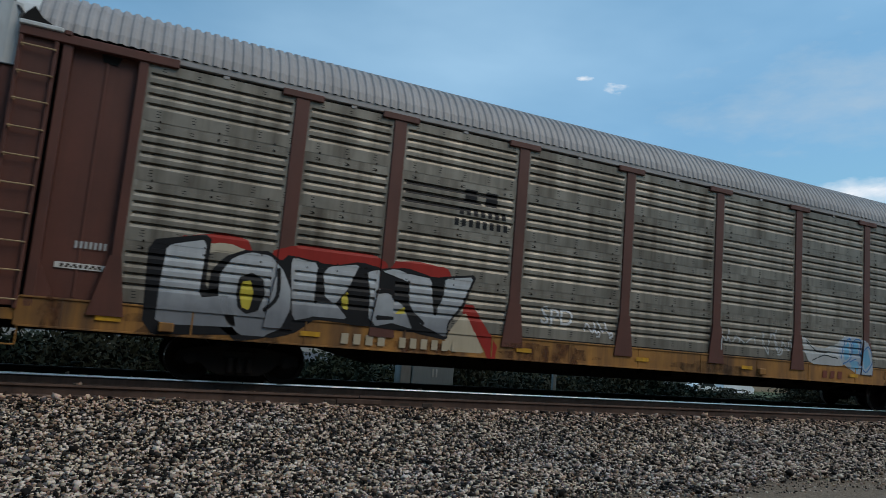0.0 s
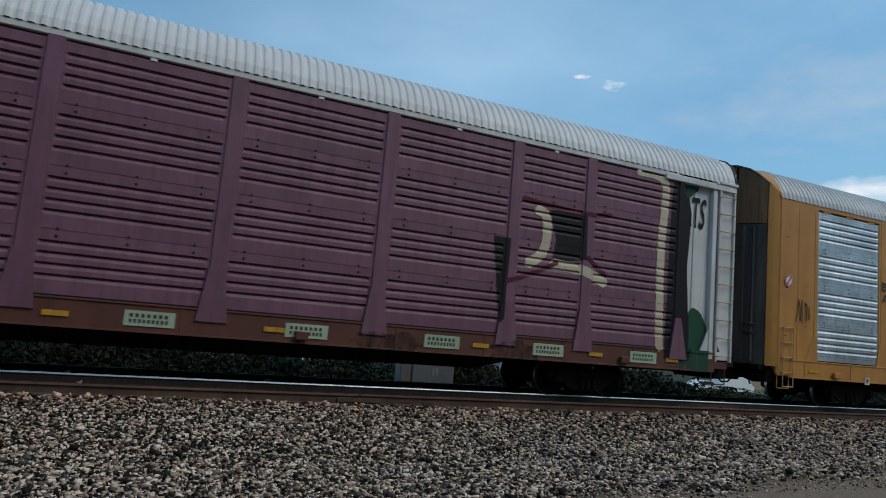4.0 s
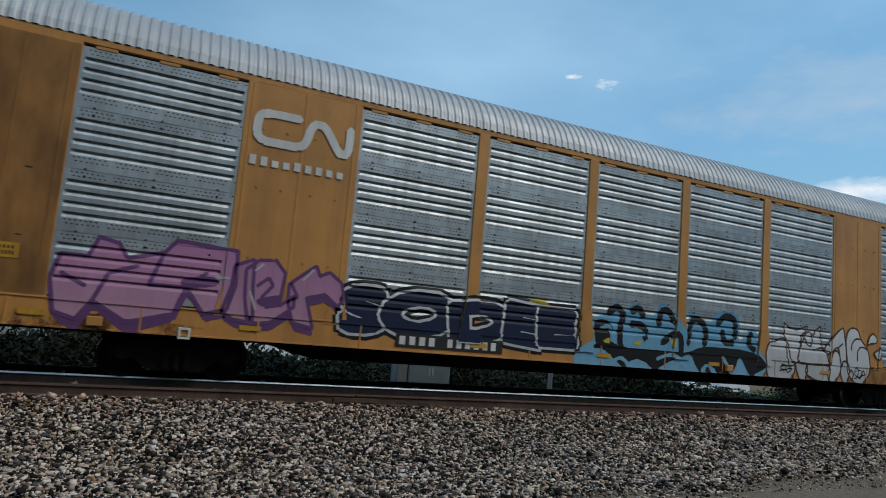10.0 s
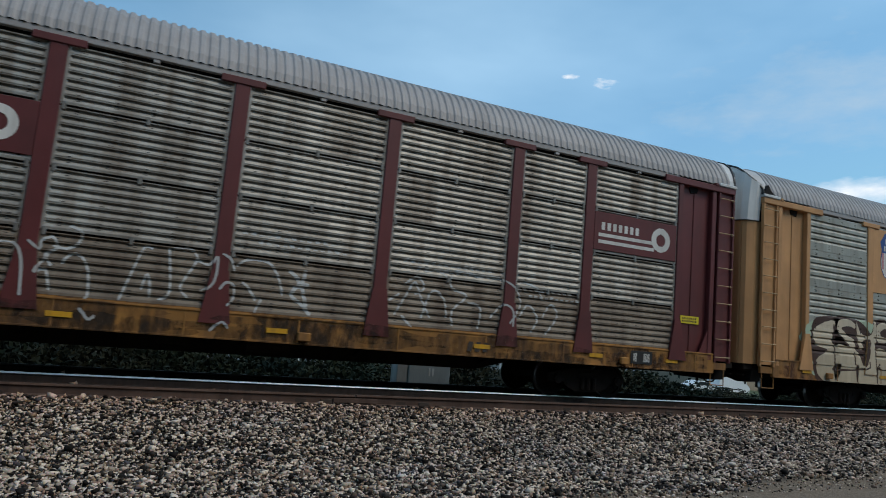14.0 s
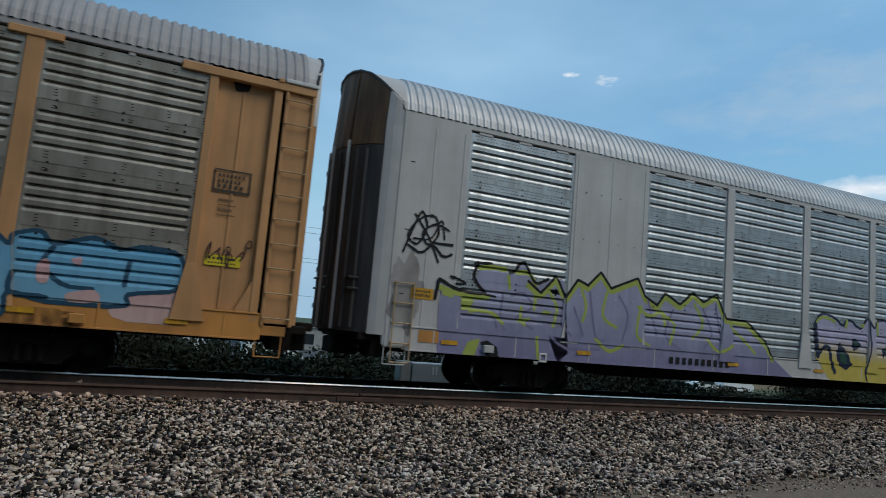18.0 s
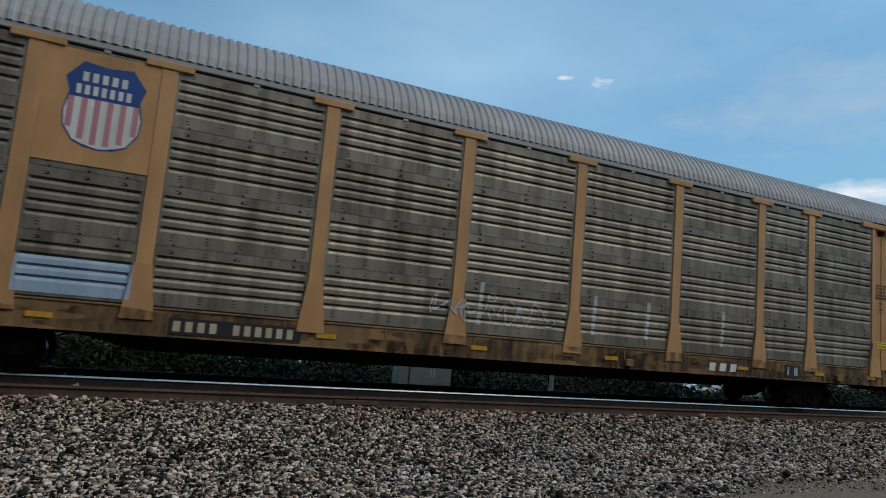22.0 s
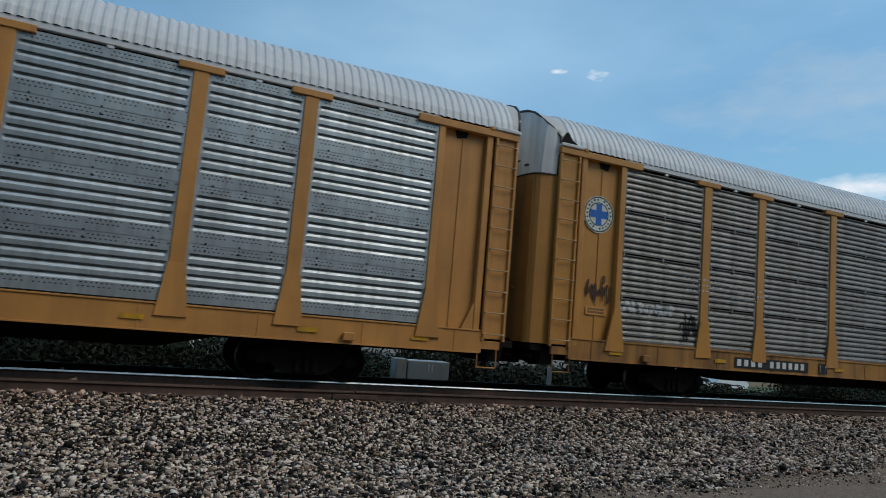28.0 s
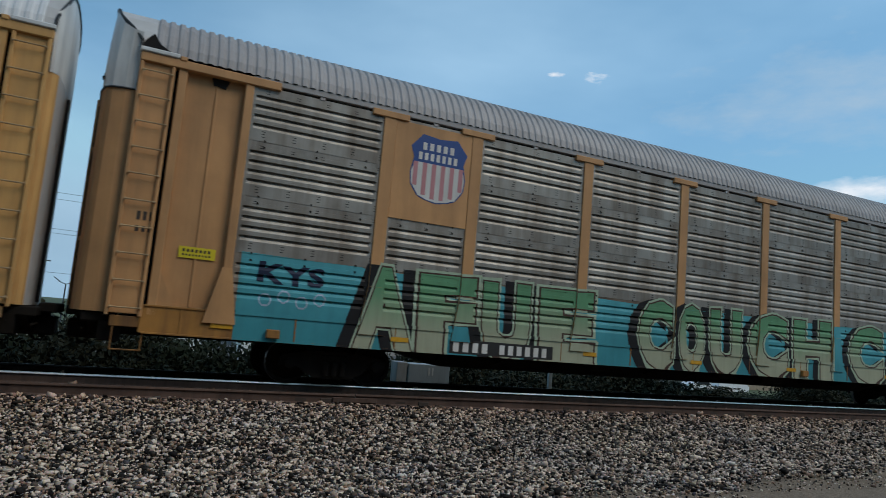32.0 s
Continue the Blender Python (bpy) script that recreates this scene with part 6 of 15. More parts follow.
# ---- the train: kind of car, ribs, and paints ----
SPEC = {
    -1: ("ladder", "bands", BROWN, GRIMY, SILL, ROOF_DULL, BROWN, WHITE, "tee", "weathered brown enclosed car carrier, mostly passed"),
    0: ("ladder", "bands", BROWN, GRIMY_DULL, SILL, ROOF_DULL, BROWN, WHITE, "tee", "brown enclosed car carrier with large silver graffiti"),
    1: ("flush", "bands", ORANGE, GALV, ORANGE, ROOF, DOOR_GREY, WHITE, "none", "yellow enclosed car carrier with red octagonal emblems"),
    2: ("ladder", "bands", WHITE, PURPLE, BROWN, ROOF_WHITE, WHITE, WHITE, "none", "enclosed car carrier sprayed purple with white ends"),
    3: ("flush", "bands", YELLOW, SHINY, YELLOW, ROOF, DOOR_DARK, WHITE, "none", "clean yellow car carrier with bright galvanised panels"),
    4: ("mixed", "bands", ORANGE, STREAKED, SILL, ROOF_DULL, WHITE, WHITE, "fan", "faded yellow car carrier with silver block graffiti"),
    5: ("ladder", "slots", YELLOW, SHINY, YELLOW, ROOF_DULL, WHITE, WHITE, "tee", "yellow car carrier with shiny slotted panels"),
    6: ("flush", "bands", ORANGE, GALV, ORANGE, ROOF, DOOR_GREY, WHITE, "none", "yellow car carrier with purple and blue graffiti"),
    7: ("ladder", "bands", ORANGE, GRIMY, ORANGE, ROOF_DULL, TAN, PALE, "tee", "grimy yellow car carrier with white and red graffiti"),
    8: ("ladder", "even", MAROON, RUSTY, SILL, ROOF_DULL, MAROON, WHITE, "tee", "maroon car carrier with rust-stained slatted panels"),
    9: ("ladder", "bands", TAN, DUSTY, SILL, ROOF_DULL, TAN, PALE, "tee", "tan car carrier with a shield and pastel graffiti"),
    10: ("ladder", "bands", TAN, GRIMY, ORANGE, ROOF_DULL, TAN, PALE, "tee", "tan car carrier with sky-blue bubble graffiti"),
    11: ("flush", "bands", PALE, GALV, PALE, ROOF, DOOR_DARK, PALE, "none", "pale grey car carrier with lilac and yellow graffiti"),
    12: ("flush", "bands", ORANGE, SOOTED, ORANGE, ROOF, DOOR_DARK, PALE, "none", "yellow car carrier with green block graffiti"),
    13: ("ladder", "bands", TAN, GRIMY_BROWN, SILL_DARK, ROOF_DULL, TAN, PALE, "tee", "tan car carrier with dark grimy panels"),
    14: ("ladder", "bands", ORANGE, GRIMY_GREY, SILL, ROOF_DULL, TAN, PALE, "tee", "yellow car carrier with black and white graffiti"),
    15: ("ladder", "even", BROWN, RUSTY, SILL, ROOF_WHITE, DOOR_SLATE, PALE, "none", "brown car carrier with a white script banner"),
    16: ("ladder", "bands", ORANGE, GALV, ORANGE, ROOF_WHITE, DOOR_DARK, PALE, "tee", "yellow car carrier with white bubble graffiti"),
    17: ("ladder", "even", YELLOW, SLATE, SILL, ROOF_WHITE, ORANGE, PALE, "tee", "yellow car carrier with a round blue emblem"),
    18: ("ladder", "even", YELLOW_PALE, SLATE, SILL_DARK, ROOF_WHITE, PALE, PALE, "tee", "yellow car carrier with crowded multicoloured graffiti"),
    19: ("ladder", "bands", TAN, RUSTY, SILL, ROOF_DULL, TAN, PALE, "tee", "tan car carrier with teal and green graffiti"),
}
CARS = {}
JOBS = []   # painted marks, worked out first and laid on once the cars stand



# ---- emblems, stencils and graffiti ----
CROSS_BLUE = sprayed("bright_blue_emblem_paint", (0.04, 0.16, 0.50))
INK = sprayed("black_spray_paint", (0.012, 0.012, 0.014))
NAVY = sprayed("navy_spray_paint", (0.014, 0.022, 0.055))
CHROME = sprayed("silver_spray_paint", (0.52, 0.54, 0.56), (0.22, 0.23, 0.25), (1.2, 2.2))
SNOW = sprayed("white_spray_paint", (0.70, 0.71, 0.72), (0.52, 0.53, 0.55))
CREAM = sprayed("cream_spray_paint", (0.58, 0.50, 0.38), (0.50, 0.42, 0.30))
BLOOD = sprayed("dark_red_spray_paint", (0.36, 0.030, 0.022))
VERMILION = sprayed("bright_red_spray_paint", (0.50, 0.060, 0.022))
ORANGE_INK = sprayed("orange_spray_paint", (0.55, 0.17, 0.02))
LEMON = sprayed("yellow_spray_paint", (0.58, 0.47, 0.06))
WINE = sprayed("wine_red_spray_paint", (0.10, 0.014, 0.035))
MINT = sprayed("pale_mint_spray_paint", (0.40, 0.50, 0.37))
GREEN = sprayed("leaf_green_spray_paint", (0.13, 0.27, 0.10), (0.36, 0.42, 0.24))
SAGE = sprayed("sage_and_cream_spray_paint", (0.40, 0.44, 0.24), (0.16, 0.26, 0.12), (1.0, 1.8))
FOREST = sprayed("dark_green_spray_paint", (0.020, 0.075, 0.045))
ROSE_SHADE = sprayed("shaded_rose_spray_paint", (0.24, 0.115, 0.125))
LILAC_DEEP = sprayed("deep_grey_lilac_spray_paint", (0.125, 0.11, 0.18), (0.105, 0.08, 0.14))
INK_THIN = sprayed("thin_blue_black_spray_paint", (0.022, 0.028, 0.032))
PALE_AQUA = sprayed("aqua_grey_spray_paint", (0.25, 0.33, 0.34), (0.14, 0.17, 0.18), (0.9, 1.7))
CRIMSON_DULL = sprayed("dull_crimson_spray_paint", (0.21, 0.040, 0.055))
PASTEL_YELLOW = sprayed("pastel_yellow_spray_paint", (0.50, 0.50, 0.30))
AQUA_FAINT = sprayed("faint_aqua_spray_paint", (0.34, 0.45, 0.47))
CREAM_GREY = sprayed("greyed_cream_spray_paint", (0.52, 0.51, 0.46), (0.52, 0.40, 0.24), (0.75, 1.35))
SLATE_DARK = sprayed("dark_slate_spray_paint", (0.026, 0.036, 0.038))
BLUE_FAINT = sprayed("faint_blue_spray_paint", (0.37, 0.43, 0.50))
FOREST_THIN = sprayed("thin_dark_green_spray_paint", (0.075, 0.095, 0.06), (0.12, 0.12, 0.06), (1.0, 1.6))
PLUM_GREY = sprayed("greyed_plum_spray_paint", (0.20, 0.19, 0.31))
WINE_DARK = sprayed("dark_wine_spray_paint", (0.075, 0.036, 0.040))
ROSE_WARM = sprayed("warm_rose_spray_paint", (0.45, 0.20, 0.20), (0.40, 0.19, 0.21))
LIME_PALE = sprayed("pale_lime_spray_paint", (0.50, 0.53, 0.22))
BLUE_MID = sprayed("mid_blue_spray_paint", (0.055, 0.17, 0.40))
MAUVE_DULL = sprayed("dusty_mauve_spray_paint", (0.37, 0.205, 0.30), (0.36, 0.19, 0.235))
ORANGE_DULL = sprayed("dull_orange_spray_paint", (0.52, 0.225, 0.085))
SALMON_DULL = sprayed("dull_salmon_spray_paint", (0.42, 0.13, 0.12))
LILAC_PALE = sprayed("pale_grey_lilac_spray_paint", (0.34, 0.32, 0.40), (0.24, 0.22, 0.29))
LIME = sprayed("lime_green_spray_paint", (0.38, 0.44, 0.10))
OLIVE = sprayed("olive_green_spray_paint", (0.10, 0.13, 0.035))
TEAL = sprayed("teal_spray_paint", (0.085, 0.36, 0.42), (0.05, 0.27, 0.32))
AQUA = sprayed("aqua_spray_paint", (0.05, 0.40, 0.36), (0.03, 0.33, 0.30))
SKY_INK = sprayed("sky_blue_spray_paint", (0.11, 0.33, 0.52), (0.20, 0.42, 0.58))
PALE_BLUE = sprayed("pale_blue_spray_paint", (0.36, 0.46, 0.58))
COBALT = sprayed("cobalt_blue_spray_paint", (0.03, 0.10, 0.36))
LILAC = sprayed("lilac_spray_paint", (0.335, 0.342, 0.475), (0.22, 0.21, 0.345), (0.9, 1.9))
LILAC_GOLD = sprayed("lilac_over_yellow_spray_paint", (0.42, 0.40, 0.55), (0.55, 0.44, 0.09), (1.35, 1.95))
PLUM = sprayed("plum_spray_paint", (0.14, 0.06, 0.17))
MAUVE = sprayed("mauve_spray_paint", (0.42, 0.25, 0.42), (0.36, 0.20, 0.38))
ROSE = sprayed("rose_pink_spray_paint", (0.52, 0.27, 0.33), (0.60, 0.42, 0.38))
SAND = sprayed("sandy_pink_spray_paint", (0.50, 0.36, 0.28), (0.46, 0.22, 0.08), (1.1, 1.7))
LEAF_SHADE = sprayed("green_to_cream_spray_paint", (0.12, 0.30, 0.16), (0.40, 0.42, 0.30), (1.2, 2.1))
UMBER = sprayed("brown_spray_paint", (0.070, 0.040, 0.032))
GHOST = sprayed("faded_white_spray_paint", (0.46, 0.47, 0.47))
SILVERED = sprayed("dull_silver_spray_paint", (0.44, 0.42, 0.39), (0.40, 0.36, 0.31))
PINKISH = sprayed("warm_pink_spray_paint", (0.44, 0.20, 0.36), (0.50, 0.28, 0.38))
AQUA_PALE = sprayed("pale_aqua_spray_paint", (0.14, 0.38, 0.42), (0.22, 0.42, 0.42))
DUSK = sprayed("dusky_slate_spray_paint", (0.045, 0.055, 0.085))
DUSK_BROWN = sprayed("dusky_brown_spray_paint", (0.15, 0.095, 0.09))
PINK_PALE = sprayed("pale_pink_spray_paint", (0.50, 0.38, 0.46), (0.48, 0.34, 0.34))
TEAL_DARK = sprayed("dark_teal_spray_paint", (0.02, 0.07, 0.12))
SLATE_INK = sprayed("thin_black_green_spray_paint", (0.045, 0.055, 0.045))
GREY_GREEN = sprayed("grey_green_spray_paint", (0.20, 0.24, 0.18))


def lay(k, name, groups, mat, lift, label, flat, kind):
    ob = sprayed_part(name, CARS[k], SPEC[k][0], SPEC[k][1], groups, mat, lift, label, flat)
    if ob and kind:
        tagged(ob, label, kind=kind)


def put(k, name, groups, mat, lift=0.004, label="", flat=None, whole=False):
    """Notes one mark for car k; bars and large letters become a part each."""
    kind = "stuff" if name in ("notice_text", "panel_scuffing", "data_stencil", "emblem_dots", "emblem_stripes", "owner_mark", "warning_disc", "soot_stain", "dirt_film", "graffiti_patch", "graffiti_shadow", "graffiti_linework", "graffiti_counter", "graffiti_shine", "graffiti_tag", "graffiti_curl", "graffiti_background", "graffiti_stroke") else ""
    if whole:
        JOBS.append(lambda: lay(k, name, groups, mat, lift, label, flat, kind))
    elif name.endswith("_bars") or name in ("graffiti_letters", "graffiti_edge", "graffiti_rim") and 1 < len(groups) < 16:
        single = name if name in ("graffiti_edge", "graffiti_rim") else name[:-1]
        for n, g in enumerate(groups):
            JOBS.append(lambda n=n, g=g: lay(k, single, [g], mat, lift + 0.0007 * (n % 3), label, flat, kind))
    else:
        JOBS.append(lambda: lay(k, name, groups, mat, lift, label, flat, kind))


def piece(k, text, x0, x1, z0, z1, fill, edge, rim=None, fat=0.035, edge_w=0.055, rim_w=0.11, lean=0.0, jump=0.04, turn=4, seed=1, gap=0.10, swell=0.05):
    """Painted lettering: a wide rim, a dark edge and the filled letters."""
    kw = dict(lean=lean, jump=jump, turn=turn, seed=seed, gap=gap, swell=swell)
    if rim:
        put(k, "graffiti_rim", lettering(text, x0, x1, z0, z1, fat + edge_w + rim_w * 0.5, **kw), rim, 0.005)
    put(k, "graffiti_edge", lettering(text, x0, x1, z0, z1, fat + edge_w, **kw), edge, 0.008)
    put(k, "graffiti_letters", lettering(text, x0, x1, z0, z1, fat, **kw), fill, 0.011, "large sprayed graffiti letters")


def swollen(g, r):
    """One outline laid down nine times around itself, so that it swells evenly by r."""
    out = [g]
    for i in range(10):
        dx, dz = r * math.cos(i * 0.6283), r * math.sin(i * 0.6283)
        out.append([tuple((x + dx, z + dz) for x, z in s) for s in g])
    return out


def balloon(k, x0, x1, z0, z1, n, fill, edge, rim=None, seed=1, text="", line=0.05, turned=""):
    """Swollen bubble letters that overlap, each with its own edge line; without a text they are turned over, as nobody can read them."""
    rnd, h = random.Random(seed), z1 - z0
    word_of = text or turned or "".join(rnd.choice("SGREBPAQ") for _ in range(n))
    kw = dict(jump=0.03, turn=7, seed=seed, gap=0.04, swell=0.06)
    r = 0.085 * h
    slim = lettering(word_of, x0 + r, x1 - r, z0 + r, z1 - r, 0.035, **kw)
    if not text:
        slim = [[tuple((x0 + x1 - x, z0 + z1 - z) for x, z in s) for s in g] for g in slim][::-1]
    if rim:
        put(k, "graffiti_rim", [q for g in slim for q in swollen(g, r + 0.13)], rim, 0.004, whole=True)
    for i, g in enumerate(slim):
        put(k, "graffiti_edge", swollen(g, r + line), edge, 0.0062 + 0.0024 * i, whole=True)
        put(k, "graffiti_letter", swollen(g, r), fill, 0.0075 + 0.0024 * i, "rounded sprayed graffiti letter", whole=True)


def lobes(k, cuts, tops, fill, edge, seed=1, line=0.06):
    """Plump upright lobes side by side, as in a quick two-colour throw-up; they run down over the sill."""
    rnd = random.Random(seed)
    for i, (a, b) in enumerate(zip(cuts, cuts[1:])):
        top, r, foot = tops[i], (b - a) * 0.5, rnd.uniform(-0.12, 0.12)
        side = [(a, 1.25), (a + 0.01, top - r * 0.9), (a + r * 0.35, top - r * 0.12), (a + r, top), (b - r * 0.35, top - r * 0.14), (b, top - r * 0.9), (b + 0.01, 1.25)]
        put(k, "graffiti_letter", [loop([(a - foot, 0.80)] + eased(side, False) + [(b - foot, 0.80)])], fill, 0.0055 + 0.0008 * (i % 2), "plump sprayed graffiti letter", whole=True)
        deep = rnd.choice((0.82, 1.0, 1.35))
        put(k, "graffiti_linework", stroke(side[1:] + [(b - foot * 0.8, deep)], line), edge, 0.0085)
        put(k, "graffiti_linework", stroke([(a - foot * 0.6, rnd.uniform(0.82, 1.3))] + side[:3], line), edge, 0.0088)
        m = (a + b) / 2
        if rnd.random() < 0.6:
            put(k, "graffiti_linework", stroke([(m, top - r * 0.9), (m + rnd.uniform(-0.06, 0.06), top - r * 0.9 - 0.25)], line * 0.9), edge, 0.009)
        if rnd.random() < 0.55:
            put(k, "graffiti_counter", [round_patch(m - 0.10, m + 0.08, 1.35, 1.62, rnd.randint(1, 99), 0.12, 16, 2.2)], edge, 0.009)
        if rnd.random() < 0.5:
            put(k, "graffiti_linework", stroke([(m - 0.15, 1.30), (m, 1.42), (m + 0.2, 1.26)], line), edge, 0.0092)


def wild(k, x0, x1, z0, z1, n, fills, edge, rim=None, seed=1, lean=0.2):
    """Angular interlocked shapes that cannot be read, in one or more colours."""
    g = shards(x0, x1, z0, z1, seed, n, lean)
    if rim:
        put(k, "graffiti_rim", grown(g, 0.13), rim, 0.005)
    put(k, "graffiti_edge", grown(g, 0.055), edge, 0.008)
    for i, mat in enumerate(fills):
        put(k, "graffiti_letters", g[i::len(fills)], mat, 0.011 + 0.001 * i, "angular sprayed graffiti shapes")
    rnd = random.Random(seed + 3)
    cuts = []
    for q in g[::2]:
        (ax, az), (bx, bz) = q[0][0], q[2][0]
        cuts += stroke([(ax * 0.7 + bx * 0.3, az * 0.75 + bz * 0.25), (ax * 0.35 + bx * 0.65, az * 0.3 + bz * 0.7)], 0.03)
    put(k, "graffiti_linework", cuts, edge, 0.016)


def scrawl(k, x0, x1, z0, z1, mat, n=4, w=0.045, seed=1):
    put(k, "graffiti_tag", tag_lines(x0, x1, z0, z1, seed, w, n), mat, 0.013, "thin unreadable sprayed scrawl")


def patch(k, x0, x1, z0, z1, mat, seed=1, rough=0.08, square=5.0, lift=0.003):
    put(k, "graffiti_background", [round_patch(x0, x1, z0, z1, seed, rough, 60, square)], mat, lift)


def word(x0, x1, z0, z1, n, lean=0.0, low=0.0, seed=1):
    """A row of n plain bars in place of a word."""
    rnd, out, step = random.Random(seed), [], (x1 - x0) / n
    for i in range(n):
        top = z1 - (rnd.uniform(0, low) * (z1 - z0) if i else 0)
        out.append(bar(x0 + i * step, x0 + (i + 0.58) * step, z0, top, lean))
    return out


def sill_marks(k, x0, x1, z0=0.93, z1=1.10, black=True, ink=None):
    """The car's number: bars on a black panel."""
    y = Y_SILL - 0.0
    if black:
        put(k, "number_panel", [bar(x0 - 0.08, x1 + 0.08, z0 - 0.05, z1 + 0.05)], PLATE, 0.016, "black number panel", flat=y)
    m = x0 + (x1 - x0) * 0.42
    put(k, "number_bars", word(x0, m - 0.1, z0, z1, 4) + word(m + 0.1, x1, z0, z1, 6), ink or MARK_WHITE, 0.021, flat=y)


def owner_marks(k, x0, x1, mat=None, z0=0.90, z1=1.10):
    put(k, "owner_mark", word(x0, x1, z0, z1, 3, 0.15), mat or MARK_RED, 0.017, flat=Y_SILL)


def notice(k, x, z, w=0.62, h=0.19, mat=None, depth=None):
    y = depth if depth is not None else (Y_POST + 0.006 if SPEC[k][0] != "ladder" else -1.42)
    put(k, "notice", [bar(x - w / 2, x + w / 2, z - h / 2, z + h / 2)], mat or DECAL_LEMON, 0.004, "yellow notice plate", flat=y)
    put(k, "notice_text", word(x - w * 0.4, x + w * 0.4, z - h * 0.30, z - h * 0.08, 9) + word(x - w * 0.4, x + w * 0.4, z + h * 0.08, z + h * 0.30, 7), MARK_DARK, 0.007, flat=y)


def data_box(k, x, z, w=0.66, h=0.42, mat=None):
    """A stencilled frame of small print, too small to read."""
    y = Y_POST + 0.006 if SPEC[k][0] != "ladder" else -1.42
    m = mat or MARK_WHITE
    ring = bar(x - w / 2, x + w / 2, z - h / 2, z + h / 2) + bar(x - w / 2 + 0.03, x + w / 2 - 0.03, z - h / 2 + 0.03, z + h / 2 - 0.03)
    rows = []
    for j in range(3):
        zz = z + h * (0.24 - 0.24 * j)
        rows += word(x - w * 0.38, x + w * (0.36 - 0.1 * (j % 2)), zz - 0.035, zz + 0.03, 7 - j, seed=j)
    put(k, "data_stencil", [ring] + rows, m, 0.004, flat=y)
    extra = []
    for j in range(4):
        extra += word(x - w * 0.3, x + w * (0.1 + 0.1 * (j % 2)), z - h / 2 - 0.16 - j * 0.09, z - h / 2 - 0.12 - j * 0.09, 6, seed=j + 9)
    put(k, "data_stencil", extra, m, 0.004, flat=y)


def carrier_panel(k, x0, x1, z0, z1, mat):
    """A plain painted sheet bolted over the ribs."""
    JOBS.append(lambda: part("sign_panel", Shape().box(x0, x1, -1.518, -1.462, z0, z1, 0.006), mat, CARS[k], "flat painted sign panel"))
    return -1.518


SHIELD = [(-0.50, 0.30), (-0.41, 0.39), (-0.31, 0.50), (-0.16, 0.485), (0, 0.47), (0.16, 0.485), (0.31, 0.50), (0.41, 0.39), (0.50, 0.30), (0.44, 0.14), (0.49, -0.08), (0.47, -0.26), (0.34, -0.42), (0.18, -0.475), (0, -0.50), (-0.18, -0.475), (-0.34, -0.42), (-0.47, -0.26), (-0.49, -0.08), (-0.44, 0.14)]


def shield(k, x0, x1, z0, z1, y):
    cx, cz, w, h = (x0 + x1) / 2, (z0 + z1) / 2, x1 - x0, z1 - z0
    at = lambda f: [(cx + px * w * f, cz + pz * h * f) for px, pz in SHIELD]
    put(k, "emblem_edge", [loop(at(1.0))], BLUE, 0.004, "shield emblem in red, white and blue", flat=y)
    low = [(px, min(pz, 0.08)) for px, pz in at(0.965) for px, pz in [((px - cx) / w, (pz - cz) / h)]]
    put(k, "emblem_field", [loop([(cx + px * w, cz + pz * h) for px, pz in low])], MARK_WHITE, 0.007, flat=y)
    stripes = []
    for i in range(6):
        u = -0.40 + i * 0.16
        bottom = -0.46 * math.sqrt(max(0.05, 1 - (u / 0.5) ** 2)) * 0.97
        stripes.append(bar(cx + (u - 0.038) * w, cx + (u + 0.038) * w, cz + bottom * h, cz + 0.08 * h))
    put(k, "emblem_stripes", stripes, RED if k in (3,) else PINK, 0.009, flat=y)
    put(k, "emblem_bars", word(cx - 0.30 * w, cx + 0.30 * w, cz + 0.27 * h, cz + 0.38 * h, 5) + word(cx - 0.36 * w, cx + 0.36 * w, cz + 0.12 * h, cz + 0.23 * h, 7), MARK_WHITE, 0.009, flat=y)


def circle(cx, cz, r, n=28):
    return loop([(cx + r * math.cos(2 * math.pi * i / n), cz + r * math.sin(2 * math.pi * i / n)) for i in range(n)])


def round_emblem(k, cx, cz, r, y):
    put(k, "emblem_disc", [circle(cx, cz, r)], MARK_WHITE if k == 17 else TEAL, 0.004, "round blue cross emblem", flat=y)
    put(k, "emblem_ring", [circle(cx, cz, r * 0.97) + circle(cx, cz, r * 0.90), circle(cx, cz, r * 0.66) + circle(cx, cz, r * 0.60)], FOREST, 0.006, flat=y)
    ring = []
    for i in range(22):
        if i % 11 in (5,):
            continue
        a = 2 * math.pi * i / 22
        ring.append(circle(cx + r * 0.78 * math.cos(a), cz + r * 0.78 * math.sin(a), r * 0.065, 6))
    put(k, "emblem_dots", ring, FOREST if k == 17 else MARK_WHITE, 0.007, flat=y)
    put(k, "emblem_cross", [bar(cx - r * 0.19, cx + r * 0.19, cz - r * 0.58, cz + r * 0.58), bar(cx - r * 0.58, cx + r * 0.58, cz - r * 0.19, cz + r * 0.19)], SKY_INK if k == 7 else CROSS_BLUE, 0.009, flat=y)


def octagon(cx, cz, r):
    return loop([(cx + r * math.cos(math.pi * (2 * i + 1) / 8), cz + r * math.sin(math.pi * (2 * i + 1) / 8)) for i in range(8)])


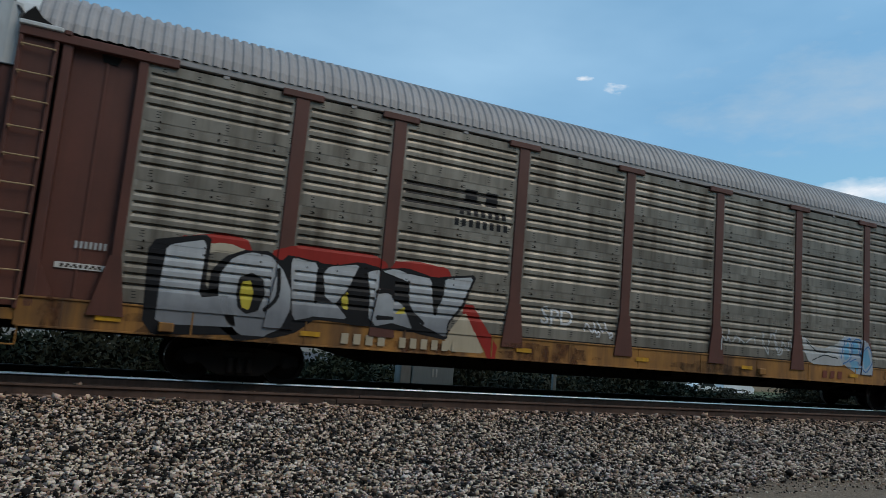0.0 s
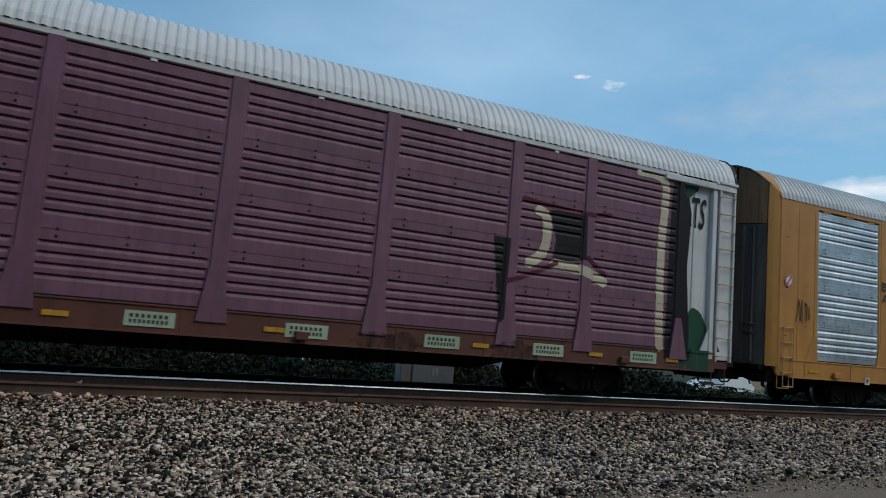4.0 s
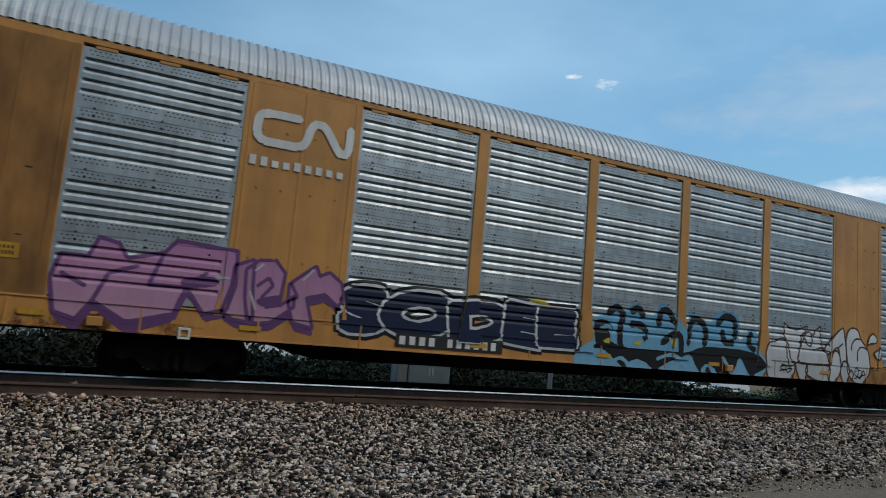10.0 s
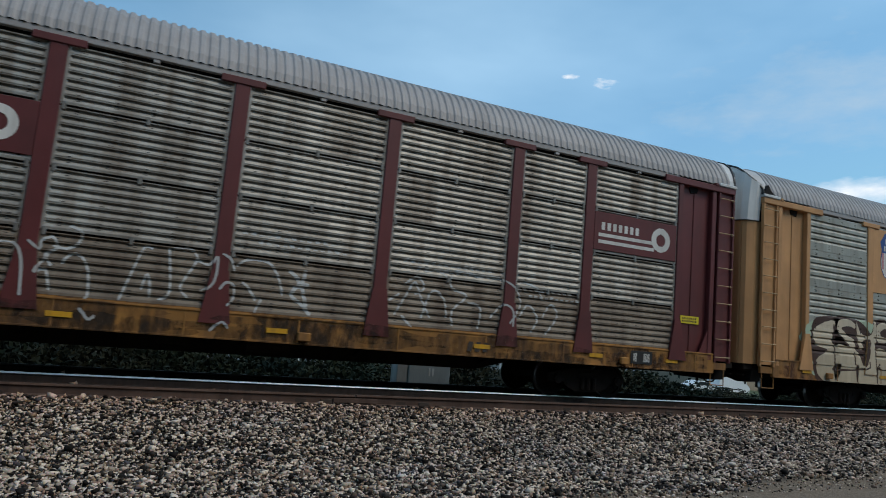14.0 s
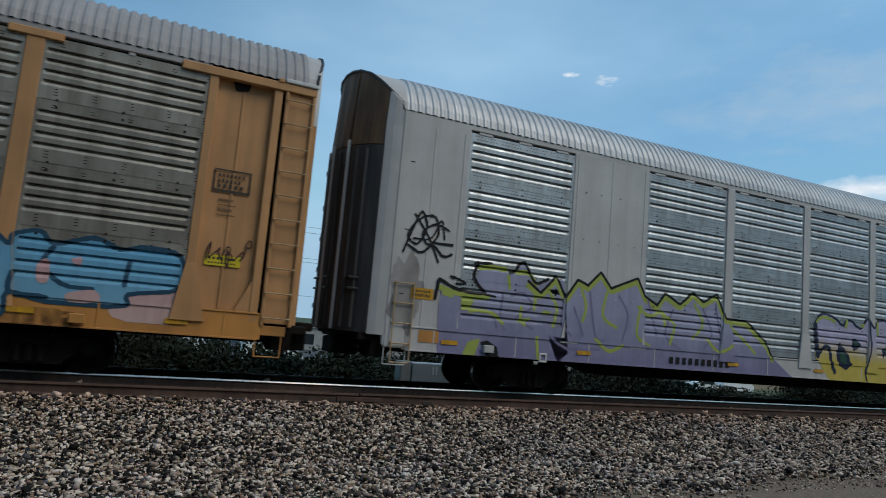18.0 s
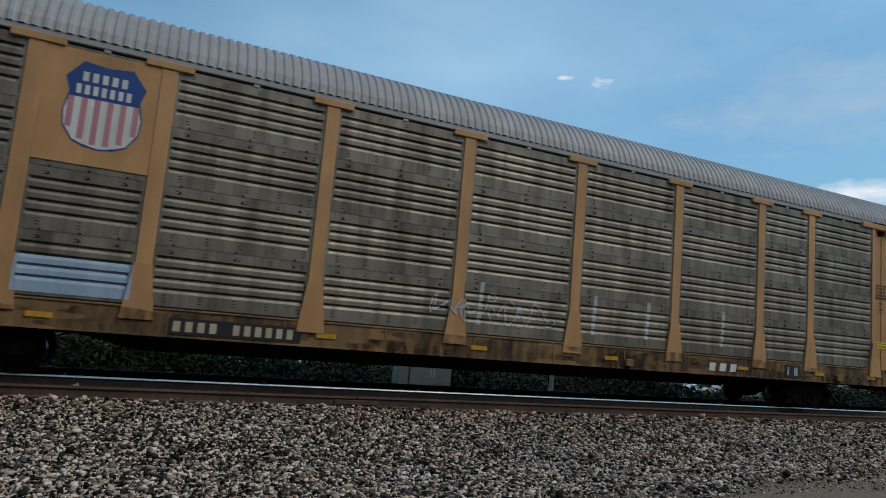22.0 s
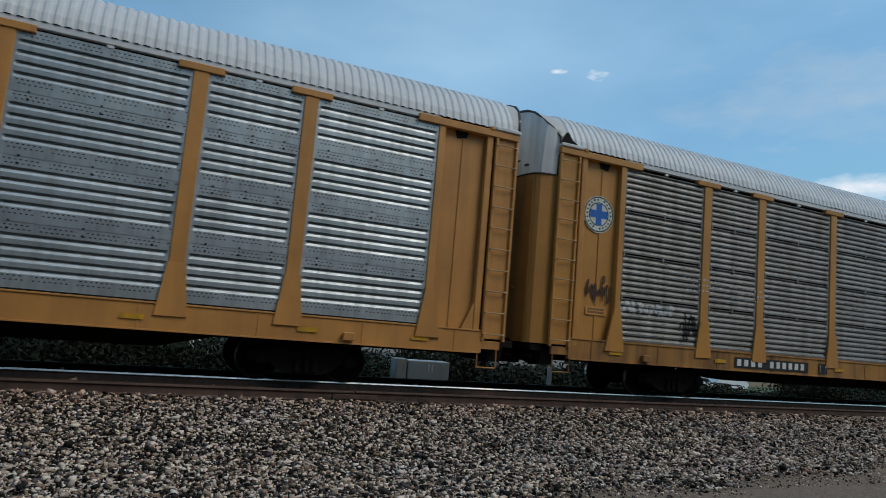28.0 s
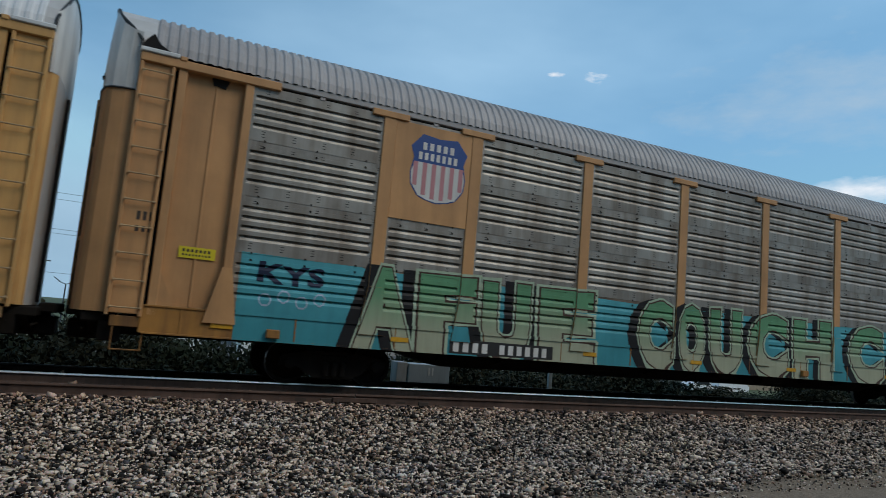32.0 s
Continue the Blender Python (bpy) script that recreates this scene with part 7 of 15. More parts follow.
def octagon_emblem(k, cx, cz, r):
    y = Y_POST - 0.006
    put(k, "emblem_edge", [octagon(cx, cz, r)], RED, 0.004, "red octagonal emblem with white border", flat=y)
    put(k, "emblem_border", [octagon(cx, cz, r * 0.95) + octagon(cx, cz, r * 0.86)], MARK_WHITE, 0.007, flat=y)
    rows = [bar(cx - r * 0.62, cx - r * 0.40, cz - r * 0.5, cz + r * 0.62)]
    for j, (a, n) in enumerate(((0.52, 6), (0.30, 4), (0.68, 8), (0.60, 6))):
        rows += word(cx - r * 0.30, cx - r * 0.30 + r * (0.4 + a * 0.9), cz + r * (0.40 - 0.34 * j), cz + r * (0.60 - 0.34 * j), n)
    put(k, "emblem_bars", rows, MARK_WHITE, 0.008, flat=y)


def worm_emblem(k, x0, x1, z0, z1):
    """A long bent white band on the solid sheet."""
    y, w, h = Y_POST - 0.006, x1 - x0, z1 - z0
    at = lambda pts: [(x0 + a * w, z0 + b * h) for a, b in pts]
    band = stroke(at([(0.44, 0.93), (0.12, 0.93), (0.04, 0.80), (0.04, 0.20), (0.12, 0.07), (0.44, 0.07), (0.52, 0.20), (0.56, 0.80), (0.64, 0.93), (0.72, 0.80), (0.84, 0.20), (0.90, 0.07), (0.96, 0.20), (0.96, 0.93)]), 0.16)
    put(k, "emblem_band", band, MARK_WHITE, 0.004, "bent white band emblem", flat=y)
    put(k, "address_bars", word(x0, x1 - 0.06, z0 - 0.42, z0 - 0.24, 9, 0, 0.35), MARK_WHITE, 0.004, flat=y)


def red_name(k, x0, x1, z0, z1, y=None):
    if y is None:
        put(k, "name_bars", word(x0, x1, z0, z1, 4, 0.4), VERMILION, 0.006)
        put(k, "name_line", [bar(x0 - 0.12, x0 + (x1 - x0) * 0.75, z0 - 0.14, z0 - 0.06)], INK, 0.006)
    else:
        put(k, "name_bars", word(x0, x1, z0, z1, 4, 0.4), VERMILION, 0.004, flat=y)
        put(k, "name_line", [bar(x0 - 0.12, x1, z0 - 0.14, z0 - 0.07)], INK, 0.004, flat=y)


def motto(k, x0, x1, z0, z1, y, rows=1):
    if rows == 2:
        put(k, "motto", lettering("BUILDING", x0, x1, z0 + (z1 - z0) * 0.56, z1, 0.018), MARK_DARK, 0.004, flat=y)
        put(k, "motto", lettering("AMERICA", x0, x1, z0, z0 + (z1 - z0) * 0.42, 0.018), MARK_DARK, 0.004, flat=y)
    else:
        put(k, "motto", lettering("BUILDING AMERICA", x0, x1, z0, z1, 0.01), MARK_DARK, 0.004, flat=y)


SHEET = Y_POST - 0.006

# brown car with silver letters
put(0, "graffiti_background", brush([(-11.39, 2.35), (-11.07, 2.44), (-10.65, 2.53), (-10.24, 2.46)], 0.3) + brush([(-9.68, 2.34), (-9.23, 2.5), (-8.59, 2.51), (-7.86, 2.5), (-7.58, 2.37)], 0.3) + brush([(-7.31, 2.43), (-6.76, 2.47), (-6.17, 2.41)], 0.3) + brush([(-5.62, 1.78), (-5.38, 1.46), (-4.98, 0.95)], 0.3), BLOOD, 0.003)
put(0, "graffiti_background", [crisp([(-6.12, 1.15), (-5.68, 1.72), (-5.42, 1.29), (-5.16, 0.88), (-6.01, 0.88)])], CREAM, 0.0035, whole=True)
put(0, "graffiti_background", brush([(-11.29, 2.24), (-10.97, 2.36), (-10.59, 2.42), (-10.28, 2.36)], 0.16), CREAM, 0.0037)
put(0, "graffiti_edge", [crisp([(-11.85, 2.4), (-10.84, 2.64), (-10.85, 1.64), (-10.29, 1.74), (-10.07, 0.9), (-11.78, 0.87)])], INK, 0.005, whole=True)
put(0, "graffiti_edge", [crisp([(-10.8, 1.57), (-10.78, 2.0), (-10.57, 2.27), (-10.22, 2.44), (-9.79, 2.45), (-9.58, 2.3), (-9.46, 2.44), (-8.84, 2.37), (-8.57, 2.34), (-8.03, 2.48), (-7.66, 2.4), (-7.07, 2.47), (-6.46, 2.35), (-5.46, 2.51), (-5.72, 1.8), (-6.04, 1.44), (-6.06, 1.1), (-6.9, 1.2), (-8.24, 1.26), (-8.84, 1.29), (-9.21, 0.99), (-9.63, 0.88), (-10.3, 0.85), (-10.73, 1.15)])], INK, 0.005, whole=True)
put(0, "graffiti_letters", [crisp([(-11.55, 2.35), (-10.91, 2.53), (-10.94, 1.49), (-10.41, 1.59), (-10.25, 1.01), (-11.59, 0.99), (-11.59, 1.7)])], CHROME, 0.008, "large silver graffiti letter", whole=True)
put(0, "graffiti_letters", [crisp([(-10.62, 1.63), (-10.62, 1.97), (-10.44, 2.26), (-10.15, 2.4), (-9.78, 2.38), (-9.51, 2.11), (-9.35, 1.77), (-9.33, 1.42), (-9.47, 1.06), (-9.77, 0.9), (-10.18, 0.9), (-10.42, 1.13), (-10.56, 1.35)])], CHROME, 0.008, "large silver graffiti letter", whole=True)
put(0, "graffiti_letters", [crisp([(-9.41, 2.4), (-8.88, 2.34), (-8.84, 1.63), (-8.48, 1.64), (-8.2, 1.35), (-8.84, 1.34), (-9.26, 1.23)])], CHROME, 0.008, "large silver graffiti letter", whole=True)
put(0, "graffiti_letters", [crisp([(-8.76, 2.17), (-8.66, 2.31), (-8.06, 2.42), (-8.25, 1.92), (-8.48, 1.61), (-8.68, 1.72)])], CHROME, 0.008, "large silver graffiti letter", whole=True)
put(0, "graffiti_letters", [crisp([(-7.89, 2.3), (-7.63, 2.37), (-7.63, 1.96), (-7.39, 1.93), (-7.07, 1.7), (-6.85, 1.26), (-7.3, 1.35), (-7.64, 1.26), (-7.79, 1.42), (-7.79, 1.89)])], CHROME, 0.008, "large silver graffiti letter", whole=True)
put(0, "graffiti_letters", [crisp([(-7.6, 2.34), (-7.31, 2.43), (-7.03, 2.36), (-6.51, 2.31), (-6.4, 1.57), (-6.21, 1.95), (-6.19, 2.35), (-5.54, 2.45), (-5.78, 1.83), (-6.07, 1.46), (-6.1, 1.15), (-6.64, 1.36), (-6.94, 1.66), (-7.01, 2.2)])], CHROME, 0.008, "large silver graffiti letter", whole=True)
put(0, "graffiti_counter", [crisp([(-10.31, 1.62), (-10.29, 1.92), (-10.08, 2.03), (-9.86, 1.94), (-9.8, 1.67), (-9.9, 1.35), (-10.11, 1.28), (-10.26, 1.38)])], INK, 0.0105, whole=True)
put(0, "graffiti_counter", [crisp([(-10.25, 1.63), (-10.23, 1.85), (-10.08, 1.89), (-10.01, 1.65), (-10.06, 1.35), (-10.19, 1.39)])], LEMON, 0.012, whole=True)
put(0, "graffiti_counter", [crisp([(-8.37, 1.72), (-8.25, 1.88), (-8.21, 1.52), (-8.31, 1.53)])], LEMON, 0.012, whole=True)
put(0, "graffiti_counter", [crisp([(-7.24, 1.53), (-7.05, 1.7), (-7.02, 1.55)])], LEMON, 0.012, whole=True)
put(0, "graffiti_linework", brush([(-8.13, 2.09), (-8.2, 1.38)], 0.07) + brush([(-7.66, 1.93), (-7.37, 1.94), (-7.3, 1.84), (-7.08, 1.81)], 0.07) + brush([(-7.01, 2.2), (-6.96, 1.71), (-6.61, 1.39)], 0.07) + brush([(-7.63, 1.43), (-7.28, 1.44)], 0.07) + brush([(-6.48, 2.31), (-6.35, 1.6)], 0.07) + brush([(-8.85, 2.24), (-8.85, 1.62)], 0.07) + brush([(-9.61, 2.15), (-9.59, 1.65), (-9.79, 1.38)], 0.07), INK, 0.011)
piece(0, "SPD", -3.80, -2.95, 1.62, 2.02, SNOW, SNOW, None, 0.0, 0.005, seed=2)
scrawl(0, -2.6, -1.95, 1.5, 1.85, SNOW, 2, 0.05, 8)
put(0, "graffiti_letter", [crisp([(4.71, 2.05), (4.97, 1.89), (5.29, 1.72), (5.72, 1.71), (6.24, 1.89), (6.59, 2.15), (6.86, 1.52), (6.33, 1.25), (5.05, 1.26), (4.82, 1.61)])], GHOST, 0.0045, "faded white wing-shaped graffiti", whole=True)
put(0, "graffiti_letter", [crisp([(6.29, 1.86), (6.52, 2.1), (6.96, 2.13), (7.48, 2.03), (7.79, 1.57), (7.7, 1.03), (7.1, 1.06), (6.52, 1.27), (6.31, 1.46)])], BLUE_FAINT, 0.0048, "faded sky-blue graffiti letters", whole=True)
put(0, "graffiti_patch", [crisp([(6.52, 1.82), (6.73, 1.98), (6.75, 1.51), (6.53, 1.41)])], SKY_INK, 0.0054, whole=True)
put(0, "graffiti_patch", [crisp([(6.88, 1.96), (7.16, 2.04), (7.15, 1.67), (6.89, 1.6)])], SKY_INK, 0.0054, whole=True)
put(0, "graffiti_patch", [crisp([(7.23, 1.64), (7.48, 1.83), (7.65, 1.39), (7.36, 1.2)])], SKY_INK, 0.0054, whole=True)
put(0, "graffiti_patch", [crisp([(6.79, 1.43), (7.14, 1.43), (7.1, 1.14), (6.78, 1.23)])], SKY_INK, 0.0054, whole=True)
put(0, "graffiti_linework", brush([(6.38, 1.47), (6.55, 1.92), (6.8, 2.03), (6.82, 1.52), (6.47, 1.32)], 0.035) + brush([(6.89, 1.6), (6.95, 2.01), (7.26, 2.01), (7.19, 1.63), (7.52, 1.87), (7.72, 1.48), (7.41, 1.13), (7.14, 1.39)], 0.035) + brush([(6.76, 1.39), (7.05, 1.5)], 0.035), BLUE_MID, 0.006)
put(0, "graffiti_linework", brush([(4.9, 1.88), (5.39, 1.6), (6.0, 1.63)], 0.03) + brush([(5.17, 1.35), (5.66, 1.51), (6.24, 1.46)], 0.03), SLATE_DARK, 0.0058)
scrawl(0, 1.6, 4.4, 1.35, 2.1, GHOST, 4, 0.05, 12)
put(0, "name_bars", [bar(-7.25, -5.2, 4.18, 4.24), bar(-7.25, -5.5, 4.0, 4.06), bar(-7.25, -5.8, 3.82, 3.88)] + word(-5.9, -4.9, 4.0, 4.3, 2) + word(-6.0, -4.8, 3.75, 3.90, 7) + word(-6.1, -4.75, 3.50, 3.66, 8), INK, 0.005)
sill_marks(0, -8.3, -5.7, 0.88, 1.08, False, CREAM)
owner_marks(0, 5.55, 6.5)
data_box(0, 12.85, 3.66)
notice(0, 12.75, 1.75, 0.7, 0.10, MARK_WHITE)
put(0, "number_bars", word(-12.95, -12.45, 2.12, 2.24, 7), GHOST, 0.005, flat=-1.42)
notice(0, -12.8, 1.82, 0.8, 0.10, MARK_WHITE)
sill_marks(0, 10.4, 11.4, 0.95, 1.15)

# yellow car with octagons
octagon_emblem(1, -8.33, 4.38, 0.93)
octagon_emblem(1, 8.33, 4.32, 0.93)
put(1, "graffiti_background", [plump([(-12.23, 2.37), (-11.73, 2.52), (-11.15, 2.52), (-10.51, 2.77), (-9.88, 2.69), (-9.88, 2.33), (-9.27, 2.4), (-8.84, 2.08), (-8.84, 1.69), (-9.15, 1.43), (-9.14, 0.94), (-9.76, 0.81), (-10.72, 0.89), (-12.21, 0.81), (-12.45, 1.13), (-12.42, 1.6), (-12.26, 1.8)])], MINT, 0.004, whole=True)
put(1, "graffiti_linework", brush([(-12.23, 2.37), (-11.73, 2.52), (-11.15, 2.52), (-10.51, 2.77), (-9.88, 2.69), (-9.88, 2.33), (-9.27, 2.4), (-8.84, 2.08), (-8.84, 1.69), (-9.15, 1.43), (-9.14, 0.94), (-9.76, 0.81), (-10.72, 0.89), (-12.21, 0.81), (-12.45, 1.13), (-12.42, 1.6), (-12.26, 1.8), (-12.23, 2.37)], 0.06), INK, 0.0055)
put(1, "graffiti_letters", [plump([(-12.14, 2.11), (-12.03, 2.44), (-11.84, 2.39), (-11.76, 2.09), (-11.82, 1.36), (-11.92, 0.86), (-12.1, 0.91), (-12.22, 1.56)])], WINE, 0.008, "dark red bubble graffiti letter", whole=True)
put(1, "graffiti_letters", [plump([(-11.72, 2.37), (-11.55, 2.5), (-11.37, 2.26), (-11.26, 1.53), (-11.46, 0.91), (-11.76, 0.84), (-11.83, 1.24), (-11.71, 1.79)])], WINE, 0.008, "dark red bubble graffiti letter", whole=True)
put(1, "graffiti_letters", [plump([(-11.3, 2.36), (-11.12, 2.52), (-10.86, 2.41), (-10.77, 1.83), (-10.77, 1.08), (-10.97, 0.84), (-11.26, 1.04), (-11.25, 1.65)])], WINE, 0.008, "dark red bubble graffiti letter", whole=True)
put(1, "graffiti_letters", [plump([(-10.73, 2.17), (-10.49, 2.55), (-10.22, 2.66), (-9.95, 2.55), (-10.1, 2.28), (-10.06, 1.45), (-10.33, 0.95), (-10.68, 1.01), (-10.76, 1.58)])], WINE, 0.008, "dark red bubble graffiti letter", whole=True)
put(1, "graffiti_letters", [plump([(-10.04, 2.08), (-9.56, 2.11), (-9.53, 1.49), (-9.55, 0.9), (-10.13, 0.99), (-10.02, 1.45)])], WINE, 0.008, "dark red bubble graffiti letter", whole=True)
put(1, "graffiti_letters", [plump([(-9.45, 2.14), (-9.12, 2.3), (-8.85, 2.01), (-8.96, 1.6), (-9.41, 1.49), (-9.49, 1.89)])], WINE, 0.008, "dark red bubble graffiti letter", whole=True)
put(1, "graffiti_letters", [plump([(-9.5, 1.37), (-9.22, 1.42), (-9.16, 1.04), (-9.42, 0.92)])], WINE, 0.008, "dark red bubble graffiti letter", whole=True)
put(1, "graffiti_linework", brush([(-12.09, 1.87), (-11.9, 1.86)], 0.045) + brush([(-11.66, 2.16), (-11.58, 1.74), (-11.43, 1.79)], 0.045) + brush([(-10.76, 2.27), (-10.47, 2.36)], 0.045) + brush([(-9.99, 1.71), (-9.58, 1.78)], 0.045) + brush([(-11.18, 1.91), (-10.89, 1.95)], 0.045), SNOW, 0.0105)
put(1, "graffiti_linework", brush([(-4.14, 1.26), (-3.95, 1.57), (-3.71, 1.65), (-3.03, 1.43), (-2.68, 1.64), (-2.47, 2.04), (-3.06, 2.1)], 0.09) + brush([(-1.42, 2.29), (-1.53, 1.69), (-1.57, 1.22)], 0.09) + brush([(-0.31, 2.27), (-0.77, 1.76), (-0.08, 1.45), (-0.35, 1.11)], 0.09) + brush([(-2.17, 1.3), (-1.48, 1.25), (-0.94, 1.15)], 0.09) + brush([(-3.22, 0.88), (-2.71, 1.15)], 0.09), GHOST, 0.006)
sill_marks(1, -6.05, -3.7)
owner_marks(1, 3.6, 4.5)
data_box(1, 12.55, 5.0, mat=MARK_DARK)
notice(1, -13.0, 1.95, 0.5, 0.24, DECAL_YELLOW)
notice(1, 12.6, 1.95, 0.42, 0.14)

# purple car
put(2, "graffiti_shadow", [loop([(8.43, 4.15), (9.34, 4.27), (9.45, 4.14), (9.49, 3.14), (8.71, 3.01), (8.57, 3.08), (8.64, 3.49)]), loop([(12.09, 5.61), (12.55, 5.6), (12.76, 4.7), (12.67, 3.33), (12.83, 1.37), (12.75, 1.04), (11.94, 1.03), (11.98, 2.14), (11.98, 3.55), (12.0, 4.88)]), loop([(7.04, 3.36), (7.45, 3.36), (7.4, 1.62), (7.3, 1.52)])], INK, 0.005)
put(2, "graffiti_shadow", [bar(-6.6, -6.4, 1.3, 5.4), bar(-8.4, -8.25, 1.6, 4.9)], INK, 0.006)
put(2, "graffiti_stroke", stroke([(8.1, 4.11), (8.39, 4.02), (8.37, 3.15), (7.93, 2.88)], 0.24) + stroke([(8.59, 2.94), (9.38, 2.92), (10.06, 2.67)], 0.24) + stroke([(10.9, 5.52), (11.82, 5.5), (11.79, 4.73), (11.71, 3.72), (11.74, 2.54), (11.78, 1.28)], 0.24), CREAM, 0.008, "broad cream brush stroke")
put(2, "graffiti_stroke", [bar(-8.9, -8.55, 1.6, 4.9), bar(-3.2, -2.9, 1.5, 4.8)], CREAM, 0.007)
put(2, "graffiti_linework", stroke([(7.7, 4.31), (8.46, 4.24), (9.45, 4.19), (10.15, 4.28)], 0.1) + stroke([(7.4, 2.43), (8.08, 2.67), (8.71, 2.99)], 0.1) + stroke([(9.53, 3.2), (10.08, 2.83)], 0.1), WINE, 0.010)
put(2, "graffiti_patch", [rounded([(12.38, 5.56), (13.02, 5.61), (12.87, 5.28), (12.57, 5.06)]), rounded([(12.77, 2.4), (13.19, 2.28), (13.34, 1.97), (13.89, 1.24), (13.92, 0.89), (12.78, 0.81), (12.81, 1.53)])], FOREST, 0.007)
patch(2, 12.35, 13.4, 0.85, 1.75, FOREST, 3, 0.15, 3)
patch(2, -13.3, -11.8, 0.85, 1.95, FOREST, 5, 0.15, 3)
put(2, "graffiti_letters", lettering("LTS", 12.55, 13.22, 4.4, 5.2, 0.02, turn=8), INK, 0.006, flat=-1.42)
scrawl(2, -13.7, -12.6, 3.4, 4.2, INK, 2, 0.06, 4)
for x in (-8.4, 0.5, 3.2, 6.0, 8.6, 11.3):
    notice(2, x, 1.03, 0.8, 0.26, MINT, Y_SILL - 0.012)

# clean yellow car with the shield
shield(3, -9.02, -7.72, 3.93, 5.42, SHEET)
motto(3, -9.32, -7.42, 3.18, 3.80, SHEET, 2)
put(3, "warning_disc", [circle(-13.38, 3.40, 0.17)], MARK_WHITE, 0.004, flat=SHEET)
put(3, "warning_ring", [circle(-13.38, 3.40, 0.16) + circle(-13.38, 3.40, 0.125), bar(-13.49, -13.44, 3.30, 3.50, 0.8)], RED, 0.006, flat=SHEET)
put(3, "warning_disc", [circle(13.3, 3.40, 0.17)], MARK_WHITE, 0.004, flat=SHEET)
put(3, "warning_ring", [circle(13.3, 3.40, 0.16) + circle(13.3, 3.40, 0.125), bar(13.22, 13.27, 3.30, 3.50, 0.8)], RED, 0.006, flat=SHEET)
scrawl(3, -13.05, -12.5, 2.1, 3.0, INK, 2, 0.03, 3)
sill_marks(3, -6.45, -4.35)
owner_marks(3, 1.9, 2.7)
sill_marks(3, 7.4, 7.75, 0.90, 1.12)
notice(3, 12.75, 2.35, 0.42, 0.14, DECAL_YELLOW)
data_box(3, 12.75, 3.0, 0.5, 0.1, MARK_DARK)

# faded yellow car with crowded graffiti
put(4, "name_bars", [bar(-6.75, -6.68, 3.65, 4.45), bar(-5.05, -4.98, 3.65, 4.45), bar(-6.75, -6.55, 4.38, 4.45), bar(-5.2, -4.98, 4.38, 4.45)] + word(-6.35, -5.35, 3.9, 4.25, 3, 0.1) + word(-6.55, -6.25, 3.62, 3.72, 3) + word(-5.45, -5.15, 3.62, 3.72, 3), INK, 0.006)
put(4, "graffiti_background", [plump([(-14.08, 2.41), (-13.68, 2.49), (-13.75, 1.85), (-13.8, 1.6), (-14.06, 1.37)])], ROSE, 0.003, whole=True)
put(4, "graffiti_letters", [plump([(-13.78, 1.95), (-13.63, 2.29), (-13.3, 2.42), (-12.97, 2.39), (-12.81, 2.24), (-12.94, 1.95), (-12.64, 1.99), (-12.39, 1.89), (-12.17, 1.57), (-12.11, 1.11), (-13.16, 1.11), (-13.63, 1.32), (-13.76, 1.65)])], SILVERED, 0.005, "silver graffiti letter with a brown edge", whole=True)
put(4, "graffiti_letters", [plump([(-12.56, 2.43), (-12.16, 2.34), (-11.86, 2.3), (-11.82, 1.61), (-12.0, 1.48), (-12.05, 1.09), (-12.21, 1.62), (-12.61, 1.99)])], SILVERED, 0.005, "silver graffiti letter with a brown edge", whole=True)
put(4, "graffiti_letters", [plump([(-11.92, 2.43), (-11.21, 2.44), (-11.37, 2.04), (-11.37, 1.85), (-11.14, 1.87), (-10.9, 1.43), (-10.87, 1.21), (-11.67, 1.17), (-12.04, 1.22), (-11.82, 1.61)])], SILVERED, 0.005, "silver graffiti letter with a brown edge", whole=True)
put(4, "graffiti_letters", [plump([(-11.08, 2.02), (-10.88, 2.34), (-10.52, 2.48), (-10.12, 2.41), (-9.83, 2.1), (-9.62, 1.67), (-9.55, 1.3), (-10.85, 1.22), (-10.92, 1.48)])], SILVERED, 0.005, "silver graffiti letter with a brown edge", whole=True)
put(4, "graffiti_letters", [plump([(-9.92, 2.41), (-8.03, 2.46), (-8.05, 2.16), (-7.51, 2.17), (-7.56, 1.38), (-8.13, 1.24), (-8.94, 1.28), (-9.41, 1.25), (-9.64, 1.72)])], SILVERED, 0.005, "silver graffiti letter with a brown edge", whole=True)
put(4, "graffiti_letters", [plump([(-8.08, 1.94), (-7.51, 2.15), (-6.63, 1.58), (-6.73, 1.14), (-7.38, 0.83), (-9.53, 0.79), (-9.5, 1.28), (-8.2, 1.33)])], SILVERED, 0.005, "silver graffiti letter with a brown edge", whole=True)
put(4, "graffiti_letters", [plump([(-14.09, 1.26), (-13.68, 1.36), (-13.17, 1.11), (-13.24, 0.98), (-14.1, 1.08)])], SILVERED, 0.005, "silver graffiti letter with a brown edge", whole=True)
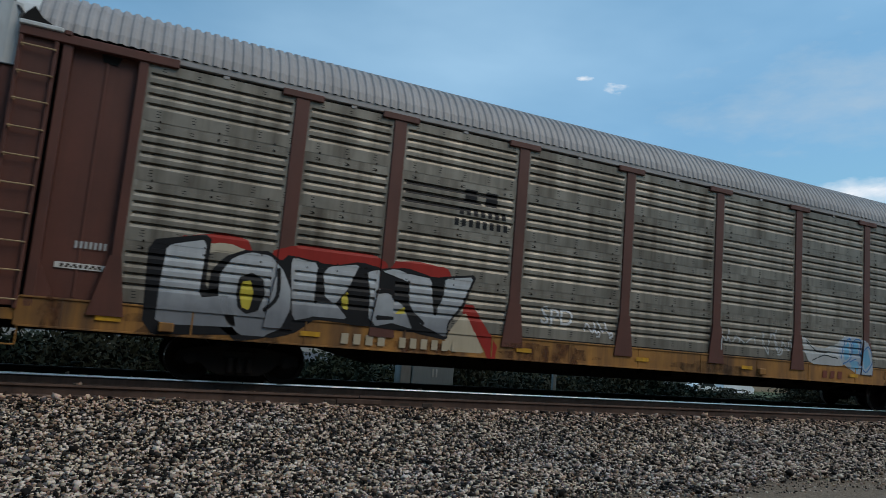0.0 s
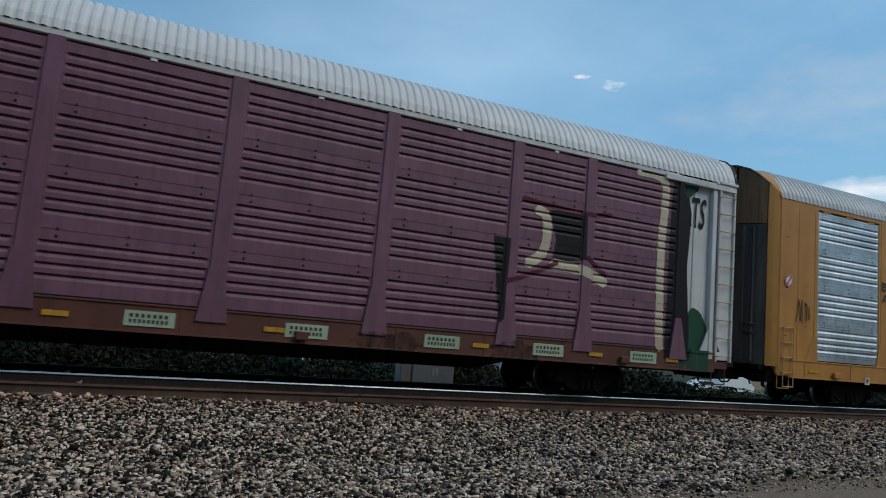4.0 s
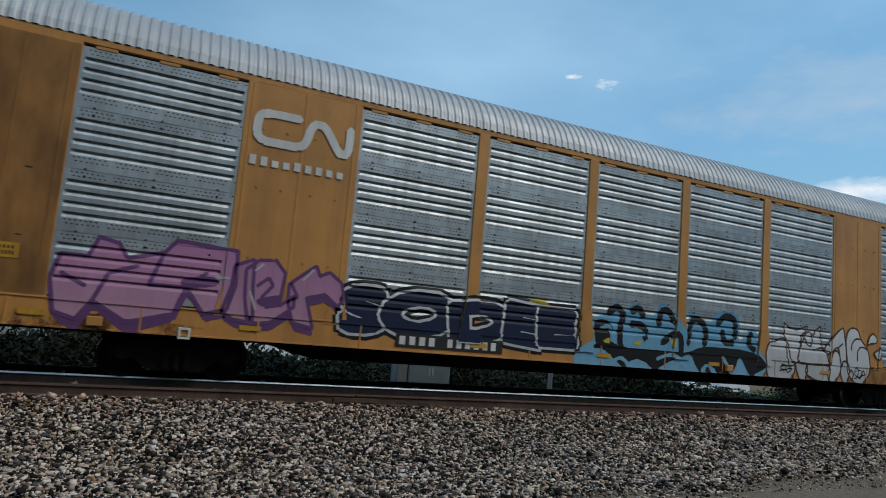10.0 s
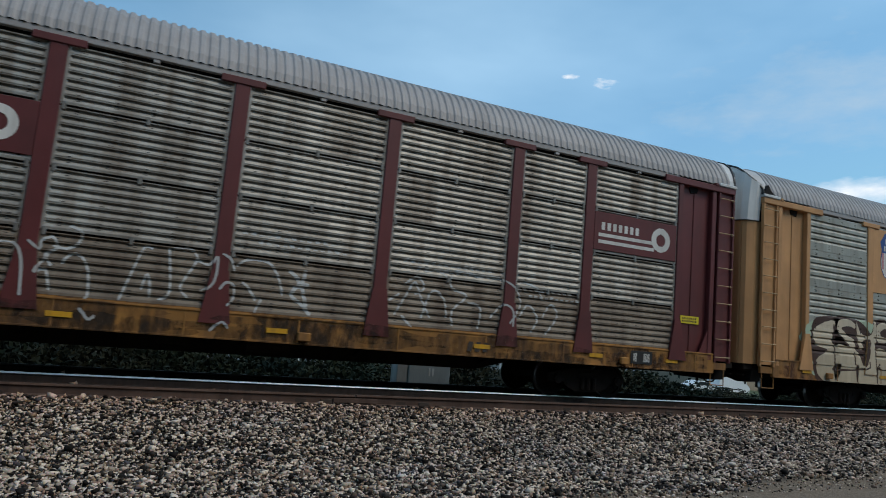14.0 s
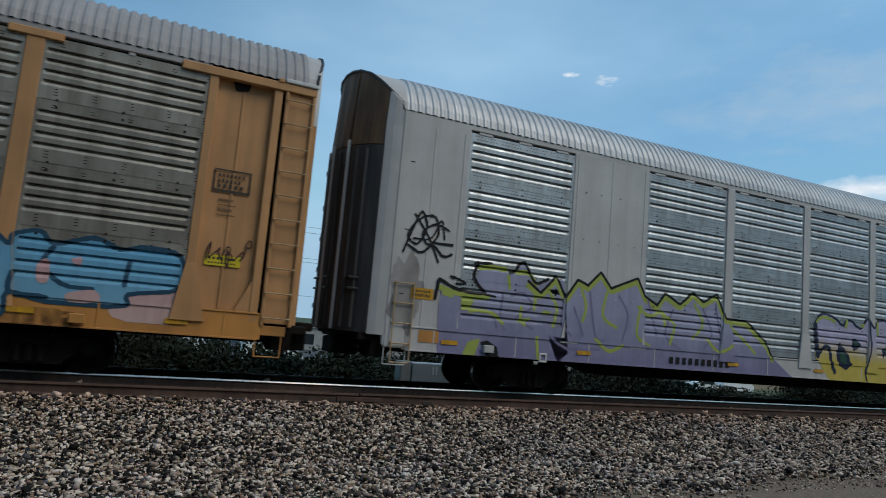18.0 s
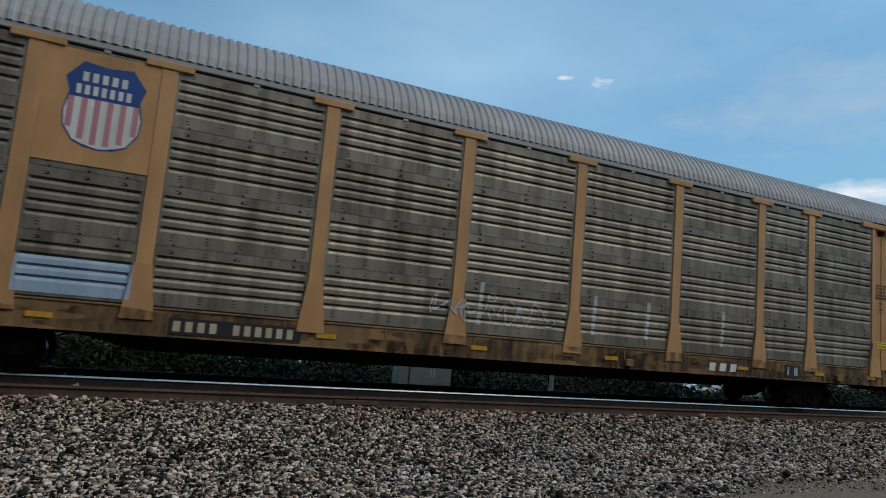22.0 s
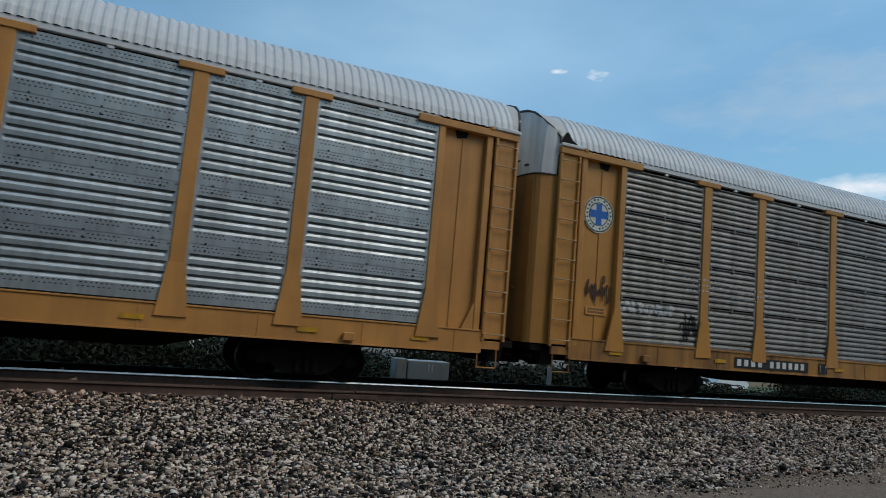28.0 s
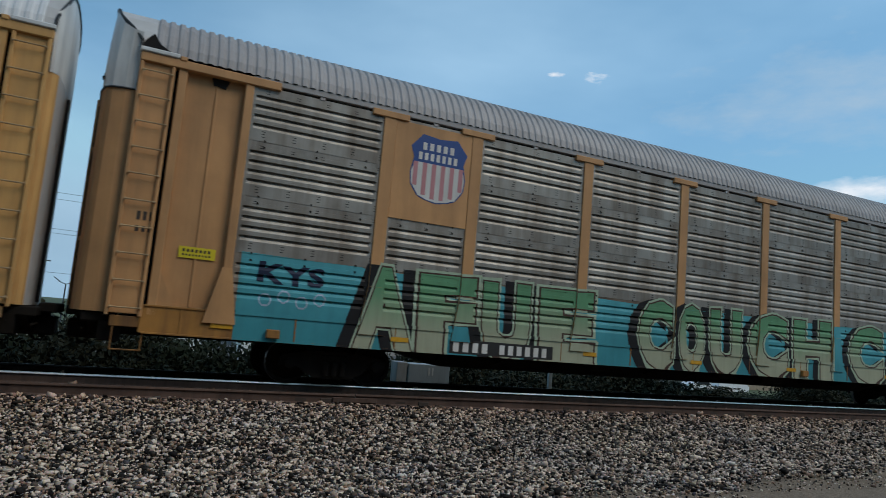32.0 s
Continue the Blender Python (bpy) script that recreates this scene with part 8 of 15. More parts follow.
put(4, "graffiti_linework", brush([(-14.14, 1.32), (-13.75, 1.54), (-13.79, 1.85), (-13.7, 2.16), (-13.34, 2.42), (-13.02, 2.41), (-12.79, 2.24)], 0.085) + brush([(-13.04, 1.86), (-12.88, 2.01), (-12.55, 1.97), (-12.27, 1.72), (-12.14, 1.42), (-12.13, 1.12)], 0.085) + brush([(-13.7, 1.49), (-13.46, 1.31), (-13.19, 1.29), (-12.81, 1.46), (-12.76, 1.3), (-12.96, 1.08), (-13.17, 1.16)], 0.085) + brush([(-12.62, 1.99), (-12.54, 2.47), (-12.16, 2.34), (-11.88, 2.49), (-11.21, 2.44), (-11.37, 1.87), (-11.19, 1.87), (-11.07, 2.13), (-10.88, 2.37), (-10.52, 2.49), (-10.12, 2.41), (-9.8, 2.11), (-9.64, 1.72), (-9.58, 1.33)], 0.085) + brush([(-9.95, 2.41), (-8.0, 2.47), (-8.04, 2.25), (-7.51, 2.21)], 0.085), UMBER, 0.0085)
put(4, "graffiti_linework", brush([(-11.89, 2.27), (-11.97, 1.97), (-12.0, 1.49)], 0.085) + brush([(-10.9, 1.43), (-11.09, 1.41), (-11.17, 1.23)], 0.085) + brush([(-10.48, 1.25), (-10.49, 1.59), (-10.34, 1.54), (-10.32, 1.26)], 0.085) + brush([(-8.82, 1.04), (-8.82, 1.83), (-8.7, 1.79), (-8.78, 1.37), (-8.47, 1.49), (-8.21, 1.39), (-7.9, 0.9)], 0.085) + brush([(-8.05, 2.03), (-8.1, 1.64), (-7.7, 1.75), (-7.52, 1.26)], 0.085) + brush([(-9.59, 1.32), (-9.36, 1.87), (-9.58, 1.5)], 0.085), UMBER, 0.0085)
put(4, "graffiti_shadow", [plump([(-11.97, 2.18), (-11.85, 2.25), (-11.85, 1.61), (-12.03, 1.47)])], UMBER, 0.0095, whole=True)
put(4, "graffiti_shadow", [plump([(-11.26, 2.38), (-11.13, 2.42), (-11.2, 1.95), (-11.37, 1.85), (-11.34, 2.09)])], UMBER, 0.0095, whole=True)
put(4, "graffiti_counter", [plump([(-13.09, 1.22), (-12.84, 1.39), (-12.83, 1.27), (-12.97, 1.13)])], ROSE, 0.011, whole=True)
put(4, "graffiti_counter", [plump([(-10.46, 1.28), (-10.45, 1.5), (-10.35, 1.45), (-10.34, 1.29)])], ROSE, 0.011, whole=True)
put(4, "graffiti_background", brush([(-4.18, 1.74), (-3.81, 2.11), (-3.4, 2.39), (-2.76, 2.21), (-2.13, 2.27), (-1.23, 2.28)], 0.22) + brush([(-0.65, 2.01), (-0.51, 1.58), (-0.52, 1.18)], 0.22) + brush([(-4.28, 1.49), (-4.19, 1.3)], 0.22), AQUA_FAINT, 0.0035)
put(4, "graffiti_letter", [plump([(-4.0, 0.79), (-4.07, 1.64), (-3.77, 1.79), (-3.76, 2.09), (-3.59, 2.29), (-3.27, 2.32), (-3.01, 2.16), (-2.75, 2.09), (-2.49, 2.19), (-2.19, 2.07), (-1.78, 2.18), (-1.5, 2.26), (-1.21, 2.13), (-0.94, 2.22), (-0.74, 2.0), (-0.82, 1.7), (-0.92, 1.58), (-0.64, 1.34), (-0.58, 1.01), (-0.84, 0.81), (-2.07, 0.79), (-2.91, 0.83)])], CREAM_GREY, 0.005, "cream rounded letters with dark edges", whole=True)
put(4, "graffiti_linework", brush([(-3.98, 1.15), (-4.04, 1.68), (-3.76, 1.8)], 0.06) + brush([(-3.74, 1.77), (-3.76, 2.07), (-3.54, 2.29), (-3.22, 2.26), (-3.04, 2.02), (-3.04, 1.7), (-3.21, 1.61), (-3.43, 1.77)], 0.06) + brush([(-3.43, 1.67), (-3.21, 1.44), (-2.88, 1.26)], 0.06) + brush([(-3.06, 2.11), (-2.85, 2.07), (-2.59, 2.15), (-2.44, 2.04), (-2.45, 1.76), (-2.59, 1.64)], 0.06) + brush([(-2.5, 1.61), (-2.38, 1.41), (-2.17, 1.33), (-1.76, 1.4), (-1.64, 1.69)], 0.06) + brush([(-2.44, 2.17), (-2.11, 2.13), (-1.78, 2.11), (-1.68, 2.22), (-1.31, 2.16), (-1.17, 1.9), (-1.26, 1.55), (-1.43, 1.43)], 0.06) + brush([(-1.69, 2.12), (-1.66, 1.69), (-1.76, 1.4)], 0.06) + brush([(-1.21, 2.11), (-0.98, 2.18), (-0.78, 2.06), (-0.76, 1.78), (-0.98, 1.63), (-1.12, 1.69)], 0.06), SLATE_DARK, 0.007)
put(4, "graffiti_linework", brush([(-2.13, 1.33), (-2.01, 1.02), (-2.09, 0.79)], 0.06) + brush([(-1.05, 1.46), (-0.72, 1.39), (-0.6, 1.18), (-0.72, 0.89), (-0.98, 0.8)], 0.06) + brush([(-1.1, 1.09), (-0.95, 0.97), (-1.07, 0.83)], 0.06), SLATE_DARK, 0.007)
put(4, "graffiti_counter", [plump([(-3.45, 1.78), (-3.38, 1.84), (-3.35, 1.72), (-3.42, 1.69)])], SLATE_DARK, 0.0074, whole=True)
put(4, "graffiti_counter", [plump([(-1.64, 1.69), (-1.5, 1.73), (-1.48, 1.59), (-1.61, 1.58)])], SLATE_DARK, 0.0074, whole=True)
put(4, "graffiti_counter", [plump([(-1.77, 1.41), (-1.58, 1.43), (-1.53, 1.15), (-1.68, 1.12)])], SLATE_DARK, 0.0074, whole=True)
put(4, "graffiti_counter", [plump([(-3.62, 1.53), (-3.44, 1.47), (-3.33, 1.23), (-3.49, 1.25)])], SLATE_DARK, 0.0074, whole=True)
put(4, "graffiti_counter", [plump([(-2.73, 1.69), (-2.57, 1.69), (-2.54, 1.44), (-2.65, 1.48)])], SLATE_DARK, 0.0074, whole=True)
put(4, "graffiti_counter", [plump([(-4.23, 2.19), (-4.14, 2.2), (-4.14, 2.07), (-4.22, 2.08)])], SLATE_DARK, 0.0074, whole=True)
put(4, "graffiti_counter", [plump([(-3.89, 2.38), (-3.8, 2.4), (-3.79, 2.29), (-3.87, 2.28)])], SLATE_DARK, 0.0074, whole=True)
put(4, "graffiti_counter", [plump([(-2.03, 2.41), (-1.92, 2.4), (-1.93, 2.31), (-2.02, 2.3)])], SLATE_DARK, 0.0074, whole=True)
put(4, "graffiti_counter", [plump([(-0.64, 1.68), (-0.55, 1.66), (-0.56, 1.55), (-0.63, 1.57)])], SLATE_DARK, 0.0074, whole=True)
put(4, "graffiti_counter", [plump([(-4.24, 1.44), (-4.16, 1.45), (-4.16, 1.35), (-4.22, 1.34)])], SLATE_DARK, 0.0074, whole=True)
put(4, "graffiti_patch", [plump([(1.34, 1.13), (1.47, 1.73), (1.7, 2.26), (2.18, 2.46), (2.64, 2.32), (3.09, 2.37), (3.61, 2.34), (3.72, 1.3), (3.1, 1.1)])], BLUE_FAINT, 0.004, "faint pale blue buffed patch", whole=True)
put(4, "graffiti_patch", [plump([(1.33, 1.08), (3.7, 1.14), (3.71, 0.79), (1.42, 0.8)])], GREY_GREEN, 0.0036, whole=True)
put(4, "graffiti_letter", [plump([(4.44, 1.87), (4.65, 2.17), (5.0, 2.34), (5.42, 2.18), (5.77, 2.06), (7.03, 2.24), (7.29, 2.56), (7.7, 2.37), (7.65, 1.6), (7.28, 1.02), (5.86, 0.81), (4.68, 0.87), (4.49, 1.22)])], FOREST_THIN, 0.004, "thin dark green letters with mint edges", whole=True)
put(4, "graffiti_linework", brush([(4.46, 1.22), (4.6, 1.9), (4.67, 2.16), (5.01, 2.28), (5.36, 2.1), (5.38, 1.69), (5.11, 1.75)], 0.055) + brush([(4.85, 1.93), (5.07, 1.39)], 0.055) + brush([(5.61, 1.43), (5.97, 1.75), (6.0, 1.32)], 0.055) + brush([(5.84, 2.08), (5.89, 1.61), (6.2, 1.49)], 0.055) + brush([(6.22, 2.04), (6.33, 1.62)], 0.055) + brush([(6.86, 2.24), (6.58, 2.07), (6.54, 1.8), (6.87, 1.67), (7.07, 1.84)], 0.055) + brush([(7.03, 2.17), (7.3, 2.42), (7.62, 2.16), (7.48, 1.59), (6.89, 1.47), (6.72, 1.18)], 0.055) + brush([(7.64, 1.74), (7.69, 0.9), (7.07, 0.79)], 0.055) + brush([(4.44, 1.89), (4.65, 1.71)], 0.055), MINT, 0.007)
put(4, "graffiti_linework", brush([(4.7, 2.39), (5.24, 2.37), (5.59, 2.19)], 0.09) + brush([(5.94, 2.29), (6.47, 2.4)], 0.09), AQUA_FAINT, 0.0036)
scrawl(4, 8.0, 9.2, 1.45, 2.1, GHOST, 3, 0.05, 5)
scrawl(4, -5.8, -4.7, 1.35, 2.1, GHOST, 2, 0.06, 7)
scrawl(4, 12.45, 13.3, 1.5, 1.95, INK, 2, 0.035, 5)
scrawl(4, -13.2, -12.4, 2.6, 3.2, INK, 2, 0.03, 6)
data_box(4, 12.75, 3.75, mat=MARK_DARK)
notice(4, 12.7, 2.3)
notice(4, -12.35, 2.42)
sill_marks(4, -6.6, -4.75)
owner_marks(4, 5.1, 5.95)

# yellow car with shiny slotted panels
y5 = carrier_panel(5, -9.38, -7.63, 3.46, 5.44, YELLOW)
shield(5, -8.80, -8.02, 4.28, 5.18, y5)
motto(5, -9.25, -7.75, 3.80, 3.91, y5)
sill_marks(5, -8.55, -5.85)
sill_marks(5, -5.0, -4.85, 0.92, 1.12)
owner_marks(5, 5.7, 6.4)
sill_marks(5, 7.9, 8.3, 0.92, 1.15)
scrawl(5, -13.2, -12.6, 3.7, 4.3, INK, 2, 0.03, 3)
scrawl(5, -13.3, -12.8, 2.0, 3.0, INK, 1, 0.03, 13)
data_box(5, -12.9, 3.4, 0.4, 0.3, MARK_DARK)

# yellow car with violet and blue graffiti
worm_emblem(6, -9.28, -7.35, 4.42, 5.05)
put(6, "graffiti_shadow", [crisp([(-12.1, 1.47), (-11.98, 1.87), (-11.58, 1.88), (-11.47, 2.2), (-11.15, 2.13), (-11.0, 1.9), (-10.44, 2.06), (-10.25, 2.29), (-9.76, 2.26), (-9.23, 2.23), (-9.2, 1.63), (-9.31, 1.17), (-9.7, 1.07), (-10.02, 1.5), (-10.18, 1.03), (-10.91, 0.83), (-11.44, 1.14), (-11.65, 0.82), (-11.99, 0.92)])], PLUM, 0.004, whole=True)
put(6, "graffiti_letters", [crisp([(-12.13, 1.59), (-12.02, 2.0), (-11.62, 2.0), (-11.5, 2.33), (-11.19, 2.26), (-11.04, 2.03), (-10.48, 2.19), (-10.29, 2.43), (-9.8, 2.4), (-9.27, 2.37), (-9.24, 1.77), (-9.35, 1.31), (-9.74, 1.2), (-10.06, 1.64), (-10.22, 1.16), (-10.94, 0.96), (-11.48, 1.27), (-11.69, 0.95), (-12.02, 1.05)])], PINKISH, 0.0065, "pink graffiti letter with a purple edge", whole=True)
put(6, "graffiti_linework", stroke([(-12.13, 1.59), (-12.02, 2.0), (-11.62, 2.0), (-11.5, 2.33), (-11.19, 2.26), (-11.04, 2.03), (-10.48, 2.19), (-10.29, 2.43), (-9.8, 2.4), (-9.27, 2.37), (-9.24, 1.77), (-9.35, 1.31), (-9.74, 1.2), (-10.06, 1.64), (-10.22, 1.16), (-10.94, 0.96), (-11.48, 1.27), (-11.69, 0.95), (-12.02, 1.05), (-12.13, 1.59)], 0.07, False) + stroke([(-11.48, 1.27), (-11.29, 1.75), (-10.86, 1.92)], 0.07, False) + stroke([(-10.48, 2.19), (-10.66, 1.62), (-10.06, 1.64), (-9.74, 1.93)], 0.07, False) + stroke([(-11.98, 1.68), (-11.61, 1.5)], 0.07, False), PLUM, 0.009)
put(6, "graffiti_shadow", [crisp([(-9.29, 1.6), (-9.26, 1.97), (-8.93, 2.12), (-8.91, 1.64), (-8.84, 0.96), (-9.21, 1.02), (-9.42, 1.14)])], PLUM, 0.004, whole=True)
put(6, "graffiti_shadow", [crisp([(-9.03, 1.41), (-9.06, 1.93), (-8.86, 2.11), (-8.56, 2.15), (-8.36, 1.93), (-8.39, 1.51), (-8.65, 1.28), (-8.38, 1.34), (-8.14, 1.53), (-8.14, 1.31), (-8.54, 1.0), (-8.93, 0.95)])], PLUM, 0.004, whole=True)
put(6, "graffiti_shadow", [crisp([(-8.26, 1.74), (-7.79, 2.13), (-7.7, 1.94), (-7.51, 2.03), (-7.26, 1.85), (-7.18, 1.54), (-7.3, 1.4), (-7.56, 1.61), (-7.92, 1.51), (-7.74, 0.95), (-8.13, 1.03), (-8.26, 1.41)])], PLUM, 0.004, whole=True)
put(6, "graffiti_letters", [crisp([(-9.31, 1.74), (-9.29, 2.11), (-8.96, 2.26), (-8.94, 1.78), (-8.87, 1.1), (-9.24, 1.16), (-9.44, 1.27)])], PINKISH, 0.0065, "pink graffiti letter with a purple edge", whole=True)
put(6, "graffiti_letters", [crisp([(-9.06, 1.55), (-9.09, 2.06), (-8.88, 2.25), (-8.58, 2.29), (-8.38, 2.07), (-8.42, 1.65), (-8.68, 1.42), (-8.41, 1.48), (-8.17, 1.67), (-8.17, 1.45), (-8.57, 1.14), (-8.96, 1.09)])], PINKISH, 0.0065, "pink graffiti letter with a purple edge", whole=True)
put(6, "graffiti_letters", [crisp([(-8.29, 1.88), (-7.81, 2.28), (-7.73, 2.09), (-7.54, 2.18), (-7.29, 2.0), (-7.21, 1.69), (-7.33, 1.55), (-7.59, 1.75), (-7.94, 1.66), (-7.77, 1.1), (-8.16, 1.17), (-8.28, 1.55)])], PINKISH, 0.0065, "pink graffiti letter with a purple edge", whole=True)
put(6, "graffiti_linework", stroke([(-9.31, 1.74), (-9.29, 2.11), (-8.96, 2.26), (-8.94, 1.78), (-8.87, 1.1), (-9.24, 1.16), (-9.44, 1.27), (-9.31, 1.74)], 0.065, False) + stroke([(-9.06, 1.55), (-9.09, 2.06), (-8.88, 2.25), (-8.58, 2.29), (-8.38, 2.07), (-8.42, 1.65), (-8.68, 1.42), (-8.41, 1.48), (-8.17, 1.67), (-8.17, 1.45), (-8.57, 1.14), (-8.96, 1.09), (-9.06, 1.55)], 0.065, False) + stroke([(-8.29, 1.88), (-7.81, 2.28), (-7.73, 2.09), (-7.54, 2.18), (-7.29, 2.0), (-7.21, 1.69), (-7.33, 1.55), (-7.59, 1.75), (-7.94, 1.66), (-7.77, 1.1), (-8.16, 1.17), (-8.28, 1.55), (-8.29, 1.88)], 0.065, False) + stroke([(-8.86, 1.79), (-8.67, 1.95), (-8.58, 1.82), (-8.77, 1.58)], 0.065, False), PLUM, 0.009)
put(6, "graffiti_linework", stroke([(-8.25, 1.89), (-8.11, 1.65), (-8.28, 1.55)], 0.065, False), PLUM, 0.009)
put(6, "graffiti_counter", [plump([(-8.83, 1.55), (-8.43, 1.65), (-8.48, 1.47), (-8.76, 1.43)])], PLUM, 0.0095, whole=True)
put(6, "graffiti_counter", [plump([(-10.12, 1.78), (-9.64, 1.86), (-9.57, 1.71), (-10.07, 1.63)])], PLUM, 0.0095, whole=True)
put(6, "graffiti_linework", brush([(-8.93, 2.05), (-8.8, 2.19)], 0.04) + brush([(-8.98, 1.67), (-8.85, 1.36)], 0.04) + brush([(-8.05, 1.97), (-7.86, 2.19)], 0.04) + brush([(-9.59, 1.87), (-9.38, 1.87)], 0.04), GHOST, 0.0105)
put(6, "graffiti_letters", [plump([(-1.3, 1.79), (-0.89, 2.0), (-0.59, 2.29), (-0.28, 2.11), (-0.0, 2.31), (0.36, 2.07), (0.64, 2.1), (0.82, 2.38), (1.25, 2.18), (1.63, 1.82), (1.86, 2.28), (2.42, 2.02), (2.72, 2.31), (3.21, 2.37), (3.53, 2.15), (3.52, 1.59), (3.84, 1.96), (4.14, 1.96), (4.21, 1.53), (4.57, 1.0), (3.9, 0.79), (2.13, 0.79), (-0.34, 0.79), (-1.65, 0.79), (-1.61, 1.14), (-1.2, 1.41)])], SKY_INK, 0.004, "pale blue glow round black graffiti letters", whole=True)
put(6, "graffiti_edge", [plump([(-1.14, 1.31), (-1.19, 1.75), (-0.87, 1.84), (-0.66, 1.68), (-0.66, 1.36), (-0.21, 1.24), (0.49, 1.25), (1.56, 1.24), (2.23, 1.41), (2.94, 1.45), (4.1, 1.37), (4.5, 1.02), (3.89, 0.87), (3.53, 1.23), (3.2, 0.81), (2.11, 0.87), (1.73, 1.2), (0.74, 0.86), (0.11, 1.0), (-0.36, 0.85), (-0.86, 1.13), (-1.24, 1.2)])], INK, 0.0065, whole=True)
put(6, "graffiti_stroke", brush([(-0.79, 2.01), (-0.57, 2.16), (-0.36, 2.01), (-0.43, 1.7), (-0.42, 1.28)], 0.17) + brush([(-0.1, 2.1), (0.09, 2.19), (0.26, 2.03)], 0.17) + brush([(-0.11, 1.8), (0.14, 1.81), (0.33, 1.71), (0.33, 1.49)], 0.17) + brush([(0.75, 1.86), (0.82, 2.18), (1.06, 2.2), (1.25, 1.95)], 0.17) + brush([(0.89, 1.43), (1.26, 1.67), (1.44, 1.56), (1.45, 1.17)], 0.17) + brush([(1.7, 1.45), (1.86, 2.05), (2.15, 2.05), (2.33, 1.78), (2.28, 1.48)], 0.17) + brush([(2.72, 2.03), (2.98, 2.24), (3.33, 2.16), (3.36, 1.73)], 0.17) + brush([(2.89, 1.86), (3.0, 1.6), (3.3, 1.6)], 0.17) + brush([(3.95, 1.88), (3.87, 1.62), (4.09, 1.46)], 0.17), INK, 0.008)
put(6, "graffiti_shine", brush([(-1.58, 0.89), (-1.36, 1.08), (-1.08, 1.01), (-0.91, 0.88)], 0.085) + brush([(-0.73, 0.8), (-0.42, 1.0), (-0.1, 0.82)], 0.085) + brush([(0.72, 1.03), (1.13, 1.16), (1.47, 1.06)], 0.085) + brush([(1.23, 0.84), (1.54, 0.98), (1.79, 0.83)], 0.085) + brush([(2.18, 0.82), (2.39, 0.97), (2.68, 0.82)], 0.085) + brush([(2.91, 1.21), (3.22, 0.87)], 0.085) + brush([(-1.0, 1.64), (-0.75, 1.69), (-0.66, 1.36)], 0.085) + brush([(0.84, 1.76), (1.15, 1.88), (1.28, 1.75)], 0.085) + brush([(1.84, 1.78), (1.99, 1.95), (2.19, 1.73)], 0.085) + brush([(2.91, 1.99), (3.15, 2.1), (3.22, 1.87)], 0.085) + brush([(-0.22, 1.3), (0.05, 1.54), (0.34, 1.6)], 0.085) + brush([(0.69, 1.27), (1.11, 1.37), (1.14, 1.54)], 0.085), SKY_INK, 0.0105)
put(6, "graffiti_counter", [plump([(-0.92, 1.36), (-0.74, 1.43), (-0.75, 1.3)])], LEMON, 0.011, whole=True)
put(6, "graffiti_counter", [plump([(-0.01, 1.37), (0.21, 1.44), (0.17, 1.32)])], LEMON, 0.011, whole=True)
put(6, "graffiti_counter", [plump([(1.15, 1.48), (1.28, 1.54), (1.28, 1.33)])], LEMON, 0.011, whole=True)
balloon(6, -7.25, -1.75, 1.12, 2.0, 5, NAVY, SNOW, INK, 5, "SODEE", 0.06)
patch(6, -3.0, -2.5, 1.9, 2.15, LEMON, 2, 0.1, 2.2, 0.004)
put(6, "graffiti_letter", [crisp([(4.47, 1.41), (4.58, 1.68), (4.87, 1.74), (5.08, 1.83), (5.24, 1.83), (5.41, 1.69), (5.51, 1.25), (5.63, 1.24), (5.65, 0.99), (5.53, 0.86), (5.31, 0.8), (4.63, 0.81)])], SNOW, 0.006, whole=True)
put(6, "graffiti_letter", [crisp([(5.22, 2.28), (5.43, 2.16), (5.75, 2.13), (5.99, 2.19), (6.15, 2.25), (6.09, 2.1), (5.94, 1.98), (5.86, 1.61), (5.75, 1.25), (5.41, 1.15), (5.33, 1.77), (5.25, 1.9)])], SNOW, 0.0064, whole=True)
put(6, "graffiti_letter", [crisp([(6.03, 1.9), (6.13, 2.08), (6.3, 2.08), (6.36, 1.98), (6.54, 2.16), (6.73, 2.28), (6.71, 2.04), (6.83, 1.66), (6.97, 1.58), (7.06, 1.4), (7.02, 1.24), (6.12, 1.21), (5.79, 1.27), (5.9, 1.66)])], SNOW, 0.0068000000000000005, whole=True)
put(6, "graffiti_letter", [crisp([(5.66, 1.22), (6.13, 1.21), (6.15, 0.94), (6.02, 0.83), (5.8, 0.87)])], GHOST, 0.0072, whole=True)
put(6, "graffiti_letter", [crisp([(6.14, 1.21), (7.07, 1.2), (7.07, 0.83), (6.94, 0.79), (6.16, 0.9)])], GHOST, 0.0076, whole=True)
put(6, "graffiti_letter", [crisp([(6.9, 1.67), (7.23, 2.0), (7.64, 2.31), (7.74, 2.06), (7.89, 1.33), (7.96, 0.99), (7.74, 0.87), (7.59, 1.16), (7.47, 1.74), (7.09, 1.54)])], SNOW, 0.008, whole=True)
put(6, "graffiti_letter", [crisp([(7.09, 1.11), (7.24, 1.56), (7.37, 1.64), (7.52, 1.53), (7.6, 1.16), (7.46, 0.9), (7.16, 0.8), (7.03, 0.92)])], SNOW, 0.008400000000000001, whole=True)
put(6, "graffiti_letter", [crisp([(7.8, 1.97), (7.89, 2.23), (8.07, 2.35), (8.34, 2.29), (8.44, 2.1), (8.57, 1.96), (8.77, 1.8), (8.89, 1.48), (8.89, 1.12), (8.69, 0.89), (8.41, 0.8), (8.05, 0.9), (7.87, 1.18)])], SNOW, 0.0088, whole=True)
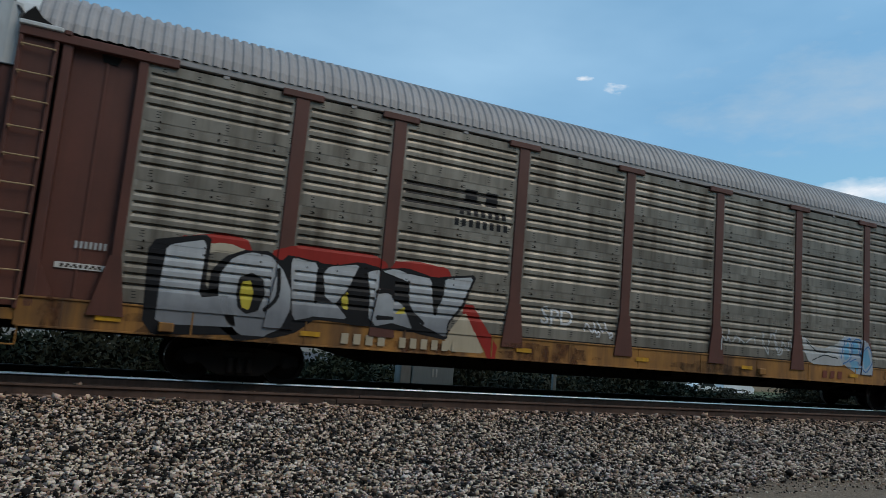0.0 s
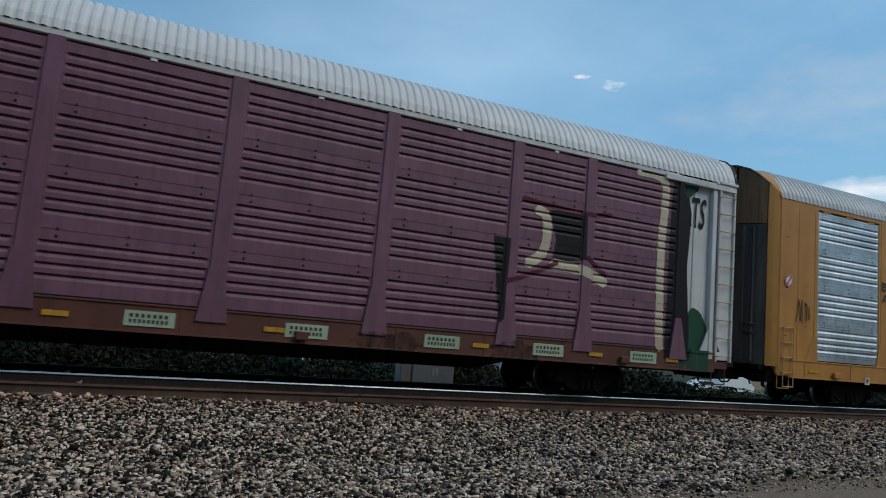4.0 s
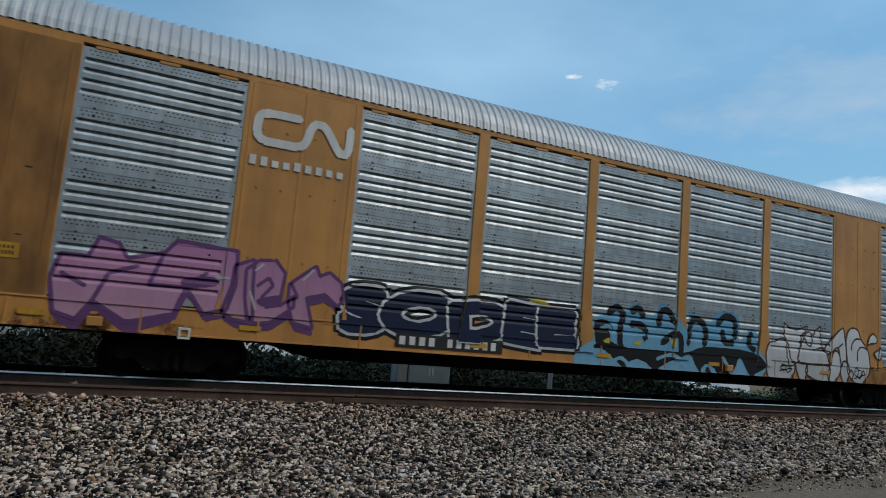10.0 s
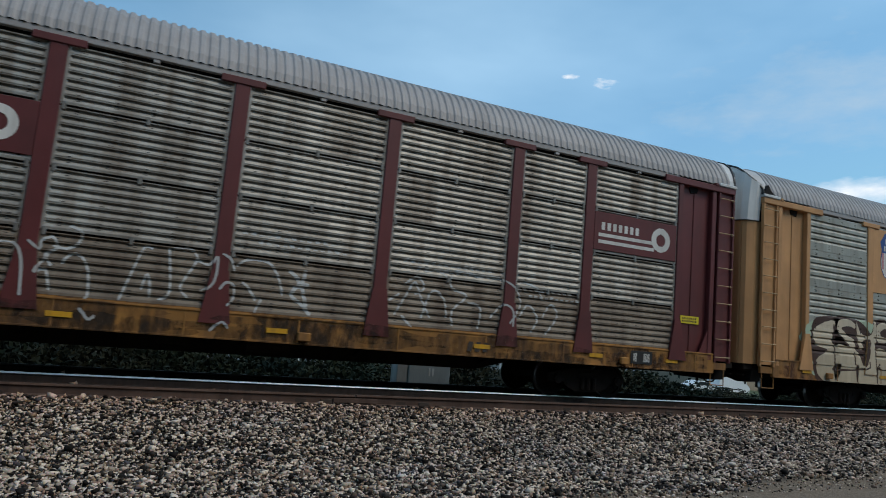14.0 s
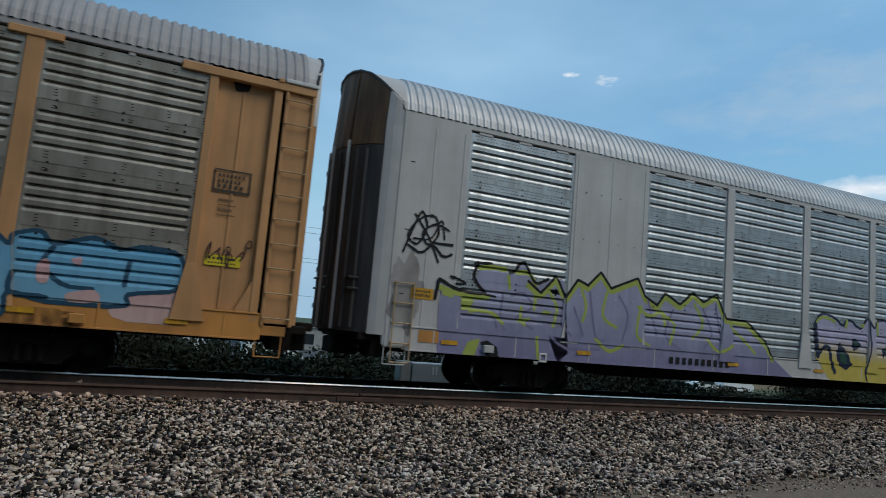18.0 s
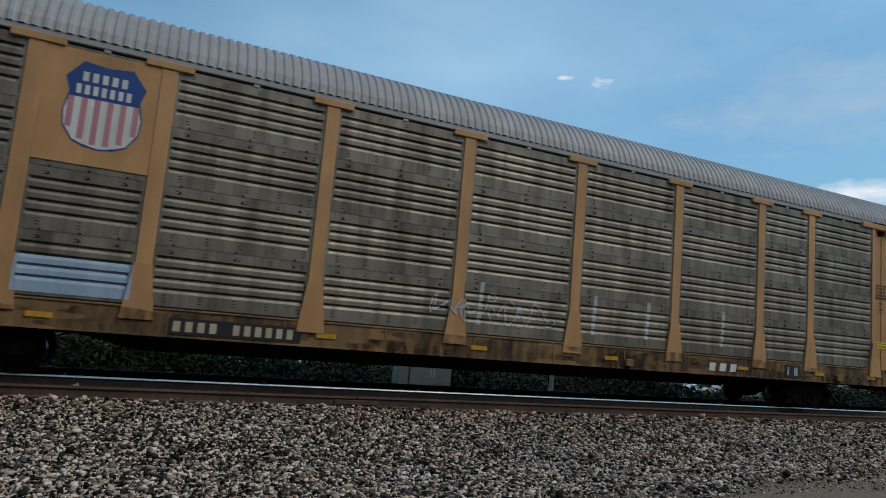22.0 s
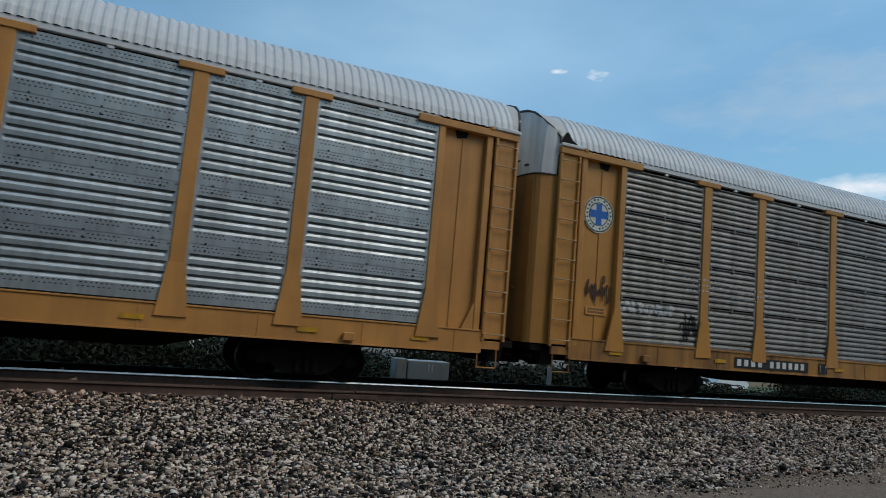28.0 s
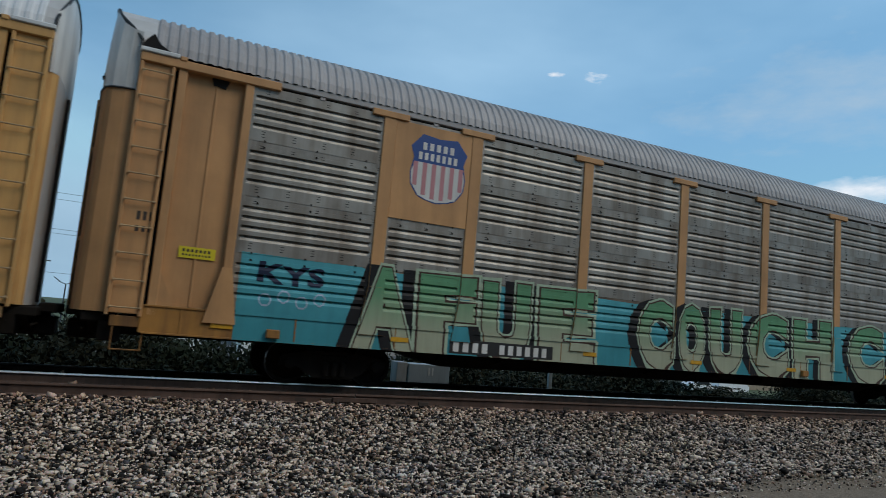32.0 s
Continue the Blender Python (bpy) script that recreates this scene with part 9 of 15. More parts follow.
put(6, "graffiti_letter", [crisp([(7.57, 1.06), (7.68, 1.36), (7.87, 1.33), (7.98, 1.09), (7.88, 0.86), (7.68, 0.85)])], SNOW, 0.0092, whole=True)
put(6, "graffiti_letter", [crisp([(8.79, 1.9), (8.87, 2.12), (9.04, 2.25), (9.22, 2.14), (9.2, 2.0), (8.97, 1.96)])], SNOW, 0.009600000000000001, whole=True)
put(6, "graffiti_letter", [crisp([(9.09, 1.7), (9.3, 1.78), (9.38, 1.86), (9.47, 1.74), (9.41, 1.54), (9.27, 1.5)])], SNOW, 0.01, whole=True)
put(6, "graffiti_linework", brush([(4.47, 1.41), (4.58, 1.68), (4.87, 1.74), (5.08, 1.83), (5.24, 1.83), (5.41, 1.69), (5.51, 1.25), (5.63, 1.24), (5.65, 0.99), (5.53, 0.86), (5.31, 0.8), (4.63, 0.81), (4.47, 1.41)], 0.05), UMBER, 0.0069)
put(6, "graffiti_linework", brush([(5.22, 2.28), (5.43, 2.16), (5.75, 2.13), (5.99, 2.19), (6.15, 2.25), (6.09, 2.1), (5.94, 1.98), (5.86, 1.61), (5.75, 1.25), (5.41, 1.15), (5.33, 1.77), (5.25, 1.9), (5.22, 2.28)], 0.05), UMBER, 0.0073)
put(6, "graffiti_linework", brush([(6.03, 1.9), (6.13, 2.08), (6.3, 2.08), (6.36, 1.98), (6.54, 2.16), (6.73, 2.28), (6.71, 2.04), (6.83, 1.66), (6.97, 1.58), (7.06, 1.4), (7.02, 1.24), (6.12, 1.21), (5.79, 1.27), (5.9, 1.66), (6.03, 1.9)], 0.05), UMBER, 0.0077)
put(6, "graffiti_linework", brush([(5.66, 1.22), (6.13, 1.21), (6.15, 0.94), (6.02, 0.83), (5.8, 0.87), (5.66, 1.22)], 0.05), UMBER, 0.0081)
put(6, "graffiti_linework", brush([(6.14, 1.21), (7.07, 1.2), (7.07, 0.83), (6.94, 0.79), (6.16, 0.9), (6.14, 1.21)], 0.05), UMBER, 0.0085)
put(6, "graffiti_linework", brush([(6.9, 1.67), (7.23, 2.0), (7.64, 2.31), (7.74, 2.06), (7.89, 1.33), (7.96, 0.99), (7.74, 0.87), (7.59, 1.16), (7.47, 1.74), (7.09, 1.54), (6.9, 1.67)], 0.05), UMBER, 0.0089)
put(6, "graffiti_linework", brush([(7.09, 1.11), (7.24, 1.56), (7.37, 1.64), (7.52, 1.53), (7.6, 1.16), (7.46, 0.9), (7.16, 0.8), (7.03, 0.92), (7.09, 1.11)], 0.05), UMBER, 0.009300000000000001)
put(6, "graffiti_linework", brush([(7.8, 1.97), (7.89, 2.23), (8.07, 2.35), (8.34, 2.29), (8.44, 2.1), (8.57, 1.96), (8.77, 1.8), (8.89, 1.48), (8.89, 1.12), (8.69, 0.89), (8.41, 0.8), (8.05, 0.9), (7.87, 1.18), (7.8, 1.97)], 0.05), UMBER, 0.0097)
put(6, "graffiti_linework", brush([(7.57, 1.06), (7.68, 1.36), (7.87, 1.33), (7.98, 1.09), (7.88, 0.86), (7.68, 0.85), (7.57, 1.06)], 0.05), UMBER, 0.0101)
put(6, "graffiti_linework", brush([(8.79, 1.9), (8.87, 2.12), (9.04, 2.25), (9.22, 2.14), (9.2, 2.0), (8.97, 1.96), (8.79, 1.9)], 0.05), UMBER, 0.0105)
put(6, "graffiti_linework", brush([(9.09, 1.7), (9.3, 1.78), (9.38, 1.86), (9.47, 1.74), (9.41, 1.54), (9.27, 1.5), (9.09, 1.7)], 0.05), UMBER, 0.0109)
put(6, "graffiti_letter", [plump([(9.81, 1.51), (9.85, 1.67), (10.05, 1.81), (10.27, 1.81), (10.41, 1.68), (10.49, 1.41), (10.47, 1.09), (10.21, 0.9), (9.96, 1.05)])], GHOST, 0.006, whole=True)
put(6, "graffiti_letter", [plump([(10.2, 2.22), (10.8, 2.16), (11.04, 2.37), (11.12, 2.13), (11.12, 1.63), (11.49, 1.5), (11.4, 1.05), (11.06, 0.85), (10.69, 0.93), (10.5, 1.2), (10.71, 1.43), (10.42, 1.51), (10.35, 1.94)])], GHOST, 0.0064, whole=True)
put(6, "graffiti_linework", brush([(9.81, 1.51), (9.85, 1.67), (10.05, 1.81), (10.27, 1.81), (10.41, 1.68), (10.49, 1.41), (10.47, 1.09), (10.21, 0.9), (9.96, 1.05), (9.81, 1.51)], 0.035), UMBER, 0.0072)
put(6, "graffiti_linework", brush([(10.2, 2.22), (10.8, 2.16), (11.04, 2.37), (11.12, 2.13), (11.12, 1.63), (11.49, 1.5), (11.4, 1.05), (11.06, 0.85), (10.69, 0.93), (10.5, 1.2), (10.71, 1.43), (10.42, 1.51), (10.35, 1.94), (10.2, 2.22)], 0.035), UMBER, 0.0072)
put(6, "graffiti_linework", brush([(8.05, 1.7), (8.08, 1.9), (8.26, 2.04), (8.52, 2.03)], 0.05) + brush([(8.33, 1.42), (8.34, 1.71), (8.53, 1.83), (8.76, 1.77)], 0.05) + brush([(6.07, 1.91), (6.2, 1.73), (6.35, 1.74), (6.37, 1.94)], 0.05) + brush([(6.49, 1.61), (6.69, 1.68), (6.93, 1.65)], 0.05) + brush([(7.18, 2.0), (7.46, 2.21)], 0.05) + brush([(7.44, 1.73), (7.66, 1.87)], 0.05) + brush([(7.96, 1.04), (8.06, 1.14), (8.15, 1.03), (8.11, 0.91)], 0.05) + brush([(9.26, 1.2), (9.32, 1.62), (9.36, 1.84)], 0.05), UMBER, 0.012)
put(6, "graffiti_linework", brush([(5.11, 1.12), (5.21, 1.17), (5.3, 1.09), (5.2, 0.99), (5.08, 1.07), (5.26, 1.13), (5.42, 1.1), (5.51, 1.02), (5.36, 0.95), (5.27, 1.06)], 0.03) + brush([(5.05, 0.98), (5.31, 1.03), (5.54, 1.05)], 0.03) + brush([(8.22, 1.16), (8.31, 1.22), (8.39, 1.08), (8.29, 0.97), (8.2, 1.09), (8.46, 1.15), (8.57, 1.04), (8.44, 0.91), (8.33, 1.02)], 0.03) + brush([(8.44, 0.93), (8.61, 1.15), (8.7, 0.95)], 0.03) + brush([(8.2, 0.91), (8.48, 0.98), (8.73, 1.07)], 0.03) + brush([(10.53, 1.47), (10.89, 1.39), (11.1, 1.55), (11.46, 1.55)], 0.03) + brush([(10.66, 1.37), (10.99, 1.5), (11.35, 1.43)], 0.03) + brush([(10.91, 1.12), (11.04, 1.04), (11.17, 1.16)], 0.03), INK, 0.0125)
sill_marks(6, -6.0, -3.7)
notice(6, -12.85, 1.95, 0.5, 0.24, DECAL_YELLOW)
notice(6, 12.65, 2.05, 0.5, 0.18, DECAL_YELLOW)
data_box(6, 12.6, 3.6, 0.55, 0.16, MARK_DARK)

# yellow car with white letters on red
for x0, x1, z0, z1 in ((-12.05, -9.5, 0.84, 1.62), (-11.5, -9.5, 1.5, 2.0), (-11.0, -10.5, 1.9, 2.25), (-10.2, -9.5, 1.9, 2.3), (-1.1, 1.3, 0.84, 1.7), (-0.5, 1.0, 1.6, 2.05), (9.6, 12.2, 0.84, 1.4), (9.9, 11.2, 1.3, 1.75), (11.3, 11.9, 1.3, 1.7)):
    put(7, "graffiti_background", [bar(x0, x1, z0, z1)], VERMILION, 0.003)
piece(7, "SB", -9.35, -7.15, 1.0, 2.75, SNOW, NAVY, INK, 0.075, 0.05, 0.03, seed=8, jump=0.05, turn=5)
put(7, "graffiti_letters", [rounded([(-7.07, 1.17), (-6.97, 1.53), (-6.78, 2.28), (-6.71, 2.75), (-6.4, 3.13), (-5.75, 3.32), (-5.23, 2.99), (-5.01, 2.48), (-4.56, 2.38), (-4.4, 2.22), (-4.31, 1.48), (-4.74, 1.29), (-4.47, 1.05), (-7.05, 1.03)]), rounded([(-4.16, 1.0), (-4.31, 1.83), (-4.32, 2.33), (-4.15, 2.86), (-3.7, 3.19), (-3.19, 3.16), (-2.73, 2.8), (-2.46, 2.25), (-2.44, 1.88), (-1.68, 2.21), (-1.94, 2.51), (-2.06, 2.82), (-1.72, 3.05), (-1.2, 3.07), (-0.91, 2.83), (-0.94, 2.32), (-0.49, 2.03), (-0.5, 1.52), (-1.1, 1.06), (-1.76, 0.88)])], SNOW, 0.008, "huge white rounded graffiti letter")
put(7, "graffiti_rim", stroke([(-6.78, 2.33), (-6.71, 2.8), (-6.4, 3.18), (-5.75, 3.37), (-5.23, 3.04), (-5.01, 2.53)], 0.13) + stroke([(-4.32, 2.38), (-4.15, 2.91), (-3.7, 3.24), (-3.19, 3.21), (-2.73, 2.85), (-2.46, 2.3), (-2.44, 1.93)], 0.13) + stroke([(-2.06, 2.87), (-1.72, 3.1), (-1.2, 3.12), (-0.91, 2.88)], 0.13), LEMON, 0.010)
put(7, "graffiti_linework", stroke([(-7.07, 1.21), (-6.93, 1.54), (-6.78, 2.28), (-6.71, 2.75), (-6.4, 3.13), (-5.75, 3.32), (-5.23, 2.99), (-5.01, 2.48), (-5.12, 2.11), (-5.55, 1.77), (-6.05, 1.77), (-6.45, 2.0)], 0.07) + stroke([(-5.01, 2.48), (-4.52, 2.38), (-4.7, 2.03), (-4.96, 1.9)], 0.07) + stroke([(-6.48, 1.68), (-6.33, 1.42), (-6.34, 1.19)], 0.07) + stroke([(-4.26, 1.83), (-4.32, 2.33), (-4.15, 2.86), (-3.7, 3.19), (-3.19, 3.16), (-2.73, 2.8), (-2.46, 2.25), (-2.44, 1.88), (-1.68, 2.21), (-1.94, 2.51), (-2.06, 2.82), (-1.72, 3.05), (-1.2, 3.07), (-0.91, 2.83), (-0.94, 2.32), (-0.49, 2.03), (-0.5, 1.52), (-1.1, 1.06)], 0.07) + stroke([(-4.62, 1.35), (-4.25, 1.74), (-4.0, 1.66), (-3.66, 1.24), (-2.18, 1.27)], 0.07) + stroke([(-2.97, 2.19), (-2.79, 2.42), (-2.52, 2.37)], 0.07), NAVY, 0.013)
put(7, "graffiti_counter", [rounded([(-5.82, 1.57), (-5.11, 1.74), (-5.11, 1.4), (-5.65, 1.21)]), rounded([(-3.77, 2.09), (-3.08, 2.18), (-3.0, 1.98), (-3.16, 1.6), (-3.4, 1.49), (-3.68, 1.75)]), rounded([(-2.05, 1.49), (-1.62, 1.64), (-1.16, 1.57), (-1.58, 1.24)]), rounded([(-7.22, 2.22), (-7.07, 2.15), (-7.0, 1.8), (-7.15, 1.73)])], VERMILION, 0.012)
put(7, "graffiti_shine", [rounded([(-6.3, 2.4), (-6.22, 2.69), (-5.98, 2.79), (-5.66, 2.63), (-5.62, 2.52), (-5.95, 2.59), (-6.19, 2.48)]), rounded([(-3.79, 2.11), (-3.69, 2.41), (-3.42, 2.52), (-3.12, 2.4), (-3.01, 2.16), (-3.39, 2.26), (-3.63, 2.19)]), rounded([(-2.16, 1.54), (-1.75, 1.81), (-1.17, 1.65), (-1.62, 1.67), (-1.99, 1.47)]), rounded([(-5.83, 1.66), (-5.13, 1.85), (-5.07, 1.74), (-5.77, 1.55)])], COBALT, 0.0145)
put(7, "graffiti_letters", [crisp([(0.58, 2.45), (0.83, 3.01), (1.33, 3.15), (1.96, 2.93), (2.71, 3.03), (3.18, 2.95), (3.92, 3.04), (4.3, 2.88), (4.79, 3.1), (5.33, 3.02), (5.9, 2.85), (6.87, 3.13), (7.5, 2.91), (7.71, 1.16), (3.89, 0.95), (1.41, 0.79), (1.01, 1.26), (0.77, 1.21), (0.16, 2.17), (0.48, 2.14), (0.98, 1.95), (1.0, 2.3)])], SNOW, 0.006, "white angular graffiti letters with a navy edge", whole=True)
put(7, "graffiti_letters", [crisp([(6.88, 2.9), (7.33, 3.13), (8.59, 3.08), (8.96, 2.45), (8.32, 1.95), (9.22, 1.97), (9.94, 2.58), (9.65, 1.25), (9.07, 0.79), (7.34, 0.79), (6.82, 1.39)])], SNOW, 0.0068, "white angular graffiti letter with a navy edge", whole=True)
put(7, "graffiti_stroke", stroke([(6.88, 2.9), (7.33, 3.13), (8.59, 3.08), (8.96, 2.45), (8.31, 2.04)], 0.13, False) + stroke([(9.22, 1.97), (9.98, 2.58), (9.66, 1.16)], 0.13, False) + stroke([(7.19, 2.42), (7.77, 1.97), (7.66, 1.08)], 0.13, False), NAVY, 0.009)
put(7, "graffiti_rim", stroke([(0.58, 2.45), (0.83, 3.01), (1.33, 3.15), (1.96, 2.93), (2.71, 3.03), (3.18, 2.95), (3.92, 3.04), (4.3, 2.88), (4.79, 3.1), (5.33, 3.02), (5.9, 2.85), (6.87, 3.13), (7.5, 2.91)], 0.17, False) + stroke([(0.12, 2.21), (0.82, 1.21)], 0.17, False), LEMON, 0.008)
put(7, "graffiti_edge", stroke([(0.58, 2.45), (0.83, 3.01), (1.33, 3.15), (1.96, 2.93), (2.71, 3.03), (3.18, 2.95), (3.92, 3.04), (4.3, 2.88), (4.79, 3.1), (5.33, 3.02), (5.9, 2.85), (6.87, 3.13), (7.5, 2.91)], 0.11, False), NAVY, 0.0095)
put(7, "graffiti_stroke", stroke([(0.18, 2.15), (0.82, 1.24)], 0.17, False) + stroke([(0.85, 2.98), (0.59, 2.45), (1.04, 2.26), (1.27, 1.41), (0.99, 1.43), (1.41, 0.79)], 0.17, False) + stroke([(3.2, 2.85), (3.36, 2.24), (3.92, 1.89)], 0.17, False) + stroke([(5.2, 2.95), (5.16, 1.8)], 0.17, False) + stroke([(5.98, 2.83), (5.77, 2.24)], 0.17, False) + stroke([(7.06, 2.86), (7.21, 2.25), (7.02, 1.53)], 0.17, False), NAVY, 0.0105)
put(7, "graffiti_linework", stroke([(1.47, 1.23), (1.29, 2.05), (1.33, 2.77), (1.76, 2.7), (1.78, 2.21), (2.56, 2.43)], 0.045, False) + stroke([(2.32, 2.04), (3.13, 2.23)], 0.045, False) + stroke([(1.78, 1.77), (2.88, 1.86), (2.3, 1.25), (2.06, 1.66)], 0.045, False) + stroke([(3.85, 2.48), (4.78, 2.47)], 0.045, False) + stroke([(3.7, 1.38), (4.01, 1.65), (4.5, 1.7)], 0.045, False) + stroke([(4.01, 2.32), (4.38, 2.12), (4.96, 2.22)], 0.045, False) + stroke([(6.22, 2.14), (7.21, 2.29)], 0.045, False) + stroke([(5.69, 1.82), (6.65, 1.92), (6.15, 1.23), (5.85, 1.69)], 0.045, False) + stroke([(1.47, 1.19), (3.86, 1.22), (6.8, 1.19)], 0.045, False) + stroke([(3.1, 0.82), (3.33, 1.14)], 0.045, False) + stroke([(3.89, 0.88), (4.12, 1.06), (4.31, 0.91)], 0.045, False), INK, 0.012)
put(7, "graffiti_counter", [crisp([(1.78, 2.23), (2.44, 2.31), (2.13, 2.12)])], ORANGE_INK, 0.0115, whole=True)
put(7, "graffiti_counter", [crisp([(1.96, 1.73), (2.33, 1.75), (2.17, 1.31)])], ORANGE_INK, 0.0115, whole=True)
put(7, "graffiti_counter", [crisp([(2.72, 2.15), (3.18, 2.36), (3.2, 2.19)])], ORANGE_INK, 0.0115, whole=True)
put(7, "graffiti_counter", [crisp([(4.01, 2.25), (4.44, 2.23), (4.46, 2.06)])], ORANGE_INK, 0.0115, whole=True)
put(7, "graffiti_counter", [crisp([(5.82, 1.72), (6.37, 1.78), (6.15, 1.23)])], ORANGE_INK, 0.0115, whole=True)
put(7, "graffiti_counter", [crisp([(0.49, 2.11), (0.93, 2.1), (0.95, 1.96)])], ORANGE_INK, 0.0115, whole=True)
put(7, "graffiti_counter", [crisp([(4.62, 1.95), (5.09, 2.09), (5.16, 1.8), (4.77, 1.26), (4.38, 1.23), (4.17, 1.62), (4.59, 1.66)])], VERMILION, 0.0115, whole=True)
put(7, "graffiti_counter", [crisp([(6.88, 1.67), (7.24, 1.92), (7.6, 1.8), (7.65, 1.27), (7.29, 1.4)])], VERMILION, 0.0115, whole=True)
round_emblem(7, -12.9, 4.62, 0.42, -1.42)
put(7, "graffiti_letters", lettering("BEWK", -10.95, -10.1, 2.36, 2.56, 0.01), INK, 0.006)
sill_marks(7, -7.2, -4.85, 0.88, 1.08, False, SNOW)
scrawl(7, 12.75, 13.3, 3.0, 3.6, UMBER, 1, 0.03, 5)
put(7, "number_bars", word(-13.3, -12.5, 3.05, 3.13, 10), MARK_DARK, 0.004, flat=-1.42)
notice(7, -12.5, 0.98, 0.62, 0.2, DECAL_LEMON, Y_SILL - 0.012)
data_box(7, 12.85, 3.9, 0.5, 0.34, MARK_DARK)

put(7, "graffiti_background", [bar(-9.4, 9.6, 0.83, 1.24)], GHOST, 0.0025)

# maroon car
for x0, x1, z0, z1, turnd in ((-4.32, -1.62, 3.50, 4.40, 1), (9.66, 12.2, 3.46, 4.36, -1)):
    y8 = carrier_panel(8, x0, x1, z0, z1, MAROON)
    w = x1 - x0
    put(8, "name_bars", word(x0 + w * 0.08, x0 + w * 0.55, z0 + 0.48, z0 + 0.66, 7), MARK_WHITE, 0.004, flat=y8)
    put(8, "emblem_bars", [bar(x0 + w * 0.05, x0 + w * 0.72, z0 + 0.32, z0 + 0.40), bar(x0 + w * 0.05, x0 + w * 0.72, z0 + 0.16, z0 + 0.24)], MARK_WHITE, 0.004, flat=y8)
    put(8, "emblem_ring", [circle(x0 + w * 0.80, z0 + 0.46, 0.30) + circle(x0 + w * 0.80, z0 + 0.46, 0.15)], MARK_WHITE, 0.006, flat=y8)
put(8, "graffiti_linework", brush([(-1.48, 2.14), (-1.31, 2.03), (-1.29, 2.17), (-1.14, 2.24), (-1.07, 2.06), (-1.22, 1.95), (-1.12, 1.78)], 0.045) + brush([(-1.18, 1.95), (-1.34, 1.66), (-1.19, 1.71), (-1.1, 1.39)], 0.045) + brush([(-0.97, 1.84), (-0.86, 1.99), (-0.7, 1.97), (-0.58, 1.75), (-0.54, 1.38), (-0.57, 1.3)], 0.045) + brush([(-1.12, 2.1), (-0.92, 2.08), (-0.77, 2.19), (-0.75, 2.38), (-0.93, 2.45)], 0.045) + brush([(-1.93, 2.08), (-1.66, 2.07), (-1.53, 1.82), (-1.48, 1.27)], 0.045) + brush([(-0.07, 1.33), (0.05, 1.73), (0.21, 2.23), (0.34, 2.24)], 0.045) + brush([(0.25, 1.54), (0.31, 1.8), (0.37, 1.66), (0.39, 1.42)], 0.045) + brush([(0.61, 2.28), (0.7, 1.55), (0.54, 1.39)], 0.045), GHOST, 0.007)
put(8, "graffiti_linework", brush([(0.68, 2.29), (0.98, 2.3), (1.08, 2.14), (0.94, 1.83), (0.86, 1.62), (0.99, 1.47)], 0.045) + brush([(1.09, 2.14), (1.29, 2.07), (1.42, 2.23), (1.4, 1.78), (1.2, 1.6)], 0.045) + brush([(1.5, 2.29), (1.66, 2.21), (1.74, 2.0)], 0.045) + brush([(1.51, 1.67), (1.61, 1.8), (1.75, 1.75), (1.76, 1.51), (1.66, 1.39)], 0.045) + brush([(1.77, 2.12), (1.95, 2.25), (2.31, 2.24), (2.52, 2.0), (2.63, 1.68)], 0.045) + brush([(1.9, 1.83), (2.01, 1.74), (2.15, 1.54)], 0.045) + brush([(2.26, 1.56), (2.16, 1.32)], 0.045) + brush([(4.88, 1.52), (5.11, 1.95), (5.27, 2.2), (5.44, 1.87), (5.65, 1.52)], 0.045) + brush([(5.06, 2.15), (5.32, 2.32), (5.48, 2.1), (5.29, 1.96)], 0.045), GHOST, 0.007)
put(8, "graffiti_linework", brush([(5.47, 2.44), (5.75, 2.5), (5.97, 2.38)], 0.045) + brush([(5.46, 1.5), (5.66, 2.06), (5.94, 1.92), (6.03, 1.55)], 0.045) + brush([(6.08, 2.43), (6.1, 2.17), (6.46, 2.03), (6.15, 1.7), (6.18, 1.39)], 0.045) + brush([(6.18, 2.53), (6.47, 2.51), (6.75, 2.48), (7.16, 2.5), (7.62, 2.33), (7.8, 1.97), (7.53, 1.56)], 0.045) + brush([(6.5, 1.9), (6.81, 1.82), (6.78, 1.38)], 0.045) + brush([(7.07, 1.64), (7.35, 1.93), (7.59, 1.83), (7.61, 1.5)], 0.045) + brush([(7.78, 1.7), (8.0, 1.99), (8.26, 1.71), (8.12, 1.42)], 0.045) + brush([(7.78, 2.47), (8.19, 2.39), (8.37, 2.14)], 0.045) + brush([(8.39, 1.75), (8.59, 2.05), (8.78, 1.81), (8.5, 1.39)], 0.045), GHOST, 0.007)
put(8, "graffiti_linework", brush([(5.03, 1.51), (5.24, 1.31)], 0.045) + brush([(4.73, 1.78), (4.94, 1.93)], 0.045) + brush([(-0.63, 1.14), (-0.48, 0.97), (-0.4, 1.02)], 0.045) + brush([(1.43, 0.93), (1.6, 1.09), (1.73, 1.0)], 0.045), GHOST, 0.007)
put(8, "graffiti_linework", brush([(2.73, 2.13), (2.92, 1.94), (2.79, 1.69), (3.02, 1.52), (3.17, 1.36)], 0.07) + brush([(3.02, 2.16), (2.99, 1.84), (3.09, 1.52)], 0.07) + brush([(2.83, 1.83), (3.09, 1.91)], 0.07), GHOST, 0.007)
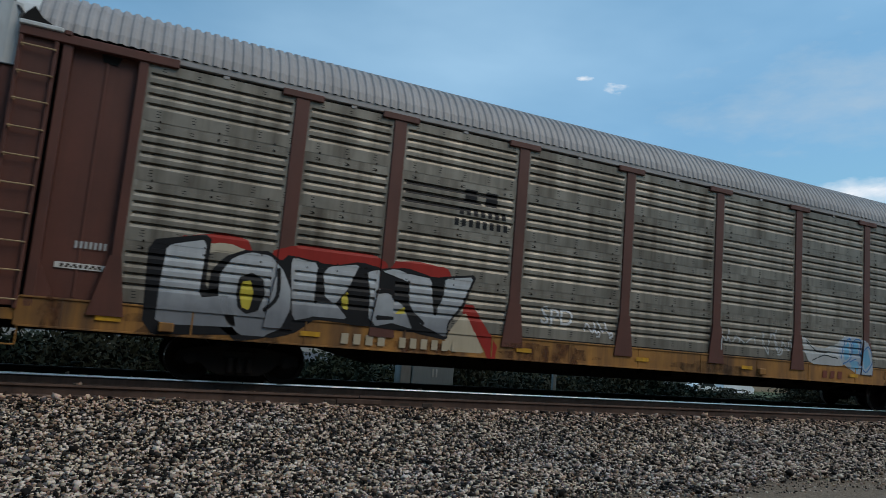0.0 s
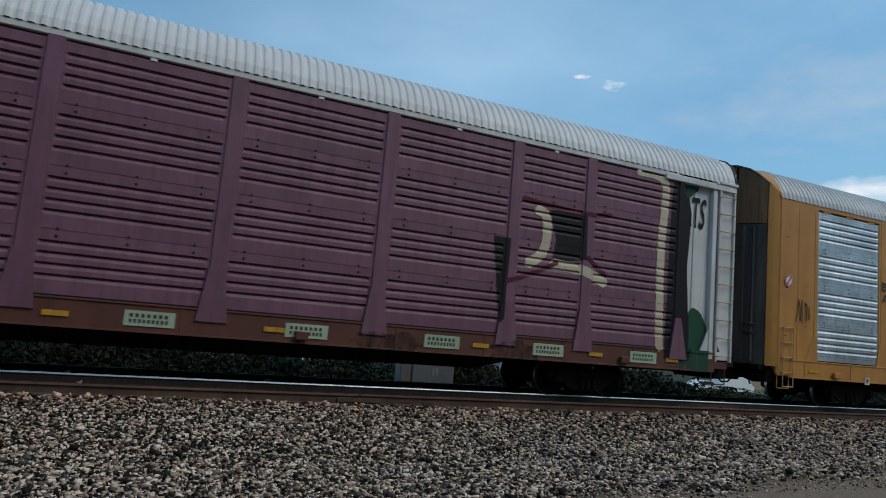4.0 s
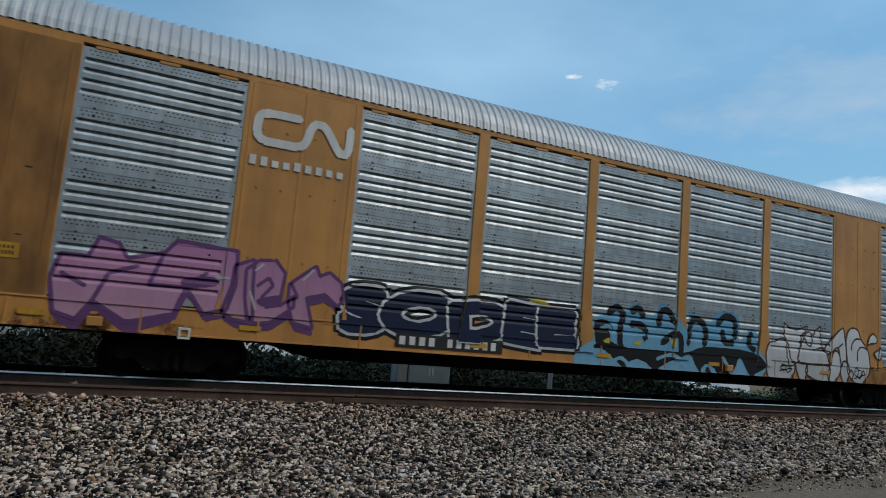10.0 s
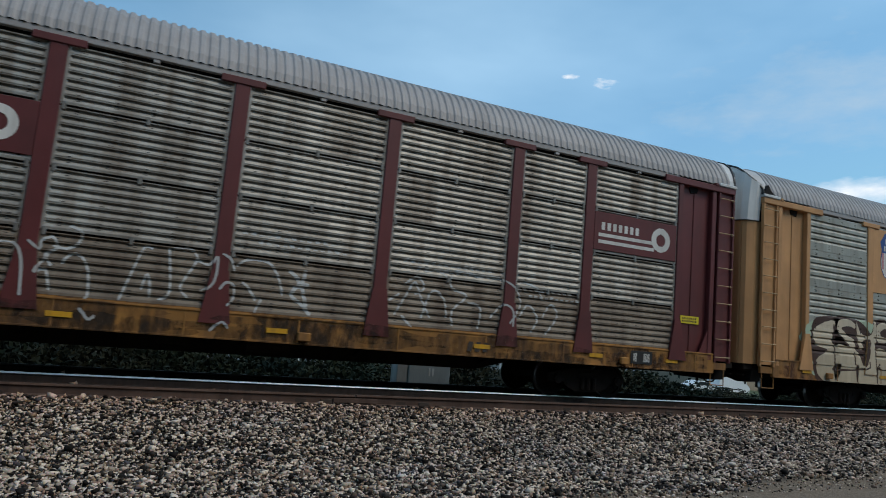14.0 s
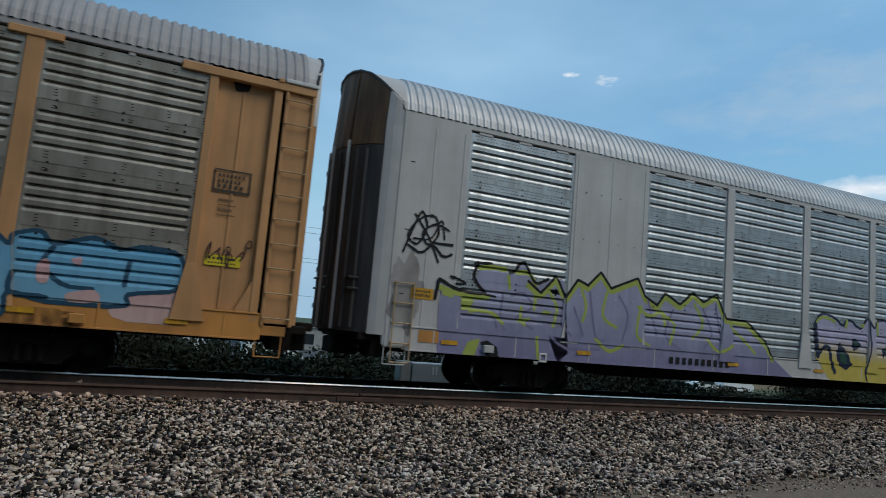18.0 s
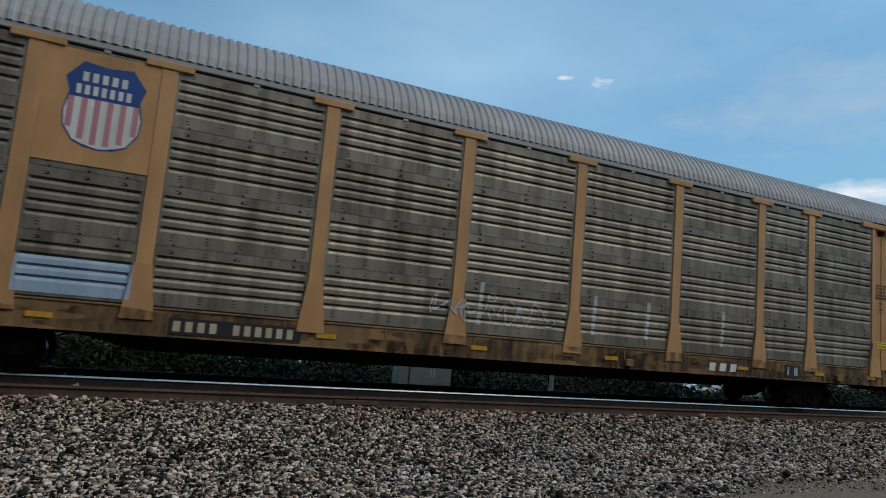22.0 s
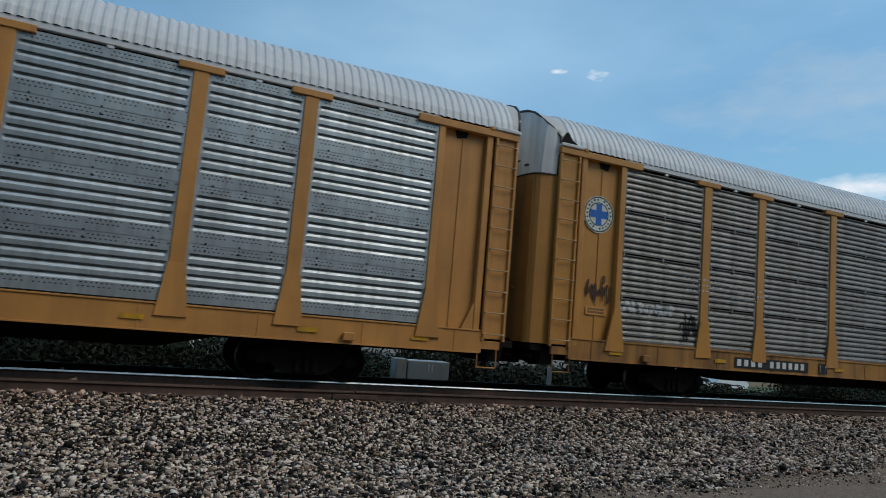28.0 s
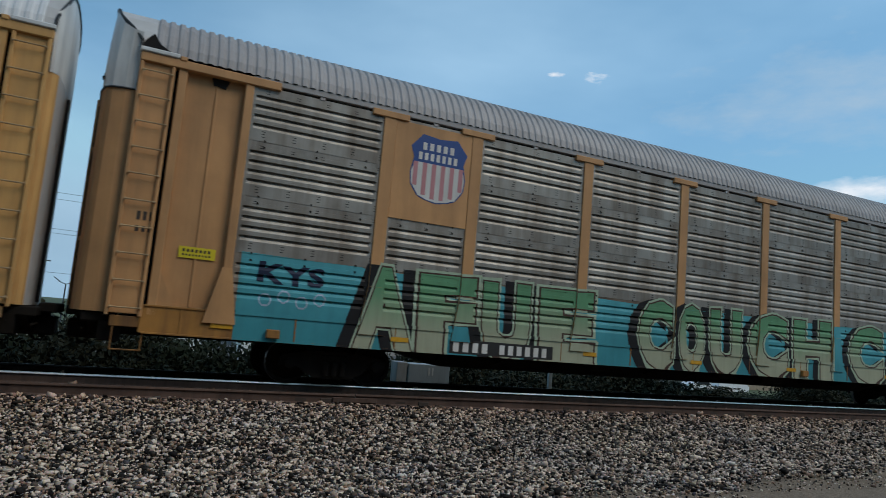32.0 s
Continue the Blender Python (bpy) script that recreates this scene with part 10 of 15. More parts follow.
for x0, z0, n in ((-8.5, 2.5, 12), (1.8, 2.7, 12), (5.0, 2.6, 14), (7.7, 2.3, 10)):
    put(8, "panel_scuffing", word(x0, x0 + n * 0.15, z0, z0 + 0.06, n, 0, 0.6) + word(x0 + 0.3, x0 + n * 0.17, z0 - 0.14, z0 - 0.08, n, 0, 0.6), GHOST, 0.004)
for z8, n8 in ((3.30, 5), (2.92, 4), (2.52, 4)):
    scrawl(8, -13.25, -12.5, z8, z8 + 0.30, SNOW, n8, 0.04, n8 + int(z8 * 10))
notice(8, -12.85, 2.03)
notice(8, 12.85, 2.07)
sill_marks(8, -8.1, -5.3)
sill_marks(8, -3.2, -3.0, 0.92, 1.12)
owner_marks(8, 6.55, 7.1, MARK_DARK)
sill_marks(8, 11.0, 11.5, 0.94, 1.14)

# tan car with the shield and pastel graffiti
y9 = carrier_panel(9, -9.38, -7.63, 3.50, 5.44, TAN)
shield(9, -9.05, -7.85, 3.90, 5.36, y9)
patch(9, -12.4, -8.0, 0.83, 2.55, MINT, 4, 0.12, 4)
put(9, "graffiti_shadow", [plump([(-12.09, 2.3), (-11.59, 2.6), (-10.91, 2.6), (-10.74, 2.42), (-10.48, 1.05), (-11.88, 0.84)])], UMBER, 0.005, whole=True)
put(9, "graffiti_shadow", [plump([(-11.21, 2.14), (-11.1, 2.6), (-10.31, 2.64), (-9.81, 2.51), (-9.5, 2.27), (-9.34, 2.57), (-9.07, 2.72), (-8.55, 2.63), (-8.05, 2.13), (-7.63, 2.01), (-7.77, 1.4), (-8.16, 0.86), (-9.8, 0.79), (-11.09, 0.79)])], UMBER, 0.005, whole=True)
put(9, "graffiti_letters", [plump([(-11.98, 2.23), (-11.12, 2.51), (-11.23, 1.9), (-10.88, 1.7), (-10.93, 0.92), (-11.77, 0.91), (-11.87, 1.37), (-11.41, 1.65), (-11.89, 1.79)])], CREAM, 0.0075, "cream rounded graffiti letter", whole=True)
put(9, "graffiti_letters", [plump([(-11.0, 2.34), (-10.9, 2.55), (-10.49, 2.59), (-10.19, 2.47), (-10.27, 2.34), (-10.72, 2.36), (-10.35, 2.08), (-10.19, 1.9), (-10.08, 0.83), (-11.05, 0.82), (-11.07, 1.79), (-10.43, 1.82), (-10.89, 2.16)])], CREAM, 0.0075, "cream rounded graffiti letter", whole=True)
put(9, "graffiti_letters", [plump([(-10.14, 2.54), (-9.93, 2.25), (-9.49, 2.22), (-9.24, 2.69), (-9.21, 1.94), (-9.18, 0.85), (-10.05, 0.83), (-10.17, 1.62), (-10.03, 1.66), (-9.72, 1.27), (-9.54, 1.82), (-9.98, 1.8)])], CREAM, 0.0075, "cream rounded graffiti letter", whole=True)
put(9, "graffiti_letters", [plump([(-9.18, 2.25), (-9.16, 2.53), (-8.78, 2.63), (-8.43, 2.4), (-8.21, 2.05), (-8.21, 1.36), (-8.41, 0.87), (-9.15, 0.85), (-9.19, 1.82), (-8.45, 1.78), (-8.53, 2.31), (-8.83, 2.45), (-9.0, 2.22), (-8.62, 2.22), (-8.62, 2.07), (-9.09, 2.03)])], CREAM, 0.0075, "cream rounded graffiti letter", whole=True)
put(9, "graffiti_linework", brush([(-11.16, 1.18), (-11.07, 1.12), (-9.67, 1.22), (-9.58, 1.43)], 0.05) + brush([(-9.02, 1.38), (-9.0, 1.23), (-7.62, 1.26), (-7.65, 1.51)], 0.05) + brush([(-10.2, 1.67), (-10.08, 0.84)], 0.05) + brush([(-11.15, 2.39), (-11.06, 1.09)], 0.05) + brush([(-9.23, 1.93), (-9.16, 0.86)], 0.05), UMBER, 0.0095)
put(9, "graffiti_counter", [plump([(-10.8, 2.32), (-10.46, 2.4), (-10.23, 2.32), (-10.35, 2.08)])], UMBER, 0.0095, whole=True)
put(9, "graffiti_counter", [plump([(-9.84, 2.02), (-9.52, 2.08), (-9.58, 1.82), (-9.77, 1.79)])], UMBER, 0.0095, whole=True)
put(9, "graffiti_counter", [plump([(-9.02, 2.33), (-8.83, 2.42), (-8.58, 2.28), (-8.83, 2.19)])], UMBER, 0.0095, whole=True)
put(9, "graffiti_background", [plump([(0.88, 2.33), (1.71, 2.81), (2.29, 2.83), (2.9, 2.71), (3.3, 2.81), (4.38, 2.58), (5.03, 2.8), (5.63, 2.78), (6.83, 2.36), (6.63, 1.25), (4.89, 0.92), (2.6, 0.84), (1.36, 0.88), (0.7, 0.98), (0.94, 1.73)])], AQUA_PALE, 0.004, whole=True)
put(9, "graffiti_edge", brush([(2.2, 2.75), (2.03, 2.26), (1.62, 0.89)], 0.34) + brush([(2.11, 2.32), (2.52, 2.6), (2.74, 2.32), (2.33, 2.12)], 0.34) + brush([(1.79, 1.58), (2.91, 1.52)], 0.34) + brush([(3.33, 2.64), (3.06, 2.05), (2.88, 1.55), (3.24, 1.06)], 0.34) + brush([(3.06, 1.97), (3.71, 1.95), (3.38, 1.69), (3.81, 1.49), (3.28, 1.26)], 0.34) + brush([(4.39, 2.7), (4.24, 1.99), (3.96, 1.17)], 0.34) + brush([(4.4, 2.47), (5.12, 1.24)], 0.34) + brush([(3.99, 1.63), (5.08, 1.65)], 0.34) + brush([(5.72, 2.69), (5.32, 1.92), (5.57, 1.27)], 0.34) + brush([(5.85, 2.52), (6.48, 1.93), (6.39, 1.24)], 0.34) + brush([(5.88, 2.12), (5.9, 1.61)], 0.34), DUSK, 0.006)
put(9, "graffiti_stroke", brush([(2.2, 2.75), (2.03, 2.26), (1.62, 0.89)], 0.19) + brush([(2.11, 2.32), (2.52, 2.6), (2.74, 2.32), (2.33, 2.12)], 0.19) + brush([(1.79, 1.58), (2.91, 1.52)], 0.19) + brush([(3.33, 2.64), (3.06, 2.05), (2.88, 1.55), (3.24, 1.06)], 0.19) + brush([(3.06, 1.97), (3.71, 1.95), (3.38, 1.69), (3.81, 1.49), (3.28, 1.26)], 0.19) + brush([(4.39, 2.7), (4.24, 1.99), (3.96, 1.17)], 0.19) + brush([(4.4, 2.47), (5.12, 1.24)], 0.19) + brush([(3.99, 1.63), (5.08, 1.65)], 0.19) + brush([(5.72, 2.69), (5.32, 1.92), (5.57, 1.27)], 0.19) + brush([(5.85, 2.52), (6.48, 1.93), (6.39, 1.24)], 0.19) + brush([(5.88, 2.12), (5.9, 1.61)], 0.19), PINK_PALE, 0.0085)
lobes(9, (-4.85, -4.25, -3.3, -2.75, -2.0, -1.65, -0.85, -0.1, 0.8), (2.2, 2.75, 2.3, 2.62, 2.3, 2.62, 2.70, 2.2), SAND, DUSK_BROWN, 37, 0.055)
balloon(9, 9.1, 12.4, 0.86, 2.2, 5, PALE_BLUE, COBALT, SNOW, 43)
sill_marks(9, -7.1, -4.9)
owner_marks(9, 5.0, 6.1)
sill_marks(9, 8.1, 8.6, 0.92, 1.15)
scrawl(9, -7.2, -4.7, 1.3, 1.8, INK, 4, 0.04, 4)

# tan car with sky-blue letters
put(10, "graffiti_background", [plump([(5.65, 1.55), (6.02, 1.64), (6.14, 1.17), (5.66, 1.17)])], ROSE, 0.0032, whole=True)
put(10, "graffiti_background", [plump([(11.33, 1.44), (12.23, 1.48), (12.27, 1.0), (11.21, 1.0)])], ROSE, 0.0032, whole=True)
put(10, "graffiti_letters", [plump([(6.11, 1.42), (6.3, 1.7), (6.35, 2.12), (7.04, 2.32), (7.31, 2.1), (7.42, 2.25), (7.71, 2.34), (7.92, 2.17), (8.41, 2.27), (9.21, 2.29), (9.6, 2.03), (9.65, 2.19), (10.0, 2.29), (10.23, 2.11), (10.79, 2.28), (11.19, 2.14), (11.57, 2.22), (12.14, 2.13), (12.19, 1.58), (11.41, 1.4), (11.35, 1.2), (10.23, 1.18), (9.69, 1.27), (9.57, 0.88), (8.3, 0.86), (6.73, 0.92), (6.59, 1.14), (6.19, 1.22)])], SKY_INK, 0.005, "sky-blue rounded graffiti letters", whole=True)
put(10, "graffiti_linework", brush([(6.11, 1.42), (6.3, 1.7), (6.35, 2.12), (7.04, 2.32), (7.31, 2.1), (7.42, 2.25), (7.71, 2.34), (7.92, 2.17), (8.41, 2.27), (9.21, 2.29), (9.6, 2.03), (9.65, 2.19), (10.0, 2.29), (10.23, 2.11), (10.79, 2.28), (11.19, 2.14), (11.57, 2.22), (12.14, 2.13), (12.19, 1.58), (11.41, 1.4), (11.35, 1.2), (10.23, 1.18), (9.69, 1.27), (9.57, 0.88), (8.3, 0.86), (6.73, 0.92), (6.59, 1.14), (6.19, 1.22), (6.11, 1.42)], 0.075), TEAL_DARK, 0.0075)
put(10, "graffiti_linework", brush([(7.1, 1.72), (7.38, 1.99), (7.49, 1.63), (7.17, 1.23)], 0.08) + brush([(6.62, 1.15), (7.17, 1.17), (7.4, 0.89)], 0.08) + brush([(7.67, 2.19), (7.95, 1.92), (8.02, 1.26)], 0.08) + brush([(8.07, 1.26), (9.12, 1.25)], 0.08) + brush([(9.3, 2.2), (9.48, 1.82), (9.25, 1.34)], 0.08) + brush([(9.71, 1.6), (9.72, 1.28), (10.23, 1.24)], 0.08) + brush([(10.23, 2.07), (10.1, 1.77), (10.42, 1.47), (10.87, 1.44)], 0.08) + brush([(11.36, 1.95), (11.32, 1.54)], 0.08) + brush([(6.3, 1.67), (6.4, 1.42), (6.18, 1.29)], 0.08) + brush([(8.12, 1.7), (9.02, 1.78)], 0.08), TEAL_DARK, 0.0085)
put(10, "graffiti_counter", [plump([(6.86, 1.87), (7.02, 1.92), (7.06, 1.72), (6.91, 1.69)])], ROSE, 0.01, whole=True)
put(10, "graffiti_counter", [plump([(7.77, 1.76), (8.0, 1.88), (8.04, 1.32), (7.8, 1.31)])], ROSE, 0.01, whole=True)
put(10, "graffiti_counter", [plump([(8.92, 1.79), (9.2, 1.82), (9.15, 1.25), (8.96, 1.27)])], ROSE, 0.01, whole=True)
put(10, "graffiti_counter", [plump([(10.03, 1.76), (10.18, 1.85), (10.21, 1.5), (10.06, 1.49)])], ROSE, 0.01, whole=True)
put(10, "graffiti_counter", [plump([(10.51, 1.34), (10.89, 1.42), (10.98, 1.24), (10.55, 1.2)])], ROSE, 0.01, whole=True)
put(10, "graffiti_counter", [plump([(6.33, 1.44), (6.44, 1.48), (6.46, 1.36), (6.35, 1.35)])], ROSE, 0.01, whole=True)
put(10, "graffiti_counter", [plump([(10.49, 1.88), (10.64, 1.94), (10.63, 1.78)])], ROSE, 0.01, whole=True)
owner_marks(10, 5.6, 6.6, MARK_WHITE)
sill_marks(10, 8.3, 8.7, 0.92, 1.14)
scrawl(10, 5.0, 5.6, 1.9, 2.3, SNOW, 2, 0.05, 5)
put(10, "panel_scuffing", word(1.6, 3.2, 2.5, 2.58, 10, 0, 0.5) + word(1.2, 3.6, 2.0, 2.06, 12, 0, 0.5), GHOST, 0.004)
scrawl(10, 12.5, 13.2, 2.0, 2.5, UMBER, 2, 0.03, 5)
notice(10, 12.85, 2.15)
data_box(10, 12.85, 3.6, mat=MARK_DARK)
patch(10, -12.3, -10.6, 0.85, 1.7, AQUA, 3, 0.2, 3)
balloon(10, -10.4, -7.8, 0.9, 1.9, 4, GHOST, COBALT, None, 45)
sill_marks(10, -7.2, -4.9)

# pale grey car
top = [(-10.49, 2.48), (-10.14, 2.25), (-9.75, 2.67), (-9.48, 2.22), (-9.18, 2.65), (-8.89, 2.55), (-8.54, 2.89), (-8.22, 2.55), (-7.44, 2.87), (-7.2, 2.48), (-6.78, 2.29), (-6.54, 2.6), (-6.05, 2.37), (-5.63, 2.71), (-5.27, 2.5), (-4.81, 2.75), (-4.49, 2.16), (-3.71, 2.15), (-2.97, 1.65), (-2.74, 1.27)]
put(11, "graffiti_background", [loop(top + [(-1.9, 0.82), (-9.6, 0.82)])], LILAC, 0.004, "lilac sprayed background with jagged green edge")
put(11, "graffiti_rim", stroke([(x, z - 0.09) for x, z in top], 0.12, False), LIME, 0.006)
put(11, "graffiti_linework", brush([(-9.95, 2.33), (-9.69, 1.98), (-9.76, 1.54)], 0.075) + brush([(-9.06, 2.43), (-8.91, 2.06), (-8.99, 1.72)], 0.075) + brush([(-8.33, 2.46), (-8.42, 1.89), (-8.0, 1.65)], 0.075) + brush([(-7.3, 2.23), (-7.39, 1.53), (-6.98, 1.31)], 0.075) + brush([(-6.63, 2.07), (-6.2, 1.87), (-6.33, 1.38)], 0.075) + brush([(-5.58, 2.42), (-5.25, 1.96), (-5.58, 1.56)], 0.075) + brush([(-4.36, 1.98), (-3.87, 1.7), (-3.37, 1.33)], 0.075), LIME, 0.0068)
put(11, "graffiti_linework", brush([(-11.09, 2.14), (-11.13, 1.62), (-11.0, 1.37)], 0.06) + brush([(-10.88, 2.11), (-10.58, 2.2), (-10.34, 1.91), (-10.73, 1.66), (-10.28, 1.44)], 0.06) + brush([(-9.5, 2.22), (-9.55, 1.67), (-9.29, 1.37)], 0.06) + brush([(-9.25, 2.02), (-8.95, 1.4)], 0.06) + brush([(-8.83, 2.41), (-8.61, 1.43), (-8.36, 1.33)], 0.06) + brush([(-7.98, 2.39), (-7.69, 1.96), (-7.82, 1.38)], 0.06) + brush([(-7.08, 2.38), (-6.75, 1.58)], 0.06) + brush([(-6.26, 2.23), (-6.48, 1.61), (-6.04, 1.29)], 0.06) + brush([(-5.28, 2.33), (-4.94, 1.74), (-5.2, 1.35)], 0.06) + brush([(-4.85, 2.5), (-4.63, 1.64)], 0.06) + brush([(-11.35, 1.8), (-11.2, 1.41)], 0.06) + brush([(-9.84, 1.32), (-9.38, 1.09), (-8.46, 1.11)], 0.06), PLUM_GREY, 0.0064)
put(11, "graffiti_edge", stroke(top, 0.06, False), INK, 0.008)
put(11, "graffiti_background", [crisp([(-12.59, 1.08), (-12.61, 1.76), (-12.57, 2.19), (-12.3, 2.12), (-12.12, 2.01), (-11.78, 1.97), (-11.45, 1.99), (-11.63, 2.15), (-11.76, 2.36), (-11.72, 2.61), (-11.05, 2.66), (-10.97, 2.55), (-10.86, 2.61), (-10.75, 2.79), (-10.59, 2.85), (-10.46, 2.64), (-10.29, 2.43), (-9.96, 2.54), (-9.54, 2.65), (-9.31, 0.79), (-12.56, 0.79)])], LILAC, 0.004, whole=True)
put(11, "graffiti_linework", brush([(-12.62, 2.13), (-12.29, 2.05), (-11.86, 2.01), (-11.45, 2.02)], 0.11) + brush([(-11.72, 2.63), (-11.35, 2.67), (-11.05, 2.66)], 0.11) + brush([(-10.8, 2.63), (-10.47, 2.64), (-10.29, 2.39)], 0.11), LIME, 0.0068)
put(11, "graffiti_letter", [crisp([(-12.1, 1.98), (-11.79, 1.97), (-11.86, 1.72), (-12.09, 1.7)])], LIME, 0.0066, whole=True)
put(11, "graffiti_letter", [crisp([(-12.01, 0.82), (-11.86, 1.08), (-11.58, 1.15), (-11.7, 0.84)])], LIME, 0.0066, whole=True)
put(11, "graffiti_letter", [crisp([(-12.54, 2.11), (-12.29, 2.07), (-12.3, 1.93), (-12.56, 1.96)])], LIME, 0.0066, whole=True)
put(11, "graffiti_linework", brush([(-11.9, 1.71), (-11.53, 1.72), (-11.28, 1.67), (-11.05, 1.5)], 0.075) + brush([(-10.68, 1.59), (-10.39, 1.64)], 0.075) + brush([(-10.61, 1.9), (-10.62, 1.63), (-10.5, 1.51)], 0.075) + brush([(-10.33, 2.42), (-10.27, 2.13), (-10.29, 1.86)], 0.075) + brush([(-11.0, 2.54), (-10.94, 2.26)], 0.075) + brush([(-10.19, 1.29), (-10.11, 0.81)], 0.075) + brush([(-10.06, 1.83), (-9.88, 1.83)], 0.075), LIME, 0.007)
put(11, "graffiti_linework", brush([(-12.71, 1.87), (-12.67, 2.13), (-12.63, 2.29), (-12.3, 2.14), (-11.83, 2.09), (-11.52, 2.11), (-11.67, 2.21), (-11.84, 2.45), (-11.75, 2.69)], 0.07) + brush([(-10.98, 2.61), (-10.84, 2.65), (-10.75, 2.8), (-10.6, 2.86), (-10.47, 2.67), (-10.28, 2.45), (-9.96, 2.58)], 0.07), INK, 0.0085)
put(11, "graffiti_linework", brush([(-11.85, 2.71), (-11.64, 2.74), (-11.42, 2.75)], 0.05) + brush([(-12.39, 2.37), (-12.18, 2.33), (-12.02, 2.25), (-12.26, 2.24)], 0.05) + brush([(-11.56, 2.08), (-11.28, 2.06)], 0.05), INK, 0.0085)
put(11, "graffiti_counter", [crisp([(-11.59, 1.07), (-11.41, 1.12), (-11.17, 1.0), (-11.09, 0.79), (-11.37, 0.79)])], INK, 0.008, whole=True)
put(11, "graffiti_stroke", brush([(-7.4, 2.2), (-7.0, 2.0), (-6.6, 2.15), (-6.5, 1.8)], 0.08) + brush([(-5.1, 1.6), (-4.7, 1.3), (-4.2, 1.5)], 0.08) + brush([(-8.6, 1.35), (-8.2, 1.1), (-7.8, 1.25)], 0.08), LIME, 0.007)
sky_line = [(-1.05, 2.32), (-0.83, 2.61), (-0.49, 2.62), (-0.16, 2.52), (0.18, 2.3), (0.25, 2.48), (0.53, 2.53), (0.74, 2.37), (0.99, 2.3), (1.2, 2.6), (1.29, 2.64), (1.47, 2.41), (1.63, 2.38), (1.73, 2.62), (2.11, 2.64), (2.44, 2.56), (2.73, 2.42), (2.88, 2.59), (3.16, 2.52), (3.41, 2.33), (3.53, 2.59), (4.14, 2.67), (4.25, 2.76), (4.58, 2.55), (4.88, 2.62), (5.21, 2.51), (5.66, 2.56), (6.01, 2.37), (6.44, 2.12), (6.25, 1.95), (6.21, 1.71), (6.57, 1.45), (6.65, 0.92)]
put(11, "graffiti_letters", [loop(sky_line + [(6.4, 0.82), (-0.4, 0.82), (-1.01, 1.4)])], LILAC_GOLD, 0.006, "lilac and yellow joined graffiti letters")
put(11, "graffiti_edge", stroke(sky_line, 0.075), NAVY, 0.009)
put(11, "graffiti_rim", stroke([(x - 0.03, z - 0.10) for x, z in sky_line[:4]], 0.08) + stroke([(0.28, 2.30), (0.34, 2.5)], 0.10) + stroke([(1.12, 2.45), (0.98, 2.38)], 0.08) + stroke([(1.72, 2.55), (1.74, 2.2)], 0.09) + stroke([(2.76, 2.5), (2.86, 2.35)], 0.09), LIME, 0.0105)
drops = [[(0.01, 1.88), (0.42, 1.54), (0.54, 1.26), (0.29, 1.09), (-0.04, 1.21), (-0.12, 1.49)], [(0.64, 2.03), (0.83, 1.98), (1.02, 1.8), (0.63, 1.66), (0.56, 1.85)], [(1.95, 1.75), (2.2, 1.88), (2.38, 1.91), (2.22, 1.72), (2.03, 1.52)], [(3.34, 1.7), (3.52, 1.26), (3.49, 1.02), (3.27, 1.0), (3.16, 1.23)], [(4.57, 1.34), (4.87, 1.51), (5.11, 1.56), (5.01, 1.32), (4.67, 0.96)]]
put(11, "graffiti_counter", [loop(d) for d in drops], NAVY, 0.009)
put(11, "graffiti_shine", [rounded([(sum(p[0] for p in d) / len(d) + (x - sum(p[0] for p in d) / len(d)) * 0.5, sum(p[1] for p in d) / len(d) + (z - sum(p[1] for p in d) / len(d)) * 0.5) for x, z in d]) for d in drops], FOREST, 0.011)
put(11, "graffiti_linework", stroke([(-1.03, 2.3), (-0.9, 1.41)], 0.16) + stroke([(-0.86, 1.51), (-0.55, 1.75), (-0.38, 1.65), (-0.35, 1.23), (-0.19, 1.01)], 0.12) + stroke([(3.56, 2.29), (3.54, 1.96), (3.34, 1.7)], 0.05) + stroke([(4.58, 2.52), (4.53, 1.79), (4.97, 1.74), (5.2, 1.96), (5.1, 2.35)], 0.05) + stroke([(5.31, 2.2), (5.58, 2.06), (5.91, 2.09), (5.88, 1.62)], 0.05) + stroke([(5.21, 1.85), (5.49, 1.65), (5.53, 1.14), (5.19, 0.86)], 0.06) + stroke([(1.33, 2.55), (1.42, 1.79), (1.21, 1.27), (1.13, 1.07), (1.23, 0.86)], 0.06) + stroke([(2.38, 1.63), (2.71, 1.56), (2.66, 1.29)], 0.06), NAVY, 0.012)
put(11, "graffiti_letters", [plump([(8.34, 2.61), (8.63, 2.65), (9.49, 2.5), (9.49, 1.64), (8.71, 1.58)])], LILAC, 0.006, "lilac graffiti letter", whole=True)
put(11, "graffiti_letters", [plump([(9.49, 2.43), (10.19, 2.46), (10.85, 2.37), (11.07, 1.72), (10.95, 1.09), (9.99, 1.09), (9.56, 1.53)])], LILAC, 0.006, "lilac graffiti letter", whole=True)
put(11, "graffiti_letters", [plump([(7.15, 1.27), (7.06, 1.57), (7.24, 1.77), (7.5, 1.83), (7.52, 2.25), (7.84, 2.59), (8.28, 2.64), (8.6, 2.56), (8.71, 1.59), (8.6, 1.51), (9.53, 1.38), (9.43, 1.22), (8.5, 0.89), (7.54, 0.81), (7.2, 0.99)])], AQUA, 0.0075, "turquoise graffiti letter", whole=True)
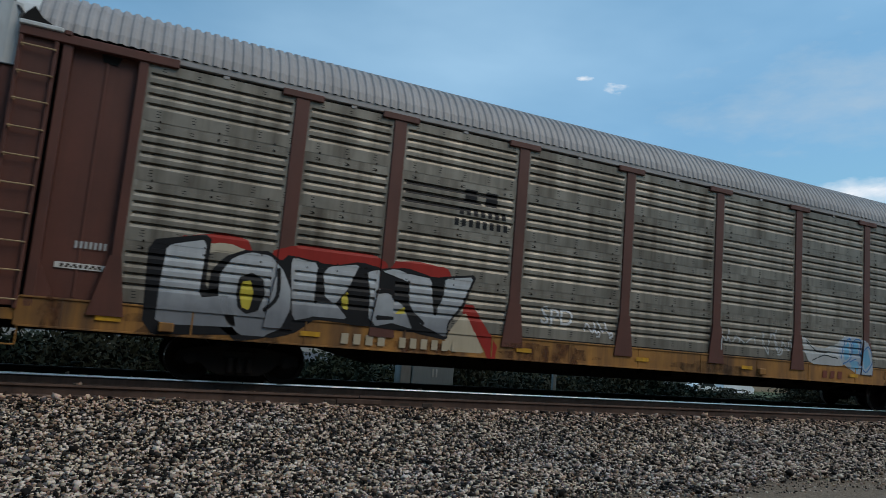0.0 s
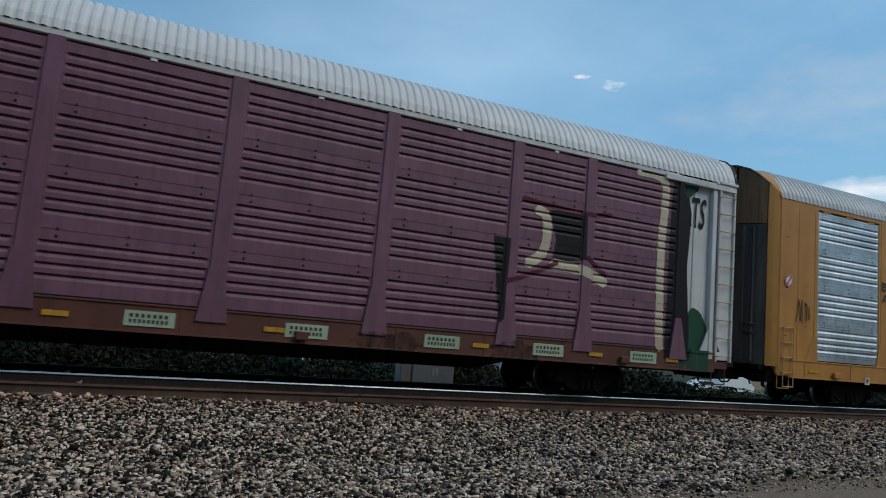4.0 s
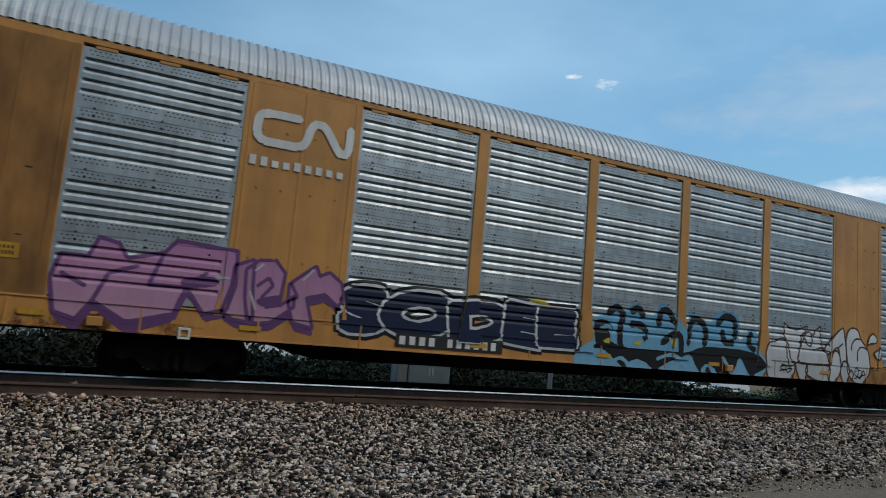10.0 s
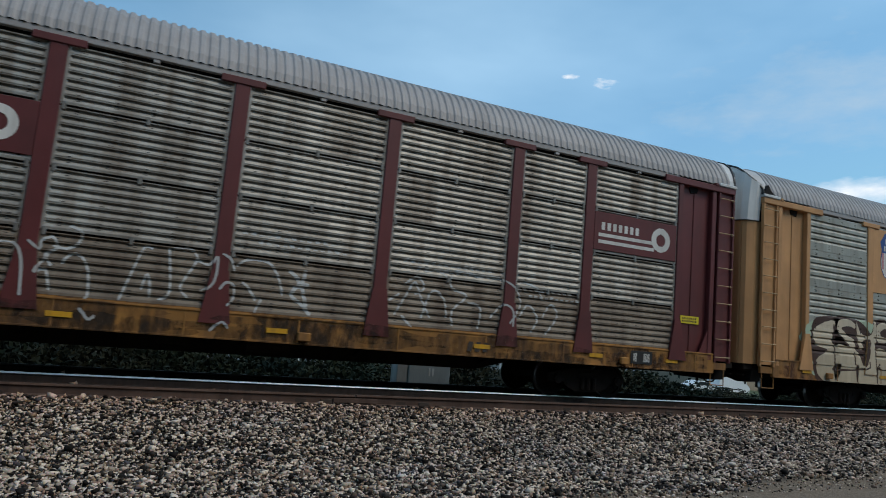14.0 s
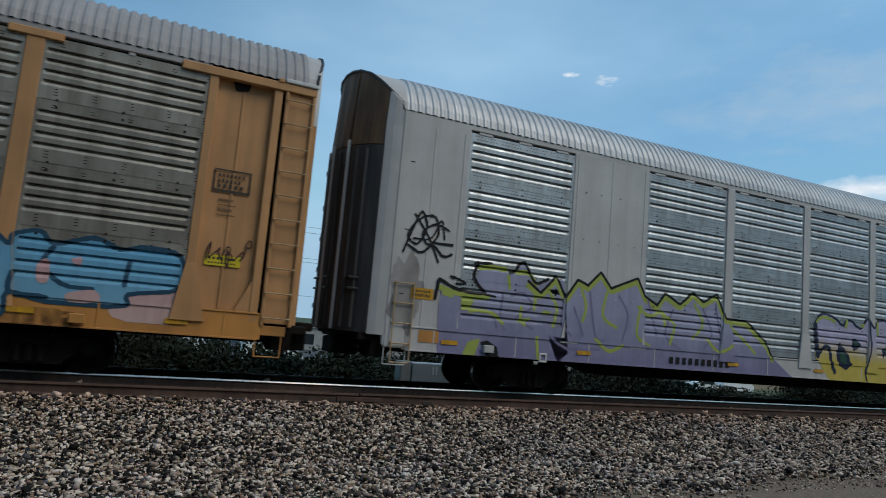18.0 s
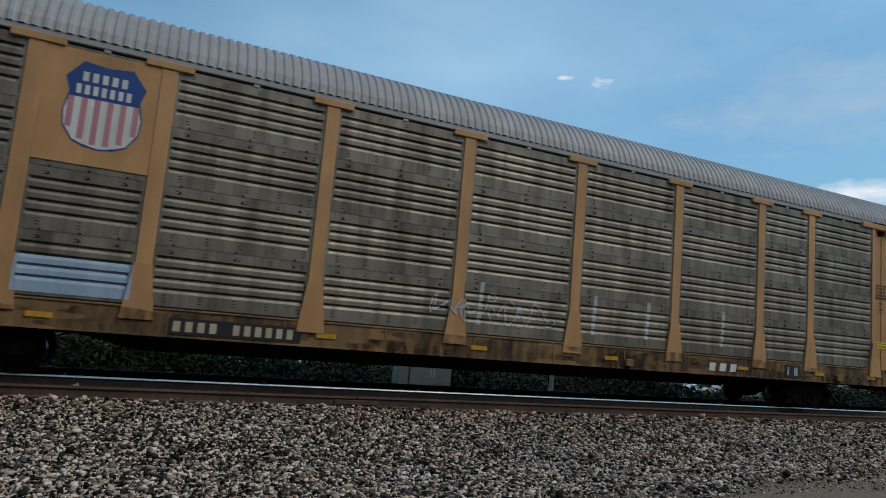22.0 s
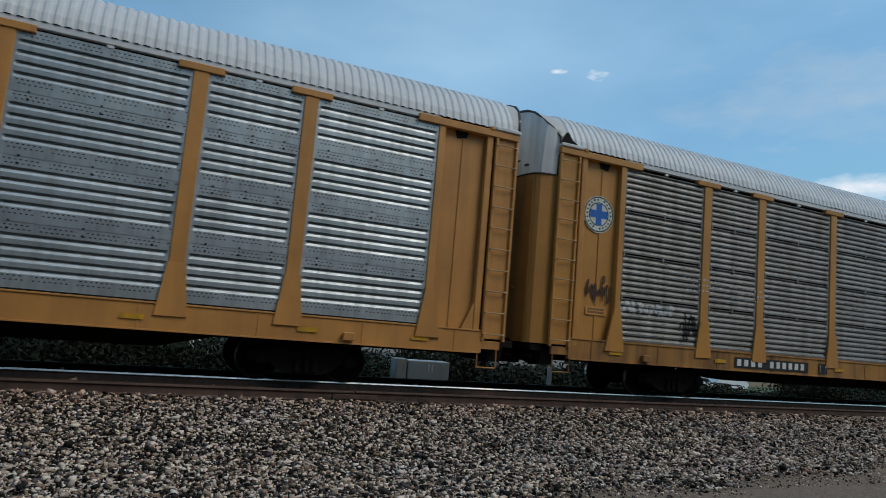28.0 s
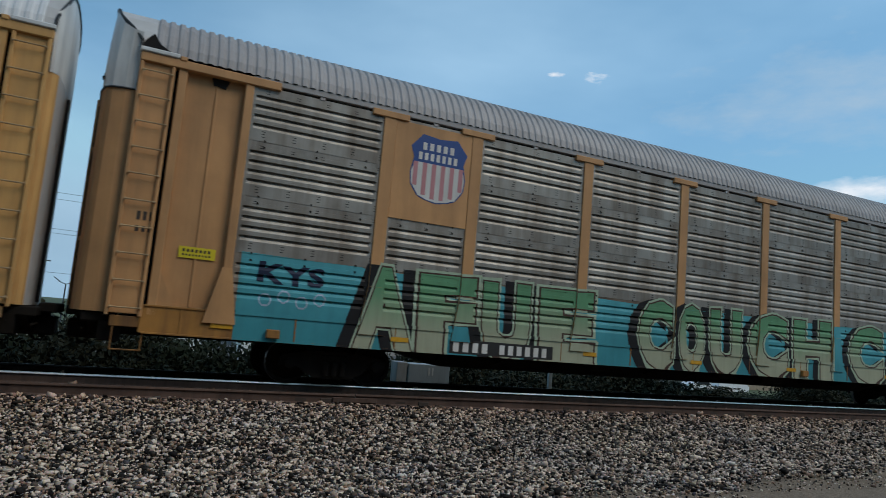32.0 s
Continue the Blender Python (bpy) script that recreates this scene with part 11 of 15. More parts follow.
put(11, "graffiti_linework", brush([(7.15, 1.27), (7.06, 1.57), (7.24, 1.77), (7.5, 1.83), (7.52, 2.25), (7.84, 2.59), (8.28, 2.64), (8.6, 2.56), (8.71, 1.59), (8.6, 1.51), (9.53, 1.38), (9.43, 1.22), (8.5, 0.89), (7.54, 0.81), (7.2, 0.99), (7.15, 1.27)], 0.06) + brush([(8.34, 2.61), (8.63, 2.65), (9.49, 2.5), (9.49, 1.64), (8.71, 1.58), (8.34, 2.61)], 0.06) + brush([(9.49, 2.43), (10.19, 2.46), (10.85, 2.37), (11.07, 1.72), (10.95, 1.09), (9.99, 1.09), (9.56, 1.53), (9.49, 2.43)], 0.06) + brush([(7.52, 1.81), (7.78, 1.83), (8.03, 2.11), (8.03, 1.79)], 0.06) + brush([(7.56, 1.62), (7.63, 1.24), (8.59, 1.51)], 0.06), NAVY, 0.0105)
put(11, "graffiti_linework", brush([(9.45, 1.85), (9.17, 1.63)], 0.06) + brush([(9.77, 1.82), (10.21, 2.2), (10.41, 1.67)], 0.06) + brush([(10.54, 2.16), (10.78, 1.21)], 0.06), NAVY, 0.0105)
put(11, "graffiti_shadow", [plump([(7.73, 2.01), (7.99, 2.16), (8.04, 2.04), (7.78, 1.94)])], PLUM, 0.01, whole=True)
put(11, "graffiti_shadow", [plump([(7.61, 1.43), (7.67, 1.56), (8.36, 1.69), (8.32, 2.47), (8.67, 1.59), (8.45, 1.5)])], PLUM, 0.01, whole=True)
put(11, "graffiti_shadow", [plump([(8.89, 1.08), (9.52, 1.52), (9.51, 1.26)])], PLUM, 0.01, whole=True)
put(11, "graffiti_counter", [plump([(9.59, 1.6), (9.84, 1.82), (9.95, 1.49), (9.73, 1.34)])], LEMON, 0.0115, whole=True)
red_name(11, 4.85, 7.0, 4.02, 4.20)
put(11, "graffiti_tag", brush([(-13.5, 2.75), (-13.3, 3.3), (-13.15, 3.62), (-13.02, 3.3), (-13.2, 2.95), (-13.42, 3.1), (-13.2, 3.45), (-12.85, 3.55), (-12.75, 3.2), (-12.95, 2.95), (-13.1, 3.2), (-12.8, 3.4), (-12.5, 3.3)], 0.045) + brush([(-13.4, 2.9), (-13.1, 2.78), (-12.85, 2.95), (-12.6, 2.75), (-12.4, 2.82)], 0.05) + brush([(-13.3, 3.55), (-12.95, 3.1), (-12.7, 2.62)], 0.04) + brush([(-12.9, 3.0), (-12.4, 3.02)], 0.05) + brush([(-13.3, 3.05), (-12.9, 3.1), (-12.7, 3.5), (-12.6, 3.1)], 0.035), INK, 0.006)
put(11, "sill_patch", [bar(-13.0, -12.55, 0.98, 1.22)], ORANGE, 0.01, "orange repainted patch")
put(11, "number_bars", word(-6.35, -4.25, 0.92, 1.08, 10), INK, 0.018, flat=Y_SILL)
scrawl(11, 13.1, 13.5, 2.6, 3.4, INK, 1, 0.04, 6)
notice(11, 12.75, 2.3, 0.5, 0.16, DECAL_YELLOW)
notice(11, -13.0, 1.95, 0.5, 0.22, DECAL_YELLOW)

# yellow car with green block graffiti
worm_emblem(12, -9.30, -7.42, 4.42, 5.05)
patch(12, -6.6, -5.2, 1.1, 2.0, SKY_INK, 6, 0.25, 3)
put(12, "graffiti_rim", [rounded([(x * 1.004 + 0.02, z + 0.06) for x, z in [(-12.62, 2.52), (-12.2, 2.44), (-10.95, 2.56), (-10.88, 2.83), (-9.83, 2.88), (-9.16, 2.91), (-8.91, 2.72), (-8.2, 2.82), (-7.61, 2.43), (-7.05, 2.59), (-6.87, 2.1), (-5.61, 1.68), (-6.53, 1.25), (-6.76, 0.91), (-9.6, 0.81), (-12.44, 0.79), (-12.14, 1.22), (-11.5, 1.33), (-12.07, 1.37), (-12.28, 1.64), (-12.05, 2.01)]])], INK, 0.004)
put(12, "graffiti_letters", [rounded([(-12.62, 2.52), (-12.2, 2.44), (-10.95, 2.56), (-10.88, 2.83), (-9.83, 2.88), (-9.16, 2.91), (-8.91, 2.72), (-8.2, 2.82), (-7.61, 2.43), (-7.05, 2.59), (-6.87, 2.1), (-5.61, 1.68), (-6.53, 1.25), (-6.76, 0.91), (-9.6, 0.81), (-12.44, 0.79), (-12.14, 1.22), (-11.5, 1.33), (-12.07, 1.37), (-12.28, 1.64), (-12.05, 2.01)])], SAGE, 0.007, "sage green block graffiti letters")
put(12, "graffiti_outline", stroke([(-12.62, 2.52), (-12.2, 2.44), (-10.95, 2.56), (-10.88, 2.83), (-9.83, 2.88), (-9.16, 2.91), (-8.91, 2.72), (-8.2, 2.82), (-7.61, 2.43), (-7.05, 2.59), (-6.87, 2.1), (-5.61, 1.68), (-6.53, 1.25), (-6.76, 0.91), (-9.6, 0.81), (-12.44, 0.79), (-12.14, 1.22), (-11.5, 1.33), (-12.07, 1.37), (-12.28, 1.64), (-12.05, 2.01), (-12.62, 2.52)], 0.085), INK, 0.0165)
put(12, "graffiti_outline", stroke([(x + 0.02, z + 0.10) for x, z in [(-12.62, 2.52), (-12.2, 2.44), (-10.95, 2.56), (-10.88, 2.83), (-9.83, 2.88), (-9.16, 2.91), (-8.91, 2.72), (-8.2, 2.82), (-7.61, 2.43), (-7.05, 2.59), (-6.87, 2.1), (-5.61, 1.68)]], 0.06), CREAM, 0.0125)
put(12, "graffiti_patch", [crisp([(-13.01, 1.52), (-12.97, 1.86), (-12.54, 1.98), (-12.07, 2.04), (-12.19, 1.71), (-12.09, 1.46), (-12.54, 1.26), (-12.89, 1.29)])], SKY_INK, 0.0078, whole=True)
put(12, "graffiti_shadow", [crisp([(-13.1, 1.21), (-12.47, 1.42), (-12.01, 1.35), (-11.19, 1.31), (-11.79, 1.11), (-12.26, 0.81), (-12.94, 0.96)])], INK, 0.0074, whole=True)
put(12, "graffiti_shadow", [crisp([(-13.09, 1.1), (-13.09, 1.43), (-13.08, 1.76), (-12.76, 1.91), (-12.47, 2.06), (-12.33, 2.23), (-12.06, 2.11), (-12.0, 1.94), (-12.2, 1.72), (-11.98, 1.39), (-11.47, 1.27), (-12.22, 1.17)])], INK, 0.0132, whole=True)
put(12, "graffiti_shadow", [crisp([(-13.17, 1.08), (-11.09, 1.18), (-11.9, 0.79), (-13.08, 0.79)])], INK, 0.0132, whole=True)
put(12, "graffiti_patch", [crisp([(-13.05, 1.53), (-13.04, 1.74), (-12.84, 1.84), (-12.45, 1.93), (-12.23, 2.09), (-12.1, 2.1), (-12.02, 2.03), (-12.14, 1.86), (-12.27, 1.65), (-12.07, 1.41), (-11.87, 1.33), (-11.55, 1.36), (-11.45, 1.28), (-12.01, 1.26), (-12.35, 1.43), (-12.74, 1.4), (-12.96, 1.42)])], SKY_INK, 0.0136, whole=True)
put(12, "graffiti_patch", [crisp([(-12.6, 2.51), (-12.39, 2.52), (-11.24, 2.48), (-10.89, 2.47), (-10.75, 1.24), (-11.47, 1.27), (-11.93, 1.37), (-12.05, 1.42), (-12.26, 1.65), (-12.08, 1.91), (-11.98, 2.02), (-12.21, 2.21)])], CREAM, 0.0138, whole=True)
put(12, "graffiti_patch", [crisp([(-12.2, 2.46), (-10.89, 2.43), (-10.87, 2.25), (-11.89, 2.19), (-12.02, 2.33)])], GREEN, 0.0142, whole=True)
put(12, "graffiti_patch", [crisp([(-12.02, 1.89), (-11.67, 1.99), (-11.15, 2.14), (-10.87, 2.25), (-10.88, 2.09), (-11.36, 1.81), (-11.88, 1.77), (-11.96, 1.64), (-11.86, 1.55), (-11.34, 1.66), (-11.02, 1.38), (-11.31, 1.41), (-11.89, 1.43), (-12.03, 1.68)])], GREEN, 0.0142, whole=True)
put(12, "graffiti_patch", [crisp([(-11.8, 2.28), (-10.93, 2.32), (-11.01, 2.15), (-11.27, 1.9), (-11.37, 2.01), (-11.12, 2.22), (-11.78, 2.2)])], MINT, 0.0145, whole=True)
put(12, "graffiti_patch", [crisp([(-11.97, 1.68), (-11.44, 1.7), (-11.13, 1.53), (-10.98, 1.28), (-11.1, 1.31), (-11.33, 1.53), (-11.9, 1.55)])], MINT, 0.0145, whole=True)
put(12, "graffiti_patch", [crisp([(-11.33, 1.69), (-11.07, 1.84), (-11.05, 1.64), (-11.14, 1.57)])], SKY_INK, 0.0147, whole=True)
put(12, "graffiti_patch", [crisp([(-12.21, 1.08), (-10.79, 1.13), (-10.75, 0.81), (-12.44, 0.79)])], FOREST, 0.0134, whole=True)
put(12, "graffiti_patch", [crisp([(-11.99, 0.95), (-11.84, 1.04), (-11.17, 1.0), (-11.04, 1.13), (-10.96, 0.91), (-10.81, 0.89), (-10.89, 0.8), (-11.25, 0.89), (-11.91, 0.86)])], SAGE, 0.0137, whole=True)
put(12, "graffiti_linework", brush([(-12.61, 2.52), (-12.4, 2.54), (-11.25, 2.5), (-10.89, 2.48)], 0.06) + brush([(-12.61, 2.52), (-12.01, 2.06), (-11.91, 2.02), (-11.5, 2.02)], 0.06) + brush([(-12.28, 1.64), (-12.03, 1.39), (-11.79, 1.37), (-11.45, 1.27)], 0.06) + brush([(-11.35, 1.69), (-11.05, 1.86), (-10.84, 2.03)], 0.06) + brush([(-11.35, 1.69), (-11.13, 1.49), (-10.98, 1.28)], 0.06) + brush([(-12.28, 1.65), (-12.08, 1.9)], 0.06) + brush([(-11.5, 1.67), (-11.84, 1.78)], 0.06), INK, 0.0152)
put(12, "graffiti_linework", brush([(-11.86, 1.99), (-11.52, 1.99)], 0.03) + brush([(-11.44, 1.68), (-11.08, 1.9), (-10.85, 2.07)], 0.03) + brush([(-11.39, 1.64), (-11.14, 1.42), (-11.04, 1.27)], 0.03) + brush([(-12.06, 1.31), (-11.78, 1.3)], 0.03), SNOW, 0.0155)
put(12, "graffiti_linework", brush([(-10.92, 2.67), (-10.89, 2.81), (-10.25, 2.77)], 0.12) + brush([(-10.14, 2.71), (-10.1, 2.87), (-9.87, 2.87), (-9.8, 2.72), (-9.49, 2.84)], 0.12) + brush([(-9.49, 2.82), (-9.26, 2.88), (-9.14, 2.6), (-8.91, 2.34), (-8.69, 2.42), (-8.6, 2.71), (-8.37, 2.82), (-7.66, 2.43), (-7.27, 2.5)], 0.12) + brush([(-9.77, 2.3), (-9.99, 2.33), (-10.13, 2.15)], 0.12) + brush([(-9.08, 2.16), (-8.73, 2.12)], 0.12), CREAM, 0.0134)
put(12, "graffiti_linework", brush([(-10.7, 2.69), (-10.69, 2.09), (-10.52, 1.28)], 0.17) + brush([(-10.45, 2.73), (-10.38, 1.91), (-10.31, 1.45)], 0.17) + brush([(-9.68, 2.62), (-9.62, 1.78), (-9.49, 1.36)], 0.17) + brush([(-9.42, 2.76), (-9.38, 2.02), (-9.49, 1.36), (-9.39, 0.92)], 0.17) + brush([(-9.3, 2.34), (-9.07, 2.21), (-8.62, 2.22), (-8.41, 2.45), (-8.47, 2.01), (-8.67, 1.55)], 0.17) + brush([(-8.12, 2.03), (-7.83, 2.29), (-7.32, 2.18)], 0.17) + brush([(-7.07, 2.48), (-6.94, 1.59), (-6.77, 1.09)], 0.17) + brush([(-10.82, 1.43), (-10.12, 1.6), (-9.67, 1.5)], 0.17) + brush([(-9.23, 1.47), (-8.78, 1.52), (-8.16, 1.48)], 0.17) + brush([(-7.46, 1.29), (-6.89, 1.28)], 0.17) + brush([(-8.32, 2.14), (-8.19, 1.48)], 0.17), MINT, 0.0138)
put(12, "graffiti_patch", [crisp([(-10.03, 2.37), (-9.74, 2.38), (-9.73, 1.98), (-9.99, 2.01)])], GREEN, 0.0141, whole=True)
put(12, "graffiti_patch", [crisp([(-8.31, 2.69), (-7.84, 2.42), (-8.15, 2.27), (-8.35, 2.47)])], GREEN, 0.0141, whole=True)
put(12, "graffiti_patch", [crisp([(-10.79, 1.19), (-10.48, 1.22), (-10.54, 0.8), (-10.75, 0.79)])], GREEN, 0.0141, whole=True)
put(12, "graffiti_patch", [crisp([(-10.16, 1.94), (-9.83, 1.92), (-9.86, 1.7), (-10.15, 1.71)])], GREEN, 0.0141, whole=True)
put(12, "graffiti_patch", [crisp([(-8.83, 2.03), (-8.67, 2.1), (-8.79, 1.64), (-8.94, 1.69)])], GREEN, 0.0141, whole=True)
put(12, "graffiti_patch", [crisp([(-9.23, 2.09), (-9.03, 2.06), (-9.08, 1.65), (-9.23, 1.64)])], SKY_INK, 0.0143, whole=True)
put(12, "graffiti_patch", [crisp([(-8.01, 1.77), (-7.53, 2.04), (-7.36, 1.49), (-7.81, 1.31)])], SKY_INK, 0.0143, whole=True)
put(12, "graffiti_patch", [crisp([(-10.27, 1.32), (-10.09, 1.31), (-10.05, 0.98), (-10.26, 0.99)])], SKY_INK, 0.0143, whole=True)
put(12, "graffiti_patch", [crisp([(-8.66, 1.44), (-8.54, 1.45), (-8.49, 1.01), (-8.67, 0.98)])], SKY_INK, 0.0143, whole=True)
put(12, "graffiti_patch", [crisp([(-9.14, 2.75), (-8.93, 2.91), (-8.7, 2.82), (-8.72, 2.6), (-8.88, 2.49), (-9.07, 2.55)])], SKY_INK, 0.0143, whole=True)
put(12, "graffiti_patch", [crisp([(-7.72, 1.05), (-7.48, 1.14), (-7.26, 0.98), (-7.28, 0.8), (-7.73, 0.82)])], SKY_INK, 0.0143, whole=True)
put(12, "graffiti_patch", [crisp([(-6.87, 2.08), (-6.65, 1.94), (-6.31, 1.82), (-5.9, 1.86), (-5.66, 1.7), (-5.87, 1.55), (-6.28, 1.51), (-6.49, 1.61), (-6.75, 1.53)])], SKY_INK, 0.0143, whole=True)
put(12, "graffiti_patch", [crisp([(-8.99, 2.01), (-8.77, 2.03), (-8.79, 1.64), (-9.04, 1.62)])], SAND, 0.0145, whole=True)
put(12, "graffiti_patch", [crisp([(-10.27, 2.46), (-10.11, 2.48), (-10.06, 1.68), (-10.21, 1.67)])], SAND, 0.0145, whole=True)
put(12, "graffiti_patch", [crisp([(-7.56, 2.56), (-7.23, 2.61), (-7.28, 2.37), (-7.6, 2.26)])], SAND, 0.0145, whole=True)
put(12, "graffiti_patch", [crisp([(-7.44, 2.0), (-7.3, 2.02), (-7.26, 1.56), (-7.43, 1.54)])], SAND, 0.0145, whole=True)
put(12, "graffiti_patch", [crisp([(-10.02, 1.21), (-9.85, 1.21), (-9.82, 0.94), (-9.99, 0.94)])], SAND, 0.0145, whole=True)
put(12, "graffiti_patch", [crisp([(-8.56, 1.61), (-8.37, 1.63), (-8.38, 1.24), (-8.52, 1.23)])], SAND, 0.0145, whole=True)
put(12, "graffiti_patch", [crisp([(-9.17, 1.28), (-8.92, 1.3), (-8.94, 1.09), (-9.17, 1.09)])], SAND, 0.0145, whole=True)
put(12, "graffiti_linework", brush([(-11.05, 2.5), (-10.66, 2.64), (-10.24, 2.79), (-10.18, 2.66)], 0.055) + brush([(-9.85, 2.82), (-9.65, 2.88), (-9.32, 2.91), (-9.12, 2.71), (-9.06, 2.52), (-8.88, 2.42), (-8.7, 2.52), (-8.65, 2.77), (-8.31, 2.82), (-7.59, 2.38), (-7.23, 2.58), (-7.0, 2.54), (-6.87, 2.18)], 0.055) + brush([(-9.3, 2.67), (-9.27, 2.25), (-9.26, 1.71)], 0.055) + brush([(-9.22, 2.11), (-9.02, 2.06), (-9.07, 1.64), (-9.23, 1.63)], 0.055) + brush([(-8.01, 1.77), (-7.52, 2.04), (-7.35, 1.49), (-7.81, 1.3), (-8.01, 1.77)], 0.055) + brush([(-9.63, 1.35), (-9.36, 1.59), (-8.8, 1.67)], 0.055) + brush([(-8.26, 2.14), (-8.03, 1.81)], 0.055) + brush([(-7.59, 2.22), (-7.28, 2.37)], 0.055) + brush([(-9.72, 2.42), (-9.6, 1.57), (-9.61, 0.93)], 0.055), INK, 0.015)
put(12, "graffiti_linework", brush([(-10.14, 2.26), (-10.14, 1.62)], 0.055) + brush([(-7.15, 2.38), (-7.0, 1.46), (-6.78, 1.13)], 0.055) + brush([(-6.87, 2.08), (-6.64, 1.94), (-6.28, 1.82), (-5.87, 1.86), (-5.65, 1.7), (-5.87, 1.53)], 0.055) + brush([(-8.72, 0.96), (-8.43, 0.97)], 0.055) + brush([(-10.82, 1.87), (-10.25, 1.87)], 0.055) + brush([(-10.63, 1.57), (-10.13, 1.73)], 0.055), INK, 0.015)
put(12, "graffiti_letters", [crisp([(0.64, 1.51), (0.86, 1.95), (1.24, 1.86), (1.49, 2.24), (1.89, 2.15), (2.3, 2.41), (2.67, 2.44), (3.16, 2.51), (3.52, 2.15), (4.03, 2.3), (4.48, 2.53), (4.98, 2.49), (5.35, 2.2), (6.05, 2.41), (6.64, 2.13), (7.37, 2.35), (8.11, 2.31), (8.46, 1.67), (8.43, 0.84), (5.2, 0.79), (2.9, 0.81), (0.84, 0.79)])], PALE_AQUA, 0.004, "teal and yellow wild-style graffiti", whole=True)
put(12, "graffiti_patch", [crisp([(1.4, 1.55), (1.68, 1.55), (1.65, 1.07), (1.42, 1.08)])], PASTEL_YELLOW, 0.0062, whole=True)
put(12, "graffiti_patch", [crisp([(1.77, 2.23), (2.73, 2.25), (2.67, 2.05), (1.84, 2.04)])], PASTEL_YELLOW, 0.0062, whole=True)
put(12, "graffiti_patch", [crisp([(4.56, 1.8), (4.95, 1.77), (4.82, 1.44), (4.54, 1.49)])], PASTEL_YELLOW, 0.0062, whole=True)
put(12, "graffiti_patch", [crisp([(2.33, 1.85), (3.16, 1.83), (3.31, 1.7), (2.49, 1.62)])], PASTEL_YELLOW, 0.0062, whole=True)
put(12, "graffiti_patch", [crisp([(1.23, 1.18), (1.42, 1.19), (1.36, 0.93), (1.2, 0.97)])], PASTEL_YELLOW, 0.0062, whole=True)
put(12, "graffiti_patch", [crisp([(3.29, 1.15), (3.53, 1.13), (3.45, 0.88), (3.24, 0.94)])], PASTEL_YELLOW, 0.0062, whole=True)
put(12, "graffiti_patch", [crisp([(0.58, 1.62), (0.88, 1.78), (0.97, 1.49), (0.66, 1.34)])], SAND, 0.0064, whole=True)
put(12, "graffiti_patch", [crisp([(0.9, 2.01), (1.16, 2.04), (1.22, 1.68), (0.97, 1.62)])], SAND, 0.0064, whole=True)
put(12, "graffiti_patch", [crisp([(3.41, 2.19), (4.01, 2.19), (3.97, 1.89), (3.5, 1.88)])], SAND, 0.0064, whole=True)
put(12, "graffiti_patch", [crisp([(5.22, 2.31), (5.72, 2.3), (5.72, 1.95), (5.28, 1.98)])], SAND, 0.0064, whole=True)
put(12, "graffiti_patch", [crisp([(6.21, 2.28), (7.09, 2.22), (7.02, 2.0), (6.26, 2.0)])], SAND, 0.0064, whole=True)
put(12, "graffiti_patch", [crisp([(1.87, 1.11), (2.34, 1.14), (2.32, 0.92), (1.94, 0.93)])], SAND, 0.0064, whole=True)
put(12, "graffiti_patch", [crisp([(0.73, 1.3), (1.14, 1.45), (1.0, 1.05), (0.77, 0.92)])], SAND, 0.0064, whole=True)
put(12, "graffiti_patch", [crisp([(2.01, 1.63), (2.09, 1.77), (2.23, 1.37), (1.99, 1.31)])], CRIMSON_DULL, 0.0068, whole=True)
put(12, "graffiti_patch", [crisp([(2.4, 1.76), (2.76, 1.79), (2.75, 1.63), (2.46, 1.63)])], CRIMSON_DULL, 0.0068, whole=True)
put(12, "graffiti_patch", [crisp([(2.6, 1.4), (2.93, 1.42), (3.22, 1.02), (2.84, 0.93)])], CRIMSON_DULL, 0.0068, whole=True)
put(12, "graffiti_patch", [crisp([(1.61, 1.2), (1.94, 1.29), (1.88, 1.04), (1.56, 0.9)])], CRIMSON_DULL, 0.0068, whole=True)
put(12, "graffiti_patch", [crisp([(4.21, 1.45), (4.35, 1.61), (4.47, 1.42), (4.31, 1.26)])], CRIMSON_DULL, 0.0068, whole=True)
put(12, "graffiti_patch", [crisp([(5.26, 1.86), (5.58, 1.83), (5.54, 1.5), (5.34, 1.55)])], CRIMSON_DULL, 0.0068, whole=True)
put(12, "graffiti_patch", [crisp([(6.66, 1.92), (6.92, 1.9), (6.86, 1.67), (6.62, 1.69)])], CRIMSON_DULL, 0.0068, whole=True)
put(12, "graffiti_patch", [crisp([(7.72, 1.87), (7.85, 1.88), (7.87, 1.4), (7.65, 1.45)])], CRIMSON_DULL, 0.0068, whole=True)
put(12, "graffiti_linework", brush([(0.9, 2.54), (1.22, 1.97), (1.28, 1.68), (1.84, 1.79)], 0.05) + brush([(1.37, 2.57), (2.68, 2.51), (3.01, 2.09), (3.34, 1.52), (3.59, 1.27)], 0.05) + brush([(3.05, 2.45), (3.37, 2.01), (3.75, 1.78)], 0.05) + brush([(3.99, 2.1), (4.13, 2.38), (4.5, 2.5), (5.0, 2.35), (5.19, 1.86)], 0.05) + brush([(5.47, 2.21), (5.82, 1.91), (6.4, 1.96)], 0.05) + brush([(6.4, 1.96), (6.59, 1.58)], 0.05), CRIMSON_DULL, 0.0072)
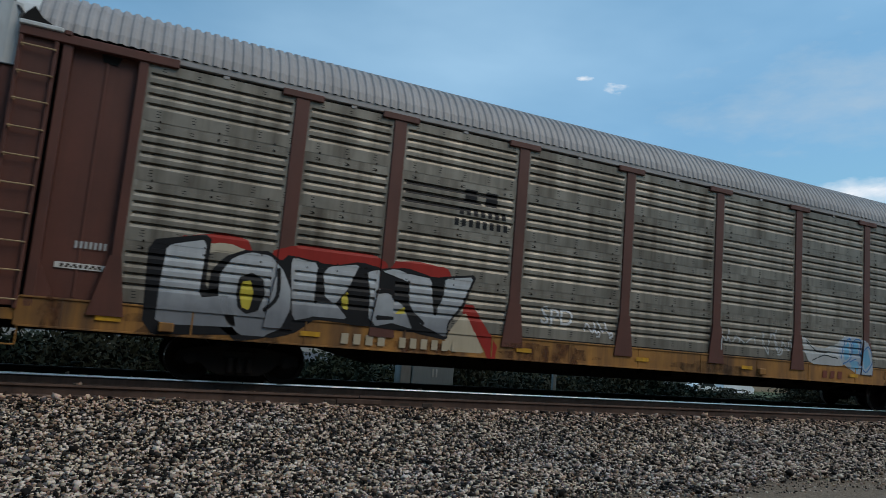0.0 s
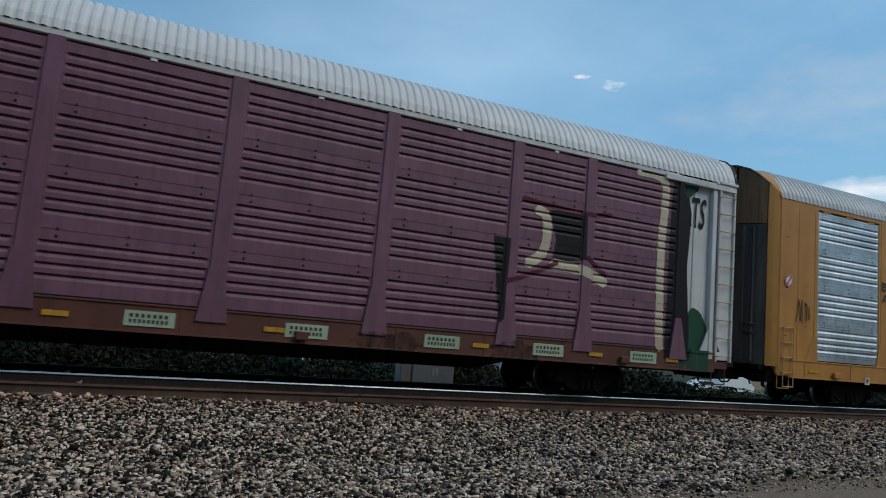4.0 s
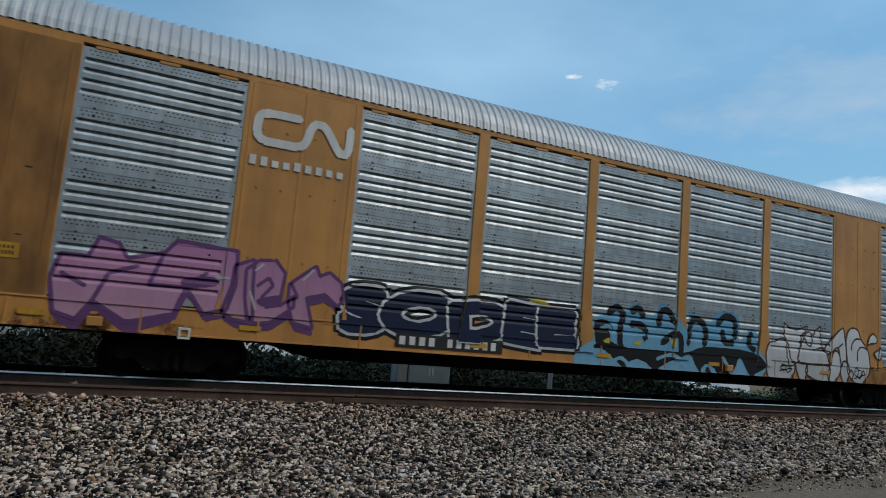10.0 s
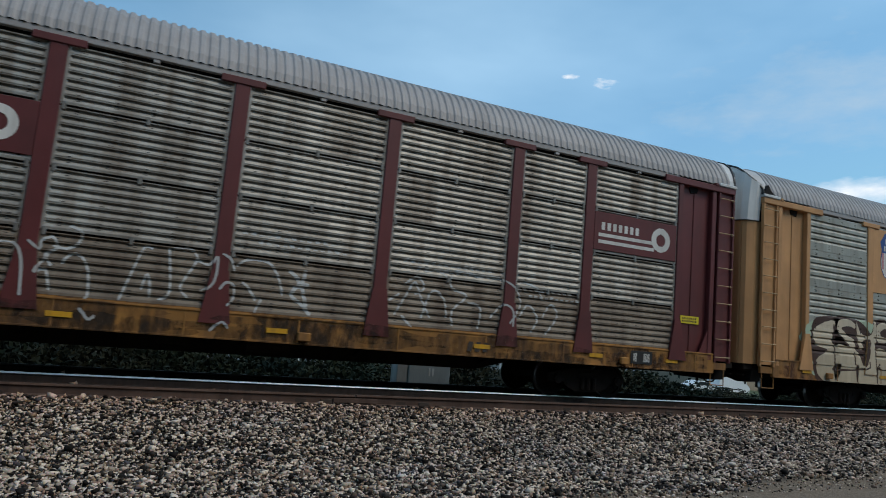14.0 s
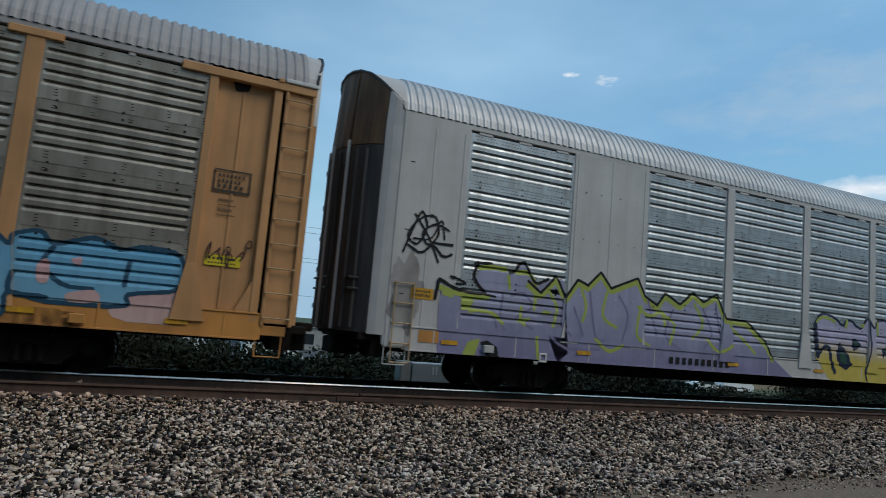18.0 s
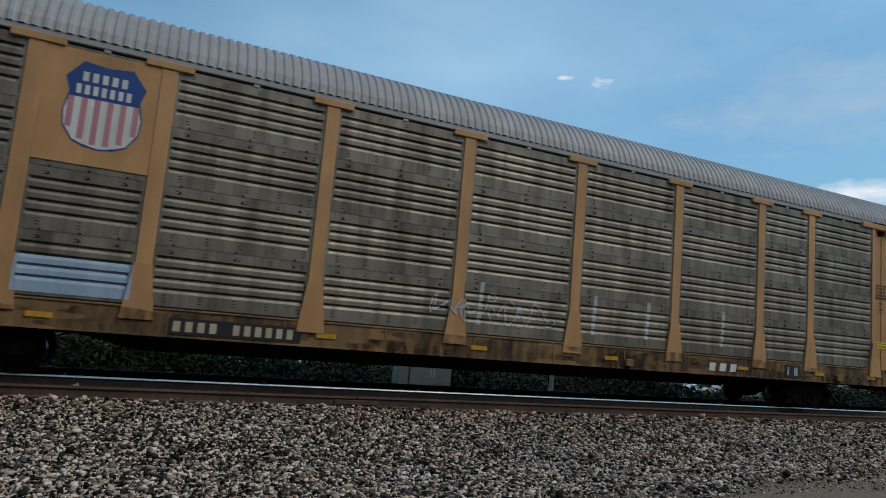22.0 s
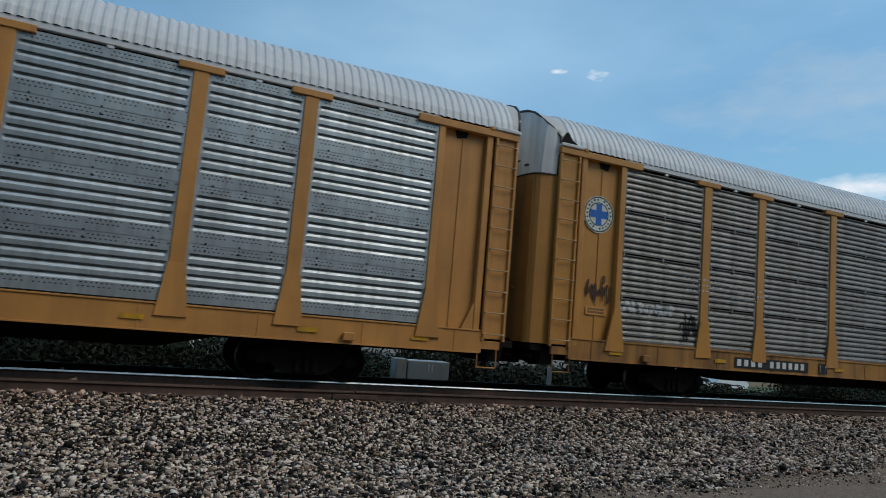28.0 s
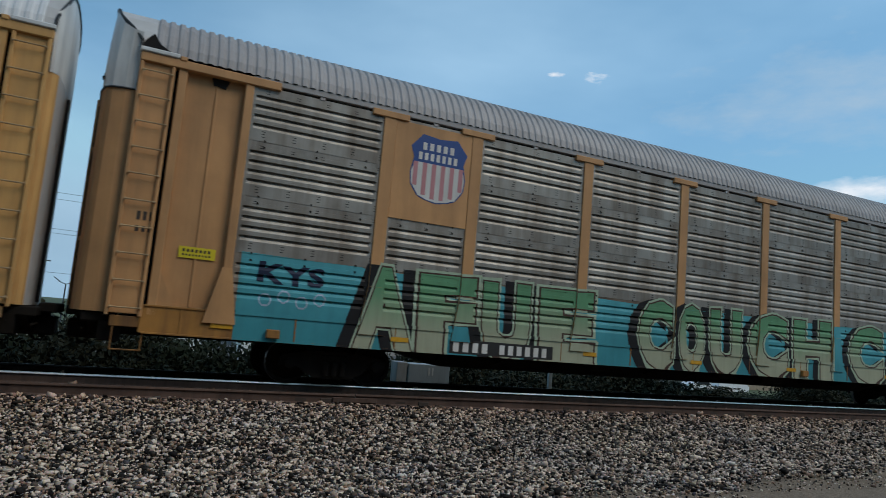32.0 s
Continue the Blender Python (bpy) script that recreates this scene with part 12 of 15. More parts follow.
put(12, "graffiti_linework", brush([(1.26, 2.44), (1.38, 1.7), (1.31, 1.07)], 0.07) + brush([(2.79, 2.5), (3.19, 1.87), (3.61, 1.26)], 0.07) + brush([(4.23, 2.66), (4.36, 1.79), (4.23, 1.15)], 0.07) + brush([(4.32, 2.29), (4.45, 1.79)], 0.07) + brush([(2.28, 1.02), (2.35, 1.38), (1.94, 1.81)], 0.07) + brush([(4.83, 1.32), (4.25, 0.88)], 0.07) + brush([(5.88, 1.2), (5.17, 0.84)], 0.07) + brush([(6.1, 1.94), (6.08, 1.28)], 0.07) + brush([(0.77, 0.92), (0.91, 1.32), (1.26, 1.52)], 0.07) + brush([(0.59, 0.79), (0.74, 1.47), (0.93, 2.0), (1.13, 2.52)], 0.07) + brush([(4.9, 2.41), (5.45, 2.26), (6.28, 2.14), (7.31, 2.03)], 0.07) + brush([(3.79, 1.12), (4.11, 0.79)], 0.07) + brush([(6.76, 1.19), (6.98, 0.87)], 0.07), INK_THIN, 0.0076)
put(12, "graffiti_linework", brush([(-0.41, 1.59), (-0.23, 2.05), (-0.01, 1.57), (0.16, 2.2), (0.34, 1.55), (0.52, 2.13), (0.69, 1.69)], 0.055) + brush([(-0.49, 1.8), (0.07, 1.91), (0.72, 2.04)], 0.055) + brush([(-0.22, 1.39), (0.25, 1.32), (0.59, 1.52)], 0.055) + brush([(-0.08, 2.28), (0.1, 1.64), (-0.23, 1.5)], 0.055), INK_THIN, 0.0066)
put(12, "graffiti_linework", brush([(0.64, 1.51), (0.86, 1.95), (1.24, 1.86), (1.49, 2.24), (1.89, 2.15), (2.3, 2.41), (2.67, 2.44), (3.16, 2.51), (3.52, 2.15), (4.03, 2.3), (4.48, 2.53), (4.98, 2.49), (5.35, 2.2), (6.05, 2.41), (6.64, 2.13), (7.37, 2.35), (8.11, 2.31), (8.46, 1.67)], 0.07), INK, 0.0055)
put(12, "graffiti_stroke", brush([(2.75, 2.45), (3.13, 1.92), (3.62, 1.38)], 0.15) + brush([(3.14, 2.48), (3.48, 1.96), (3.87, 1.9), (4.2, 2.05), (4.22, 2.36), (4.73, 2.53), (5.22, 2.24), (5.54, 1.43)], 0.15) + brush([(4.58, 1.72), (4.89, 1.37)], 0.15) + brush([(6.17, 1.42), (6.64, 2.07), (7.34, 2.32)], 0.15) + brush([(6.37, 1.51), (7.3, 1.67)], 0.15) + brush([(5.34, 1.26), (5.61, 0.81)], 0.15) + brush([(7.99, 2.23), (8.32, 1.7)], 0.15) + brush([(2.83, 1.33), (3.14, 0.98)], 0.15) + brush([(2.32, 2.26), (2.58, 1.85), (2.87, 1.58)], 0.15) + brush([(1.9, 2.1), (2.11, 1.44), (2.59, 1.2)], 0.15) + brush([(1.25, 1.82), (1.51, 1.28), (1.91, 1.23)], 0.15) + brush([(1.5, 2.14), (1.75, 1.79)], 0.15) + brush([(0.88, 1.82), (1.14, 1.06), (0.88, 0.89)], 0.15), CRIMSON_DULL, 0.0065)
put(12, "graffiti_stroke", brush([(4.11, 1.38), (4.22, 1.55), (4.41, 1.41), (4.27, 1.21), (4.11, 1.38)], 0.15) + brush([(7.33, 1.15), (7.53, 1.75), (7.67, 1.29)], 0.15), CRIMSON_DULL, 0.0065)
put(12, "graffiti_linework", brush([(2.83, 2.23), (3.26, 1.62), (3.74, 1.19), (3.81, 0.94)], 0.07) + brush([(3.2, 2.39), (3.58, 1.87)], 0.07) + brush([(4.67, 2.27), (4.8, 1.68), (4.99, 1.31)], 0.07) + brush([(5.17, 2.23), (5.53, 1.41)], 0.07) + brush([(5.34, 1.31), (5.52, 0.85)], 0.07) + brush([(4.45, 1.28), (4.87, 1.05), (5.86, 1.25)], 0.07) + brush([(6.07, 2.4), (6.37, 1.98)], 0.07) + brush([(2.07, 2.03), (2.33, 1.32), (2.95, 1.04)], 0.07) + brush([(1.12, 1.66), (1.45, 0.99)], 0.07) + brush([(1.67, 2.07), (1.92, 1.42), (2.38, 0.99)], 0.07) + brush([(6.21, 1.06), (6.56, 0.91), (6.84, 1.39)], 0.07) + brush([(7.81, 2.2), (8.26, 1.52)], 0.07), NAVY, 0.008)
put(12, "graffiti_linework", brush([(3.28, 2.45), (3.47, 2.32)], 0.1) + brush([(3.94, 2.26), (4.24, 2.49)], 0.1) + brush([(5.53, 1.83), (6.05, 2.34)], 0.1) + brush([(1.37, 2.03), (1.58, 1.62)], 0.1) + brush([(2.47, 2.08), (2.76, 1.82)], 0.1) + brush([(8.37, 2.21), (8.11, 1.75)], 0.1) + brush([(5.9, 1.36), (6.0, 1.88)], 0.1), CREAM, 0.0072)
put(12, "graffiti_shine", brush([(3.75, 1.94), (3.93, 1.13)], 0.13) + brush([(5.65, 2.12), (5.92, 1.48)], 0.13) + brush([(7.77, 1.78), (8.23, 0.95)], 0.13) + brush([(2.97, 2.15), (3.04, 1.05)], 0.13) + brush([(2.23, 1.7), (2.26, 0.98)], 0.13) + brush([(1.36, 1.55), (1.35, 0.89)], 0.13) + brush([(6.98, 2.17), (7.07, 1.82)], 0.13) + brush([(4.5, 1.61), (4.67, 1.04)], 0.13), LEMON, 0.0069)
put(12, "graffiti_counter", [crisp([(3.54, 2.31), (3.82, 2.56), (4.21, 2.16), (3.7, 2.01)])], SAND, 0.0085, whole=True)
put(12, "graffiti_counter", [crisp([(6.25, 2.34), (6.59, 2.48), (6.65, 2.12), (6.3, 2.07)])], SAND, 0.0085, whole=True)
put(12, "graffiti_counter", [crisp([(5.3, 2.41), (5.61, 2.43), (5.62, 1.95), (5.41, 1.98)])], SAND, 0.0085, whole=True)
put(12, "graffiti_counter", [crisp([(8.32, 2.14), (8.71, 2.13), (8.82, 1.76), (9.21, 1.89), (9.2, 1.35), (8.77, 0.88), (8.44, 0.92)])], SAND, 0.0085, whole=True)
put(12, "graffiti_linework", brush([(3.58, 2.18), (3.83, 2.37), (4.16, 2.42)], 0.05) + brush([(5.37, 2.28), (5.62, 2.37), (5.84, 2.29)], 0.05) + brush([(6.3, 2.32), (6.46, 2.4), (6.53, 2.11)], 0.05) + brush([(8.39, 2.09), (8.67, 1.81), (8.61, 0.95)], 0.05) + brush([(8.89, 1.64), (9.17, 1.48), (8.86, 1.27)], 0.05), INK, 0.0105)
put(12, "graffiti_shadow", [crisp([(8.83, 2.32), (9.51, 2.31), (9.77, 1.92), (9.71, 0.99), (8.9, 0.94), (9.18, 1.47), (9.21, 1.86)])], INK, 0.0078, whole=True)
put(12, "graffiti_counter", [crisp([(6.98, 1.18), (7.32, 1.23), (7.56, 1.16), (7.53, 0.96), (7.12, 0.96)])], FOREST, 0.0088, whole=True)
put(12, "graffiti_shadow", [crisp([(-6.52, 1.02), (-6.1, 1.31), (-5.57, 1.54), (-5.2, 1.39), (-5.15, 1.13), (-5.51, 1.04), (-6.16, 0.94)])], INK, 0.006, whole=True)
put(12, "graffiti_tag", brush([(-8.3, 2.32), (-8.19, 2.55), (-8.06, 2.3), (-7.88, 2.43)], 0.05) + brush([(-7.82, 2.28), (-7.64, 2.46), (-7.56, 2.2), (-7.45, 2.49)], 0.05), SNOW, 0.02)
put(12, "graffiti_tag", brush([(-8.72, 1.07), (-8.76, 1.48), (-8.47, 1.53)], 0.1) + brush([(-8.73, 1.3), (-8.51, 1.3)], 0.1) + brush([(-8.41, 1.41), (-8.38, 1.0)], 0.1) + brush([(-8.51, 1.45), (-8.14, 1.46)], 0.1) + brush([(-8.03, 0.98), (-8.04, 1.42), (-7.89, 1.36), (-7.98, 1.19)], 0.1), LEMON, 0.02)
put(12, "graffiti_tag", brush([(-5.29, 2.56), (-5.4, 2.25), (-5.21, 1.91), (-4.98, 1.94)], 0.035) + brush([(-5.38, 2.37), (-5.18, 2.6), (-4.99, 2.53)], 0.035) + brush([(-5.04, 2.2), (-4.95, 2.45), (-4.84, 2.22)], 0.035) + brush([(-4.61, 2.64), (-4.67, 1.79)], 0.035) + brush([(-6.49, 2.28), (-6.29, 2.39), (-6.21, 2.2), (-6.01, 2.4), (-5.93, 2.18)], 0.035) + brush([(-6.52, 2.11), (-6.19, 2.09), (-5.8, 1.99)], 0.035) + brush([(-6.81, 2.3), (-6.63, 2.35)], 0.035), INK, 0.01)
sill_marks(12, -6.05, -3.8)
scrawl(12, -5.9, -4.6, 1.9, 2.4, INK, 2, 0.03, 4)
scrawl(12, -13.5, -13.0, 2.5, 3.1, INK, 2, 0.035, 8)
put(12, "number_bars", word(-12.9, -12.35, 2.95, 3.05, 5) + word(-12.9, -12.2, 2.80, 2.90, 6), MARK_DARK, 0.004, flat=SHEET)
notice(12, 12.7, 2.15, 0.5, 0.16, DECAL_YELLOW)
data_box(12, 12.7, 3.6, 0.5, 0.16, MARK_DARK)

# tan car with dark panels
y13 = carrier_panel(13, -9.38, -7.63, 3.50, 5.44, TAN)
shield(13, -9.05, -7.82, 3.78, 5.26, y13)
put(13, "panel_patch", [bar(-9.36, -7.64, 1.36, 1.95)], PALE_BLUE, 0.004)
scrawl(13, -2.2, 0.6, 1.5, 2.1, GHOST, 4, 0.05, 5)
sill_marks(13, -6.9, -4.75, 0.9, 1.08, True, CREAM)
owner_marks(13, 5.7, 6.8, MARK_WHITE)
sill_marks(13, 8.6, 9.0, 0.92, 1.14)
notice(13, 12.85, 2.0)
data_box(13, 12.9, 3.6, mat=MARK_DARK)
notice(13, -12.85, 3.4)
notice(13, -12.9, 2.05)
for x in (2.0, 3.6, 6.1, -1.0):
    put(13, "panel_scuffing", [bar(x, x + 0.1, 1.5, 2.4, 0.05)], GHOST, 0.004)

# yellow car with black and white letters
put(14, "graffiti_background", [plump([(-12.6, 1.52), (-12.22, 1.84), (-11.53, 1.7), (-11.01, 1.86), (-10.75, 1.75), (-10.55, 2.07), (-10.16, 2.34), (-9.42, 2.45), (-8.93, 2.31), (-8.44, 1.84), (-8.3, 2.29), (-7.86, 2.42), (-7.34, 2.3), (-7.01, 1.98), (-6.26, 2.24), (-5.58, 2.53), (-4.93, 2.16), (-4.26, 2.05), (-3.87, 1.29), (-3.99, 0.88), (-7.41, 0.92), (-10.63, 0.89), (-12.45, 1.0)])], SLATE_INK, 0.0035, whole=True)
put(14, "graffiti_stroke", brush([(-10.58, 1.72), (-10.46, 2.08), (-10.07, 2.33), (-9.42, 2.45), (-8.93, 2.28), (-8.54, 1.86), (-8.28, 1.38)], 0.1) + brush([(-10.72, 1.51), (-10.5, 1.73), (-9.91, 1.75), (-9.73, 1.47), (-9.93, 1.29)], 0.1) + brush([(-10.15, 1.92), (-9.91, 2.1), (-9.38, 2.2)], 0.1) + brush([(-9.84, 1.28), (-9.71, 1.62), (-9.52, 1.26)], 0.1) + brush([(-9.46, 1.42), (-9.33, 1.82), (-8.54, 1.86)], 0.1) + brush([(-8.98, 1.62), (-8.41, 1.66), (-7.95, 1.32)], 0.1) + brush([(-8.39, 2.25), (-8.18, 1.39)], 0.1) + brush([(-7.97, 1.31), (-7.97, 2.09), (-7.59, 2.35), (-7.34, 2.16), (-7.54, 1.92), (-7.84, 1.88)], 0.1) + brush([(-7.57, 1.34), (-7.27, 1.51), (-7.26, 2.26)], 0.1) + brush([(-7.22, 1.9), (-6.77, 1.84), (-6.14, 2.25), (-6.13, 2.66)], 0.1), GHOST, 0.006)
put(14, "graffiti_stroke", brush([(-6.5, 1.44), (-6.1, 1.91), (-5.72, 2.24), (-5.35, 2.17), (-6.01, 1.57), (-5.67, 1.29)], 0.1) + brush([(-5.33, 1.93), (-4.99, 2.15), (-4.51, 1.95)], 0.1) + brush([(-5.47, 1.55), (-4.95, 1.31), (-5.02, 2.03)], 0.1) + brush([(-4.77, 1.99), (-4.58, 1.38)], 0.1) + brush([(-10.99, 1.72), (-11.17, 1.32), (-10.75, 1.17)], 0.1) + brush([(-11.52, 1.61), (-11.69, 1.22), (-11.3, 1.16), (-11.28, 1.54)], 0.1) + brush([(-12.2, 1.71), (-12.27, 1.2), (-11.91, 1.17)], 0.1) + brush([(-12.01, 1.64), (-11.79, 1.16)], 0.1) + brush([(-10.65, 1.06), (-9.37, 1.08), (-7.48, 1.0)], 0.1) + brush([(-12.51, 1.4), (-12.36, 1.1)], 0.1) + brush([(-9.29, 1.51), (-9.06, 1.51), (-9.07, 1.23), (-9.47, 1.17)], 0.1) + brush([(-6.91, 2.55), (-6.63, 2.08), (-6.68, 1.51)], 0.1), GHOST, 0.006)
put(14, "graffiti_stroke", brush([(-4.38, 1.85), (-4.06, 1.27)], 0.1), GHOST, 0.006)
put(14, "graffiti_stroke", brush([(-10.61, 1.33), (-10.3, 1.51), (-9.96, 1.49)], 0.16) + brush([(-9.27, 1.36), (-8.59, 1.48)], 0.16) + brush([(-7.82, 1.72), (-7.5, 1.65)], 0.16) + brush([(-6.37, 1.26), (-5.83, 1.53)], 0.16) + brush([(-5.34, 1.4), (-5.13, 1.72)], 0.16) + brush([(-11.67, 1.36), (-11.4, 1.34)], 0.16), GREY_GREEN, 0.0058)
put(14, "graffiti_background", [crisp([(-4.09, 2.0), (-3.46, 2.14), (-3.45, 2.36), (-3.05, 2.41), (-2.73, 2.34), (-2.6, 2.5), (-2.36, 2.25), (-2.11, 1.91), (-1.55, 2.04), (-1.08, 1.82), (-0.91, 1.54), (-0.78, 0.79), (-3.88, 0.79)])], SLATE_INK, 0.0036, whole=True)
put(14, "graffiti_shadow", [crisp([(-2.75, 2.48), (-2.56, 2.47), (-2.32, 2.16), (-2.24, 1.6), (-2.29, 1.29), (-2.48, 1.08), (-2.69, 1.1), (-2.49, 1.47), (-2.43, 1.86), (-2.58, 2.22)])], INK_THIN, 0.005, whole=True)
put(14, "graffiti_shadow", [crisp([(-3.43, 2.15), (-3.12, 2.24), (-2.82, 2.09), (-2.7, 1.54), (-3.04, 1.6), (-3.3, 1.8)])], INK_THIN, 0.005, whole=True)
put(14, "graffiti_patch", [crisp([(-2.2, 1.55), (-2.02, 1.81), (-1.69, 1.77), (-1.49, 1.6), (-1.62, 1.4), (-2.08, 1.36)])], GREY_GREEN, 0.0052, whole=True)
put(14, "graffiti_patch", [crisp([(-2.22, 1.81), (-1.86, 1.92), (-1.38, 1.64), (-1.0, 1.5), (-1.91, 1.25), (-2.12, 1.32)])], GREY_GREEN, 0.0052, whole=True)
put(14, "graffiti_linework", brush([(-2.87, 2.27), (-2.61, 2.05), (-2.48, 1.71), (-2.52, 1.38), (-2.67, 1.16)], 0.2) + brush([(-3.95, 1.3), (-3.31, 1.33), (-2.9, 1.28)], 0.2), GHOST, 0.0068)
put(14, "graffiti_linework", brush([(-3.77, 1.76), (-3.49, 1.78), (-3.21, 1.8)], 0.13) + brush([(-4.01, 1.94), (-3.79, 1.99)], 0.13), GHOST, 0.0068)
put(14, "graffiti_linework", brush([(-3.45, 2.34), (-3.42, 2.01), (-3.23, 1.9), (-3.11, 1.78), (-3.19, 1.58)], 0.05) + brush([(-3.45, 2.34), (-3.06, 2.37), (-2.75, 2.24), (-2.64, 2.02)], 0.05) + brush([(-2.62, 2.49), (-2.38, 2.24), (-2.26, 1.88), (-2.22, 1.5), (-2.33, 1.19)], 0.05) + brush([(-3.93, 1.14), (-3.29, 1.16), (-2.88, 1.17)], 0.05) + brush([(-3.38, 1.53), (-2.91, 1.55), (-2.74, 1.3)], 0.05) + brush([(-3.22, 1.76), (-3.16, 1.95), (-2.92, 1.94), (-2.84, 1.81), (-3.05, 1.7), (-3.22, 1.76)], 0.05) + brush([(-2.41, 1.2), (-1.64, 1.19)], 0.05) + brush([(-2.08, 2.28), (-2.0, 2.1), (-1.94, 1.92)], 0.05) + brush([(-1.43, 1.68), (-1.25, 1.67)], 0.05) + brush([(-2.11, 1.49), (-2.0, 1.68)], 0.05) + brush([(-1.91, 1.57), (-1.7, 1.65), (-1.53, 1.56)], 0.05), GHOST, 0.0072)
put(14, "graffiti_linework", brush([(-2.06, 1.42), (-1.85, 1.48), (-1.65, 1.47)], 0.05) + brush([(-1.88, 1.73), (-1.72, 1.71)], 0.05), GHOST, 0.0072)
put(14, "graffiti_counter", [crisp([(-2.7, 1.92), (-2.63, 1.91), (-2.63, 1.83), (-2.69, 1.83)])], INK, 0.0078, whole=True)
put(14, "graffiti_counter", [crisp([(-2.66, 1.7), (-2.58, 1.69), (-2.57, 1.6), (-2.65, 1.6)])], INK, 0.0078, whole=True)
put(14, "graffiti_counter", [crisp([(-2.66, 1.51), (-2.57, 1.5), (-2.57, 1.42), (-2.65, 1.42)])], INK, 0.0078, whole=True)
put(14, "graffiti_linework", brush([(-2.43, 0.79), (-2.39, 0.94), (-2.11, 0.94), (-2.12, 0.79), (-2.3, 0.79)], 0.06) + brush([(-2.01, 0.98), (-2.02, 0.79), (-1.9, 0.79), (-1.73, 0.93), (-1.66, 0.79)], 0.06) + brush([(-1.61, 0.97), (-1.6, 0.79)], 0.06) + brush([(-1.39, 0.79), (-1.34, 1.0), (-1.05, 0.98), (-1.07, 0.84), (-1.23, 0.8), (-0.97, 0.79)], 0.06) + brush([(-0.87, 0.99), (-0.86, 0.79)], 0.06), GHOST, 0.006)
put(14, "graffiti_linework", brush([(-3.1, 0.79), (-2.84, 0.79), (-2.48, 0.95)], 0.075) + brush([(-3.06, 0.85), (-2.86, 0.93), (-2.71, 0.97)], 0.075) + brush([(-2.94, 0.79), (-2.67, 0.79), (-2.53, 0.82)], 0.075), GHOST, 0.006)
put(14, "graffiti_letters", [plump([(-1.21, 1.88), (-1.13, 2.1), (-0.87, 2.16), (-0.35, 2.1), (0.22, 2.15), (0.57, 2.14), (0.99, 2.08), (1.49, 2.28), (1.94, 2.17), (2.86, 2.2), (3.06, 2.05), (3.71, 2.23), (3.93, 1.8), (3.83, 1.44), (4.04, 1.51), (4.66, 1.32), (4.76, 0.84), (4.32, 0.79), (3.98, 0.88), (3.21, 0.79), (2.23, 0.79), (1.26, 0.79), (-0.07, 0.79), (-0.72, 0.79), (-0.89, 1.57), (-1.12, 1.68)])], INK, 0.0065, "black rounded graffiti letters with white edges", whole=True)
put(14, "graffiti_linework", brush([(-0.72, 0.79), (-0.88, 1.58), (-1.07, 1.66), (-1.21, 1.89), (-1.09, 2.11), (-0.86, 2.14), (-0.86, 1.83), (-0.67, 2.06), (-0.34, 2.08), (-0.13, 1.5), (-0.04, 1.35), (-0.25, 2.06)], 0.065) + brush([(-0.24, 0.79), (-0.71, 0.79)], 0.065) + brush([(0.12, 2.14), (0.47, 1.3), (0.59, 0.99), (0.45, 0.79), (-0.07, 0.79)], 0.065) + brush([(0.28, 2.07), (0.99, 2.08), (1.07, 1.79), (1.26, 1.21), (1.19, 0.81), (0.51, 0.79)], 0.065) + brush([(1.04, 2.06), (1.55, 2.29), (1.9, 2.16), (1.95, 1.77), (2.35, 1.63), (1.86, 1.54), (2.17, 1.29), (2.14, 0.95), (2.23, 0.79), (1.79, 0.79), (1.36, 0.79)], 0.065) + brush([(2.07, 2.07), (2.86, 2.19), (3.04, 2.0), (2.94, 1.51), (3.2, 1.38), (3.37, 0.98), (3.21, 0.79), (2.34, 0.79)], 0.065), SNOW, 0.009)
put(14, "graffiti_linework", brush([(3.06, 2.01), (3.65, 2.19), (3.88, 1.91), (3.79, 1.53), (3.5, 1.27), (3.65, 1.17), (4.04, 1.48), (4.59, 1.31), (4.69, 0.95), (4.32, 0.79), (4.04, 0.9), (3.27, 0.79)], 0.065), SNOW, 0.009)
put(14, "graffiti_counter", [plump([(0.57, 1.72), (0.79, 1.77), (0.91, 1.11), (0.71, 1.1)])], SNOW, 0.0095, whole=True)
put(14, "graffiti_counter", [plump([(1.37, 1.75), (1.54, 1.84), (1.6, 1.61), (1.45, 1.49)])], SNOW, 0.0095, whole=True)
put(14, "graffiti_counter", [plump([(2.62, 1.73), (2.8, 1.77), (2.86, 1.28), (2.67, 1.32)])], SNOW, 0.0095, whole=True)
put(14, "graffiti_counter", [plump([(3.24, 1.72), (3.39, 1.76), (3.4, 1.44), (3.27, 1.43)])], SNOW, 0.0095, whole=True)
put(14, "graffiti_counter", [plump([(-0.47, 1.57), (-0.35, 1.53), (-0.2, 0.85), (-0.31, 0.79)])], SNOW, 0.0095, whole=True)
put(14, "graffiti_counter", [plump([(1.9, 1.57), (2.34, 1.65), (2.41, 1.31), (2.05, 1.26)])], SNOW, 0.0095, whole=True)
scrawl(14, 7.7, 9.2, 1.4, 1.9, FOREST, 3, 0.07, 3)
balloon(14, 9.6, 11.7, 1.35, 2.2, 5, SNOW, NAVY, SNOW, 61)
owner_marks(14, 5.4, 6.4)
sill_marks(14, -7.1, -5.0, 0.9, 1.05)
data_box(14, 12.85, 3.6, mat=MARK_DARK)
notice(14, -12.8, 2.3, 0.5, 0.1, MARK_DARK)

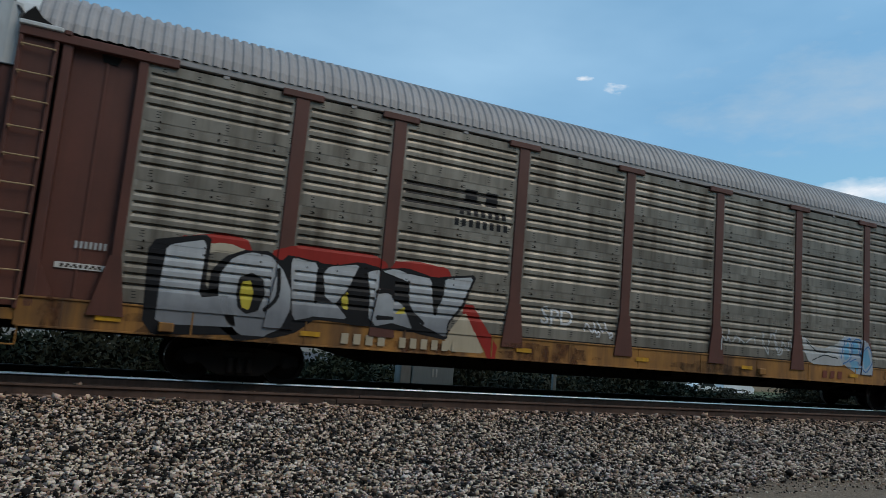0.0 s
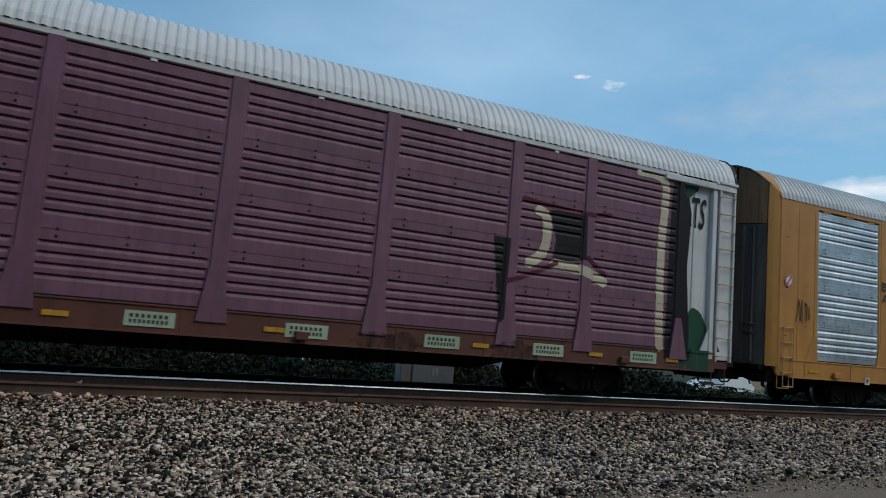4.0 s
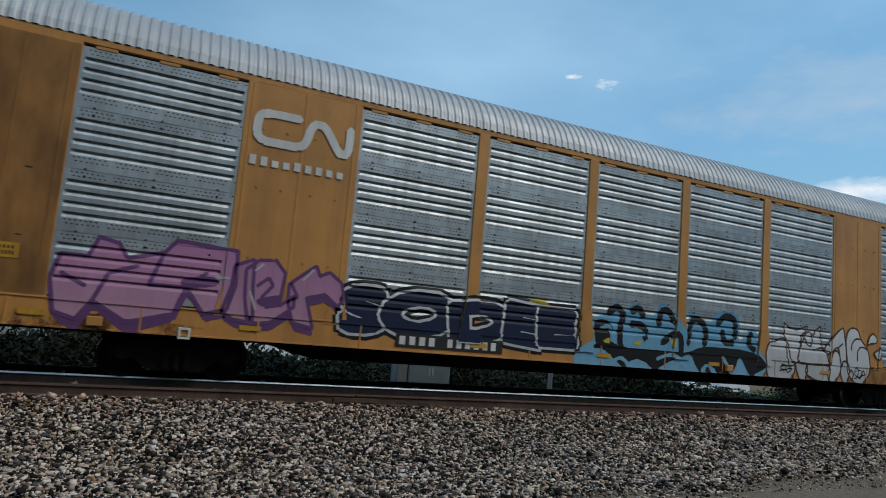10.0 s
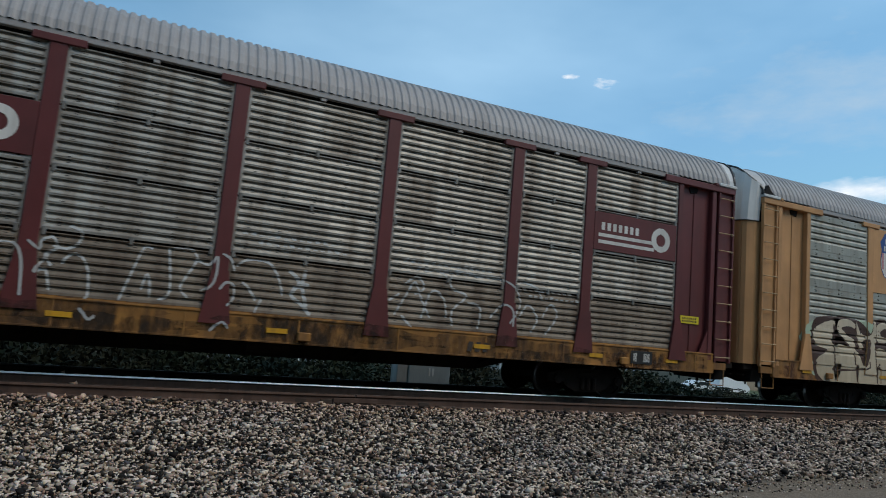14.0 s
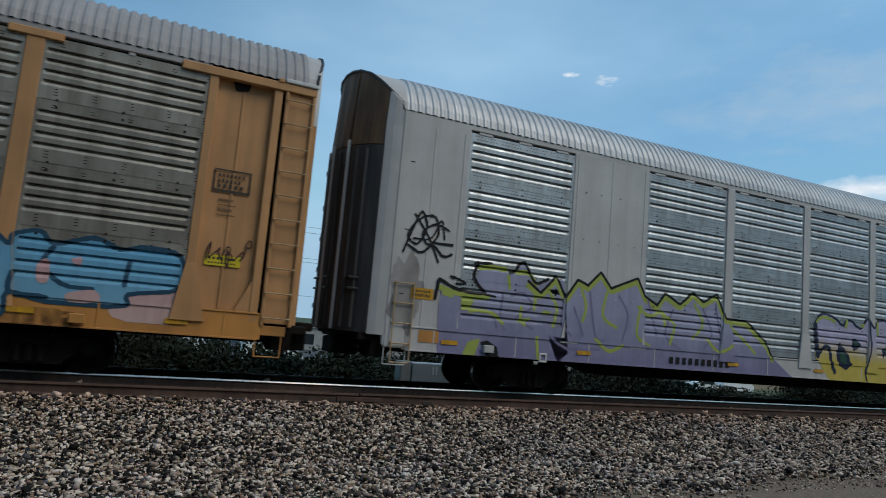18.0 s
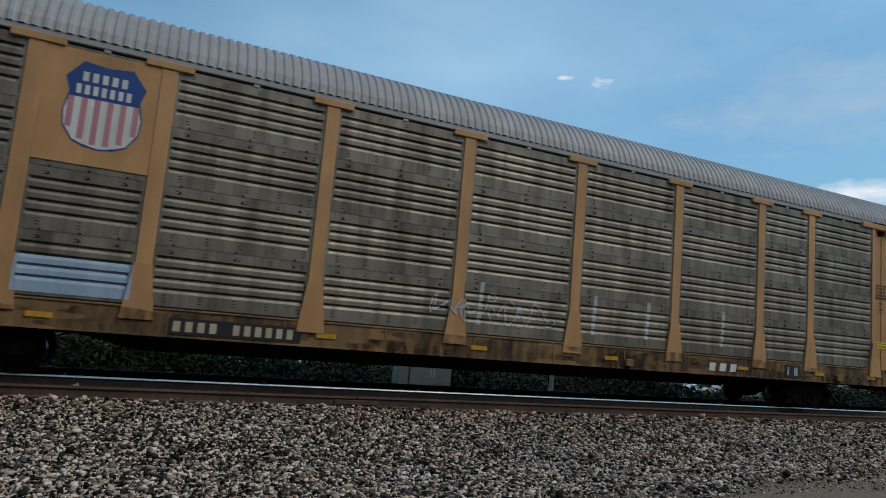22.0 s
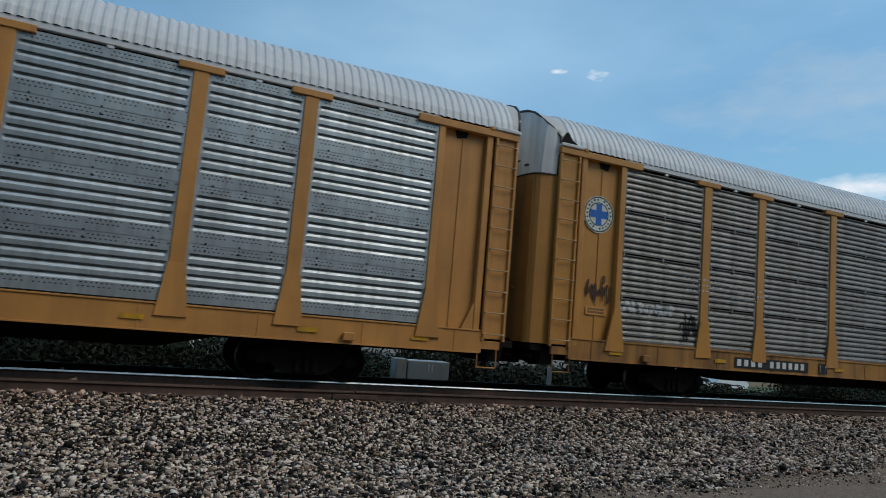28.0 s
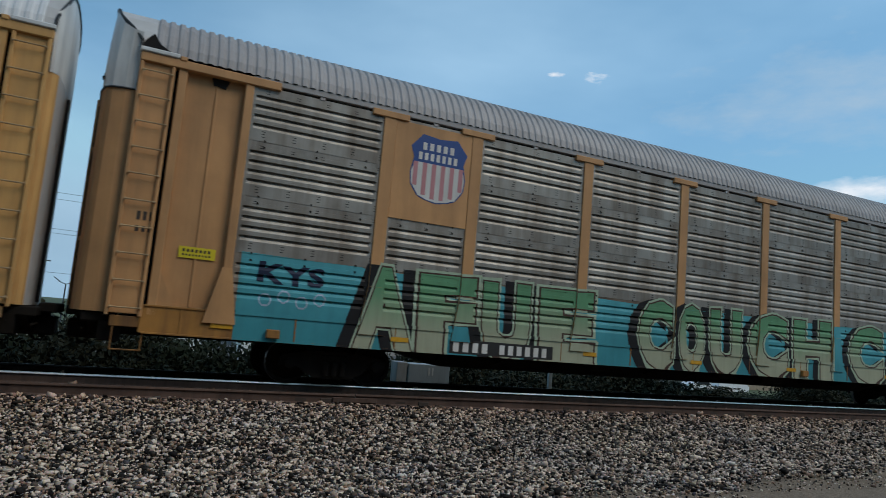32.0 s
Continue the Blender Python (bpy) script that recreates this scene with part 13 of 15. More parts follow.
# brown car with the script banner
for x0, x1, z0 in ((1.62, 4.38, 4.70), (4.65, 7.36, 4.60)):
    y15 = carrier_panel(15, x0, x1, z0, 5.46, BROWN)
put(15, "banner_bars", word(2.35, 4.25, 5.03, 5.24, 8, 0.18, 0.25), MARK_WHITE, 0.004, "white script banner bars", flat=-1.518)
put(15, "banner_bars", word(4.85, 7.15, 4.80, 5.22, 7, 0.18, 0.35), MARK_WHITE, 0.004, "white script banner bars", flat=-1.518)
put(15, "banner_line", [loop([(2.25, 4.98), (4.9, 4.93), (4.9, 5.02), (2.55, 5.04), (2.2, 5.10)])], MARK_WHITE, 0.010, flat=-1.535)
put(15, "graffiti_letters", [plump([(9.67, 1.83), (9.65, 2.39), (9.85, 2.57), (10.21, 2.49), (10.56, 2.51), (10.88, 2.47), (11.14, 2.44), (11.73, 2.59), (12.26, 2.54), (12.37, 2.33), (12.38, 1.97), (12.6, 1.77), (12.55, 1.28), (12.3, 1.14), (11.25, 1.06), (10.87, 1.13), (10.47, 1.1), (9.69, 1.11), (9.72, 1.56)])], NAVY, 0.006, "navy bubble graffiti letters with white edges", whole=True)
put(15, "graffiti_linework", brush([(9.68, 1.78), (9.65, 2.43), (9.89, 2.56), (10.21, 2.46), (10.32, 2.13), (10.15, 1.91), (9.87, 1.87), (9.88, 1.67)], 0.05) + brush([(9.92, 1.51), (10.24, 1.57), (10.35, 1.78), (10.19, 1.91)], 0.05) + brush([(9.68, 1.22), (9.71, 1.37), (10.07, 1.51), (10.19, 1.32), (10.08, 1.09), (9.74, 1.11), (9.68, 1.22)], 0.05) + brush([(10.31, 2.52), (10.58, 2.31), (10.72, 1.98), (10.69, 1.47), (10.47, 1.15), (10.87, 1.16), (10.98, 1.4), (10.95, 1.91), (10.79, 2.09), (11.02, 2.14)], 0.05) + brush([(10.44, 2.07), (10.44, 1.54)], 0.05) + brush([(10.56, 2.45), (10.79, 2.44), (10.98, 2.5), (11.18, 2.4), (11.08, 2.02), (11.34, 1.85), (11.22, 1.27), (11.24, 1.08), (11.67, 1.05), (11.88, 1.44), (11.73, 1.74), (11.4, 1.7)], 0.05), SNOW, 0.009)
put(15, "graffiti_linework", brush([(11.17, 2.45), (11.73, 2.55), (11.79, 2.11), (11.8, 1.59)], 0.05) + brush([(11.45, 2.28), (11.47, 1.96)], 0.05) + brush([(11.75, 2.37), (11.98, 2.56), (12.31, 2.44), (12.36, 1.97), (11.86, 1.9)], 0.05) + brush([(11.91, 2.31), (12.03, 2.17), (12.2, 2.19)], 0.05) + brush([(11.86, 1.74), (12.11, 1.93), (12.53, 1.87), (12.62, 1.56), (12.45, 1.17), (12.0, 1.17)], 0.05) + brush([(9.68, 1.78), (9.64, 1.6), (9.71, 1.55)], 0.05), SNOW, 0.009)
for x0, x1, s in ((-12.2, -9.8, 3), (-9.2, -7.7, 4), (-7.2, -4.8, 5), (-4.2, -1.8, 6), (-1.2, 1.2, 7), (1.8, 4.2, 8), (4.8, 9.3, 9)):
    scrawl(15, x0, x1, 1.40, 2.05, GHOST if s % 2 else SAND, max(2, int((x1 - x0) * 1.2)), 0.04, s)
for x, m in ((-9.5, CREAM), (-7.5, GHOST), (-4.5, ROSE), (-1.5, CREAM), (4.5, GHOST)):
    put(15, "peeling_patch", [round_patch(x - 0.14, x + 0.14, 1.2, 2.1, int(abs(x) * 5), 0.2, 24, 3)], m, 0.005)
for x0, z0, n in ((-11.8, 3.1, 12), (-6.6, 3.0, 14), (2.2, 3.0, 12)):
    put(15, "panel_scuffing", word(x0, x0 + n * 0.15, z0, z0 + 0.06, n, 0, 0.6) + word(x0 + 0.3, x0 + n * 0.17, z0 - 0.14, z0 - 0.08, n, 0, 0.6) + word(x0 + 0.1, x0 + n * 0.13, z0 - 0.28, z0 - 0.22, n, 0, 0.6), GHOST, 0.004)
sill_marks(15, -8.5, -5.6, 0.90, 1.10)
sill_marks(15, -4.9, -4.65, 0.92, 1.10)
owner_marks(15, 5.7, 6.5)
data_box(15, 12.85, 3.72)
scrawl(15, 12.6, 13.2, 2.5, 2.7, SNOW, 2, 0.06, 4)
notice(15, 12.85, 1.75, 0.6, 0.2, CREAM)
put(15, "graffiti_tag", lettering("DIST", -13.2, -12.65, 4.0, 4.28, 0.006, seed=3), MAUVE, 0.004, "thin mauve tag", flat=-1.402)
put(15, "graffiti_tag", stroke([(-13.12, 3.85), (-13.2, 3.3), (-12.95, 3.42)], 0.05) + stroke([(-12.92, 3.72), (-12.98, 3.42), (-12.82, 3.42), (-12.8, 3.72), (-12.66, 3.66), (-12.76, 3.52), (-12.58, 3.36)], 0.05) + stroke([(-12.56, 3.72), (-12.48, 3.5), (-12.5, 3.4)], 0.05) + stroke([(-13.22, 3.24), (-12.5, 3.34)], 0.04), SNOW, 0.004, "white dripping tag", flat=-1.402)
put(15, "graffiti_tag", lettering("TME", -13.2, -12.7, 2.92, 3.16, 0.012, seed=5), SNOW, 0.004, flat=-1.402)
put(15, "graffiti_tag", lettering("TME", -13.25, -12.6, 2.3, 2.55, 0.02, seed=8), SNOW, 0.004, flat=-1.402)
put(15, "graffiti_tag", stroke([(-13.2, 4.6), (-12.9, 4.75), (-13.05, 4.45), (-12.7, 4.6), (-12.85, 4.4)], 0.04) + stroke([(-13.1, 2.8), (-12.8, 2.7), (-13.0, 2.62), (-12.65, 2.66)], 0.04), MAROON, 0.004, flat=-1.402)
rnd15 = random.Random(15)
for i in range(34):
    cx, cz, r, a0 = -12.1 + i * 0.52 + rnd15.uniform(-0.2, 0.2), rnd15.uniform(1.15, 1.75), rnd15.uniform(0.16, 0.42), rnd15.uniform(0, 6)
    put(15, "graffiti_curl", stroke([(cx + r * (1 - j * 0.05) * math.cos(a0 + j * 0.5), max(1.34, cz + r * (1 - j * 0.05) * math.sin(a0 + j * 0.5))) for j in range(rnd15.randint(5, 10))], 0.035), (SAND, GHOST, GHOST)[i % 3], 0.016)
notice(15, -12.9, 2.05)
put(15, "graffiti_curl", brush([(-14.24, 1.65), (-14.14, 1.93), (-13.89, 1.99), (-13.8, 1.7), (-13.96, 1.38)], 0.055) + brush([(-13.9, 1.84), (-13.66, 2.02), (-13.43, 1.74), (-13.58, 1.42)], 0.055) + brush([(-13.73, 1.48), (-13.39, 1.62), (-13.19, 1.38)], 0.055) + brush([(-12.69, 1.98), (-12.41, 2.25), (-12.15, 2.04), (-12.2, 1.55)], 0.055) + brush([(-12.78, 1.5), (-12.5, 1.71), (-12.29, 1.47)], 0.055) + brush([(-9.85, 2.3), (-9.64, 2.49), (-9.44, 1.99), (-9.62, 1.46)], 0.055) + brush([(-7.83, 2.25), (-7.57, 2.46), (-7.61, 1.72)], 0.055) + brush([(-4.8, 2.66), (-4.57, 2.89), (-4.62, 1.88)], 0.055), CREAM, 0.006)
put(15, "graffiti_curl", brush([(-12.07, 2.05), (-11.76, 2.21), (-11.57, 1.94), (-11.86, 1.67)], 0.045) + brush([(-11.37, 1.63), (-11.09, 2.16), (-10.78, 1.69)], 0.045) + brush([(-10.64, 2.04), (-10.21, 2.26), (-10.07, 1.76), (-10.5, 1.55)], 0.045) + brush([(-9.25, 2.01), (-8.8, 2.33), (-8.46, 1.91)], 0.045) + brush([(-8.23, 1.66), (-7.86, 2.15)], 0.045) + brush([(-7.32, 2.02), (-6.8, 2.45), (-6.31, 2.02)], 0.045) + brush([(-6.07, 1.85), (-5.52, 2.39), (-5.12, 1.94)], 0.045) + brush([(-4.13, 2.13), (-3.5, 2.64), (-3.06, 2.12)], 0.045) + brush([(-2.81, 2.46), (-2.11, 2.69)], 0.045), GHOST, 0.006)

# yellow car with white rounded graffiti
y16 = carrier_panel(16, -9.38, -7.63, 3.60, 5.44, ORANGE)
shield(16, -8.86, -7.98, 4.36, 5.28, y16)
motto(16, -9.25, -7.75, 3.88, 4.0, y16)
lobes(16, (-12.1, -11.2, -10.75, -9.95, -9.5), (2.42, 2.38, 2.42, 2.36), SNOW, INK, 67)
lobes(16, (-9.3, -8.5), (2.38,), SNOW, INK, 69)
put(16, "graffiti_letters", [circle(-8.08, 1.82, 0.36)], SNOW, 0.0075, "round white graffiti shape")
put(16, "graffiti_linework", [circle(-8.08, 1.82, 0.40) + circle(-8.08, 1.82, 0.34)], INK, 0.009)
scrawl(16, -8.3, -7.85, 1.65, 2.0, INK, 2, 0.05, 9)
lobes(16, (-7.4, -6.6, -5.6, -5.1, -4.65, -3.75, -3.4, -2.65), (2.42, 2.46, 2.40, 2.36, 2.46, 2.36, 2.42), SNOW, INK, 71)
lobes(16, (-2.5, -1.5), (2.18,), SNOW, INK, 72)
lobes(16, (-1.3, -0.8, -0.35, 0.2, 0.8), (2.2, 2.1, 2.22, 2.15), SNOW, INK, 73)
sill_marks(16, -8.5, -5.8)
scrawl(16, -13.3, -12.6, 2.4, 2.9, FOREST, 2, 0.05, 5)
put(16, "warning_disc", [circle(-13.8, 2.3, 0.12) + circle(-13.8, 2.3, 0.09)], MARK_WHITE, 0.004, flat=-1.497)

# yellow car with round emblems
round_emblem(17, -12.93, 4.22, 0.44, -1.42)
round_emblem(17, 12.88, 4.20, 0.44, -1.42)
put(17, "graffiti_letters", [plump([(-1.36, 1.02), (-1.25, 1.58), (-0.92, 1.9), (-0.52, 1.99), (-0.27, 1.77), (-0.04, 1.95), (0.72, 2.04), (1.34, 1.99), (1.58, 2.1), (2.1, 2.1), (2.33, 1.76), (2.18, 1.5), (2.59, 1.41), (2.73, 1.11), (2.52, 0.81), (-1.36, 0.83)])], GHOST, 0.005, "pale grey graffiti letters with a black edge", whole=True)
put(17, "graffiti_stroke", brush([(-1.21, 1.64), (-0.92, 1.93), (-0.48, 1.95), (-0.28, 1.68), (-0.39, 1.13)], 0.1) + brush([(-0.73, 1.48), (-1.02, 1.19), (-0.82, 1.12), (-0.7, 1.47)], 0.1) + brush([(-0.03, 1.93), (0.68, 1.99)], 0.1) + brush([(0.08, 1.55), (0.0, 1.12)], 0.1) + brush([(0.36, 1.52), (0.64, 1.78), (0.55, 1.95)], 0.1) + brush([(0.49, 1.4), (0.8, 1.86), (1.1, 2.04)], 0.1) + brush([(0.91, 1.38), (1.33, 1.61)], 0.1) + brush([(1.41, 1.97), (1.78, 2.11), (2.2, 1.94), (2.29, 1.7), (2.04, 1.48), (1.65, 1.51)], 0.1) + brush([(1.92, 1.34), (2.44, 1.4), (2.68, 1.17), (2.57, 0.83)], 0.1) + brush([(-1.39, 1.02), (-1.32, 0.86)], 0.1) + brush([(-0.48, 0.95), (-0.39, 1.1), (0.43, 0.94)], 0.1) + brush([(0.99, 1.22), (1.44, 1.07), (1.34, 0.88)], 0.1), INK, 0.0075)
put(17, "graffiti_shadow", [plump([(-1.05, 1.24), (-0.76, 1.49), (-0.69, 1.39), (-0.88, 1.12)])], INK, 0.0082, whole=True)
put(17, "graffiti_shadow", [plump([(0.33, 1.51), (0.65, 1.6), (0.61, 1.42), (0.38, 1.37)])], INK, 0.0082, whole=True)
put(17, "graffiti_shadow", [plump([(1.14, 1.53), (1.38, 1.61), (1.67, 1.27), (1.36, 1.25)])], INK, 0.0082, whole=True)
patch(17, 6.2, 7.4, 1.2, 2.5, GHOST, 5, 0.15, 2.2)
wild(17, 7.4, 9.2, 1.3, 2.4, 4, [GHOST], SLATE, None, 77, 0.1)
scrawl(17, -13.2, -12.5, 2.1, 2.7, UMBER, 3, 0.045, 5)
notice(17, -12.85, 1.95, 0.6, 0.2, ORANGE)
scrawl(17, -12.1, -10.6, 1.9, 2.3, GHOST, 4, 0.10, 3)
scrawl(17, -10.3, -9.7, 1.4, 2.2, INK, 2, 0.05, 7)
for x0, z0, n in ((-10.2, 3.0, 9), (-8.6, 2.9, 8), (-4.2, 2.9, 12), (-1.2, 2.9, 12), (2.0, 2.8, 12), (5.0, 2.7, 12), (8.0, 2.6, 10)):
    put(17, "panel_scuffing", word(x0, x0 + n * 0.15, z0, z0 + 0.06, n, 0, 0.6) + word(x0 + 0.3, x0 + n * 0.17, z0 - 0.14, z0 - 0.08, n, 0, 0.6) + word(x0 + 0.1, x0 + n * 0.13, z0 - 0.28, z0 - 0.22, n, 0, 0.6), GHOST, 0.004)
sill_marks(17, -8.3, -5.6)
sill_marks(17, -5.0, -4.8, 0.92, 1.1)
owner_marks(17, 5.5, 6.1)
data_box(17, 12.85, 3.3, mat=MARK_DARK)
put(17, "graffiti_tag", brush([(12.63, 2.01), (12.62, 2.34), (12.77, 2.33), (12.78, 2.21), (12.64, 2.18), (12.8, 2.15), (12.79, 2.01), (12.63, 2.01)], 0.035) + brush([(12.88, 2.41), (12.91, 2.04)], 0.035) + brush([(12.88, 2.22), (13.07, 2.28)], 0.035) + brush([(13.04, 2.52), (13.11, 2.1)], 0.035) + brush([(13.15, 2.1), (13.12, 2.5), (13.32, 2.5), (13.33, 2.34), (13.16, 2.29), (13.41, 2.26), (13.41, 2.12), (13.15, 2.1)], 0.035), INK, 0.006)

# yellow car with crowded graffiti
put(18, "graffiti_background", brush([(-9.16, 2.41), (-8.7, 2.42)], 0.24) + brush([(-8.14, 2.36), (-7.68, 2.34)], 0.24) + brush([(-6.46, 2.34), (-6.07, 2.37)], 0.24) + brush([(-5.2, 2.19), (-4.56, 1.79), (-4.44, 1.48)], 0.24) + brush([(-10.04, 2.32), (-10.36, 2.38), (-10.84, 2.36)], 0.24), ROSE, 0.0035)
put(18, "graffiti_letters", [crisp([(-12.43, 1.92), (-12.11, 2.27), (-11.63, 2.19), (-11.19, 2.47), (-10.63, 2.4), (-9.95, 2.29), (-9.56, 2.53), (-9.24, 2.34), (-8.99, 2.26), (-8.31, 2.49), (-7.85, 2.17), (-7.44, 2.36), (-6.7, 2.49), (-6.27, 2.31), (-5.27, 2.39), (-4.96, 2.1), (-4.61, 1.31), (-5.11, 0.95), (-9.74, 0.82), (-12.28, 0.92)])], INK, 0.005, "black wild-style graffiti with lime edges", whole=True)
put(18, "graffiti_letter", [crisp([(-9.75, 1.35), (-9.86, 2.14), (-9.67, 2.44), (-9.5, 2.42), (-9.28, 2.24), (-9.19, 1.56), (-9.31, 1.47), (-9.46, 2.02), (-9.6, 2.06), (-9.56, 1.47)])], DUSK, 0.0065, whole=True)
put(18, "graffiti_letter", [crisp([(-9.23, 2.05), (-9.07, 2.2), (-8.48, 2.26), (-8.34, 2.42), (-8.2, 2.1), (-7.88, 2.05), (-7.69, 1.52), (-8.26, 1.23), (-8.59, 1.02), (-8.9, 1.11), (-9.19, 1.39)])], SKY_INK, 0.0065, whole=True)
put(18, "graffiti_letter", [crisp([(-7.83, 2.18), (-7.62, 2.31), (-7.1, 2.34), (-7.21, 2.12), (-7.49, 2.0), (-7.19, 1.86), (-7.23, 1.64), (-7.02, 1.52), (-7.14, 1.42), (-7.56, 1.42), (-7.63, 1.76)])], BLUE_MID, 0.007, whole=True)
put(18, "graffiti_letter", [crisp([(-9.15, 1.84), (-8.93, 1.99), (-8.34, 2.09), (-8.39, 1.91), (-8.91, 1.75)])], BLUE_MID, 0.0072, whole=True)
put(18, "graffiti_letter", [crisp([(-9.08, 1.4), (-8.64, 1.22), (-8.38, 1.3), (-8.65, 1.03), (-8.9, 1.11)])], BLUE_MID, 0.0072, whole=True)
put(18, "graffiti_letter", [crisp([(-8.18, 1.93), (-7.87, 2.02), (-7.78, 1.69), (-8.01, 1.49)])], BLUE_MID, 0.0072, whole=True)
put(18, "graffiti_letter", [crisp([(-11.32, 1.36), (-11.1, 1.64), (-10.99, 1.89), (-10.94, 1.95), (-10.77, 1.72), (-10.54, 1.54), (-10.3, 1.46), (-10.47, 1.39), (-10.83, 1.56), (-11.03, 1.51), (-11.23, 1.3)])], LIME_PALE, 0.008, whole=True)
put(18, "graffiti_letter", [crisp([(-11.04, 1.85), (-11.07, 2.05), (-10.91, 2.26), (-10.72, 2.2), (-10.72, 2.02), (-10.82, 2.0), (-10.88, 2.16), (-10.97, 2.13), (-10.97, 1.86)])], LIME_PALE, 0.008, whole=True)
put(18, "graffiti_letter", [crisp([(-10.73, 2.12), (-10.62, 2.25), (-10.49, 2.02), (-10.27, 1.93), (-10.03, 1.75), (-9.7, 1.51), (-9.77, 1.34), (-10.03, 1.53), (-10.35, 1.69), (-10.6, 1.88)])], LIME_PALE, 0.008, whole=True)
put(18, "graffiti_letter", [crisp([(-10.38, 1.99), (-10.05, 1.96), (-9.95, 2.16), (-9.86, 1.82), (-10.09, 1.83)])], LIME_PALE, 0.008, whole=True)
put(18, "graffiti_letter", [crisp([(-10.85, 1.35), (-10.67, 1.34), (-10.51, 1.28), (-10.82, 1.27)])], LIME_PALE, 0.008, whole=True)
put(18, "graffiti_letter", [crisp([(-9.74, 2.12), (-9.63, 2.3), (-9.45, 2.28), (-9.36, 2.03), (-9.44, 2.13), (-9.6, 2.2), (-9.69, 2.05)])], LIME_PALE, 0.008, whole=True)
put(18, "graffiti_letter", [crisp([(-9.03, 2.15), (-8.48, 2.23), (-8.49, 2.14), (-8.97, 2.1)])], LIME_PALE, 0.008, whole=True)
put(18, "graffiti_letter", [crisp([(-9.18, 1.61), (-8.89, 1.59), (-8.63, 1.41), (-8.72, 1.3), (-9.01, 1.45)])], LIME_PALE, 0.008, whole=True)
put(18, "graffiti_letter", [crisp([(-8.67, 1.73), (-8.31, 1.8), (-8.15, 1.62), (-8.27, 1.38), (-8.4, 1.43), (-8.33, 1.6), (-8.54, 1.64)])], LIME_PALE, 0.008, whole=True)
put(18, "graffiti_letter", [crisp([(-9.25, 1.17), (-9.14, 1.27), (-9.04, 1.08), (-8.68, 0.95), (-9.25, 0.91)])], LIME_PALE, 0.008, whole=True)
put(18, "graffiti_letter", [crisp([(-8.52, 1.17), (-8.3, 1.19), (-8.27, 0.91), (-8.49, 0.89)])], LIME_PALE, 0.008, whole=True)
put(18, "graffiti_letter", [crisp([(-7.49, 2.05), (-7.08, 2.15), (-6.86, 2.28), (-6.92, 2.11), (-7.2, 2.02)])], LIME_PALE, 0.008, whole=True)
put(18, "graffiti_letter", [crisp([(-7.31, 1.83), (-7.13, 1.93), (-7.02, 1.81), (-7.17, 1.68), (-7.28, 1.72)])], LIME_PALE, 0.008, whole=True)
put(18, "graffiti_letter", [crisp([(-7.61, 1.47), (-7.21, 1.46), (-7.03, 1.59), (-6.94, 1.47), (-7.14, 1.35), (-7.6, 1.37)])], LIME_PALE, 0.008, whole=True)
put(18, "graffiti_letter", [crisp([(-7.87, 1.68), (-7.71, 1.66), (-7.68, 1.35), (-7.92, 1.28)])], LIME_PALE, 0.008, whole=True)
put(18, "graffiti_linework", brush([(-10.53, 2.17), (-10.36, 2.28), (-10.14, 2.21), (-9.93, 2.06)], 0.055) + brush([(-9.89, 1.98), (-9.89, 2.21), (-9.76, 2.31)], 0.055) + brush([(-10.37, 1.92), (-10.48, 2.12), (-10.38, 2.16), (-10.17, 2.05)], 0.055) + brush([(-11.23, 2.14), (-11.13, 2.34), (-10.9, 2.44), (-10.72, 2.36), (-10.66, 2.15)], 0.055) + brush([(-11.43, 2.22), (-11.23, 2.16), (-11.09, 2.31)], 0.055) + brush([(-11.38, 1.92), (-11.2, 1.94), (-11.38, 1.76)], 0.055) + brush([(-9.57, 1.58), (-9.49, 1.64), (-9.19, 1.34)], 0.055) + brush([(-9.4, 2.25), (-9.28, 2.04), (-9.21, 1.61)], 0.055) + brush([(-9.2, 2.08), (-9.01, 2.24), (-8.49, 2.31), (-8.38, 2.48), (-8.23, 2.44)], 0.055) + brush([(-9.85, 1.12), (-9.5, 0.94)], 0.055) + brush([(-11.25, 1.06), (-11.12, 1.23)], 0.055), LIME_PALE, 0.0085)
put(18, "graffiti_linework", brush([(-10.53, 1.49), (-10.21, 1.39), (-9.7, 1.22)], 0.055) + brush([(-7.86, 2.2), (-8.03, 2.04), (-8.46, 2.02), (-8.91, 1.8)], 0.055) + brush([(-7.09, 2.22), (-6.64, 2.42), (-6.43, 2.35), (-6.4, 2.05), (-6.67, 1.97)], 0.055) + brush([(-8.78, 1.1), (-8.27, 1.34)], 0.055), LIME_PALE, 0.0085)
put(18, "graffiti_letter", [crisp([(-6.21, 1.98), (-5.7, 2.18), (-5.48, 2.07), (-5.86, 1.94), (-5.99, 1.69), (-6.18, 1.71), (-6.08, 1.9)])], LIME_PALE, 0.008, whole=True)
put(18, "graffiti_letter", [crisp([(-7.11, 1.88), (-6.67, 1.97), (-6.62, 1.73), (-7.01, 1.71)])], LIME_PALE, 0.008, whole=True)
put(18, "graffiti_letter", [crisp([(-6.81, 1.44), (-6.61, 1.62), (-6.49, 1.49)])], LIME_PALE, 0.008, whole=True)
put(18, "graffiti_letter", [crisp([(-6.18, 1.75), (-6.0, 1.8), (-5.99, 1.64), (-6.13, 1.6)])], LIME_PALE, 0.008, whole=True)
put(18, "graffiti_letter", [crisp([(-5.46, 1.9), (-5.06, 2.03), (-5.15, 1.59), (-5.42, 1.6), (-5.28, 1.78)])], LIME_PALE, 0.008, whole=True)
